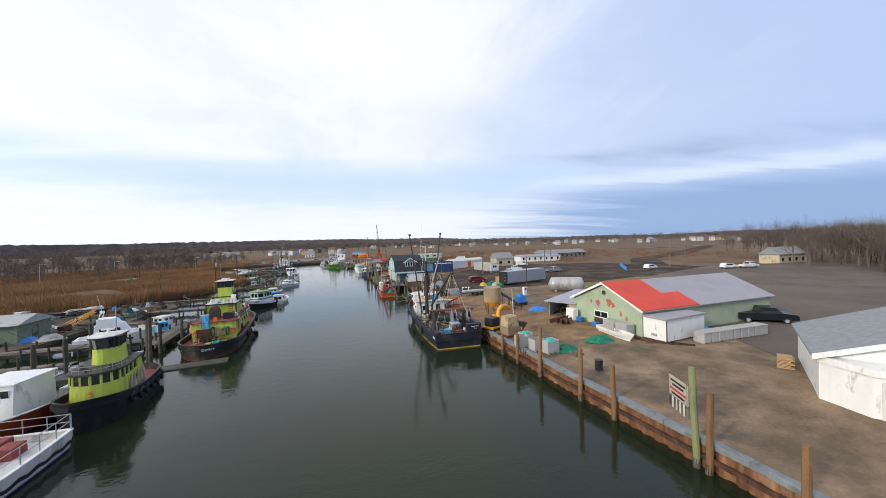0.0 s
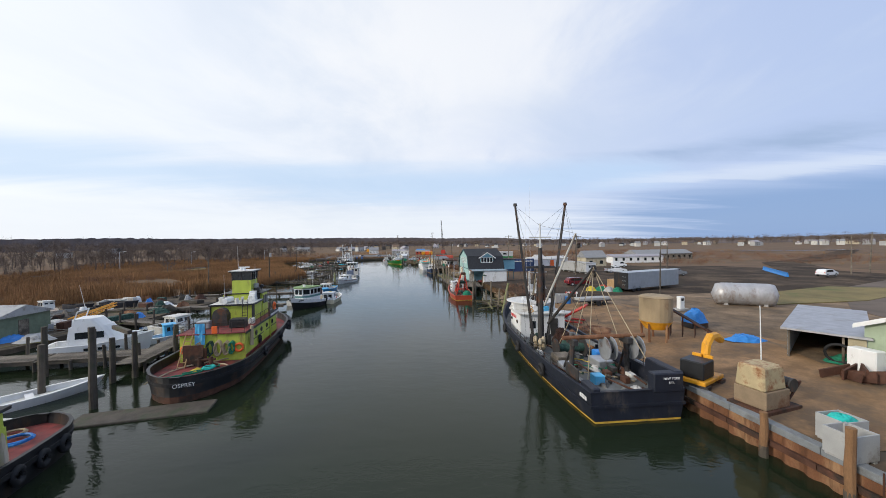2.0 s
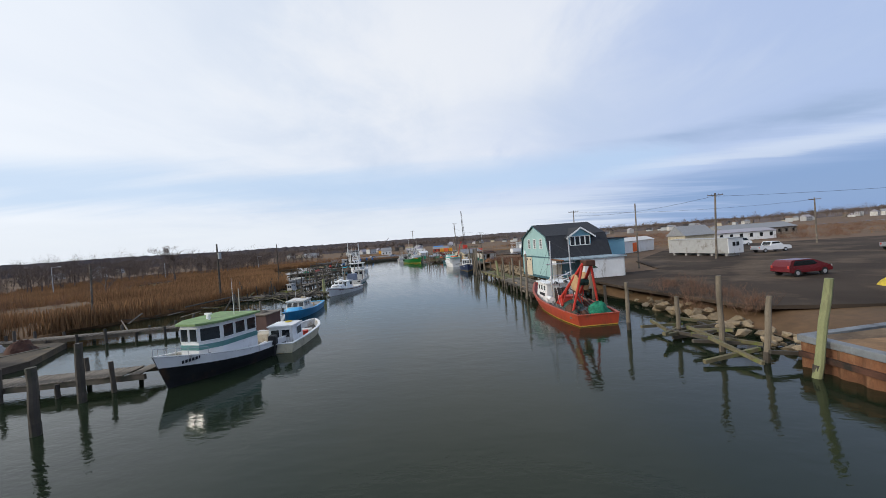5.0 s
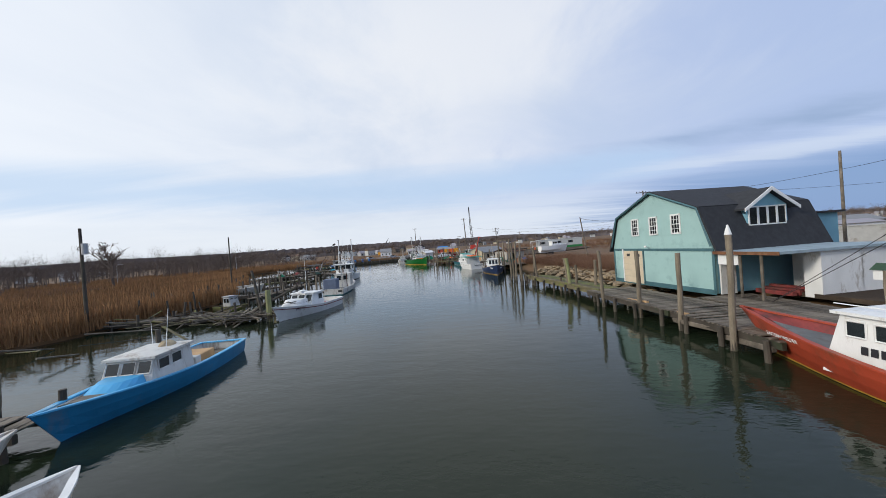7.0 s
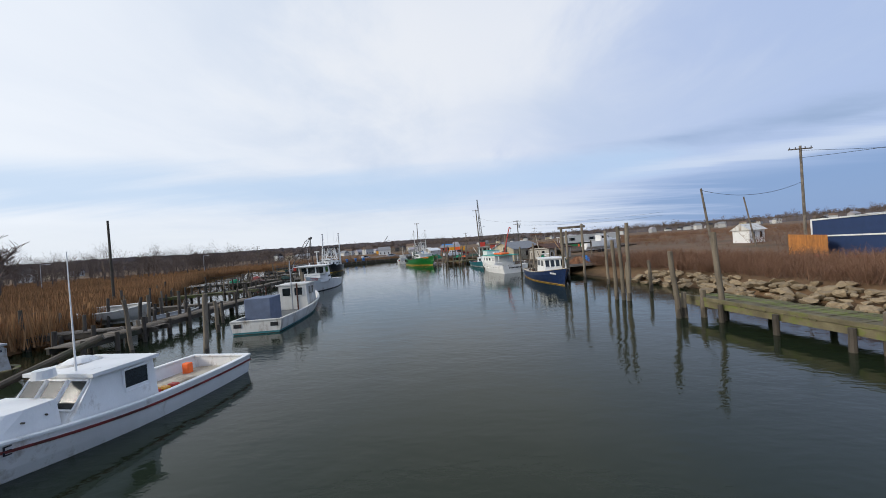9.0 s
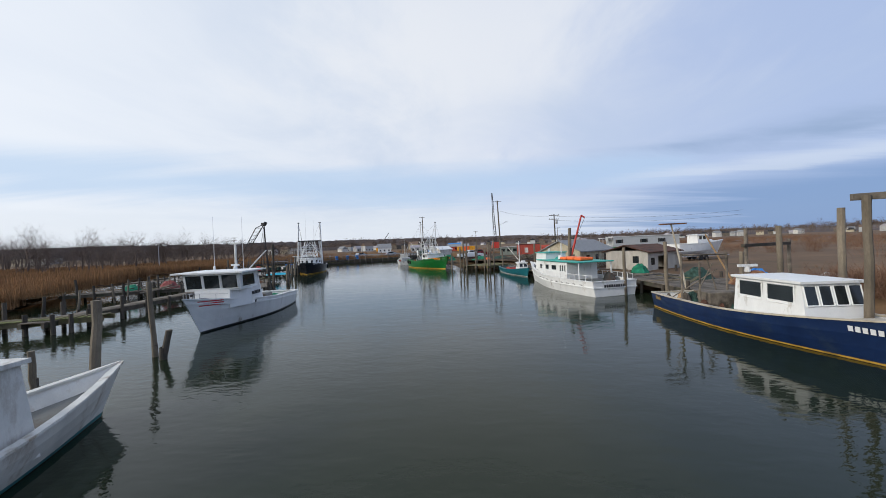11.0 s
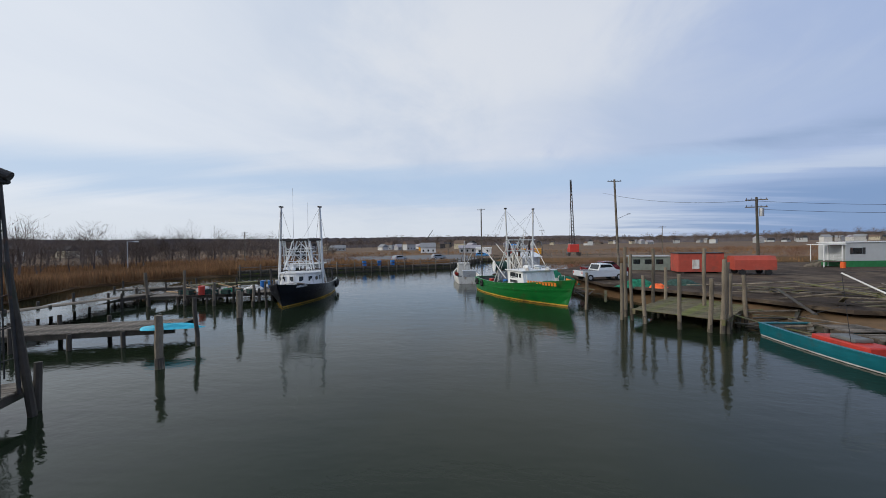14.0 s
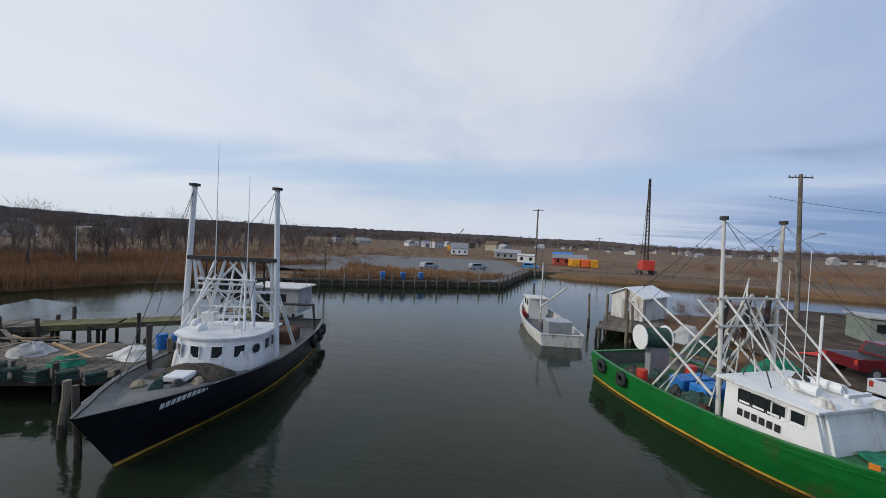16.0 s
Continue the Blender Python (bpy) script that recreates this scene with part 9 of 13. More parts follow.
# ---- vehicles ----
def car(label, x, y, z, rot, paint, kind="pickup", category="pickup truck", name="pickup_truck"):
    """A parked vehicle, 5.6 m long for a pickup, 4.7 m for a car or a van."""
    ob = thing(name, label, category, pose(x, y, z, 0, 0, rot), "parked vehicles")
    L_ = 5.6 if kind == "pickup" else 4.7
    W = 1.0 if kind == "pickup" else 0.92
    if kind == "pickup":
        side = [(0, 0.55), (0, 1.15), (2.0, 1.15), (2.0, 1.2), (2.25, 1.85), (3.55, 1.85), (4.15, 1.2), (5.35, 1.08), (5.6, 0.9), (5.6, 0.5), (5.1, 0.42), (0.3, 0.45)]
        glass = [(2.12, 1.22), (2.32, 1.77), (3.48, 1.77), (4.0, 1.22)]
    elif kind == "van":
        side = [(0, 0.5), (0.0, 1.9), (0.3, 2.0), (3.5, 2.0), (4.1, 1.3), (4.65, 1.1), (4.7, 0.5), (0.3, 0.42)]
        glass = [(2.5, 1.3), (2.5, 1.85), (3.42, 1.85), (3.95, 1.3)]
    else:
        side = [(0, 0.5), (0.05, 1.0), (0.35, 1.5), (0.6, 1.62), (2.7, 1.62), (3.5, 1.08), (4.5, 0.92), (4.7, 0.7), (4.65, 0.42), (0.3, 0.38)]
        glass = [(0.5, 1.06), (0.72, 1.53), (2.62, 1.53), (3.3, 1.06)]
    bm = bm_new()
    n = len(side)
    top = 1.2 if kind == "pickup" else 1.0
    def wid(zz):
        return W if zz <= top + 0.01 else W * 0.86
    l_, r_ = [bm.verts.new((u, wid(v), v)) for u, v in side], [bm.verts.new((u, -wid(v), v)) for u, v in side]
    for i in range(n):
        j = (i + 1) % n
        bm.faces.new((l_[i], l_[j], r_[j], r_[i]))
    bm.faces.new(l_[::-1])
    bm.faces.new(r_)
    bmesh.ops.triangulate(bm, faces=[f for f in bm.faces if len(f.verts) > 4])
    body = part("body", bm, paint, ob, bevel=0.0)
    for sd in (1, -1):
        bm = bm_new()
        prism(bm, glass, "y", sd * W * 0.90 - 0.012, sd * W * 0.90 + 0.012) if False else prism(bm, glass, "y", sd * (W * 0.93) - 0.01, sd * (W * 0.93) + 0.02)
        part("side_window", bm, M_GLASS, ob)
    f = [g for g in glass]
    xs0, zs0, xs1, zs1 = f[-1][0] + 0.12, f[-1][1], f[-2][0] + 0.1, f[-2][1]
    part("windscreen", quad_slab(bm_new(), Vector((xs0, -W * 0.8, zs0)), Vector((xs0, W * 0.8, zs0)), Vector((xs1, W * 0.76, zs1)), Vector((xs1, -W * 0.76, zs1)), Vector((0.6, 0, 0.5)).normalized(), 0.03), M_GLASS, ob)
    part("rear_window", quad_slab(bm_new(), Vector((f[0][0] - 0.12, -W * 0.75, zs0 + 0.05)), Vector((f[0][0] - 0.12, W * 0.75, zs0 + 0.05)), Vector((f[1][0] - 0.1, W * 0.72, zs1)), Vector((f[1][0] - 0.1, -W * 0.72, zs1)), Vector((-1, 0, 0.3)).normalized(), 0.02), M_GLASS, ob)
    for x_ in ((0.95, 4.5) if kind == "pickup" else (0.85, 3.8)):
        for sd in (1, -1):
            w_ = ptube("wheel", ob, M_RUBBER, (x_, sd * (W - 0.22), 0.36), (x_, sd * (W + 0.02), 0.36), 0.36, seg=18)
            ptube("hub", w_, M_ALU, (x_, sd * (W + 0.0), 0.36), (x_, sd * (W + 0.035), 0.36), 0.2, seg=12)
    for sd in (1, -1):
        pbox("headlight", ob, M_WHITE, L_ - 0.06, L_ + 0.01, sd * 0.72 - 0.16, sd * 0.72 + 0.16, 0.74, 0.9, 0.02)
        pbox("tail_light", ob, M_RED, -0.02, 0.05, sd * (W - 0.14) - 0.08, sd * (W - 0.14) + 0.08, 0.8, 1.08, 0.02)
    pbox("bumper", ob, M_DARKSTEEL, L_ - 0.05, L_ + 0.08, -W * 0.95, W * 0.95, 0.42, 0.6, 0.03)
    if kind == "pickup":
        pbox("cargo_bed", ob, M_BLACK, 0.12, 1.95, -W * 0.82, W * 0.82, 1.1, 1.16)
    return ob


P_BLACK = mat("black_car_paint", (0.012, 0.014, 0.018), 0.2, var=0.2, bump=0)
P_BLUE = mat("dark_blue_car_paint", (0.03, 0.045, 0.09), 0.25, var=0.15, bump=0)
P_WHITE = mat("white_car_paint", (0.72, 0.73, 0.74), 0.3, var=0.05, bump=0)
P_RED = mat("dark_red_car_paint", (0.13, 0.014, 0.018), 0.25, var=0.1, bump=0)
P_GREY = mat("silver_car_paint", (0.34, 0.36, 0.38), 0.3, 0.4, var=0.08, bump=0)
P_CYAN = mat("bright_blue_car_paint", (0.05, 0.25, 0.55), 0.3, var=0.1, bump=0)
car("black pickup truck parked by the workshop", 40.4, 38.6, 1.87, -28, P_BLACK)
car("dark blue pickup truck parked by the workshop", 38.6, 42.4, 1.87, -30, P_BLUE)
car("white sport utility car driving lane on the road", 80.0, 108.5, 1.7, 20, P_WHITE, "car", "car", "car")
car("dark maroon car parked behind the bulkhead", 20.0, 97.5, 1.34, 10, P_RED, "car", "car", "car")
car("silver pickup truck parked in the lot", 50.5, 117.0, 1.35, 12, P_GREY)
car("white pickup truck parked at the far side of the lot", 40.5, 128.0, 1.35, 5, P_WHITE)
car("white van beside the road", 52.0, 150.0, 1.3, 0, P_WHITE, "van", "van", "van")
car("white pickup truck parked beside net heaps", -29.1, 210.6, 1.5, 22, P_WHITE)
car("dark red pickup truck parked on the cinder lot", -27.2, 217.2, 1.5, 12, P_RED)
car("white stake truck parked at the edge of the lot", 104.0, 98.5, 1.9, 5, P_WHITE, "pickup", "truck", "truck")
car("white car parked at the edge of the lot", 98.0, 99.0, 1.9, 4, P_WHITE, "car", "car", "car")
car("silver car parked on the far wharf", -72.0, 266.0, 1.2, 60, P_GREY, "car", "car", "car")
car("grey car parked on the far wharf", -62.0, 274.0, 1.2, 40, P_GREY, "car", "car", "car")
car("bright blue car on the far lot", -50.0, 292.0, 1.2, 0, P_CYAN, "car", "car", "car")

# ---- freight trailer, office trailer, blue barrier ----
ft = thing("freight_trailer", "long corrugated grey freight trailer with a dark end", "trailer", heading((27.4, 86.6, 1.35), (40.3, 93.4, 0)))
M_CORR = mat("grey_corrugated_aluminium", (0.42, 0.45, 0.48), 0.5, 0.3, var=0.08)
pbox("box", ft, M_CORR, 0.05, 14.2, 0, 2.75, 0.55, 3.35)
for k in range(35):
    for y in (-0.03, 2.75):
        pbox("rib", ft, M_CORR, 0.3 + k * 0.39, 0.46 + k * 0.39, y, y + 0.03, 0.6, 3.3)
pbox("end_panel", ft, M_BLACK, -0.03, 0.05, -0.02, 2.77, 0.5, 3.37)
for z in (1.2, 1.9, 2.6):
    pbox("lock_bar", ft, M_STEEL, -0.06, -0.03, 0.4, 1.1, z, z + 0.05)
pbox("roof", ft, M_CORR, 0.05, 14.25, -0.02, 2.77, 3.35, 3.4)
for x in (1.6, 2.9):
    for y in (0.15, 2.4):
        ptube("wheel", ft, M_RUBBER, (x, y - 0.15, 0.5), (x, y + 0.15, 0.5), 0.5, seg=16)
for y in (0.5, 2.0):
    ptube("landing_leg", ft, M_DARKSTEEL, (12.2, y, 0), (12.2, y, 0.55), 0.08)
ot = thing("office_trailer", "white site office trailer with dark windows", "trailer", heading((33.6, 124.4, 1.34), (37.6, 125.6, 0)))
pbox("end_wall", ot, M_WHITE, 0, 3.2, 0, 0.1, 0.5, 3.0)
pbox("body", ot, M_TOTE, 0, 3.2, 0.1, 12, 0.5, 3.0)
pbox("roof", ot, M_TOTE, -0.1, 3.3, -0.1, 12.1, 3.0, 3.12)
for x in (0.9, 1.7):
    pbox("window", ot, M_GLASS, x, x + 0.6, -0.02, 0.0, 1.7, 2.4)
for k in range(4):
    pbox("window", ot, M_GLASS, 3.2, 3.22, 1.5 + 2.7 * k, 2.6 + 2.7 * k, 1.7, 2.4)
for k in range(5):
    pbox("block_foot", ot, M_CONC, 0.3, 2.9, 0.5 + 2.6 * k, 0.9 + 2.6 * k, 0, 0.5)
for k in range(9):
    br = thing("barrier", "bright blue plastic road barrier", "barrier", heading((75.0 + 1.35 * k, 110.9 + 2.35 * k, 1.45), (94.6, 145.8, 0)), "road barriers")
    bm = bm_new()
    prism(bm, [(-0.3, 0), (0.3, 0), (0.12, 0.5), (0.1, 1.0), (-0.1, 1.0), (-0.12, 0.5)], "x", 0, 2.5)
    part("shell", bm, M_TARPB, br)

# fuel pump and net heaps in the lot
fp = thing("fuel_pump", "small white fuel pump standing in the yard", "pump", pose(24.4, 66.0, 1.9, 0, 0, 20))
pbox("cabinet", fp, M_WHITE, -0.35, 0.35, -0.25, 0.25, 0.15, 1.6, 0.03)
pbox("dial", fp, M_DARKSTEEL, -0.2, 0.2, -0.27, -0.25, 1.1, 1.4)
pbox("plinth", fp, M_CONC, -0.8, 0.8, -0.6, 0.6, 0, 0.15)
for c, rx, mt in (((24.0, 89.6), 1.4, M_NETG), ((26.0, 87.6), 0.9, M_NETG), ((25.0, 91.6), 1.0, M_RED), ((24.9, 88.4), 1.1, M_TOTE), ((22.0, 89.4), 1.0, M_YROPE)):
    single("net_heap", heap(bm_new(), (0, 0, 0), rx, rx * 0.7, 0.8, rx), mt, "heap of fishing net on the asphalt lot", "net", pose(*c, 1.33), "net heaps")
bx_ = thing("plywood_crate", "large pale plywood crate beside the trailer", "crate", pose(26.9, 91.0, 1.33, 0, 0, 26))
pbox("body", bx_, M_WOODTAN, -0.9, 0.9, -0.9, 0.9, 0.1, 1.9, 0.03)
for k in (-0.6, 0.6):
    pbox("bearer", bx_, M_WOODTAN, k - 0.1, k + 0.1, -0.9, 0.9, 0, 0.1)

# ---- gambrel house on the pier ----
M_SIDING = mat("pale_aqua_siding", (0.33, 0.50, 0.48), 0.7, var=0.05, scale=0.7, bump=0.08, dirt=(0.26, 0.40, 0.39), amount=0.25)
M_SIDINGB = mat("sky_blue_siding", (0.21, 0.42, 0.52), 0.7, var=0.06)
M_TRIM = mat("dark_teal_trim", (0.06, 0.14, 0.16), 0.6)
M_DARKROOF = mat("black_asphalt_shingle", (0.030, 0.032, 0.037), 0.85, var=0.2, scale=3, bump=0.5, bscale=12)
hs = thing("gambrel_house", "pale aqua gambrel-roofed dock house with black shingles", "house", heading((-0.15, 108.3, 1.1), (-2.35, 119.1, 0)))
HW, HL = 11.0, 8.5
prof = [(0, 0), (HW, 0), (HW, 3.2), (HW - 0.95, 5.85), (HW / 2, 7.6), (0.95, 5.85), (0, 3.2)]
bm = bm_new()
prism(bm, prof, "y", -0.18, 0.0)
part("gable_wall", bm, M_SIDING, hs)
bm = bm_new()
prism(bm, prof, "y", -HL, -HL + 0.18)
part("rear_gable_wall", bm, M_SIDING, hs)
pbox("south_wall", hs, M_SIDINGB, 0, 0.18, -HL + 0.18, -0.18, 0, 3.2)
pbox("north_wall", hs, M_SIDING, HW - 0.18, HW, -HL + 0.18, -0.18, 0, 3.2)
def roof_piece(p_, q_, t=0.14):
    d = Vector((q_[0] - p_[0], q_[1] - p_[1]))
    nrm = Vector((-d.y, d.x)).normalized() * t
    bm = bm_new()
    prism(bm, [p_, q_, (q_[0] + nrm.x, q_[1] + nrm.y), (p_[0] + nrm.x, p_[1] + nrm.y)], "y", -HL - 0.2, 0.22)
    part("roof_slope", bm, M_DARKROOF, hs)
roof_piece((HW / 2, 7.6), (0.9, 5.82), -0.14)
roof_piece((0.95, 5.85), (-0.35, 2.75), -0.14)
roof_piece((HW / 2, 7.6), (HW - 0.9, 5.82))
roof_piece((HW - 0.95, 5.85), (HW + 0.35, 2.75))
bm = bm_new()
for p_, q_ in zip(prof[2:] + [], prof[3:] + []):
    d = Vector((q_[0] - p_[0], 0, q_[1] - p_[1]))
    tube(bm, (p_[0], 0.24, p_[1]), (q_[0], 0.24, q_[1]), 0.08, seg=4)
part("barge_board", bm, M_TRIM, hs)
pbox("belt_course", hs, M_TRIM, 0.0, HW, 0.0, 0.04, 2.85, 3.05)
for x in (0.06, HW - 0.06):
    pbox("corner_board", hs, M_TRIM, x - 0.1, x + 0.1, 0.0, 0.03, 0, 2.85)
pbox("sill_board", hs, M_TRIM, 0, HW, 0.0, 0.03, -0.1, 0.25)
for x in (3.1, 5.45, 7.7):
    w_ = pbox("window", hs, M_GLASS, x - 0.42, x + 0.42, 0.0, 0.02, 4.2, 5.6)
    bm = bm_new()
    for a, b_ in (((x - 0.42, 4.2), (x + 0.42, 4.2)), ((x - 0.42, 5.6), (x + 0.42, 5.6)), ((x - 0.42, 4.2), (x - 0.42, 5.6)), ((x + 0.42, 4.2), (x + 0.42, 5.6))):
        bx(bm, min(a[0], b_[0]) - 0.06, max(a[0], b_[0]) + 0.06, 0.0, 0.06, min(a[1], b_[1]) - 0.06, max(a[1], b_[1]) + 0.06)
    part("window_frame", bm, M_WHITE, w_)
    bm = bm_new()
    for k in (-0.14, 0.14):
        bx(bm, x + k - 0.015, x + k + 0.015, 0.0, 0.04, 4.2, 5.6)
    for z in (4.55, 4.9, 5.25):
        bx(bm, x - 0.42, x + 0.42, 0.0, 0.04, z - (0.03 if z == 4.9 else 0.015), z + (0.03 if z == 4.9 else 0.015))
    part("muntins", bm, M_WHITE, w_)
dr = pbox("garage_door", hs, mat("cream_door_paint", (0.60, 0.50, 0.36), 0.6, var=0.06), 6.95, 9.5, 0.0, 0.06, 0.0, 2.85, 0.01)
for k in range(4):
    pbox("door_seam", dr, M_PAPER, 6.97, 9.48, 0.06, 0.065, 0.55 + 0.55 * k, 0.57 + 0.55 * k)
for x in (7.3, 8.6):
    pbox("door_light", dr, M_DARKSTEEL, x, x + 0.45, 0.06, 0.07, 2.35, 2.6, 0.03)
pbox("door_trim", dr, M_TRIM, 6.8, 6.93, 0.0, 0.07, 0, 3.0)
pbox("door_trim", dr, M_WHITE, 9.52, 9.65, 0.0, 0.07, 0, 3.0)
ptube("gooseneck_lamp", hs, M_WHITE, (6.3, 0.05, 3.2), (5.9, 0.55, 3.25), 0.04, 0.09)
# dormer on the south slope
DZ = 4.35
bm = bm_new()
prism(bm, [(-6.1, DZ - 0.1), (-2.9, DZ - 0.1), (-2.9, 5.7), (-4.5, 6.75), (-6.1, 5.7)], "x", 0.25, 4.6)
part("dormer", bm, M_SIDINGB, hs)
for s_ in (1, -1):
    bm = bm_new()
    prism(bm, [(-4.5, 6.78), (-4.5 + s_ * 2.1, 5.42), (-4.5 + s_ * 2.1, 5.54), (-4.5, 6.92)], "x", -0.15, 4.8)
    part("dormer_roof", bm, M_DARKROOF, hs)
    bm = bm_new()
    prism(bm, [(-4.5, 6.70), (-4.5 + s_ * 2.15, 5.32), (-4.5 + s_ * 2.15, 5.54), (-4.5, 6.94)], "x", -0.22, -0.16)
    part("dormer_barge_board", bm, M_WHITE, hs)
for k in range(4):
    y0 = -5.95 + k * 0.74
    w_ = pbox("dormer_window", hs, M_GLASS, 0.2, 0.25, y0 + 0.06, y0 + 0.66, DZ + 0.1, DZ + 1.25)
    bm = bm_new()
    for a, b_, c, d in ((y0, y0 + 0.07, DZ + 0.02, DZ + 1.33), (y0 + 0.65, y0 + 0.72, DZ + 0.02, DZ + 1.33), (y0, y0 + 0.72, DZ + 0.02, DZ + 0.1), (y0, y0 + 0.72, DZ + 1.25, DZ + 1.33)):
        bx(bm, 0.17, 0.25, a, b_, c, d)
    part("window_frame", bm, M_WHITE, w_)
# upper balcony wing at the back
pbox("rear_wing", hs, M_SIDINGB, 1.5, 5.5, -HL - 3.5, -HL, 2.6, 4.9)
pbox("rear_wing_roof", hs, M_DARKROOF, 1.2, 5.8, -HL - 3.8, -HL, 4.9, 5.05)
for x, y in ((1.7, -HL - 3.3), (5.3, -HL - 3.3)):
    ptube("wing_post", hs, M_TRIM, (x, y, 0), (x, y, 2.6), 0.08)
# low shelter on the pier south of the house
ls = thing("shelter", "low flat-roofed white dock shelter open to the water", "shed", heading((-0.1, 108.1, 1.1), (0.55, 104.6, 0)))
pbox("front_wall", ls, M_WHITE_OLD, 0.1, 0.2, 0.0, 1.1, 0.0, 2.7)
pbox("front_wall", ls, M_WHITE, 0.3, 3.9, 5.2, 5.3, 0, 2.7)
pbox("rear_wall", ls, M_WHITE_OLD, 0.1, 3.9, 7.9, 8.0, 0.0, 2.7)
pbox("south_wall", ls, M_WHITE, 3.8, 3.9, 2.6, 8.0, 0.0, 2.7)
pbox("corner_wall", ls, M_WHITE, 3.0, 3.8, 2.6, 2.7, 0.0, 2.7)
pbox("fascia_panel", ls, M_WHITE, 0.1, 1.5, -0.05, 0.0, 2.0, 2.7)
pbox("roof", ls, mat("grey_blue_roll_roof", (0.30, 0.38, 0.42), 0.7), -0.1, 4.1, -0.2, 8.2, 2.7, 2.85)
pbox("roof_edge", ls, M_RUST, -0.1, 4.1, -0.24, -0.2, 2.66, 2.86)
for x in (1.6, 2.9):
    ptube("post", ls, M_WOODGREY, (x, 0.0, 0), (x, 0.0, 2.7), 0.08)
for k in range(3):
    pbox("stored_plank", ls, M_REDDECK, 0.6, 2.8, 2.0 + 0.5 * k, 2.3 + 0.5 * k, 0.05, 0.3 + 0.1 * k)
bh = thing("bird_house", "small white post box with a green roof", "box", pose(3.2, 101.6, 1.3, 0, 0, 10))
ptube("post", bh, M_WOODGREY, (0, 0, -0.1), (0, 0, 1.2), 0.05)
pbox("box", bh, M_WHITE, -0.35, 0.35, -0.3, 0.3, 1.2, 1.7, 0.02)
bm = bm_new()
prism(bm, [(-0.42, 1.68), (0.42, 1.68), (0.0, 1.98)], "y", -0.38, 0.38)
part("roof", bm, M_BOTTOMG, bh)


def pier(a, b_, width, z, name="pier", label="weathered timber pier on piles", material=None, plank=0.24, pile_every=3.0, gap_p=0.0, pile_top=0.0, seed=0):
    """A timber pier: boards laid across stringers on two rows of piles. gap_p: the share of boards that are gone."""
    rng = random.Random(seed + int(a[0] * 7 + b_[1]))
    material = material or M_WOODGREY
    ob = thing(name, label, "pier", heading((*a, 0), (*b_, 0)), kind="structure")
    L_ = math.dist(a, b_)
    n = int(L_ / plank)
    me = None
    for i in range(n):
        if rng.random() < gap_p:
            continue
        if me is None:
            o = part("deck_board", bx(bm_new(), 0.012, plank - 0.012, -width / 2, width / 2, -0.05, 0.0), material, ob)
            me = o.data
        else:
            o = new("deck_board", me)
            o.parent = ob
        o.matrix_basis = pose(i * plank, rng.uniform(-0.06, 0.06), z + rng.uniform(-0.012, 0.012), 0, 0, rng.uniform(-0.8, 0.8))
    for y in (-width / 2 + 0.12, width / 2 - 0.12):
        part("stringer", bx(bm_new(), 0, L_, y - 0.09, y + 0.09, z - 0.36, z - 0.06), M_WOODDARK if material is not M_WOODMOSS else M_WOODMOSS, ob)
    k = 0.4
    shaft = None
    while k < L_:
        for y in (-width / 2 + 0.05, width / 2 - 0.05):
            up_ = z - 0.06 + (rng.uniform(0.2, 1.0) * pile_top if pile_top and rng.random() < 0.7 else 0)
            sc = (up_ + 1.3)
            if shaft is None:
                o = part("pile", tube(bm_new(), (0, 0, 0), (0, 0, 1.0), 0.13, 0.115, 8), M_WOODDARK, ob)
                shaft = o.data
            else:
                o = new("pile", shaft)
                o.parent = ob
            o.matrix_basis = Matrix.Translation((k, y + (0.16 if y > 0 else -0.16), -1.3)) @ pose(0, 0, 0, rng.uniform(-2, 2), rng.uniform(-2, 2), 0) @ Matrix.Diagonal((1, 1, sc, 1))
        k += pile_every
    return ob


pier((-3.0, 97.6), (-3.6, 104.5), 3.6, 0.95, material=M_WOODGREY, gap_p=0.06, pile_every=2.4, label="ragged grey timber pier with split boards")
pier((-3.6, 104.5), (-5.1, 114.0), 3.8, 1.0, material=M_WOODGREY, gap_p=0.03, pile_every=2.4, label="grey timber pier in front of the dock house")
pier((-4.9, 114.0), (-8.1, 130.0), 2.6, 0.95, material=M_WOODMOSS, gap_p=0.0, pile_every=2.6, label="moss-green timber pier on piles")
pier((0.5, 98.0), (0.0, 107.8), 3.4, 1.05, material=M_WOODGREY, gap_p=0.03, pile_every=3.0, label="grey timber decking beside the shelter")
# rails and splinters at the ragged edge
for k, (x, y, w, r, z) in enumerate(((-5.1, 101.5, 4.5, 97, 0.6), (-5.4, 105.5, 5.0, 98, 0.75), (-4.9, 99.2, 3.0, 92, 0.45), (-5.7, 108.4, 3.5, 99, 0.9))):
    single("split_timber", bx(bm_new(), -w / 2, w / 2, -0.1, 0.1, -0.12, 0.12), M_WOODTAN if k % 2 else M_WOODGREY, "split fender timber along the pier edge", "timber", pose(x, y, z, 4 * k - 6, 3, r), "fender timbers", bevel=0.02)
single("pier_rail", bx(bm_new(), -8.5, 8.5, -0.08, 0.08, -0.1, 0.1), M_WOODMOSS, "mossy edge beam of the pier", "beam", pose(-7.75, 122.2, 1.0, 0, 0, 101.3), bevel=0.02)
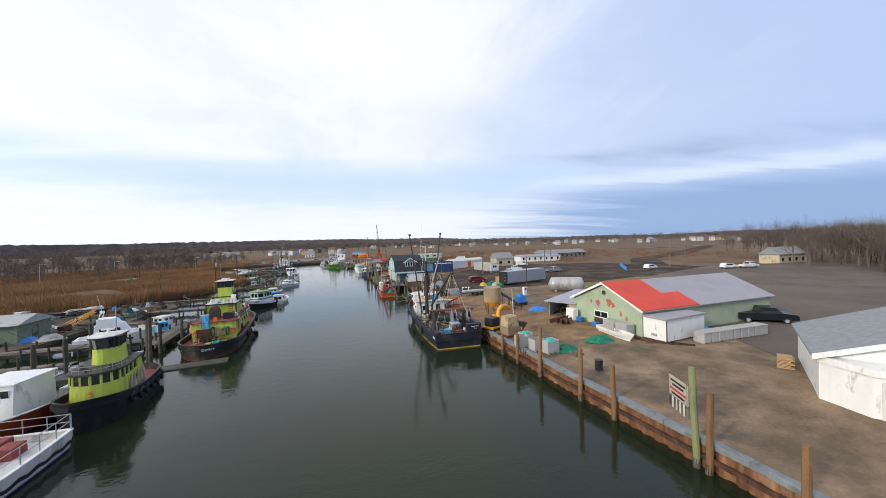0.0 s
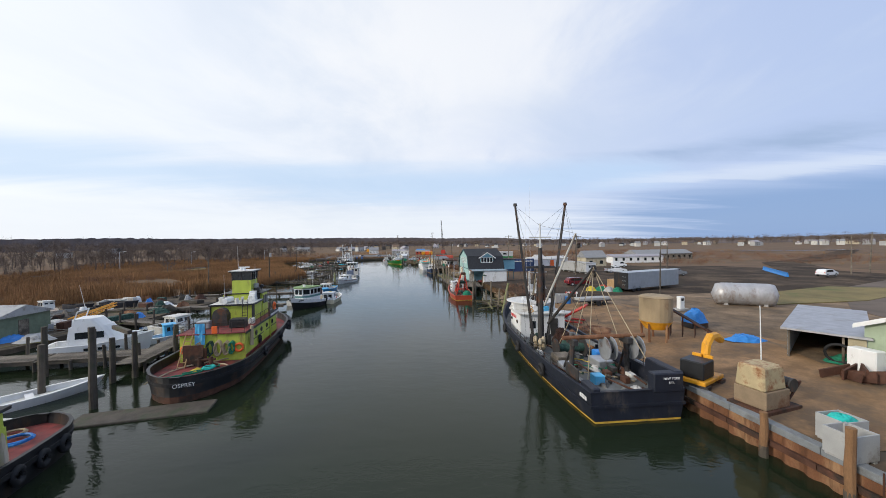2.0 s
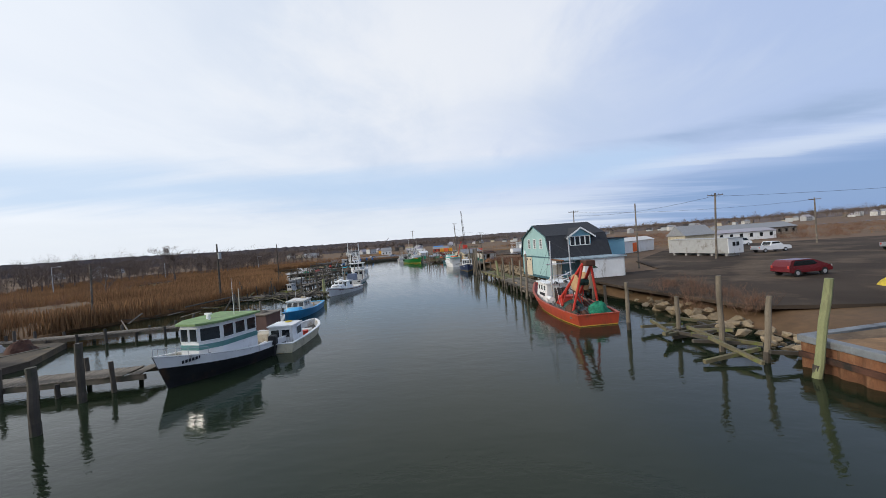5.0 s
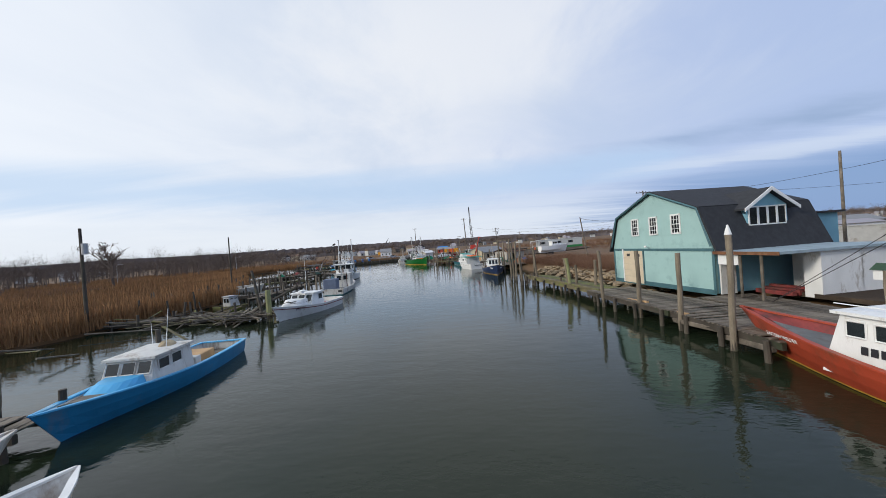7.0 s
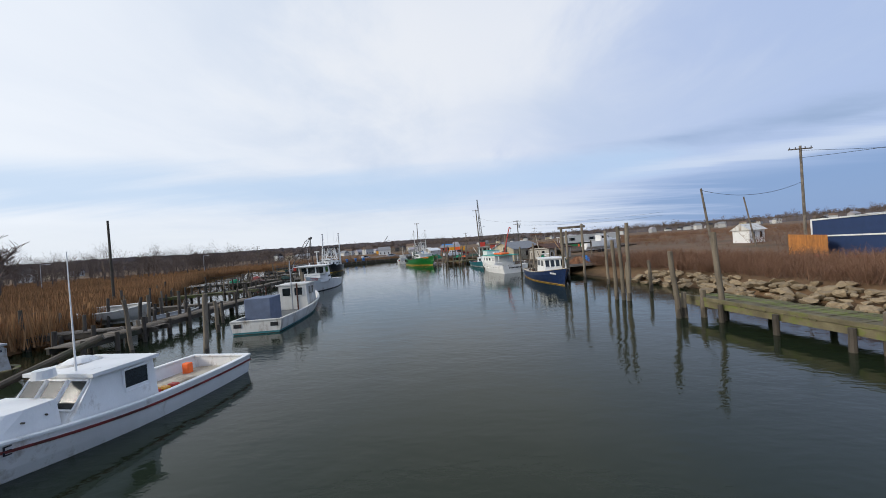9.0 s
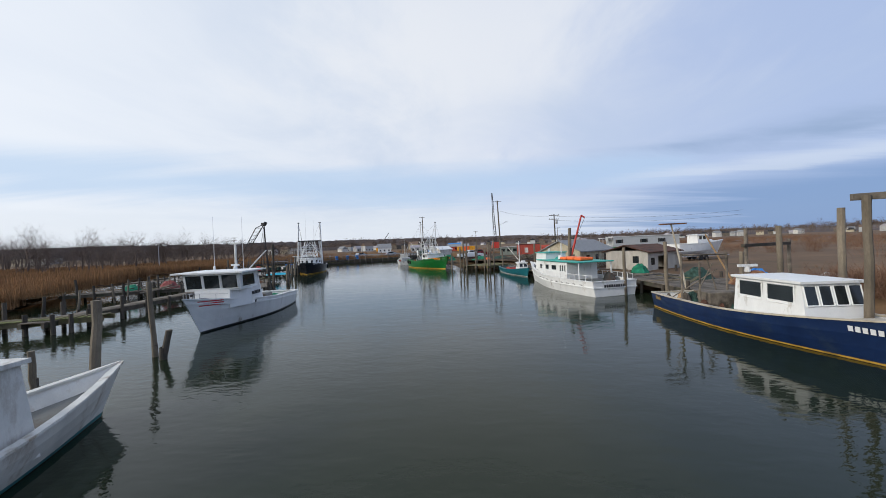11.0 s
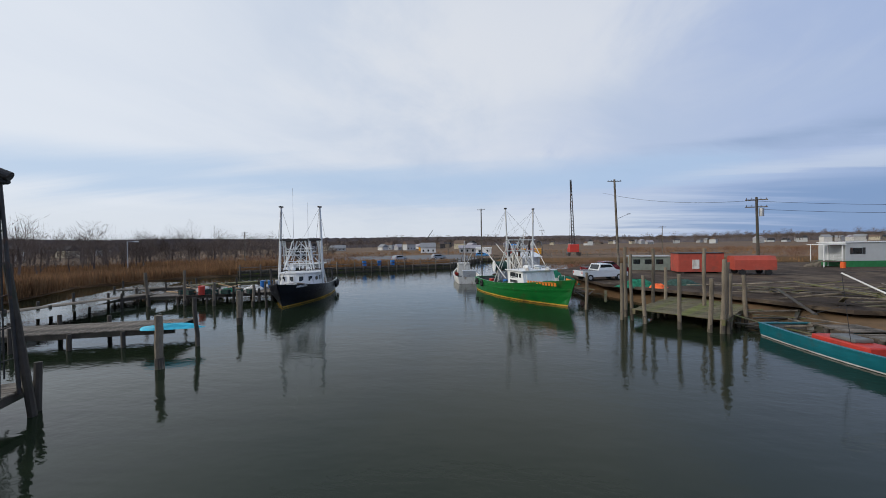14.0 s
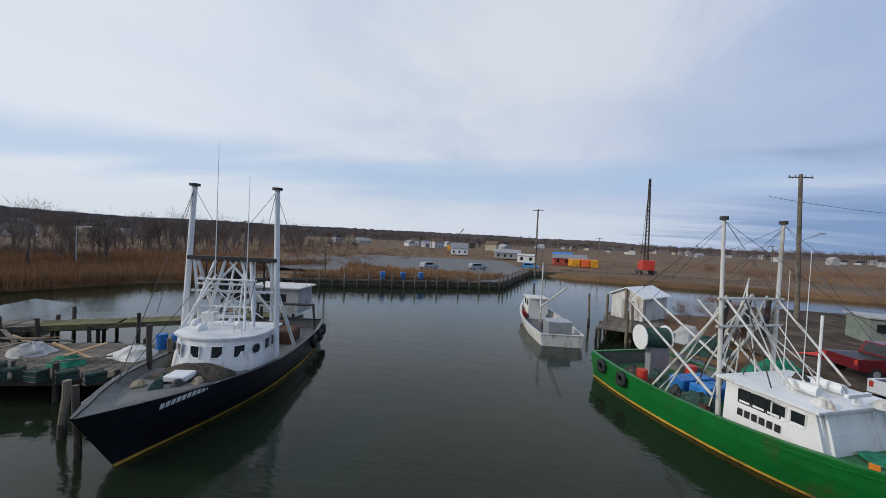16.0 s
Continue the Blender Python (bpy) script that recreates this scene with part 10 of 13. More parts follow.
for x, y, top, ln, cp in ((-5.2, 99.4, 5.2, (0.1, 0), M_WHITE), (-5.3, 103.2, 4.3, (0.05, 0), None), (-5.8, 106.9, 4.4, (0.0, 0), None), (-6.6, 111.2, 4.4, (-0.15, 0), None), (-6.73, 120.26, 3.5, (-0.4, 0), None), (-5.0, 117.62, 3.3, (0.1, 0), None), (-6.17, 119.7, 2.8, (0, 0), None), (-7.3, 121.53, 1.5, (0, 0), None), (-8.55, 127.9, 4.6, (-0.3, 0), None), (-10.3, 128.8, 3.7, (-0.3, 0), None), (-8.99, 128.82, 1.5, (0, 0), None), (-9.9, 129.0, 1.4, (0, 0), None), (-10.47, 135.47, 5.4, (-0.15, 0), None), (-10.21, 135.17, 5.6, (0.12, 0), None), (-10.78, 135.98, 4.4, (-0.1, 0), None), (-6.68, 139.07, 2.5, (-0.1, 0), None), (-9.2, 137.6, 2.6, (0, 0), None), (-11.9, 146.4, 5.9, (0, 0), None), (-9.9, 145.6, 6.1, (0, 0), None), (-10.9, 148.0, 5.6, (0, 0), None), (-8.2, 144.0, 5.2, (0, 0), None), (-10.8, 150.6, 5.0, (0, 0), None), (2.6, 101.0, 3.0, (0, 0), None), (-0.3, 84.2, 3.4, (0, 0), None), (1.9, 82.0, 2.6, (0, 0), None), (2.4, 78.6, 4.2, (0, 0), None), (3.2, 76.6, 3.3, (0.3, 0), None), (0.3, 90.2, 2.4, (0, 0), None), (0.6, 94.2, 2.9, (0, 0), None)):
    pile(x, y, top, 0.135, ln, None, "weathered grey timber pile beside the pier", "pier piles", cap=cp)
single("gantry_beam", bx(bm_new(), -0.15, 2.6, -0.1, 0.1, 0, 0.25), M_WOODGREY, "timber cross beam on two tall piles", "beam", pose(-12.1, 146.5, 5.75, 0, 0, -20))
# rubble pier fragments between the bulkhead and the pier
for k in range(16):
    a = random.Random(k)
    single("broken_timber", bx(bm_new(), -1.6, 1.6, -0.09, 0.09, -0.09, 0.09), M_WOODMOSS if k % 3 else M_WOODDARK, "broken pier timber on the shore", "timber", pose(3.0 + a.uniform(-2.2, 1.8), 79.0 + a.uniform(-3.0, 5), 0.35 + 0.06 * (k % 4), a.uniform(-8, 8), a.uniform(-8, 8), a.uniform(0, 180)), "shore timbers")


def rocks(name, label, n, at, size, seed):
    """Loose stones heaped along a bank, as pieces of one thing."""
    rng = random.Random(seed)
    ob = thing(name, label, "rocks", kind="structure")
    shapes = []
    for k in range(8):
        bm = bm_new()
        for _ in range(15):
            d = Vector((rng.gauss(0, 1), rng.gauss(0, 1), rng.gauss(0, 1))).normalized()
            d /= max(abs(d.x), abs(d.y), abs(d.z)) ** 0.55
            bm.verts.new((d.x, d.y, d.z * 0.58))
        hull = bmesh.ops.convex_hull(bm, input=bm.verts)
        bmesh.ops.delete(bm, geom=[g for g in hull["geom_interior"] + hull["geom_unused"] if isinstance(g, bmesh.types.BMVert)], context="VERTS")
        me = bpy.data.meshes.new("stone")
        bm.to_mesh(me)
        bm.free()
        me.materials.append(M_ROCK)
        shapes.append(me)
    for i in range(n):
        o = new("stone", shapes[i % 8])
        o.parent = ob
        x, y, z = at(rng)
        s_ = size * rng.uniform(0.5, 1.3)
        o.matrix_basis = Matrix.Translation((x, y, z)) @ pose(0, 0, 0, rng.uniform(-20, 20), rng.uniform(-20, 20), rng.uniform(0, 360)) @ Matrix.Diagonal((s_, s_ * rng.uniform(0.6, 1.0), s_ * 0.8, 1))
    return ob


def east_rock(rng):
    y = rng.uniform(113, 142)
    d = rng.uniform(0.1, 3.4)
    return lerp_line(EAST, y) + d, y, 0.05 + 0.22 * d + rng.uniform(0, 0.15)


rocks("riprap", "bank of broken tan riprap stone below the reeds", 300, east_rock, 0.40, 4)
rocks("shore_rubble", "dark rubble on the shore beside the bulkhead", 60, lambda r: (5.0 + r.uniform(-1.0, 2.0), 78 + r.uniform(-3, 18), 0.1 + r.uniform(0, 0.5)), 0.45, 5)

# navy building, white hall, orange fence
nb = thing("navy_building", "flat-roofed navy blue building with white trim stripes", "building", heading((11.5, 142.1, 1.0), (12.5, 131.7, 0)) @ Matrix.Diagonal((0.8, 1, 1, 1)))
M_NAVYWALL = mat("navy_wall_panel", (0.022, 0.045, 0.12), 0.6, var=0.1)
bm = bm_new()
prism(bm, [(0, 0), (10.4, 0), (10.4, 4.1), (0, 3.75)], "y", 0, 9.0)
part("wall", bm, M_NAVYWALL, nb)
for z0, z1 in ((3.7, 3.85), (2.15, 2.28)):
    bm = bm_new()
    prism(bm, [(-0.05, z0), (10.45, z0 + (0.4 if z0 > 3 else 0.1)), (10.45, z1 + (0.4 if z0 > 4 else 0.1)), (-0.05, z1)], "y", -0.06, 0.0)
    part("white_stripe", bm, M_WHITE, nb)
for x in (0.02, 10.38):
    pbox("corner_trim", nb, M_WHITE, x - 0.08, x + 0.08, -0.05, 0.0, 0, 3.8)
pbox("side_bay", nb, M_NAVYWALL, 10.4, 12.4, 2.0, 8.0, 0, 3.3)
pbox("bay_roof", nb, M_WHITE, 10.35, 12.6, 1.9, 8.1, 3.3, 3.42)
wh = thing("warehouse", "large white sheet-metal warehouse with an orange door", "building", heading((22.8, 145.0, 1.2), (39.5, 157.5, 0)))
pbox("wall", wh, M_WHITE, 0, 20, 0, 4.5, 0, 3.0)
bm = bm_new()
prism(bm, [(-0.3, 3.0), (4.8, 3.0), (2.25, 3.9)], "x", -0.2, 20.2)
part("roof", bm, mat("pale_grey_metal_roof", (0.60, 0.58, 0.54), 0.6, 0.0, var=0.08), wh)
pbox("orange_door", wh, M_ORANGE, 9.5, 11.6, -0.06, 0, 0.2, 2.5)
for k in range(2):
    pbox("window", wh, M_GLASS, -0.04, 0.0, 1.2 + k * 1.3, 2.1 + k * 1.3, 0.9, 1.5)
M_FENCE = mat("orange_stained_boards", (0.50, 0.20, 0.045), 0.7, var=0.2, bump=0.3, dirt=(0.32, 0.13, 0.04), amount=0.35, rnd=0.15)
fn = thing("fence", "orange-brown timber board fence beside the navy building", "fence", heading((14.3, 150.2, 1.2), (11.3, 142.8, 0)))
for k in range(38):
    pbox("board", fn, M_FENCE, k * 0.21, k * 0.21 + 0.19, -0.02, 0.02, 0, 2.2)
for z in (0.4, 1.5):
    pbox("rail", fn, M_WOODTAN, 0, 8.0, 0.02, 0.08, z, z + 0.09)
for k in range(3):
    bnch = thing("picnic_table", "red painted picnic table by the navy building", "table", pose(7.6 + 0.7 * k, 141.0 - 2.9 * k, 1.2, 0, 0, 95), "picnic tables")
    pbox("tabletop", bnch, M_RED, -0.9, 0.9, -0.38, 0.38, 0.70, 0.75, 0.01)
    for y in (-0.72, 0.72):
        pbox("bench", bnch, M_RED, -0.9, 0.9, y - 0.14, y + 0.14, 0.42, 0.46, 0.01)
    for x in (-0.6, 0.6):
        pbox("trestle", bnch, M_RED, x - 0.04, x + 0.04, -0.75, 0.75, 0.36, 0.42)
        pbox("leg", bnch, M_RED, x - 0.04, x + 0.04, -0.35, -0.25, 0, 0.7)
        pbox("leg", bnch, M_RED, x - 0.04, x + 0.04, 0.25, 0.35, 0, 0.7)

# ---- west docks ----
def posts(spots, top, label, group, r=0.14, mt=None, seed=1):
    rng = random.Random(seed)
    for x, y in spots:
        pile(x + rng.uniform(-0.3, 0.3), y + rng.uniform(-0.3, 0.3), top + rng.uniform(-0.9, 0.9), r * rng.uniform(0.7, 1.05), (rng.uniform(-0.25, 0.25), rng.uniform(-0.2, 0.2)), mt or rng.choice((M_WOODDARK, M_WOODDARK, M_PILE)), label, group)


pier((-46, 47.5), (-29.0, 51.0), 2.2, 0.85, gap_p=0.05, pile_every=2.6, pile_top=1.6, label="grey timber finger dock behind the tug")
pier((-29.5, 47.6), (-33.0, 62.0), 2.0, 0.9, gap_p=0.04, pile_every=3.0, pile_top=1.2, label="grey timber dock alongside the tug")
pier((-48, 39.0), (-33.0, 41.5), 2.0, 0.85, gap_p=0.05, pile_every=2.8, pile_top=1.6, label="low grey timber dock among small boats")
pier((-34.5, 62.0), (-52, 66.0), 1.8, 0.85, gap_p=0.08, pile_every=2.8, pile_top=1.4, label="narrow weathered timber dock")
pier((-57, 72.0), (-31.5, 76.5), 1.8, 0.85, gap_p=0.08, pile_every=3.0, pile_top=1.2, label="long weathered timber dock")
pier((-57, 86.0), (-31.0, 91.0), 1.6, 0.8, gap_p=0.12, pile_every=2.6, pile_top=1.3, label="old timber dock with missing boards")
pier((-52, 108.6), (-36.0, 112.0), 1.6, 0.55, gap_p=0.18, pile_every=2.2, pile_top=1.2, label="collapsing timber dock with missing boards")
pier((-42.0, 121.5), (-43.0, 139.5), 1.5, 0.95, gap_p=0.15, pile_every=2.0, pile_top=1.0, label="skeletal old dock on many piles")
pier((-52.0, 124.0), (-40.0, 126.0), 1.4, 0.9, gap_p=0.2, pile_every=2.0, pile_top=1.0, label="skeletal old dock on many piles")
pier((-55.0, 134.0), (-41.0, 136.5), 1.4, 0.9, gap_p=0.2, pile_every=2.0, pile_top=1.0, label="skeletal old dock on many piles")
pier((-57.0, 144.5), (-47.0, 148.5), 1.5, 0.9, material=M_WOODMOSS, gap_p=0.1, pile_every=2.2, pile_top=1.2, label="mossy timber dock on piles")
pier((-50.2, 146.5), (-52.0, 163.0), 1.6, 0.85, material=M_WOODGREY, gap_p=0.12, pile_every=2.4, pile_top=1.0, label="grey timber dock on piles")
pier((-47.0, 161.9), (-52.8, 171.6), 4.2, 1.0, gap_p=0.08, pile_every=2.6, pile_top=0.9, label="wide ragged timber work dock")
pier((-65.0, 160.5), (-47.5, 167.5), 3.2, 0.95, gap_p=0.1, pile_every=2.6, pile_top=1.0, label="broad ragged timber dock heaped with gear")
pier((-72.0, 173.8), (-53.6, 181.2), 3.0, 1.0, gap_p=0.04, pile_every=2.8, pile_top=0.9, label="grey timber dock ending at the channel")
pier((-74.0, 180.0), (-72.5, 194.0), 1.8, 1.0, gap_p=0.04, pile_every=2.6, pile_top=1.0, label="timber walkway over the water")
pier((-74.0, 196.5), (-62.5, 201.5), 5.4, 1.0, material=M_WOODGREY, gap_p=0.01, pile_every=2.6, pile_top=0.9, label="broad timber dock beside the black dragger")
pier((-84.0, 199.0), (-74.5, 205.0), 2.0, 1.05, gap_p=0.05, pile_every=2.6, pile_top=1.4, label="timber walkway to the marsh")
pier((-78.0, 203.0), (-66.5, 212.5), 1.8, 1.25, material=M_WOODMOSS, gap_p=0.02, pile_every=2.6, pile_top=1.0, label="raised mossy timber walkway")
pier((-72.5, 214.0), (-72.5, 222.0), 3.0, 1.0, gap_p=0.05, pile_every=2.8, pile_top=1.2, label="timber dock behind the black dragger")
raft = single("float_raft", bx(bm_new(), -3.6, 3.6, -0.9, 0.9, -0.25, 0.12), M_WOODDARK, "waterlogged brown timber work float", "float", pose(-22.0, 41.2, 0, 0, 0, 18), bevel=0.04)

TALLP = "tall dark timber mooring pile beside the dock"
for x, y, top in ((-26.0, 41.8, 5.2), (-26.6, 42.4, 4.9), (-28.3, 47.1, 3.6), (-29.0, 46.0, 3.4), (-35.6, 47.0, 4.0), (-31.4, 43.4, 3.6), (-27.9, 50.6, 3.4), (-29.5, 36.5, 4.6), (-31.0, 31.0, 4.4), (-33.8, 38.4, 3.8), (-28.6, 63.4, 3.0), (-29.2, 64.8, 3.3), (-28.3, 66.5, 2.8), (-29.6, 67.2, 3.1), (-31.2, 70.6, 3.0), (-33, 74, 3.2)):
    pile(x, y, top, 0.19, (0.05, 0), M_WOODDARK, TALLP, "dock piles")
single("cross_beam", bx(bm_new(), -0.2, 3.4, -0.15, 0.15, 0, 0.3), M_WOODDARK, "heavy cross beam on two piles", "beam", pose(-28.6, 47.0, 3.45, 0, 0, 150))
posts([(-30.5, 87.4), (-31.6, 89.5), (-33.6, 92.0), (-32.6, 98.8), (-35.0, 123), (-38.5, 122), (-38.2, 128), (-38.6, 133), (-37.8, 140), (-39.4, 143.5)], 2.6, "weathered timber post among the old docks", "old dock posts", seed=3)
rng = random.Random(12)
posts([(rng.uniform(-54, -40), rng.uniform(112, 141)) for _ in range(40)] + [(rng.uniform(-64, -54), rng.uniform(141, 172)) for _ in range(30)], 1.9, "weathered timber post among the old docks", "old dock posts", 0.12, seed=5)
for x, y, top, r in ((-49.28, 170.56, 5.6, 0.15), (-48.35, 168.87, 3.4, 0.14), (-48.45, 168.31, 1.7, 0.11), (-48.79, 167.99, 1.7, 0.10), (-45.6, 164.2, 2.4, 0.12)):
    pile(x, y, top, r, (0.05, 0), M_WOODDARK if top > 2 else M_PILE, "timber pile at the edge of the work dock", "dock edge posts")
posts([(-54.3, 182.2), (-60.4, 195.6), (-62.3, 196.2), (-63.0, 199.8), (-66.2, 196.0), (-69.5, 195.0), (-73.0, 194.2), (-61.5, 203), (-64.0, 202.0)], 2.9, "timber post at the dock edge", "dock edge posts", 0.15, seed=6)
pile(-58.4, 190.5, 2.2, 0.18, (0.15, 0), M_PILE, "stout timber pile standing alone in the water", "dock edge posts")
pile(-56.6, 188.4, 2.6, 0.16, (0, 0), M_PILE, "stout timber pile standing alone in the water", "dock edge posts")
pile(-52.1, 178.3, 2.6, 0.18, (0, 0), M_PILE, "stout timber pile standing alone in the water", "dock edge posts")
pile(-38.6, 143.3, 1.3, 0.14, (0.25, 0.1), M_WOODDARK, "broken dark pile stub in the water", "pile stubs")
# fallen timbers round the collapsed docks
def fallen(n, cx0, cy0, sx, sy, z, label, seed, mt=(M_WOODGREY, M_WOODDARK, M_WOODMOSS), lng=3.5):
    rng = random.Random(seed)
    for k in range(n):
        w_ = rng.uniform(0.4, 1.0) * lng
        single("fallen_timber", tube(bm_new(), (-w_ / 2, 0, 0), (w_ / 2, 0, 0), 0.07, 0.05, 7) if k % 3 == 0 else bx(bm_new(), -w_ / 2, w_ / 2, -0.10, 0.10, -0.025, 0.025), mt[k % len(mt)], label, "timber", pose(cx0 + rng.uniform(-sx, sx), cy0 + rng.uniform(-sy, sy), z + rng.uniform(0, 0.5), rng.uniform(-10, 10), rng.uniform(-14, 14), rng.uniform(0, 180)), "fallen timbers")
fallen(44, -37.0, 111.3, 3.6, 1.6, 0.2, "fallen grey timber on the collapsed dock", 2, lng=5)
fallen(16, -44.5, 98.0, 8, 8, 0.35, "driftwood timber along the marsh edge", 3, lng=5)
fallen(24, -55, 164.5, 7, 4, 1.1, "loose timber lying on the work dock", 4)
fallen(12, -70, 198.5, 4, 2, 1.1, "loose plank lying on the dock", 5, (M_WOODTAN, M_WOODGREY))
for k, (x, y, dx, dy, z) in enumerate(((-36.6, 110.4, 3.0, 1.6, 1.9), (-38.5, 112.6, 5.0, 4.0, 2.4), (-33.9, 110.9, -1.3, 0.6, 4.7))):
    single("leaning_timber", tube(bm_new(), (0, 0, -0.4), (dx, dy, z), 0.15, 0.12, 8), M_WOODDARK, "heavy dark timber leaning out of the water", "timber", pose(x, y, 0), "leaning timbers")
# gin pole crane on the work dock
gp = thing("dock_crane", "old timber and steel gin-pole dock crane with ladder boom", "crane", pose(-51.3, 172.4, 0))
for y in (-0.22, 0.22):
    ptube("mast_leg", gp, M_DARKSTEEL, (y, y, 0.9), (0.05, 0, 8.2), 0.06, 0.05)
ptube("mast_post", gp, M_WOODDARK, (0.3, 0.5, 0.0), (0.05, 0.1, 5.4), 0.13, 0.1)
for k in range(5):
    ptube("mast_rung", gp, M_DARKSTEEL, (-0.2 + 0.03 * k, -0.2 + 0.03 * k, 2.0 + 1.1 * k), (0.2 - 0.03 * k, 0.2 - 0.03 * k, 2.2 + 1.1 * k), 0.025, seg=5)
UP0, UP1, LO0, LO1 = Vector((-0.65, -0.1, 7.8)), Vector((-2.2, -0.6, 4.9)), Vector((-2.0, -0.5, 4.9)), Vector((-4.1, -1.1, 2.2))
for w_ in (-0.32, 0.32):
    ptube("boom_rail", gp, M_DARKSTEEL, UP0 + Vector((w_ * 0.7, w_, 0)), UP1 + Vector((w_ * 0.9, w_, w_)), 0.055)
    ptube("lower_boom", gp, M_DARKSTEEL, LO0 + Vector((w_ * 0.9, w_, 0)), LO1 + Vector((w_ * 1.6, w_, w_ * 0.8)), 0.055)
    ptube("boom_brace", gp, M_DARKSTEEL, (0, 0, 8.3), UP0 + Vector((w_ * 0.7, w_, 0)), 0.05)
for k in range(7):
    t = k / 6
    c, d = UP0.lerp(UP1, t), LO0.lerp(LO1, t)
    ptube("boom_rung", gp, M_DARKSTEEL, c + Vector((-0.25, -0.32, -0.1 * t)), c + Vector((0.25, 0.32, 0.1 * t)), 0.03, seg=5)
    if k % 3 == 0:
        ptube("lower_rung", gp, M_DARKSTEEL, d + Vector((-0.4, -0.32, 0)), d + Vector((0.4, 0.32, 0)), 0.035, seg=5)
ptube("pipe_boom", gp, M_STEEL, (-3.1, -0.9, 3.9), (-4.1, -1.1, 1.0), 0.08)
pbox("head_block", gp, M_DARKSTEEL, -0.3, 0.25, -0.18, 0.18, 8.1, 8.5, 0.05)
ptube("head_sheave", gp, M_DARKSTEEL, (0.1, -0.1, 8.5), (0.35, 0.1, 8.35), 0.16, 0.16, seg=12)
stays(gp, [((0, 0, 8.2), (-0.5, -0.1, 5.2)), ((-0.5, -0.1, 5.2), (-0.45, -0.1, 1.0)), ((0, 0, 8.2), (-2.4, -0.7, 4.8)), ((0, 0, 8.2), (-2.0, 1.0, 1.0)), ((0, 0, 8.2), (0.5, -0.4, 1.0))], r=0.025, name="cable")
# scrap yard on the west bank
bmx = thing("crane_boom", "rusty orange crane boom lying among the scrap", "crane", pose(-51.0, 62.2, 0.6))
for w_ in (-0.35, 0.35):
    for z in (0.3, 0.9):
        ptube("chord", bmx, M_YELLOW, (w_, 0, z), (w_ * 0.6 - 1.4, 7.0, z * 0.6 + 1.2), 0.09)
for k in range(10):
    ptube("lacing", bmx, M_YELLOW, (0.35 - 0.14 * k, 0.7 * k, 0.3 + 0.1 * k), (-0.35 - 0.14 * (k + 1), 0.7 * (k + 1), 0.9 + 0.08 * k), 0.05, seg=5)
SCRAP = (M_RUSTDARK, M_WHITE_OLD, M_TOTE, M_DARKSTEEL, M_WOODGREY, M_RUST, M_NAVYBLACK, M_WHITE, M_TARPB, M_NETDARK, M_WOODDARK)
rng = random.Random(77)
for k in range(46):
    x, y = rng.uniform(-63, -47), rng.uniform(50, 84)
    w_, hh = rng.uniform(0.6, 1.7), rng.uniform(0.35, 1.1)
    if k % 3:
        single("scrap_heap", heap(bm_new(), (0, 0, 0), w_, w_ * rng.uniform(0.4, 0.9), hh, k), SCRAP[k % 11], "low heap of scrap on the marsh bank", "scrap", pose(x, y, 0.5, 0, 0, rng.uniform(0, 180)), "scrap heaps")
    else:
        single("scrap_crate", bx(bm_new(), -w_, w_, -w_ * 0.5, w_ * 0.5, 0, hh), SCRAP[k % 11], "battered crate among the scrap on the bank", "crate", pose(x, y, 0.5, rng.uniform(-4, 4), rng.uniform(-4, 4), rng.uniform(0, 180)), "scrap crates", bevel=0.05)
fallen(36, -54, 66, 8, 15, 0.7, "grey timber lying in the scrap yard", 31, lng=5)
# gear on the docks
for x, y, z, mt, rx, hh, lb in ((-57.5, 164.8, 0.95, M_REDDECK, 1.2, 0.8, "dark red tarpaulin over gear on the dock"), (-60.5, 163.2, 0.95, M_NETG, 1.0, 0.6, "heap of green net on the dock"), (-53.0, 166.0, 0.95, M_NETDARK, 1.0, 0.5, "heap of dark net on the dock"), (-50.0, 168.5, 1.0, M_RUST, 0.8, 0.3, "rusty chain heap on the dock"), (-68.0, 199.4, 1.0, M_NETG, 0.9, 0.4, "heap of green net on the broad dock"), (-71.5, 199.6, 1.0, M_TOTE, 1.2, 0.5, "grey tarpaulin heap on the broad dock"), (-66.8, 201.8, 1.0, M_WHITE_OLD, 1.3, 0.5, "pale tarpaulin heap on the broad dock"), (-62.0, 70.0, 0.5, M_YELLOW, 1.6, 0.5, "yellow-brown debris heap on the marsh edge")):
    single("gear_heap", heap(bm_new(), (0, 0, 0), rx, rx * 0.75, hh, rx + x), mt, lb, "gear heap", pose(x, y, z), "dock gear")
single("kayak", heap(bm_new(), (0, 0, 0), 2.0, 0.42, 0.3, 3), mat("cyan_plastic", (0.04, 0.45, 0.60), 0.5), "bright cyan plastic kayak lying on the dock", "kayak", pose(-55.8, 182.3, 1.02, 0, 0, 22))
def barrel(x, y, z, mt, label):
    ob = thing("barrel", label, "barrel", pose(x, y, z), "dock barrels")
    part("drum_body", tube(bm_new(), (0, 0, 0), (0, 0, 0.9), 0.29, seg=14), mt, ob)
    for k in (0.03, 0.3, 0.6, 0.87):
        part("hoop", torus(bm_new(), (0, 0, k), (0, 0, 1), 0.295, 0.018, 14, 4), mt, ob)
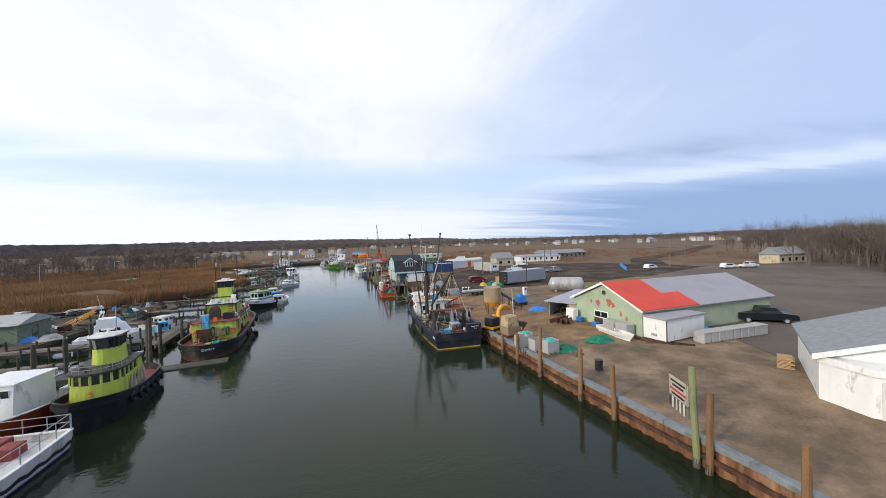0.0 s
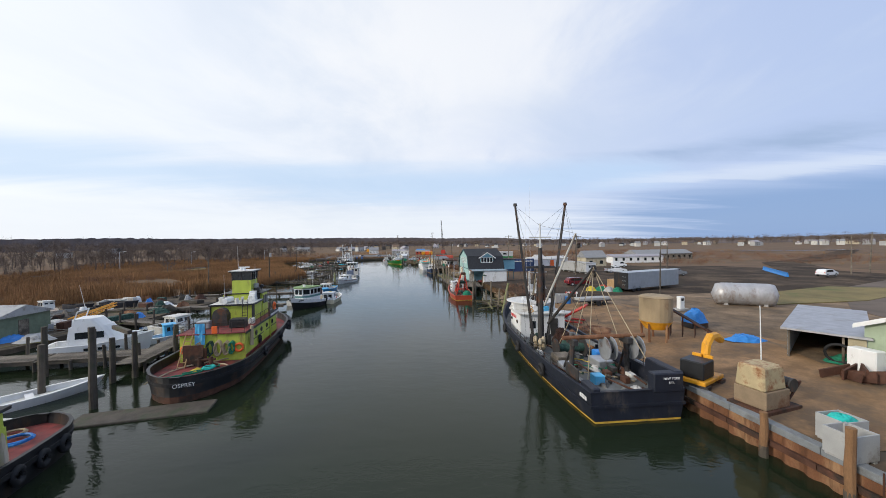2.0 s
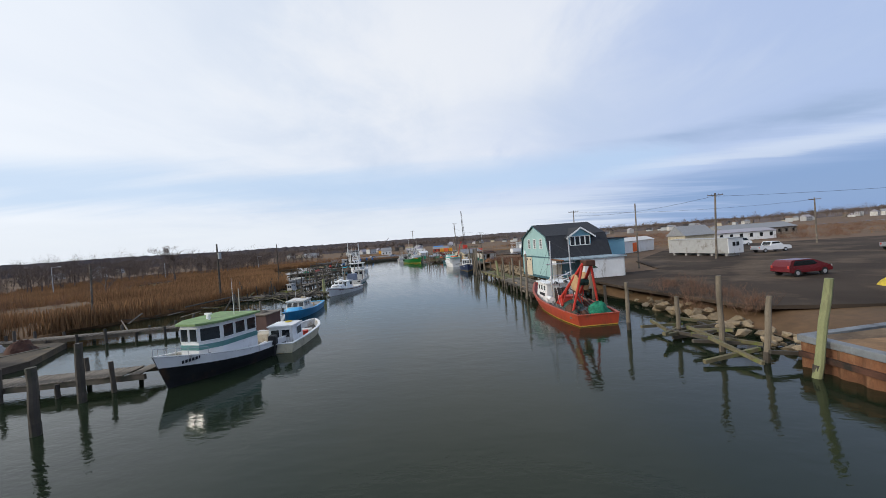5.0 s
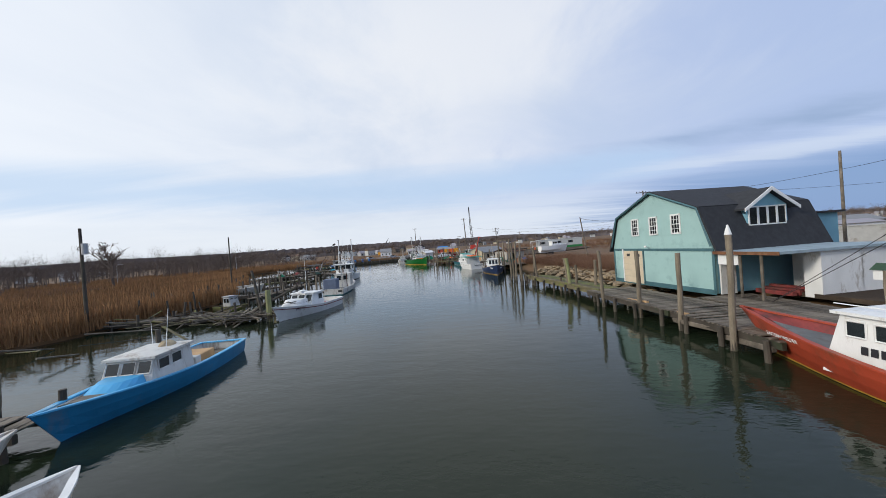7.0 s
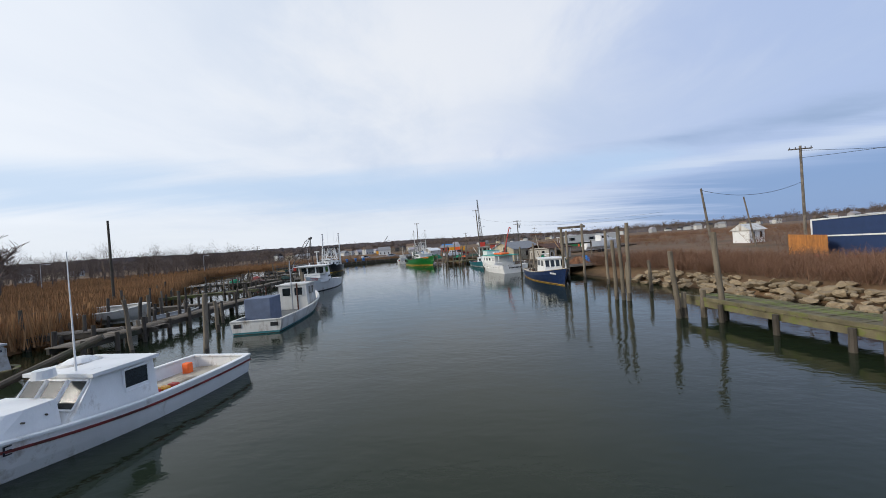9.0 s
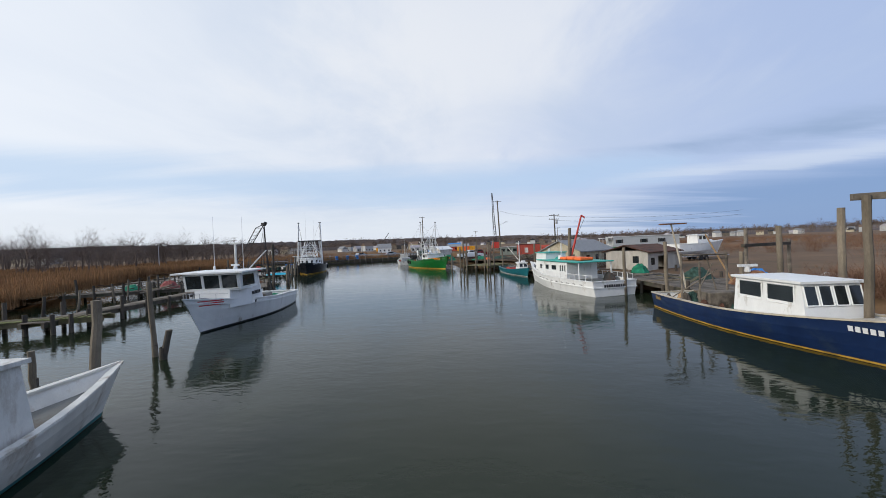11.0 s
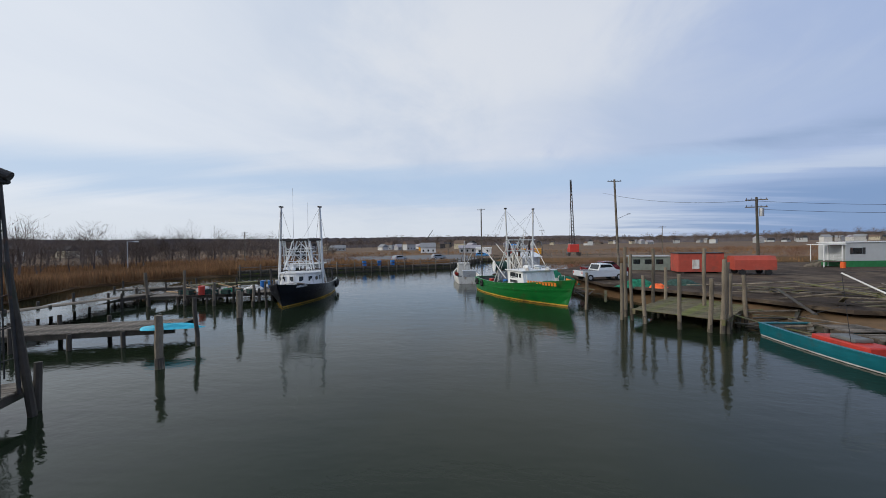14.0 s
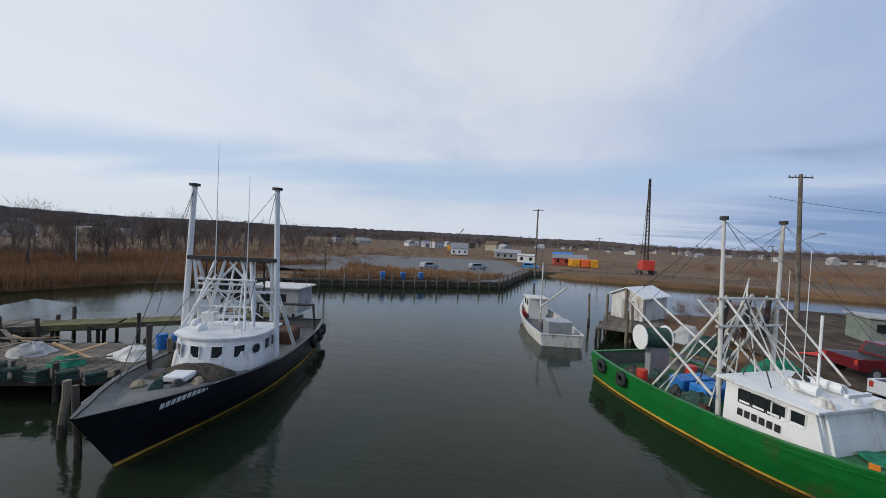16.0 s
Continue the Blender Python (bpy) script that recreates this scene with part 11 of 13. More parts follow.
for x, y, mt, lb in ((-66.9, 203.4, M_BARRELB, "blue plastic barrel on the dock"), (-66.2, 203.8, M_BARRELB, "blue plastic barrel on the dock"), (-65.4, 203.9, M_WHITE_OLD, "white plastic barrel on the dock"), (-64.6, 203.6, M_BARRELB, "blue plastic barrel on the dock"), (-64.0, 203.2, M_BARRELB, "blue plastic barrel on the dock"), (-68.4, 196.4, M_RED, "faded red barrel on the dock"), (-68.9, 196.9, M_RED, "faded red barrel on the dock")):
    barrel(x, y, 1.0, mt, lb)
for k in range(7):
    r_ = random.Random(k)
    ob = thing("crab_pot", "dark wire crab pot stacked on the dock", "crab pot", pose(-70.8 + 1.1 * k, 196.2 + 0.35 * k + r_.uniform(-0.3, 0.3), 1.0, 0, 0, r_.uniform(0, 90)), "crab pots")
    bm = bm_new()
    for x in (-0.35, 0.35):
        for y in (-0.25, 0.25):
            tube(bm, (x, y, 0), (x, y, 0.5), 0.02, seg=4)
    for z in (0.02, 0.25, 0.5):
        for p_, q_ in (((-0.35, -0.25, z), (0.35, -0.25, z)), ((0.35, -0.25, z), (0.35, 0.25, z)), ((0.35, 0.25, z), (-0.35, 0.25, z)), ((-0.35, 0.25, z), (-0.35, -0.25, z))):
            tube(bm, p_, q_, 0.018, seg=4)
    part("wire_frame", bm, M_DARKSTEEL, ob)
    pbox("mesh_side", ob, M_NETDARK, -0.33, 0.33, -0.24, 0.24, 0.02, 0.46)
tm2 = thing("marina_shed", "small grey dock shed with pale roof", "shed", pose(-69.5, 217.0, 1.0, 0, 0, 12))
pbox("body", tm2, M_TOTE, -2.2, 2.2, -1.4, 1.4, 0.0, 2.2, 0.02)
pbox("roof", tm2, M_WHITE_OLD, -2.5, 2.5, -1.7, 1.7, 2.2, 2.35, 0.02)
for x in (-1.2, 0.2):
    pbox("window", tm2, M_GLASS, x, x + 0.9, -1.43, -1.4, 1.0, 1.7)

# small craft among the west docks
def small_boat(label, stern, bow, beam, fb, skin, deck_mat, cabin=None, name="small_boat", z=0.0, tilt=0):
    ob, L_ = boat_thing(label, stern, bow, name=name, group="small craft")
    ob.matrix_basis = Matrix.Translation((0, 0, z)) @ ob.matrix_basis @ pose(0, 0, 0, tilt, 0, 0)
    h_ = Hull(L_, beam, fb, fb, fb * 1.5, transom=0.9, rake=0.5, flare=0.3)
    h_.build(ob, skin, deck_mat, fb * 0.6, None, M_BROWNB if z == 0 else skin, skin)
    if cabin:
        house_box(ob, cabin, L_ * 0.35, L_ * 0.68, beam * 0.36, fb * 0.4, fb + 1.15, "cabin", front_rake=0.4, top_in=0.1, roof=cabin)
        for sd in (1, -1):
            panes_line(ob, (L_ * 0.38, sd * (beam * 0.36 - 0.05)), (L_ * 0.60, sd * (beam * 0.36 - 0.05)), fb + 0.5, fb + 1.0, 2, 0.25, (0, sd, 0), (0, 0, 0), cabin)
        panes_line(ob, (L_ * 0.68 - 0.26, -beam * 0.3), (L_ * 0.68 - 0.26, beam * 0.3), fb + 0.5, fb + 1.0, 2, 0.2, (1, 0, 0.2), (-0.1, 0, 0), cabin)
    return ob, h_, L_
ob, h, L = small_boat("white aluminium work skiff with bench seats", (-32.9, 39.6), (-29.2, 45.0), 2.2, 0.5, M_WHITE, M_WHITE_OLD, name="skiff")
for x in (1.6, 3.2):
    pbox("bench_seat", ob, M_WHITE, x, x + 0.4, -0.95, 0.95, 0.35, 0.42)
pbox("outboard_motor", ob, M_TOTE, -0.4, 0.05, -0.22, 0.22, 0.5, 1.2, 0.06)
ob, h, L = small_boat("white sports cruiser with a tall rounded flybridge", (-40.8, 51.4), (-34.0, 54.6), 3.0, 1.2, M_WHITE, M_WHITE, name="cabin_cruiser")
house_box(ob, M_WHITE, 1.8, 6.2, 1.35, 0.6, 2.9, "saloon", front_rake=1.4, back_rake=0.2, top_in=0.25, round_front=1.0)
house_box(ob, M_WHITE, 2.2, 4.6, 1.1, 2.9, 3.6, "flybridge", front_rake=0.6, top_in=0.1, round_front=0.7)
for sd in (1, -1):
    panes_line(ob, (2.4, sd * 1.22), (4.6, sd * 1.22), 1.8, 2.4, 2, 0.12, (0, sd, 0.1), (0, 0, 0), None)
    panes_line(ob, (3.0, sd * 1.58), (6.0, sd * 1.55), 0.75, 0.98, 3, 0.4, (0, sd, 0), (0, 0, 0), None)
bm = bm_new()
for y in (-1.0, 1.0):
    tube(bm, (2.2, y, 3.0), (2.6, y, 4.3), 0.05)
tube(bm, (2.6, -1.0, 4.3), (2.6, 1.0, 4.3), 0.06)
part("radar_arch", bm, M_WHITE, ob)
ptube("radome", ob, M_WHITE, (2.6, 0, 4.35), (2.6, 0, 4.6), 0.28, 0.22, seg=12)
ptube("whip_aerial", ob, M_WHITE, (2.4, 0.9, 4.2), (2.0, 0.9, 6.6), 0.025, 0.01, seg=5)
small_boat("old white cabin houseboat moored at the dock", (-40.0, 62.4), (-33.8, 61.0), 2.8, 0.8, M_WHITE_OLD, M_BUFF, M_WHITE_OLD)
small_boat("small blue and white motorboat at the dock", (-36.2, 56.6), (-33.4, 59.8), 2.0, 0.55, M_WHITE, M_BARRELB, M_SKYBLUE)
small_boat("white motorboat with a blue cover at the dock", (-43.5, 56.6), (-39.0, 58.6), 2.0, 0.6, M_WHITE, M_TARPB)
small_boat("dark blue covered boat hauled out on the marsh edge", (-62.0, 77.0), (-56.0, 76.2), 2.2, 0.7, M_NAVYBLACK, M_NAVYBLACK, None, z=0.55)
small_boat("weathered white skiff hauled out among the docks", (-51.5, 130.6), (-46.8, 131.6), 2.0, 0.6, M_WHITE_OLD, M_GREYDECK, None, z=0.95, tilt=10)
small_boat("half-sunk old green and white cabin skiff", (-45.0, 119.6), (-41.0, 118.6), 1.8, 0.4, M_WOODMOSS, M_WOODMOSS, M_TOTE)
small_boat("small grey workboat beside the old docks", (-47.0, 131.0), (-46.0, 136.0), 2.0, 0.5, M_TOTE, M_GREYDECK, None)
rng = random.Random(44)
for k in range(9):
    x, y = -62 - rng.uniform(0, 9), 52 + 3.3 * k
    small_boat("old hauled-out boat on the marsh edge", (x, y), (x + rng.uniform(3.5, 5), y + rng.uniform(-1.5, 1.5)), 1.9, 0.6, (M_WHITE_OLD, M_TOTE, M_WHITE, M_NAVYBLACK)[k % 4], M_GREYDECK, M_WHITE_OLD if k % 3 == 0 else None, z=0.55, tilt=rng.uniform(-14, 14))
sh = thing("green_shed", "weathered green shed with a dark flat roof", "shed", pose(-54.5, 56.5, 0.5, 0, 0, 10))
pbox("body", sh, mat("dull_green_boards", (0.15, 0.19, 0.13), 0.8), -4, 4, -3, 3, 0, 2.6, 0.02)
bm = bm_new()
prism(bm, [(-3.4, 2.5), (3.4, 2.5), (0, 3.6)], "x", -4.3, 4.3)
part("roof", bm, M_TOTE, sh)
pbox("door", sh, M_WOODGREY, 4.0, 4.05, -0.6, 0.5, 0, 2.0)

# ---- east docks up the creek ----
pier((-8.6, 152.4), (-9.8, 170.5), 6.6, 1.05, gap_p=0.05, pile_every=3.0, label="broad grey timber wharf with loose boards", pile_top=0.8)
pier((-25.8, 192.9), (-20.6, 199.6), 5.4, 0.9, material=M_WOODMOSS, gap_p=0.02, pile_every=2.6, label="square grey-green timber dock among tall piles")
pier((-16.9, 178.5), (-18.6, 190.0), 2.2, 0.9, gap_p=0.12, pile_every=2.6, label="low ragged timber dock behind the teal boat")
EP = "tall pale timber pile at the east docks"
for x, y, top in ((-28.6, 195.0, 4.2), (-27.4, 193.8, 3.4), (-25.7, 192.4, 3.6), (-24.2, 191.8, 3.4), (-23.6, 191.6, 4.6), (-23.2, 192.1, 4.4), (-22.4, 193.2, 3.6), (-27.9, 196.5, 5.4), (-27.2, 197.4, 4.8), (-30.4, 199.2, 3.2), (-20.5, 195.0, 3.4), (-23.5, 200.6, 3.6), (-25.2, 198.5, 5.2), (-22.0, 197.4, 5.2), (-18.8, 187.0, 3.2), (-17.4, 182.2, 4.4), (-16.4, 178.0, 4.0), (-14.9, 158.9, 3.9), (-13.5, 155.6, 4.3), (-16.9, 166.0, 3.2), (-17.9, 173.6, 2.7), (-16.4, 175.9, 1.9), (-11.2, 152.4, 3.6), (-33.0, 206.5, 2.8), (-36.6, 216.5, 2.9), (-38.0, 223.0, 3.2), (-37.0, 226.0, 3.6), (-38.6, 229.0, 3.8), (-39.8, 233, 3.2), (-36.5, 231.2, 4.2)):
    pile(x, y, top, 0.125, (0.1 * math.sin(x), 0.1 * math.cos(y)), None, EP, "east dock piles")
fallen(30, -17.2, 193.0, 3.2, 5.0, 0.3, "driftwood log piled on the bank", 7, lng=6)
fallen(26, -15.0, 184.5, 2.5, 5.0, 0.5, "grey scrap timber heaped on the bank", 8, lng=5)
fallen(46, -11.0, 199.0, 7.0, 6.0, 1.55, "long grey timber lying at the edge of the lot", 41, lng=7)
fallen(18, -30.0, 205.5, 2.5, 4.0, 0.7, "timber scrap on the muddy bank", 9, lng=3)
fallen(16, -10.5, 163.0, 3.5, 7, 1.1, "loose board lying on the wharf", 10, lng=3)
# pale cottage on piles
ct = thing("cottage", "small weathered cream cottage on piles with a gable roof", "cottage", heading((-17.3, 178.6, 0.95), (-13.2, 174.6, 0)))
M_CREAM = mat("peeling_cream_shingle", (0.50, 0.44, 0.32), 0.85, var=0.15, scale=2.5, bump=0.4, dirt=(0.33, 0.27, 0.18), amount=0.45)
bm = bm_new()
prism(bm, [(0, 0), (5.6, 0), (5.6, 2.35), (2.8, 3.6), (0, 2.35)], "y", 0.0, 0.15)
part("gable_wall", bm, M_CREAM, ct)
pbox("side_wall", ct, M_CREAM, 5.45, 5.6, 0.15, 9.0, 0, 2.35)
pbox("side_wall", ct, M_CREAM, 0, 0.15, 0.15, 9.0, 0, 2.35)
pbox("rear_wall", ct, M_CREAM, 0.15, 5.45, 8.85, 9.0, 0, 2.35)
for s_ in (0, 1):
    e = -0.3 if s_ == 0 else 5.9
    bm = bm_new()
    prism(bm, [(e, 2.2), (2.8, 3.62), (2.8, 3.74), (e, 2.32)], "y", -0.3, 9.3)
    part("roof_slope", bm, M_SHINGLE, ct)
for x0, z0, z1 in ((1.5, 0.9, 1.9),):
    w_ = pbox("window", ct, M_GLASS, x0, x0 + 0.85, -0.03, 0.0, z0, z1)
    bm = bm_new()
    for a, b_, c, d in ((x0 - 0.08, x0, z0 - 0.08, z1 + 0.08), (x0 + 0.85, x0 + 0.93, z0 - 0.08, z1 + 0.08), (x0, x0 + 0.85, z0 - 0.08, z0), (x0, x0 + 0.85, z1, z1 + 0.08), (x0, x0 + 0.85, (z0 + z1) / 2 - 0.03, (z0 + z1) / 2 + 0.03)):
        bx(bm, a, b_, -0.05, 0.0, c, d)
    part("window_frame", bm, M_WHITE, w_)
pbox("door", ct, M_WOODTAN, 3.9, 4.6, -0.03, 0.0, 0.2, 1.7)
for k in range(3):
    pbox("window", ct, M_GLASS, 5.6, 5.63, 1.5 + 2.4 * k, 2.3 + 2.4 * k, 0.9, 1.8)
for x in (0.2, 2.8, 5.4):
    for y in (0.2, 4.5, 8.8):
        ptube("pile_foot", ct, M_WOODDARK, (x, y, -2.0), (x, y, 0), 0.14)
pbox("porch_deck", ct, M_WOODGREY, -1.0, 5.8, -1.8, 9.2, -0.12, 0.0)
# brown-roofed net shack
ns = thing("net_shack", "low pale net shack with a rusty brown roof and open door", "shed", heading((-11.2, 167.5, 1.1), (-2.9, 172.0, 0)) @ Matrix.Diagonal((0.8, 0.9, 0.85, 1)))
M_SHACK = mat("pale_weathered_panels", (0.46, 0.43, 0.38), 0.8, var=0.12, dirt=(0.30, 0.26, 0.21), amount=0.4, streak=3)
pbox("front_wall", ns, M_SHACK, 4.6, 6.6, 0.0, 0.12, 0, 2.3)
pbox("front_wall", ns, M_SHACK, 8.2, 11.0, 0.0, 0.12, 0, 2.3)
pbox("lintel", ns, M_SHACK, 6.6, 8.2, 0.0, 0.12, 1.8, 2.3)
pbox("end_wall", ns, M_SHACK, 4.6, 4.72, 0.12, 6.0, 0, 2.5)
pbox("end_wall", ns, M_SHACK, 10.88, 11.0, 0.12, 6.0, 0, 2.5)
pbox("rear_wall", ns, M_SHACK, 4.72, 10.88, 5.9, 6.0, 0, 2.5)
bm = bm_new()
prism(bm, [(-0.4, 2.25), (3.0, 3.15), (6.4, 2.25), (6.4, 2.37), (3.0, 3.28), (-0.4, 2.37)], "x", 4.2, 11.4)
part("roof", bm, M_RUSTDARK, ns)
pbox("window", ns, M_GLASS, 4.58, 4.6, 1.2, 2.0, 0.9, 1.8)
pbox("window", ns, M_GLASS, 5.2, 5.9, -0.02, 0.0, 0.7, 1.6)
gf = thing("frame_gantry", "tall timber and steel lifting frame on the wharf", "crane", pose(-9.5, 154.0, 0.8))
ptube("post", gf, M_WOODGREY, (0, 0, 0), (0, 0, 4.2), 0.10)
ptube("post", gf, M_WOODGREY, (4.2, 2.0, 0), (4.2, 2.0, 3.4), 0.10)
pbox("cross_beam", gf, M_WOODDARK, -0.3, 4.6, -0.1, 0.1, 3.0, 3.2, 0, "", pose(0, 0, 0, 0, 0, 25))
pbox("top_plate", gf, M_RUST, -3.9, -2.3, 2.1, 2.7, 4.7, 4.78)
ptube("derrick_leg", gf, M_BUFF, (-2.6, 1.8, 0), (-3.2, 2.4, 4.7), 0.065, 0.055)
ptube("derrick_leg", gf, M_WOODTAN, (1.6, 3.4, 0.2), (-0.8, 2.6, 3.9), 0.06, 0.05)
for c, mt, rx in (((-6.5, 157.5), M_RUST, 1.4), ((-4.8, 159.5), M_TARPB, 1.0), ((-7.8, 161.5), M_NETDARK, 1.2), ((-3.5, 155.5), M_TOTE, 1.3), ((-9.2, 168.5), M_NETG, 0.9)):
    single("gear_heap", heap(bm_new(), (0, 0, 0), rx, rx * 0.8, 0.9, rx), mt, "heap of fishing gear on the wharf", "gear heap", pose(*c, 1.05), "wharf gear")
# white boat on a trailer
ob, h, zt = lobster_boat("white cabin boat standing on a road trailer", (3.4, 184.8), (11.6, 187.6), 2.6, (1.1, 1.1, 1.5), M_WHITE, M_WHITE, 1.2, M_BUFF, bottom=M_WHITE, cap=M_WHITE, panes=2)
ob.matrix_basis = Matrix.Translation((0, 0, 2.35)) @ ob.matrix_basis
tr = thing("boat_trailer", "steel boat trailer under the white cabin boat", "trailer", heading((3.4, 184.8, 1.2), (11.6, 187.6, 0)))
pbox("frame", tr, M_STEEL, 0.2, 8.4, -0.7, 0.7, 0.5, 0.62)
for x in (3.0, 3.9):
    for y in (-0.9, 0.9):
        ptube("wheel", tr, M_RUBBER, (x, y - 0.1, 0.34), (x, y + 0.1, 0.34), 0.34, seg=14)
# red storage sheds, mobile home, huts
rs = thing("red_shed", "low red plywood storage shed on the cinder lot", "shed", heading((-13.2, 222.6, 1.5), (-8.0, 222.4, 0)))
M_REDWALL = mat("weathered_red_boards", (0.40, 0.07, 0.045), 0.75, var=0.15, dirt=(0.26, 0.07, 0.05), amount=0.35)
pbox("body", rs, M_REDWALL, 0, 5.2, 0, 2.6, 0.2, 2.6, 0.02)
pbox("roof", rs, M_DARKSTEEL, -0.1, 5.3, -0.1, 2.7, 2.6, 2.7)
pbox("hanging_sheet", rs, M_WHITE_OLD, 1.6, 2.4, -0.05, 0.0, 0.6, 1.8)
for x in (0.4, 2.6, 4.6):
    pbox("skid", rs, M_WOODDARK, x, x + 0.2, 0, 2.6, 0, 0.2)
rs2 = thing("red_wagon", "rounded red covered wagon beside the red shed", "wagon", heading((-7.4, 220.6, 1.5), (-3.4, 220.2, 0)))
bm = bm_new()
prism(bm, [(0, 0.6), (2.2, 0.6), (2.2, 1.8), (1.8, 2.3), (0.4, 2.3), (0, 1.8)], "x", 0, 4.2)
part("body", bm, M_REDWALL, rs2)
for x in (0.8, 3.4):
    for y in (0.1, 2.1):
        ptube("wheel", rs2, M_RUBBER, (x, y - 0.1, 0.35), (x, y + 0.1, 0.35), 0.35, seg=12)
mh = thing("mobile_home", "long pale grey mobile home with a green skirt", "house", heading((14.5, 234.8, 1.5), (32.3, 236.4, 0)))
M_MH = mat("pale_grey_vinyl", (0.48, 0.49, 0.48), 0.6, var=0.05)
pbox("body", mh, M_MH, 0, 17.8, 0, 4.2, 0.9, 3.6)
pbox("skirt", mh, mat("green_skirting", (0.03, 0.19, 0.06), 0.6), -0.04, 17.84, -0.04, 4.24, 0, 0.9)
pbox("roof", mh, M_WHITE, -0.15, 17.95, -0.15, 4.35, 3.6, 3.72)
for x in (1.0, 7.6, 12.4):
    w_ = pbox("window", mh, M_GLASS, x, x + 1.2, -0.03, 0.0, 1.9, 2.8)
    pbox("shutter", w_, M_DARKSTEEL, x - 0.4, x - 0.05, -0.04, 0.0, 1.85, 2.85)
    pbox("shutter", w_, M_DARKSTEEL, x + 1.25, x + 1.6, -0.04, 0.0, 1.85, 2.85)
pc = thing("porch", "small white porch with steps at the mobile home", "porch", heading((11.7, 234.6, 1.5), (14.5, 234.8, 0)))
pbox("roof", pc, M_WHITE, -0.2, 2.8, -0.2, 2.6, 3.3, 3.42)
for x in (0, 2.4):
    for y in (0, 2.2):
        ptube("post", pc, M_WHITE, (x, y, 0), (x, y, 3.3), 0.06)
railing(pc, [(0, 0, 0.9), (1.2, 0, 0.9), (2.4, 0, 0.9)], 0.9, M_WHITE, 0.03, 1)
pbox("platform", pc, M_WOODGREY, -0.1, 2.5, -0.1, 2.4, 0.75, 0.9)
for k in range(4):
    pbox("step", pc, M_WOODGREY, -1.3 + 0.3 * k, -1.0 + 0.3 * k, 0.3, 1.8, 0.0, 0.18 * (k + 1))
for x, y, lb in ((12.3, 232.3, "orange road drum by the porch"), (-8.6, 228.0, "orange road drum on the lot"), (16.0, 228.0, "orange road drum on the lot")):
    barrel(x, y, 1.5, M_ORANGE, lb)
ht = thing("dock_hut", "white painted dock hut with a pale metal roof", "hut", heading((-37.6, 232.4, 1.2), (-34.4, 236.0, 0)))
pbox("body", ht, M_WHITE_OLD, 0, 4.6, -3.2, 0, 0, 2.3, 0.02)
bm = bm_new()
prism(bm, [(0.3, 2.2), (-1.6, 3.1), (-3.5, 2.2), (-3.5, 2.3), (-1.6, 3.2), (0.3, 2.3)], "x", -0.3, 4.9)
part("roof", bm, M_WHITE, ht)
bm = bm_new()
prism(bm, [(0, 2.3), (-1.6, 3.08), (-3.2, 2.3)], "x", 0.0, 0.1)
part("gable_end", bm, M_WHITE_OLD, ht)
pbox("door", ht, M_TOTE, -0.03, 0, -2.0, -1.1, 0, 1.9)
pier((-37.5, 224.5), (-33.5, 238.0), 5.0, 1.15, gap_p=0.02, label="timber wharf behind the green dragger")
gsd = thing("grey_shed", "low grey-green weathered shed at the lot edge", "shed", pose(-14.0, 231.0, 1.5, 0, 0, -10))
pbox("body", gsd, mat("grey_green_boards", (0.20, 0.23, 0.20), 0.8), -2.6, 2.6, -1.6, 1.6, 0, 2.0)
pbox("roof", gsd, M_TOTE, -2.8, 2.8, -1.8, 1.8, 2.0, 2.12)
for k in range(3):
    pbox("window", gsd, M_GLASS, -2.2 + 1.5 * k, -1.3 + 1.5 * k, -1.63, -1.6, 0.9, 1.6)
for c, mt, rx, hh in (((-31.0, 207.6), M_NETG, 1.4, 0.8), ((-24.0, 206.0), M_NETG, 1.8, 0.7), ((-22.8, 204.0), M_ORANGE, 0.9, 0.5), ((-31.6, 214.6), M_NETG, 1.5, 1.0), ((-19.5, 207.5), M_NETDARK, 2.0, 0.6), ((-33.6, 218.6), M_NETDARK, 1.5, 1.1), ((-33.8, 222.0), M_TOTE, 1.3, 1.2)):
    single("net_heap", heap(bm_new(), (0, 0, 0), rx, rx * 0.7, hh, rx), mt, "heap of trawl net beside the parked trucks", "net", pose(*c, 1.38), "net heaps")
ky = single("kayak", heap(bm_new(), (0, 0, 0), 2.4, 0.45, 0.4, 2), M_RED, "red kayak lying behind the pickup", "kayak", pose(-24.0, 221.6, 1.6, 0, 0, -8))

# derrick and tall pile on the dock behind the party boat
dv = thing("dock_derrick", "red steel derrick boom standing on the dock", "derrick", pose(-15.9, 169.7, 0.6))
ptube("post", dv, M_DARKSTEEL, (0, 0, 0), (0, 0, 3.2), 0.13)
part("boom", tube(bm_new(), (0.0, 0, 2.2), (1.15, -0.27, 6.75), 0.12, 0.09), M_RED, dv, "red painted boom")
ptube("boom_tip", dv, M_RED, (1.15, -0.27, 6.75), (1.5, -0.3, 6.5), 0.09)
part("fall_wire", tube(bm_new(), (1.5, -0.3, 6.5), (0.1, 0, 3.2), 0.02, seg=4), M_WIRE, dv)
pile(-15.0, 173.0, 6.1, 0.2, (0, 0), M_PILE, "tall timber pile behind the party boat", "mooring piles")
fallen(56, -41.5, 111.4, 5.5, 2.0, 0.15, "fallen grey timber in the shallows by the collapsed dock", 21, lng=6)
pile(-6.62, 119.99, 3.5, 0.17, (-0.35, 0), M_PILEGREEN, "green-stained timber pile leaning on the mossy pier", "pier piles")
fallen(22, -35.3, 110.9, 1.8, 1.2, 0.25, "broken timber beside the old dock", 22, (M_WOODDARK, M_WOODGREY), lng=4)
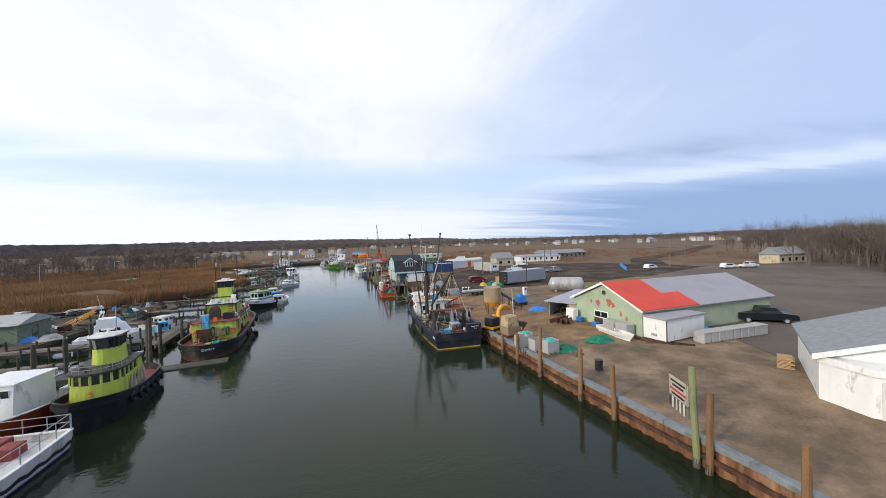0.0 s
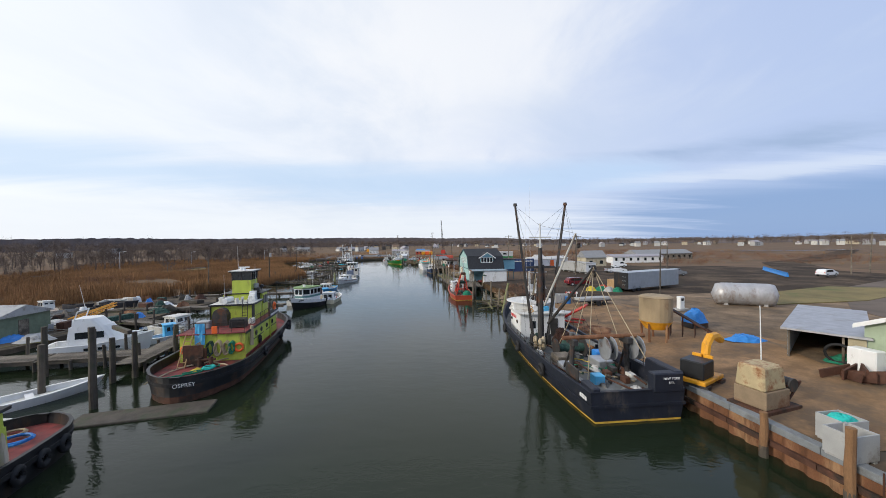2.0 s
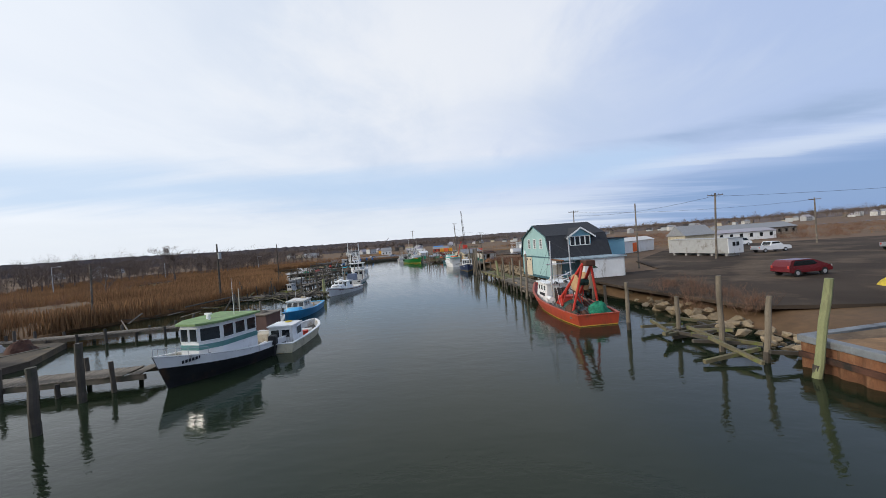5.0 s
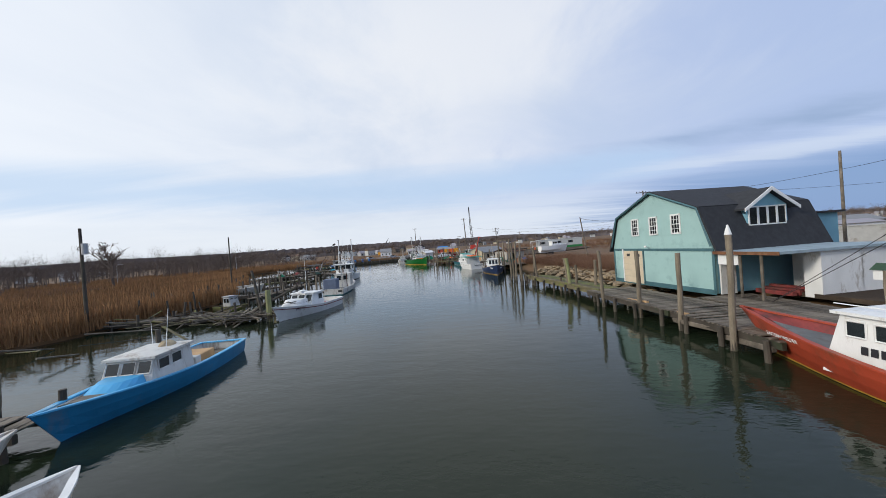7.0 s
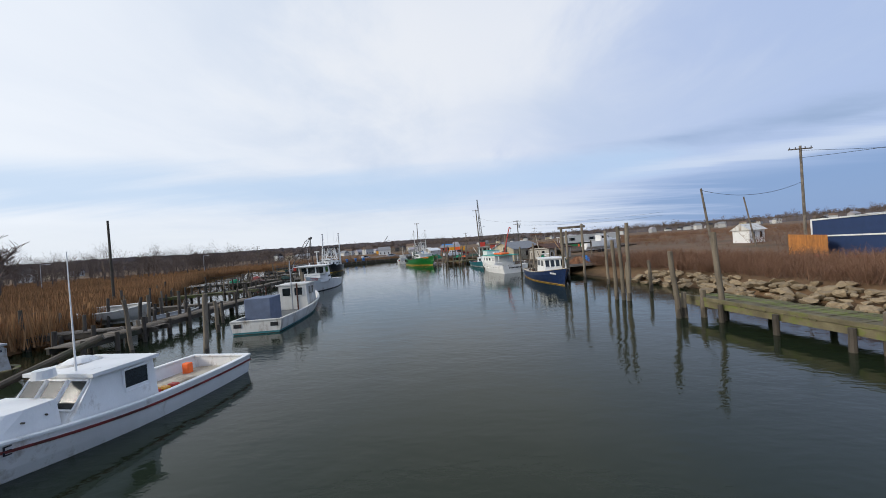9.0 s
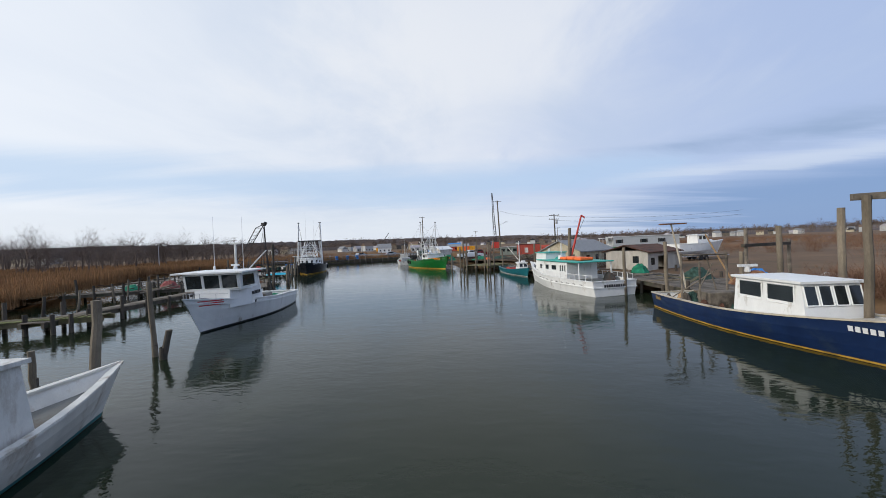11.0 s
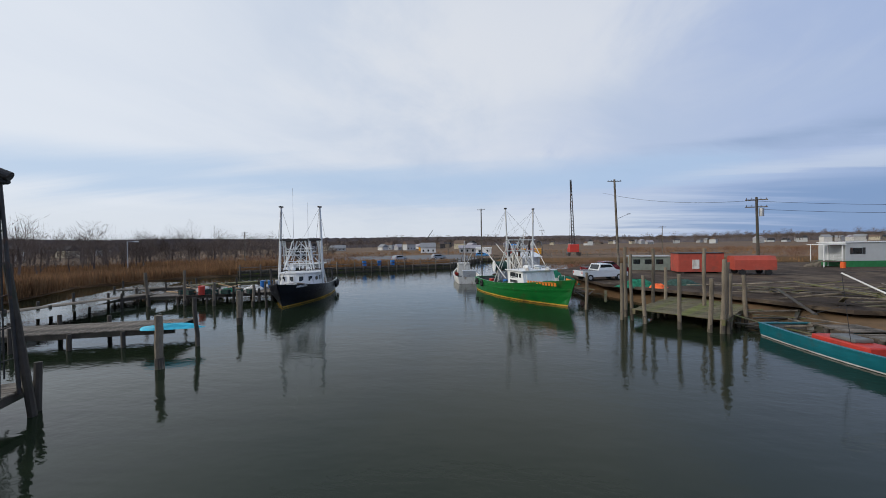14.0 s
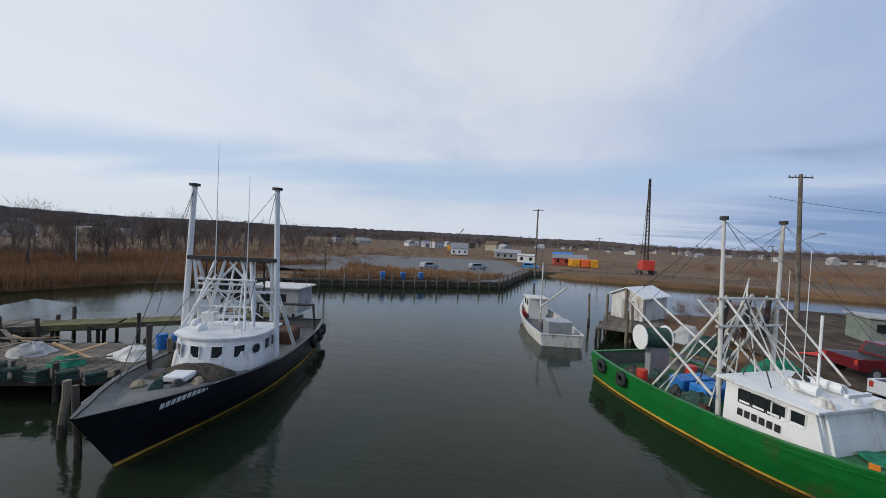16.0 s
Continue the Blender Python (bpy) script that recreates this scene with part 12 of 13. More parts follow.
pile(-33.2, 110.6, 2.85, 0.24, (-0.1, 0.1), M_PILEGREEN, "stout green-stained pile beside the collapsed dock", "old dock posts")

# ---- far wharf ----
flat_area("far_lot_ground", [(-54.5, 249.0), (-52, 251.2), (-48, 284), (-60, 330), (-110, 315), (-116, 250), (-97, 248.2)], 1.12, mat("far_grey_asphalt", (0.14, 0.14, 0.14), 0.85, var=0.12), "grey asphalt lot behind the far wharf", "ground")
fw = thing("far_wharf", "long timber wharf with tall posts and mossy fender boards", "wharf", kind="structure")
for a, b_ in (((-92.0, 227.5), (-51.6, 250.4)), ((-51.6, 250.4), (-47.6, 284.0)), ((-47.6, 284.4), (7.0, 289.0))):
    L_ = math.dist(a, b_)
    m_ = heading((*a, 0), (*b_, 0))
    for nm, x0, x1, y0, y1, z0, z1, mt in (("edge_beam", 0, L_, -0.2, 0.2, 0.9, 1.22, M_WOODGREY), ("fender_board", 0, L_, -0.32, -0.22, 0.35, 0.6, M_WOODMOSS), ("backing", 0, L_, 0.05, 0.2, -1.0, 0.9, M_WOODDARK), ("guard_rail", 0, L_, 0.1, 0.2, 1.75, 1.9, M_WOODGREY)):
        part(nm, bx(bm_new(), x0, x1, y0, y1, z0, z1), mt, fw).matrix_basis = m_
    me = None
    k = 0.5
    i = 0
    while k < L_:
        if me is None:
            o = part("post", tube(bm_new(), (0, -0.42, -1.2), (0, -0.42, 1.0), 0.17, 0.15, 8), M_WOODGREY, fw)
            me = o.data
        else:
            o = new("post", me)
            o.parent = fw
        o.matrix_basis = m_ @ pose(k, 0, 0) @ Matrix.Diagonal((1, 1, 1.35 if i % 2 else 2.4, 1)) @ Matrix.Translation((0, 0, 0.0))
        k += 1.9
        i += 1
for k, (x, y) in enumerate(((-70.5, 241.5), (-67.5, 243.2), (-64.8, 244.8))):
    bn = thing("wheelie_bin", "blue wheeled bin on the far wharf", "bin", pose(x, y, 1.12, 0, 0, 38), "far wharf")
    pbox("body", bn, M_TARPB if k != 1 else M_BARRELB, -0.4, 0.4, -0.4, 0.4, 0.1, 1.2, 0.03)
    pbox("lid", bn, M_BARRELB, -0.44, 0.44, -0.44, 0.44, 1.2, 1.28, 0.02)


# ---- poles and wires ----
def pole(x, y, top, base=0.8, arm=0, r=0.15, lean=(0, 0), label="grey wooden utility pole", mt=None, lamp=False, double=False, rot=0):
    ob = thing("utility_pole", label, "pole", pose(x, y, base, 0, 0, rot), "utility poles")
    h_ = top - base
    ptube("shaft", ob, mt or M_WOODGREY, (0, 0, -0.3), (lean[0], lean[1], h_), r, r * 0.72)
    for k in range(arm):
        z = h_ - 0.4 - 0.9 * k
        pbox("cross_arm", ob, M_WOODGREY, lean[0] - 1.2, lean[0] + 1.2, lean[1] - 0.06, lean[1] + 0.06, z, z + 0.12)
        for x_ in (-1.1, -0.5, 0.5, 1.1):
            ptube("insulator", ob, M_DARKSTEEL, (lean[0] + x_, lean[1], z + 0.12), (lean[0] + x_, lean[1], z + 0.3), 0.04, seg=6)
    if lamp:
        ptube("lamp_arm", ob, M_STEEL, (0, 0, h_ * 0.55), (1.8, 0, h_ * 0.6), 0.04)
        pbox("lamp_head", ob, M_STEEL, 1.6, 2.2, -0.12, 0.12, h_ * 0.6 - 0.05, h_ * 0.6 + 0.08, 0.02)
    if double:
        ptube("transformer", ob, M_STEEL, (0.35, 0, h_ - 2.4), (0.35, 0, h_ - 1.4), 0.25, seg=12)
    return ob


pole(-18.0, 233.4, 17.0, 1.4, 1, 0.24, (-0.6, 0), "very tall pale dockside light pole", lamp=True, rot=10)
pole(-46.0, 271.5, 16.5, 1.1, 1, 0.22, (0, 0), "very tall pale light pole at the far wharf")
pole(-6.3, 216.3, 11.1, 1.5, 2, 0.18, (-0.2, 0), "dark utility pole with transformer", M_WOODDARK, double=True)
pole(-52.0, 110.3, 9.75, 0.5, 0, 0.16, (0, 0), "old utility pole with a transformer in the reeds", M_WOODDARK, double=True)
pole(-58.0, 138.5, 9.95, 0.6, 0, 0.13, (0, 0), "bare timber pole on the marsh edge", M_WOODDARK)
pole(-58.0, 96.0, 7.6, 0.5, 0, 0.12, (0.3, 0), "bare timber pole in the reeds")
pole(3.9, 144.2, 8.9, 1.0, 0, 0.13, (-1.0, 0), "leaning grey timber pole by the reeds")
pole(23.8, 165.0, 9.2, 1.0, 0, 0.13, (-1.5, 0), "leaning grey timber pole in the field")
pole(14.9, 146.6, 12.9, 1.2, 1, 0.15, (0, 0), "grey utility pole with several cross arms")
pole(14.0, 112.0, 11.0, 1.3, 0, 0.13, (0, 0), "plain grey utility pole behind the dock house")
pole(28.5, 117.0, 12.0, 1.3, 1, 0.17, (0.4, 0), "utility pole with a lamp by the lot")
pole(30.0, 80.0, 8.5, 1.6, 0, 0.12, (0, 0), "plain dark timber pole near the lawn", M_WOODDARK)
pole(45.0, 104.0, 10.0, 1.4, 0, 0.14, (0, 0), "plain grey pole beside the lot")
pole(62.0, 137.0, 11.0, 1.2, 1, 0.16, (0, 0), "utility pole on the marsh road")
pole(105.0, 118.0, 12.0, 1.4, 1, 0.16, (0.6, 0), "leaning utility pole by the road")
pole(94.0, 112.0, 11.0, 1.5, 0, 0.14, (0, 0), "utility pole by the road")
pole(120.0, 90.0, 11.5, 1.8, 1, 0.16, (-0.5, 0), "utility pole in front of the wood")
pole(-78.0, 236.0, 6.5, 0.6, 2, 0.13, (0, 0), "short utility pole with cross arms on the marsh")
pole(-120.0, 262.0, 11.0, 0.6, 2, 0.16, (0, 0), "utility pole with double cross arms on the marsh")
pole(-90.0, 330.0, 11.0, 0.6, 1, 0.16, (0, 0), "utility pole behind the far lot")
pole(-70.0, 345.0, 11.0, 0.6, 1, 0.16, (0, 0), "utility pole behind the far lot")
pole(-24.0, 330.0, 12.0, 0.6, 1, 0.16, (0, 0), "utility pole at the far marsh")
pole(14.0, 300.0, 11.0, 0.8, 1, 0.16, (0, 0), "utility pole at the far marsh")
for (a, b_) in (((-6.5, 216.3, 10.7), (-19.9, 236, 15.0)), ((-6.5, 216.3, 10.6), (40, 222, 10.5)), ((-6.5, 216.3, 9.6), (40, 222, 9.5)), ((14.9, 146.6, 12.4), (62, 137, 10.6)), ((14.9, 146.6, 11.6), (28.5, 117, 11.5)), ((28.5, 117, 11.5), (105, 118, 11.6)), ((2.95, 144.2, 8.7), (14.9, 146.6, 9.0))):
    a, b_ = Vector(a), Vector(b_)
    pts = [a.lerp(b_, k / 12) - Vector((0, 0, 0.9 * 4 * (k / 12) * (1 - k / 12))) for k in range(13)]
    single("power_line", pathtube(bm_new(), pts, 0.02, 4), M_WIRE, "thin sagging power line between poles", "cable", None, "power lines")
for x, y, top in ((-150.0, 118.0, 8.0), (-172.0, 96.0, 8.0), (-128.0, 146.0, 8.0), (-118, 226, 7.0), (-135, 190, 7.0)):
    lp = thing("street_lamp", "pale grey street lamp beside the marsh road", "street lamp", pose(x, y, 0.7, 0, 0, 40), "street lamps")
    ptube("post", lp, M_STEEL, (0, 0, 0), (0, 0, top), 0.1, 0.07)
    ptube("arm", lp, M_STEEL, (0, 0, top - 0.1), (1.4, 0, top), 0.05)
    pbox("head", lp, M_WHITE, 1.1, 1.9, -0.15, 0.15, top - 0.1, top + 0.06, 0.02)
ys_ = thing("road_sign", "yellow warning sign on a post beside the marsh road", "sign", pose(-166, 106, 0.7, 0, 0, 50))
ptube("post", ys_, M_STEEL, (0, 0, 0), (0, 0, 3.0), 0.05)
pbox("plate", ys_, M_YELLOW, -0.7, 0.7, -0.03, 0.03, -0.7, 0.7, 0, "", pose(0, 0, 3.2, 0, 45, 0))
flat_area("marsh_road", [(-330, -30), (-150, 112), (-112, 170), (-104, 168), (-142, 104), (-322, -42)], 1.15, M_ASPHALT, "grey asphalt road along the far marsh", "road", 0.5)
flat_area("verge_ground", [(-142, 100), (-108, 164), (-98, 158), (-132, 96)], 1.0, M_GRASS, "strip of green-brown verge grass by the road", "ground", 0.5)

# ---- crane on the far bank ----
cr = thing("lattice_crane", "tall lattice-boom crawler crane with a red cab", "crane", pose(-14.8, 303.6, 1.0))
bm = bm_new()
A, B = Vector((0, 0, 4.0)), Vector((-1.2, -3.8, 27.6))
for ox, oy in ((-0.5, -0.5), (0.5, -0.5), (0.5, 0.5), (-0.5, 0.5)):
    tube(bm, A + Vector((ox, oy, 0)), B + Vector((ox * 0.4, oy * 0.4, 0)), 0.11, 0.08, 4)
n = 20
for k in range(n):
    t0, t1 = k / n, (k + 1) / n
    s0, s1 = 1 - 0.6 * t0, 1 - 0.6 * t1
    c = [(-0.5, -0.5), (0.5, -0.5), (0.5, 0.5), (-0.5, 0.5)]
    for j in range(4):
        p_, q_ = c[j], c[(j + 1) % 4]
        tube(bm, A.lerp(B, t0) + Vector((p_[0] * s0, p_[1] * s0, 0)), A.lerp(B, t1) + Vector((q_[0] * s1, q_[1] * s1, 0)), 0.055, seg=3)
part("lattice_boom", bm, M_DARKSTEEL, cr)
pbox("cab", cr, M_RED, -1.6, 1.6, -3.0, 1.5, 1.3, 4.2, 0.1)
pbox("counterweight", cr, M_RED, -1.8, 1.8, 1.5, 2.6, 1.4, 3.0, 0.1)
for x in (-1.8, 1.8):
    pbox("track", cr, M_DARKSTEEL, x - 0.45, x + 0.45, -2.8, 2.8, 0, 1.2, 0.2)
stays(cr, [(B, (-1.0, 2.0, 4.2)), (B, (1.0, 2.0, 4.2)), (B, B + Vector((0, -0.5, -14)))], r=0.06, name="cable")
cr2 = thing("small_crane", "small far crane with a raked lattice jib", "crane", pose(-118.0, 470.0, 1.0))
ptube("jib", cr2, M_DARKSTEEL, (0, 0, 3), (11, 0, 18), 0.5, 0.25)
pbox("cab", cr2, M_YELLOW, -2, 2, -1.5, 1.5, 0, 3.4, 0.1)
cg = thing("container_stack", "yellow and orange containers on the far bank", "container", pose(-34, 322, 1.0, 0, 0, 8))
for k in range(3):
    pbox("container", cg, (M_YELLOW, M_ORANGE, M_YELLOW)[k], k * 3.2, k * 3.2 + 2.8, 0, 6, 0, 2.6, 0.03)


# ---- far houses ----
def house(label, x, y, z, rot, w, l_, h_, wall, roof, group="houses on the horizon", pitch=0.42):
    ob = thing("house", label, "house", pose(x, y, z, 0, 0, rot), group)
    pbox("wall", ob, wall, 0, l_, 0, w, 0, h_)
    bm = bm_new()
    prism(bm, [(-0.4, h_), (w + 0.4, h_), (w / 2, h_ + w * pitch)], "x", -0.3, l_ + 0.3)
    part("roof", bm, roof, ob)
    n = max(2, int(l_ / 3))
    for fl in range(max(1, int(h_ / 2.8))):
        for k in range(n):
            pbox("window", ob, M_GLASS, l_ * (k + 0.35) / n, l_ * (k + 0.65) / n, -0.05, 0.0, 0.9 + 2.8 * fl, 2.1 + 2.8 * fl)
    return ob


W_ALL = (M_WHITE_OLD, M_MH, M_TOTE, M_CREAM, M_TOTE, M_WOODGREY)
R_ALL = (M_SHINGLE, M_DARKROOF, M_GREYROOF, mat("brown_shingle", (0.16, 0.11, 0.08), 0.9))
rng = random.Random(77)
for k in range(74):
    az = radians(rng.uniform(-4, 62))
    d = rng.uniform(640, 1000)
    two = rng.random() < 0.6
    house("distant pale two-storey house on the horizon" if two else "distant low pale house on the horizon", d * math.sin(az) - 10, 60 + d * math.cos(az), 1.5, rng.uniform(0, 180), 7, rng.uniform(7, 11), 5.6 if two else 3.0, W_ALL[k % 6], R_ALL[k % 4])
for k in range(22):
    az = radians(rng.uniform(-30, -3))
    d = rng.uniform(330, 560)
    house("distant pale house among bare trees", d * math.sin(az) - 40, 150 + d * math.cos(az), 1.5, rng.uniform(0, 180), 7, rng.uniform(8, 12), 5.4 if k % 2 else 3.0, W_ALL[k % 6], R_ALL[k % 4])
for k in range(10):
    house("pale house half hidden by the western wood", rng.uniform(-420, -260), rng.uniform(120, 420), 1.2, rng.uniform(0, 180), 8, 11, 5.0, W_ALL[k % 6], R_ALL[k % 4])
house("large pale house on the rise behind the wood", 196, 108, 6.0, 20, 10, 18, 6, M_MH, M_SHINGLE)
house("white building beyond the stake truck", 128, 104, 1.6, 10, 6, 14, 3.2, M_CREAM, M_SHINGLE)
house("white flat building at the far side of the lot", 62, 172, 1.2, 5, 8, 22, 2.6, M_WHITE, M_GREYROOF, pitch=0.12)
house("grey-roofed long shed beyond the trailers", 84, 196, 1.2, 10, 10, 30, 2.8, M_WOODGREY, M_SHINGLE, pitch=0.2)
house("beige corrugated shed behind the dock house", 43.0, 150.0, 1.3, 10, 6, 8, 3.2, M_CREAM, M_SHINGLE)
house("white house behind the far lot", -92, 372, 1.0, 15, 7, 9, 3.4, M_WHITE, M_SHINGLE)
house("pale grey shed behind the far lot", -66, 356, 1.0, 10, 8, 12, 2.8, M_TOTE, M_GREYROOF, pitch=0.2)
house("rust-brown shed at the far bank", -40, 328, 1.0, 5, 6, 12, 2.6, M_REDWALL, M_SHINGLE, pitch=0.25)
house("white trailer office at the far bank", -54, 330, 1.0, 0, 4, 7, 2.8, M_WHITE, M_WHITE_OLD, pitch=0.15)
house("blue-roofed hut at the far bank", -40, 335, 1.0, 0, 5, 7, 2.6, M_TOTE, M_TARPB)
house("small white hut on the east marsh", 31.0, 176, 1.2, 20, 3, 4, 2.4, M_WHITE, M_WHITE_OLD)


# ---- vegetation ----
def branch_lines(rng, h_, spread, levels, kids):
    """Line segments of a bare tree: start, end, radii."""
    out = []

    def grow(p, d, ln, r, lv):
        q = p + d * ln
        mid = p.lerp(q, 0.5) + Vector((rng.uniform(-1, 1), rng.uniform(-1, 1), 0)) * ln * 0.06
        out.append((p, mid, r, r * 0.8, lv))
        out.append((mid, q, r * 0.8, r * 0.55, lv))
        if lv >= levels:
            return
        for i in range(kids[min(lv, len(kids) - 1)]):
            t = rng.uniform(0.35, 1.0)
            ax = Vector((rng.uniform(-1, 1), rng.uniform(-1, 1), rng.uniform(0.05, 0.9) * (1 if lv < 2 else 0.7)))
            nd = (d * rng.uniform(0.3, 0.8) + ax.normalized() * spread).normalized()
            grow(p.lerp(q, t), nd, ln * rng.uniform(0.45, 0.72), max(0.012, r * rng.uniform(0.32, 0.5)), lv + 1)

    grow(Vector((0, 0, -0.2)), Vector((rng.uniform(-0.08, 0.08), rng.uniform(-0.08, 0.08), 1)).normalized(), h_ * 0.42, h_ * 0.022, 0)
    return out


def tree_mesh(lines, min_r):
    vs, fs = [], []
    for p, q, r0, r1, lv in lines:
        r0, r1 = max(r0, min_r), max(r1, min_r * 0.7)
        quat = (q - p).to_track_quat("Z", "Y")
        b0 = len(vs)
        for c, rr in ((p, r0), (q, r1)):
            for k in range(3):
                a = 2 * math.pi * k / 3
                vs.append(tuple(c + quat @ Vector((rr * math.cos(a), rr * math.sin(a), 0))))
        for k in range(3):
            j = (k + 1) % 3
            fs.append((b0 + k, b0 + j, b0 + 3 + j, b0 + 3 + k))
    return np.array(vs), np.array(fs)


def merged(name, protos, places, material, label, category):
    """Many plants in one object; places: (x, y, z, turn, size, prototype)."""
    vs, fs, off = [], [], 0
    for x, y, z, t, s_, k in places:
        v, f = protos[k]
        c, n_ = math.cos(t), math.sin(t)
        w_ = np.empty_like(v)
        w_[:, 0], w_[:, 1], w_[:, 2] = s_ * (c * v[:, 0] - n_ * v[:, 1]) + x, s_ * (n_ * v[:, 0] + c * v[:, 1]) + y, s_ * v[:, 2] + z
        vs.append(w_)
        fs += [tuple(dict.fromkeys(i + off for i in g)) for g in (f.tolist() if hasattr(f, "tolist") else f)]
        off += len(v)
    me = bpy.data.meshes.new(name)
    me.from_pydata(np.concatenate(vs).tolist(), [], fs)
    me.materials.append(material)
    return tagged(new(name, me), label, category, kind="stuff")


def plant_mat(name, col, var):
    m = bpy.data.materials.new(name)
    m.use_nodes = True
    nt = m.node_tree
    p = nt.nodes["Principled BSDF"]
    g = nt.nodes.new("ShaderNodeNewGeometry")
    n = nt.nodes.new("ShaderNodeTexNoise")
    n.inputs["Scale"].default_value, n.inputs["Detail"].default_value = 0.05, 4
    nt.links.new(g.outputs["Position"], n.inputs["Vector"])
    a = nt.nodes.new("ShaderNodeMath")
    a.operation = "MULTIPLY_ADD"
    a.inputs[1].default_value = 0.45
    nt.links.new(g.outputs["Random Per Island"], a.inputs[0])
    nt.links.new(n.outputs[0], a.inputs[2])
    r = nt.nodes.new("ShaderNodeValToRGB")
    e = r.color_ramp.elements
    e[0].position, e[0].color = 0.35, tuple(c * (1 - var) for c in col) + (1,)
    e[1].position, e[1].color = 0.95, tuple(c * (1 + var) for c in col) + (1,)
    nt.links.new(a.outputs[0], r.inputs[0])
    nt.links.new(r.outputs[0], p.inputs["Base Color"])
    p.inputs["Roughness"].default_value = 0.9
    p.inputs["Specular IOR Level"].default_value = 0.15
    return m


M_BARK = plant_mat("bare_winter_bark", (0.125, 0.098, 0.082), 0.45)
M_REED = plant_mat("dry_reed", (0.235, 0.130, 0.060), 0.5)
M_BRUSH = plant_mat("brown_brush", (0.17, 0.098, 0.064), 0.45)

rng = random.Random(5)
def wood_tree(seed, sprays, width, limbs=6):
    """A bare tree for woods: trunk, limbs and many slender twig sprays."""
    q = random.Random(seed)
    lines = branch_lines(q, 9, 0.8, 2, (limbs, 3))
    v, f = tree_mesh([(a, b, r0 * (0.8 if lv == 0 else 0.36), r1 * (0.7 if lv == 0 else 0.3), lv) for a, b, r0, r1, lv in lines], 0.02)
    vs, fs = [tuple(a) for a in v], [tuple(a) for a in f]
    ends = [l_ for l_ in lines if l_[4] > 0] or lines
    for _ in range(sprays):
        l_ = q.choice(ends)
        p_ = l_[0].lerp(l_[1], q.random()) + Vector((q.gauss(0, 0.5), q.gauss(0, 0.5), q.gauss(0.2, 0.5)))
        d = Vector((p_.x * 0.35 + q.gauss(0, 0.7), p_.y * 0.35 + q.gauss(0, 0.7), q.uniform(0.1, 1.3))).normalized() * q.uniform(0.4, 1.4)
        a = q.uniform(0, 6.28)
        w_ = Vector((math.cos(a), math.sin(a), 0)) * width * q.uniform(0.6, 1.3)
        b0 = len(vs)
        vs += [tuple(p_ - w_), tuple(p_ + w_), tuple(p_ + d)]
        fs.append((b0, b0 + 1, b0 + 2, b0 + 2))
    return np.array(vs), fs


def twig_bush(seed):
    """A knee- to head-high tangle of fine leafless stems, each with side twigs."""
    q = random.Random(seed)
    vs, fs = [], []
    def stem(p_, d, w_):
        a = q.uniform(0, 6.28)
        o_ = Vector((math.cos(a), math.sin(a), 0)) * w_
        b0 = len(vs)
        vs.extend([tuple(p_ - o_), tuple(p_ + o_), tuple(p_ + d + o_ * 0.3), tuple(p_ + d - o_ * 0.3)])
        fs.append((b0, b0 + 1, b0 + 2, b0 + 3))
    for _ in range(34):
        p_ = Vector((q.gauss(0, 0.38), q.gauss(0, 0.38), 0))
        d = Vector((p_.x * 0.9 + q.gauss(0, 0.3), p_.y * 0.9 + q.gauss(0, 0.3), q.uniform(0.6, 1.55)))
        stem(p_, d, q.uniform(0.008, 0.014))
        for _ in range(4):
            t = q.uniform(0.3, 0.95)
            stem(p_ + d * t, Vector((q.gauss(0, 0.24), q.gauss(0, 0.24), q.uniform(0.1, 0.5))), q.uniform(0.006, 0.010))
    return np.array(vs), np.array(fs)


big = [tree_mesh(branch_lines(random.Random(s_), 10, 0.75, 4, (6, 5, 4, 3)), 0.03) for s_ in (1, 2)]
mid_t = [wood_tree(s_ + 10, 460, 0.02) for s_ in range(6)]
far_t = [wood_tree(s_ + 30, 70, 0.15, 4) for s_ in range(4)]
bush = [twig_bush(s_ + 60) for s_ in range(4)]

for k, (x, y, s_, z) in enumerate(((-101, 158, 1.75, 0.6), (-98, 134, 1.0, 0.6), (-150, 262, 1.4, 0.6), (-162, 250, 1.3, 0.6), (128, 84, 1.7, 1.8), (118, 74, 1.5, 1.8), (142, 98, 1.7, 1.8))):
    tr = thing("bare_tree", "bare spreading winter tree with fine twigs", "tree", pose(x, y, z, 0, 0, 60 * k), "bare trees")
    v, f = big[k % 2]
    me = bpy.data.meshes.new("trunk")
    me.from_pydata((v[:12] * s_).tolist(), [], f[:6].tolist())
    me.materials.append(M_BARK)
    o = new("trunk", me)
    o.parent = tr
    me = bpy.data.meshes.new("crown")
    me.from_pydata((v[12:] * s_).tolist(), [], (f[6:] - 12).tolist())
    me.materials.append(M_BARK)
    o = new("crown", me)
    o.parent = tr


def west_wood(n):
    out = []
    for _ in range(n):
        y = rng.uniform(-40, 380)
        d = rng.uniform(0, 1)
        x = -128 - 0.25 * max(0, 190 - y) - d * 110 - 24 * noise.noise(Vector((y * 0.02, 0, 3)))
        if y > 250:
            x -= 0.15 * (y - 250)
        out.append((x, y, 0.6 + 2.2 * d, rng.uniform(0, 6.28), (rng.uniform(0.45, 0.85) if rng.random() < 0.72 else rng.uniform(1.0, 1.75)) * (0.95 + 0.7 * noise.noise(Vector((y * 0.035, d, 9)))), rng.randrange(5)))
    return out


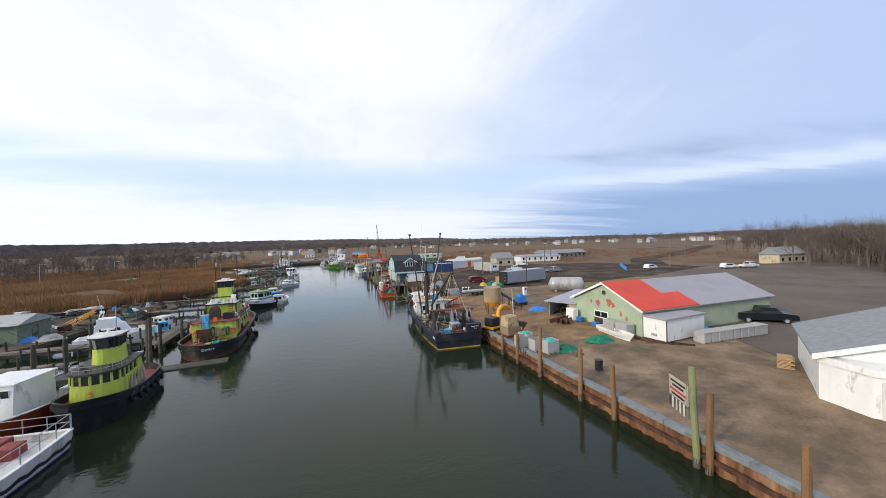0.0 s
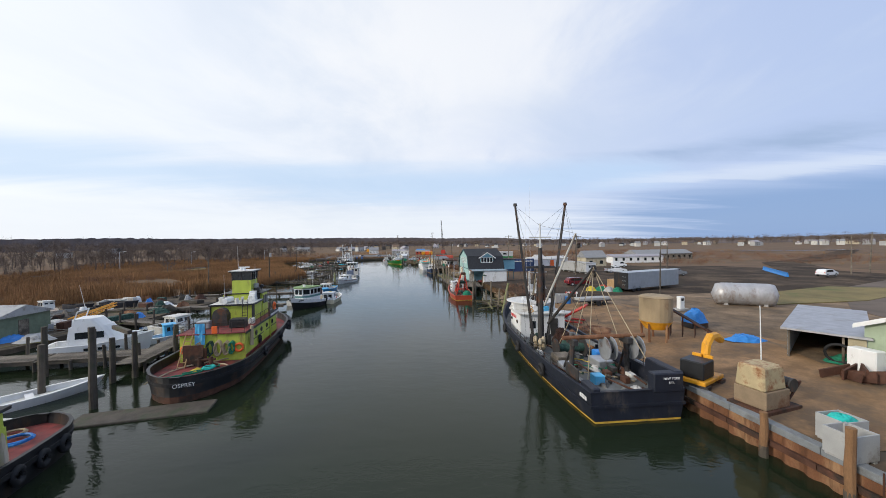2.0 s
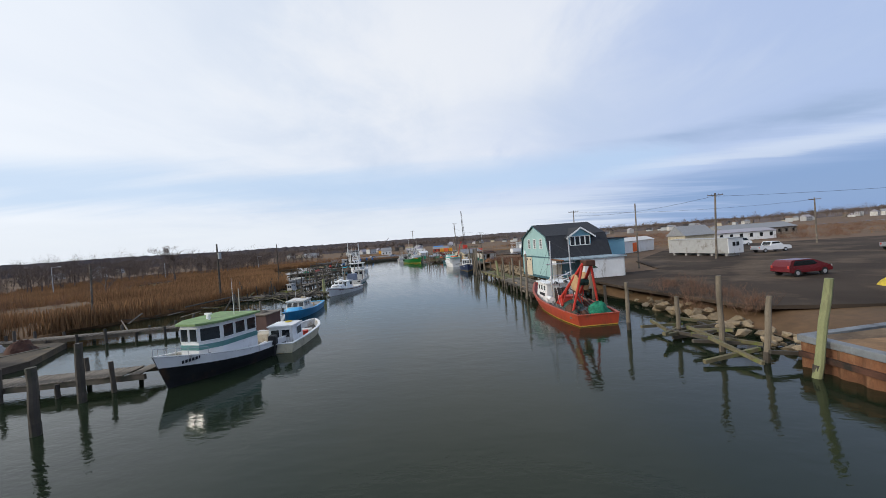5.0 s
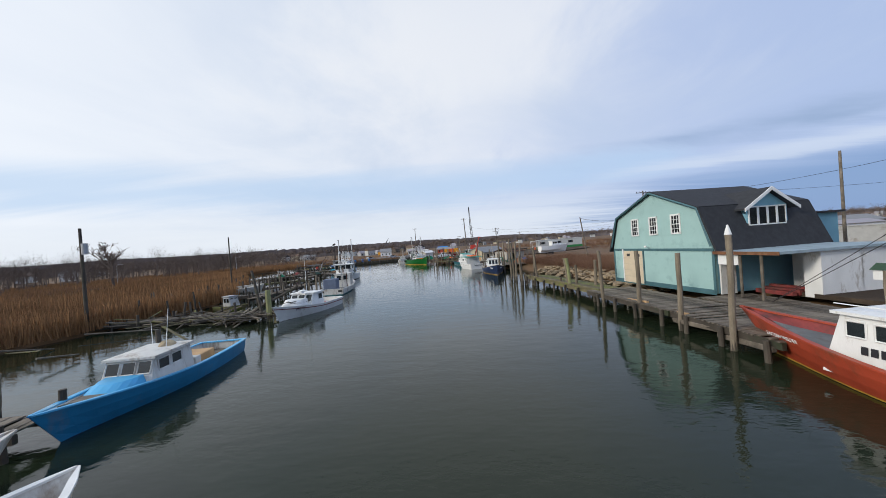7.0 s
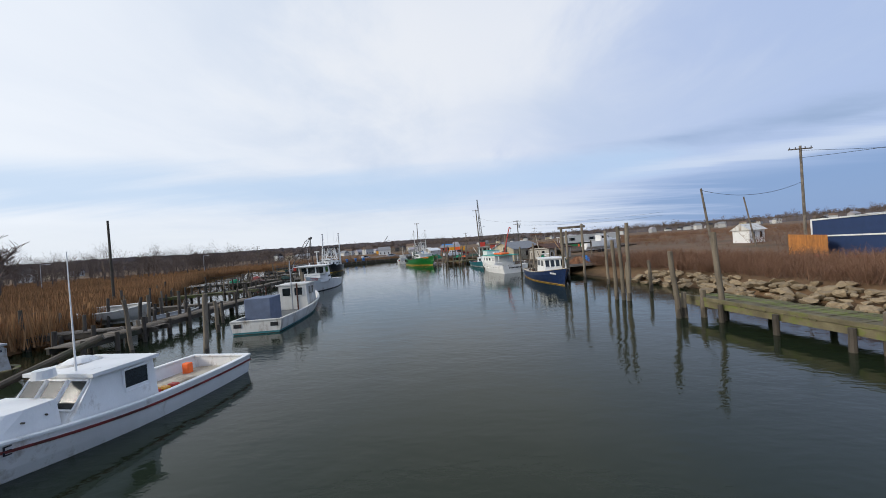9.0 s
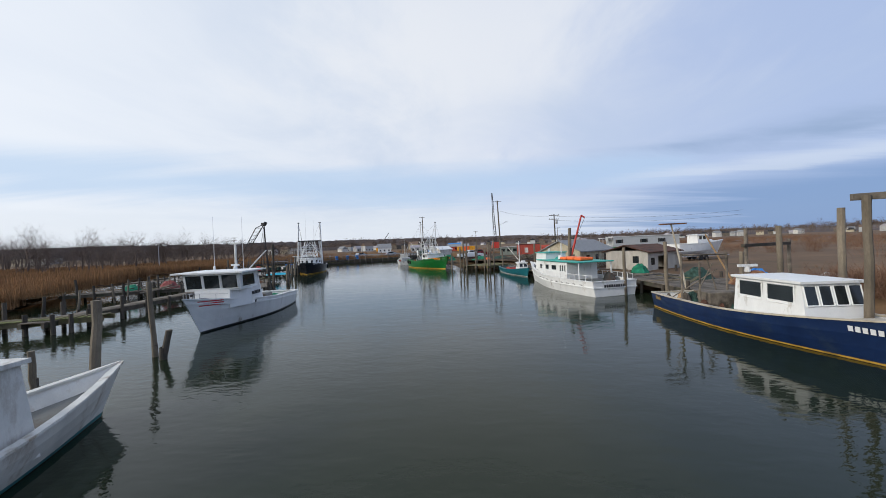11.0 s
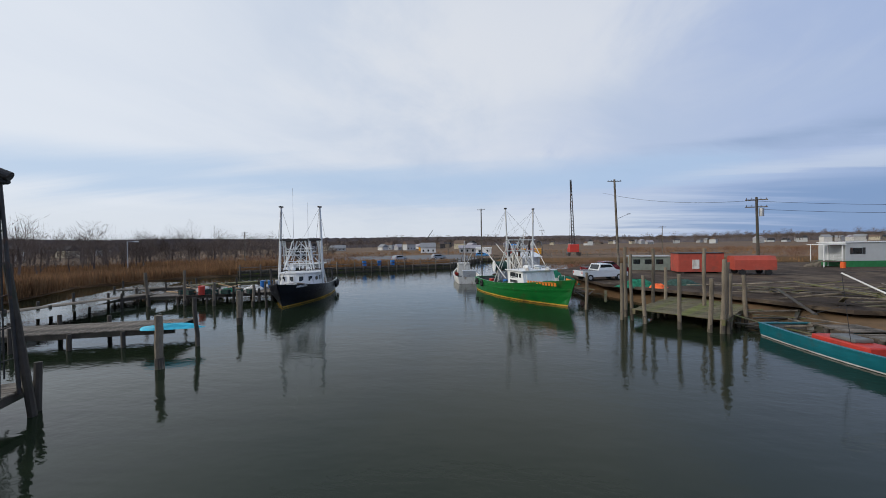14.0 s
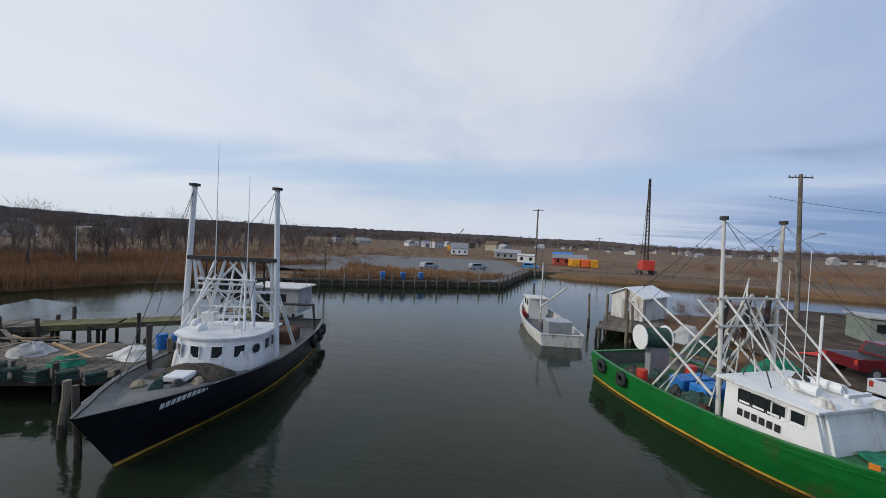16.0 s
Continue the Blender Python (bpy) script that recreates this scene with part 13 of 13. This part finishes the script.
merged("west_wood", mid_t, west_wood(1350), M_BARK, "leafless brown wood behind the western marsh", "trees")
east_pl = []
for _ in range(700):
    t = rng.random()
    x, y = 112 + 70 * t + rng.uniform(-10, 45), 22 + 120 * rng.random() * (0.4 + t)
    if y - 118 > (x - 104) * 0.75 or x < 108:
        continue
    east_pl.append((x, y, 1.6 + 3.6 * t, rng.uniform(0, 6.28), rng.uniform(1.2, 1.9), rng.randrange(6)))
merged("east_wood", mid_t, east_pl, M_BARK, "leafless brown wood beyond the eastern lot", "trees")
far_pl = []
for _ in range(2600):
    az = radians(rng.uniform(-78, 88))
    d = rng.uniform(420, 1150) if az < 0 else rng.uniform(620, 1150)
    far_pl.append((d * math.sin(az) - 20, 120 + d * math.cos(az), 1.0 + 0.006 * d, rng.uniform(0, 6.28), rng.uniform(1.3, 2.2), rng.randrange(4)))
merged("far_wood", far_t, far_pl, M_BARK, "low distant winter woods along the horizon", "trees")
rid = []
for k in range(721):
    deg = -95 + 190 * k / 720
    a = radians(deg)
    d = 1500
    h_ = 20 + 20 / (1 + math.exp((deg - 8) / 6.0)) + 7 * noise.noise(Vector((k * 0.03, 0, 0))) + 3.2 * noise.noise(Vector((k * 0.45, 4, 0))) + 2.0 * noise.noise(Vector((k * 1.3, 8, 0)))
    rid.append([(d * math.sin(a), 100 + d * math.cos(a), -2), (d * math.sin(a) * 1.02, 100 + d * math.cos(a) * 1.02, h_)])
tagged(part("backdrop_ridge", sheet(bm_new(), rid), mat("distant_wooded_ridge", (0.10, 0.085, 0.085), 1.0, var=0.35, scale=0.02, bump=0, dirt=(0.07, 0.055, 0.05), amount=0.5, dscale=0.05)), "low wooded ridge on the horizon", "backdrop", kind="structure")

bush_pl = []
for _ in range(900):
    y = rng.uniform(-20, 330)
    x = lerp_line(WEST, min(y, 260)) - rng.uniform(38, 105)
    bush_pl.append((x, y, 0.55, rng.uniform(0, 6.28), rng.uniform(0.7, 1.6), rng.randrange(4)))
for _ in range(900):
    y = rng.uniform(112, 153)
    x = lerp_line(EAST, y) + rng.uniform(3.6, 11.5)
    if 133 < y < 146 and x > 7.0 or y < 121 and x > -1.5 + (y - 112) * 0.25:
        continue
    bush_pl.append((x, y, 1.0, rng.uniform(0, 6.28), rng.uniform(0.6, 1.15), rng.randrange(4)))
for _ in range(240):
    a, t = rng.choice((((6, 80), (9, 96)), ((-12, 176), (-2, 186)), ((-33, 222), (-18, 247)), ((98, 96), (150, 108)), ((20, 200), (60, 246)))), rng.random()
    bush_pl.append((a[0][0] + (a[1][0] - a[0][0]) * t + rng.uniform(-3, 3), a[0][1] + (a[1][1] - a[0][1]) * t + rng.uniform(-2.5, 2.5), 1.2, rng.uniform(0, 6.28), rng.uniform(0.3, 0.8), rng.randrange(4)))
for _ in range(1500):
    x, y = rng.uniform(18, 190), rng.uniform(156, 380)
    if noise.noise(Vector((x * 0.03, y * 0.05, 5))) > -0.05:
        bush_pl.append((x, y, 1.1, rng.uniform(0, 6.28), rng.uniform(0.7, 1.7), rng.randrange(4)))
merged("brush", bush, bush_pl, M_BRUSH, "tangled leafless brown brush", "shrubs")

tufts = []
for s_ in range(6):
    vs, fs = [], []
    q = random.Random(s_ + 90)
    for k in range(11):
        a, h_ = q.uniform(0, 6.28), q.uniform(1.0, 2.1)
        x, y = q.uniform(-0.65, 0.65), q.uniform(-0.65, 0.65)
        lx, ly = q.uniform(-0.25, 0.25), q.uniform(-0.25, 0.25)
        w_ = 0.035
        b0 = len(vs)
        vs += [(x - w_ * math.cos(a), y - w_ * math.sin(a), 0), (x + w_ * math.cos(a), y + w_ * math.sin(a), 0), (x + lx + w_ * 0.9 * math.cos(a), y + ly + w_ * 0.9 * math.sin(a), h_ * 0.85), (x + lx * 1.3, y + ly * 1.3, h_)]
        fs += [(b0, b0 + 1, b0 + 2, b0 + 3)]
    tufts.append((np.array(vs), np.array(fs)))
reed_pl = []
while len(reed_pl) < 40000:
    y = rng.uniform(-25, 262)
    w = lerp_line(WEST, y)
    d = rng.random() ** 1.5 * 100 + 0.6
    x = w - d
    if noise.noise(Vector((x * 0.05, y * 0.05, 2))) < -0.32:
        continue
    if 40 < y < 82 and d < 10:
        continue
    reed_pl.append((x, y, 0.35, rng.uniform(0, 6.28), (0.98 + 0.4 * noise.noise(Vector((x * 0.06, y * 0.06, 7)))) * rng.uniform(0.8, 1.15), rng.randrange(6)))
for _ in range(5200):
    y = rng.uniform(150, 460)
    x = rng.uniform(20, 260)
    if y < 250 and x < 40:
        continue
    if noise.noise(Vector((x * 0.03, y * 0.03, 2))) < -0.1:
        continue
    reed_pl.append((x, y, 0.9, rng.uniform(0, 6.28), rng.uniform(0.35, 0.6), rng.randrange(6)))
for _ in range(2600):
    y = rng.uniform(262, 420)
    x = rng.uniform(-210, -60) if rng.random() < 0.6 else rng.uniform(-35, 120)
    if -112 < x < -50 and 240 < y < 345 or x > -48 and y < 310:
        continue
    reed_pl.append((x, y, 0.6, rng.uniform(0, 6.28), rng.uniform(0.5, 0.8), rng.randrange(6)))
merged("reed_bed", tufts, reed_pl, M_REED, "tall dry tan reed bed along the creek", "reeds")
cut = []
for k in range(7):
    x0 = 90 + 40 * k
    cut.append([(x0, 300 + 12 * math.sin(k) + 0.4 * x0 * 0.2, 1.35), (x0, 309 + 12 * math.sin(k) + 0.4 * x0 * 0.2, 1.35)])
tagged(part("marsh_pool", sheet(bm_new(), cut), M_WATER), "narrow pale pool of water in the eastern marsh", "water", kind="structure")
wc_ = []
for k in range(9):
    y0 = 120 + 11 * k
    x0 = -64 - 2.2 * k - 6 * math.sin(k * 0.9)
    wc_.append([(x0 - 3.5, y0, 0.98), (x0 + 2.0, y0, 0.98)])
tagged(part("marsh_channel", sheet(bm_new(), wc_), M_WATER), "narrow side channel winding through the reeds", "water", kind="structure")

# ---- every thing on the banks to its place ----
AFLOAT = ("moored boats", "utility poles", "power lines", "far wharf", "houses on the horizon", "street lamps")
for ob in list(scene.objects):
    if ob.parent is None and ob.type in {"MESH", "EMPTY"} and ob.get("group", "") not in AFLOAT and ob.get("category", "") not in ("building", "ground", "road", "water", "backdrop", "trees", "reeds", "shrubs", "rocks", "bulkhead", "wharf"):
        settle(ob)
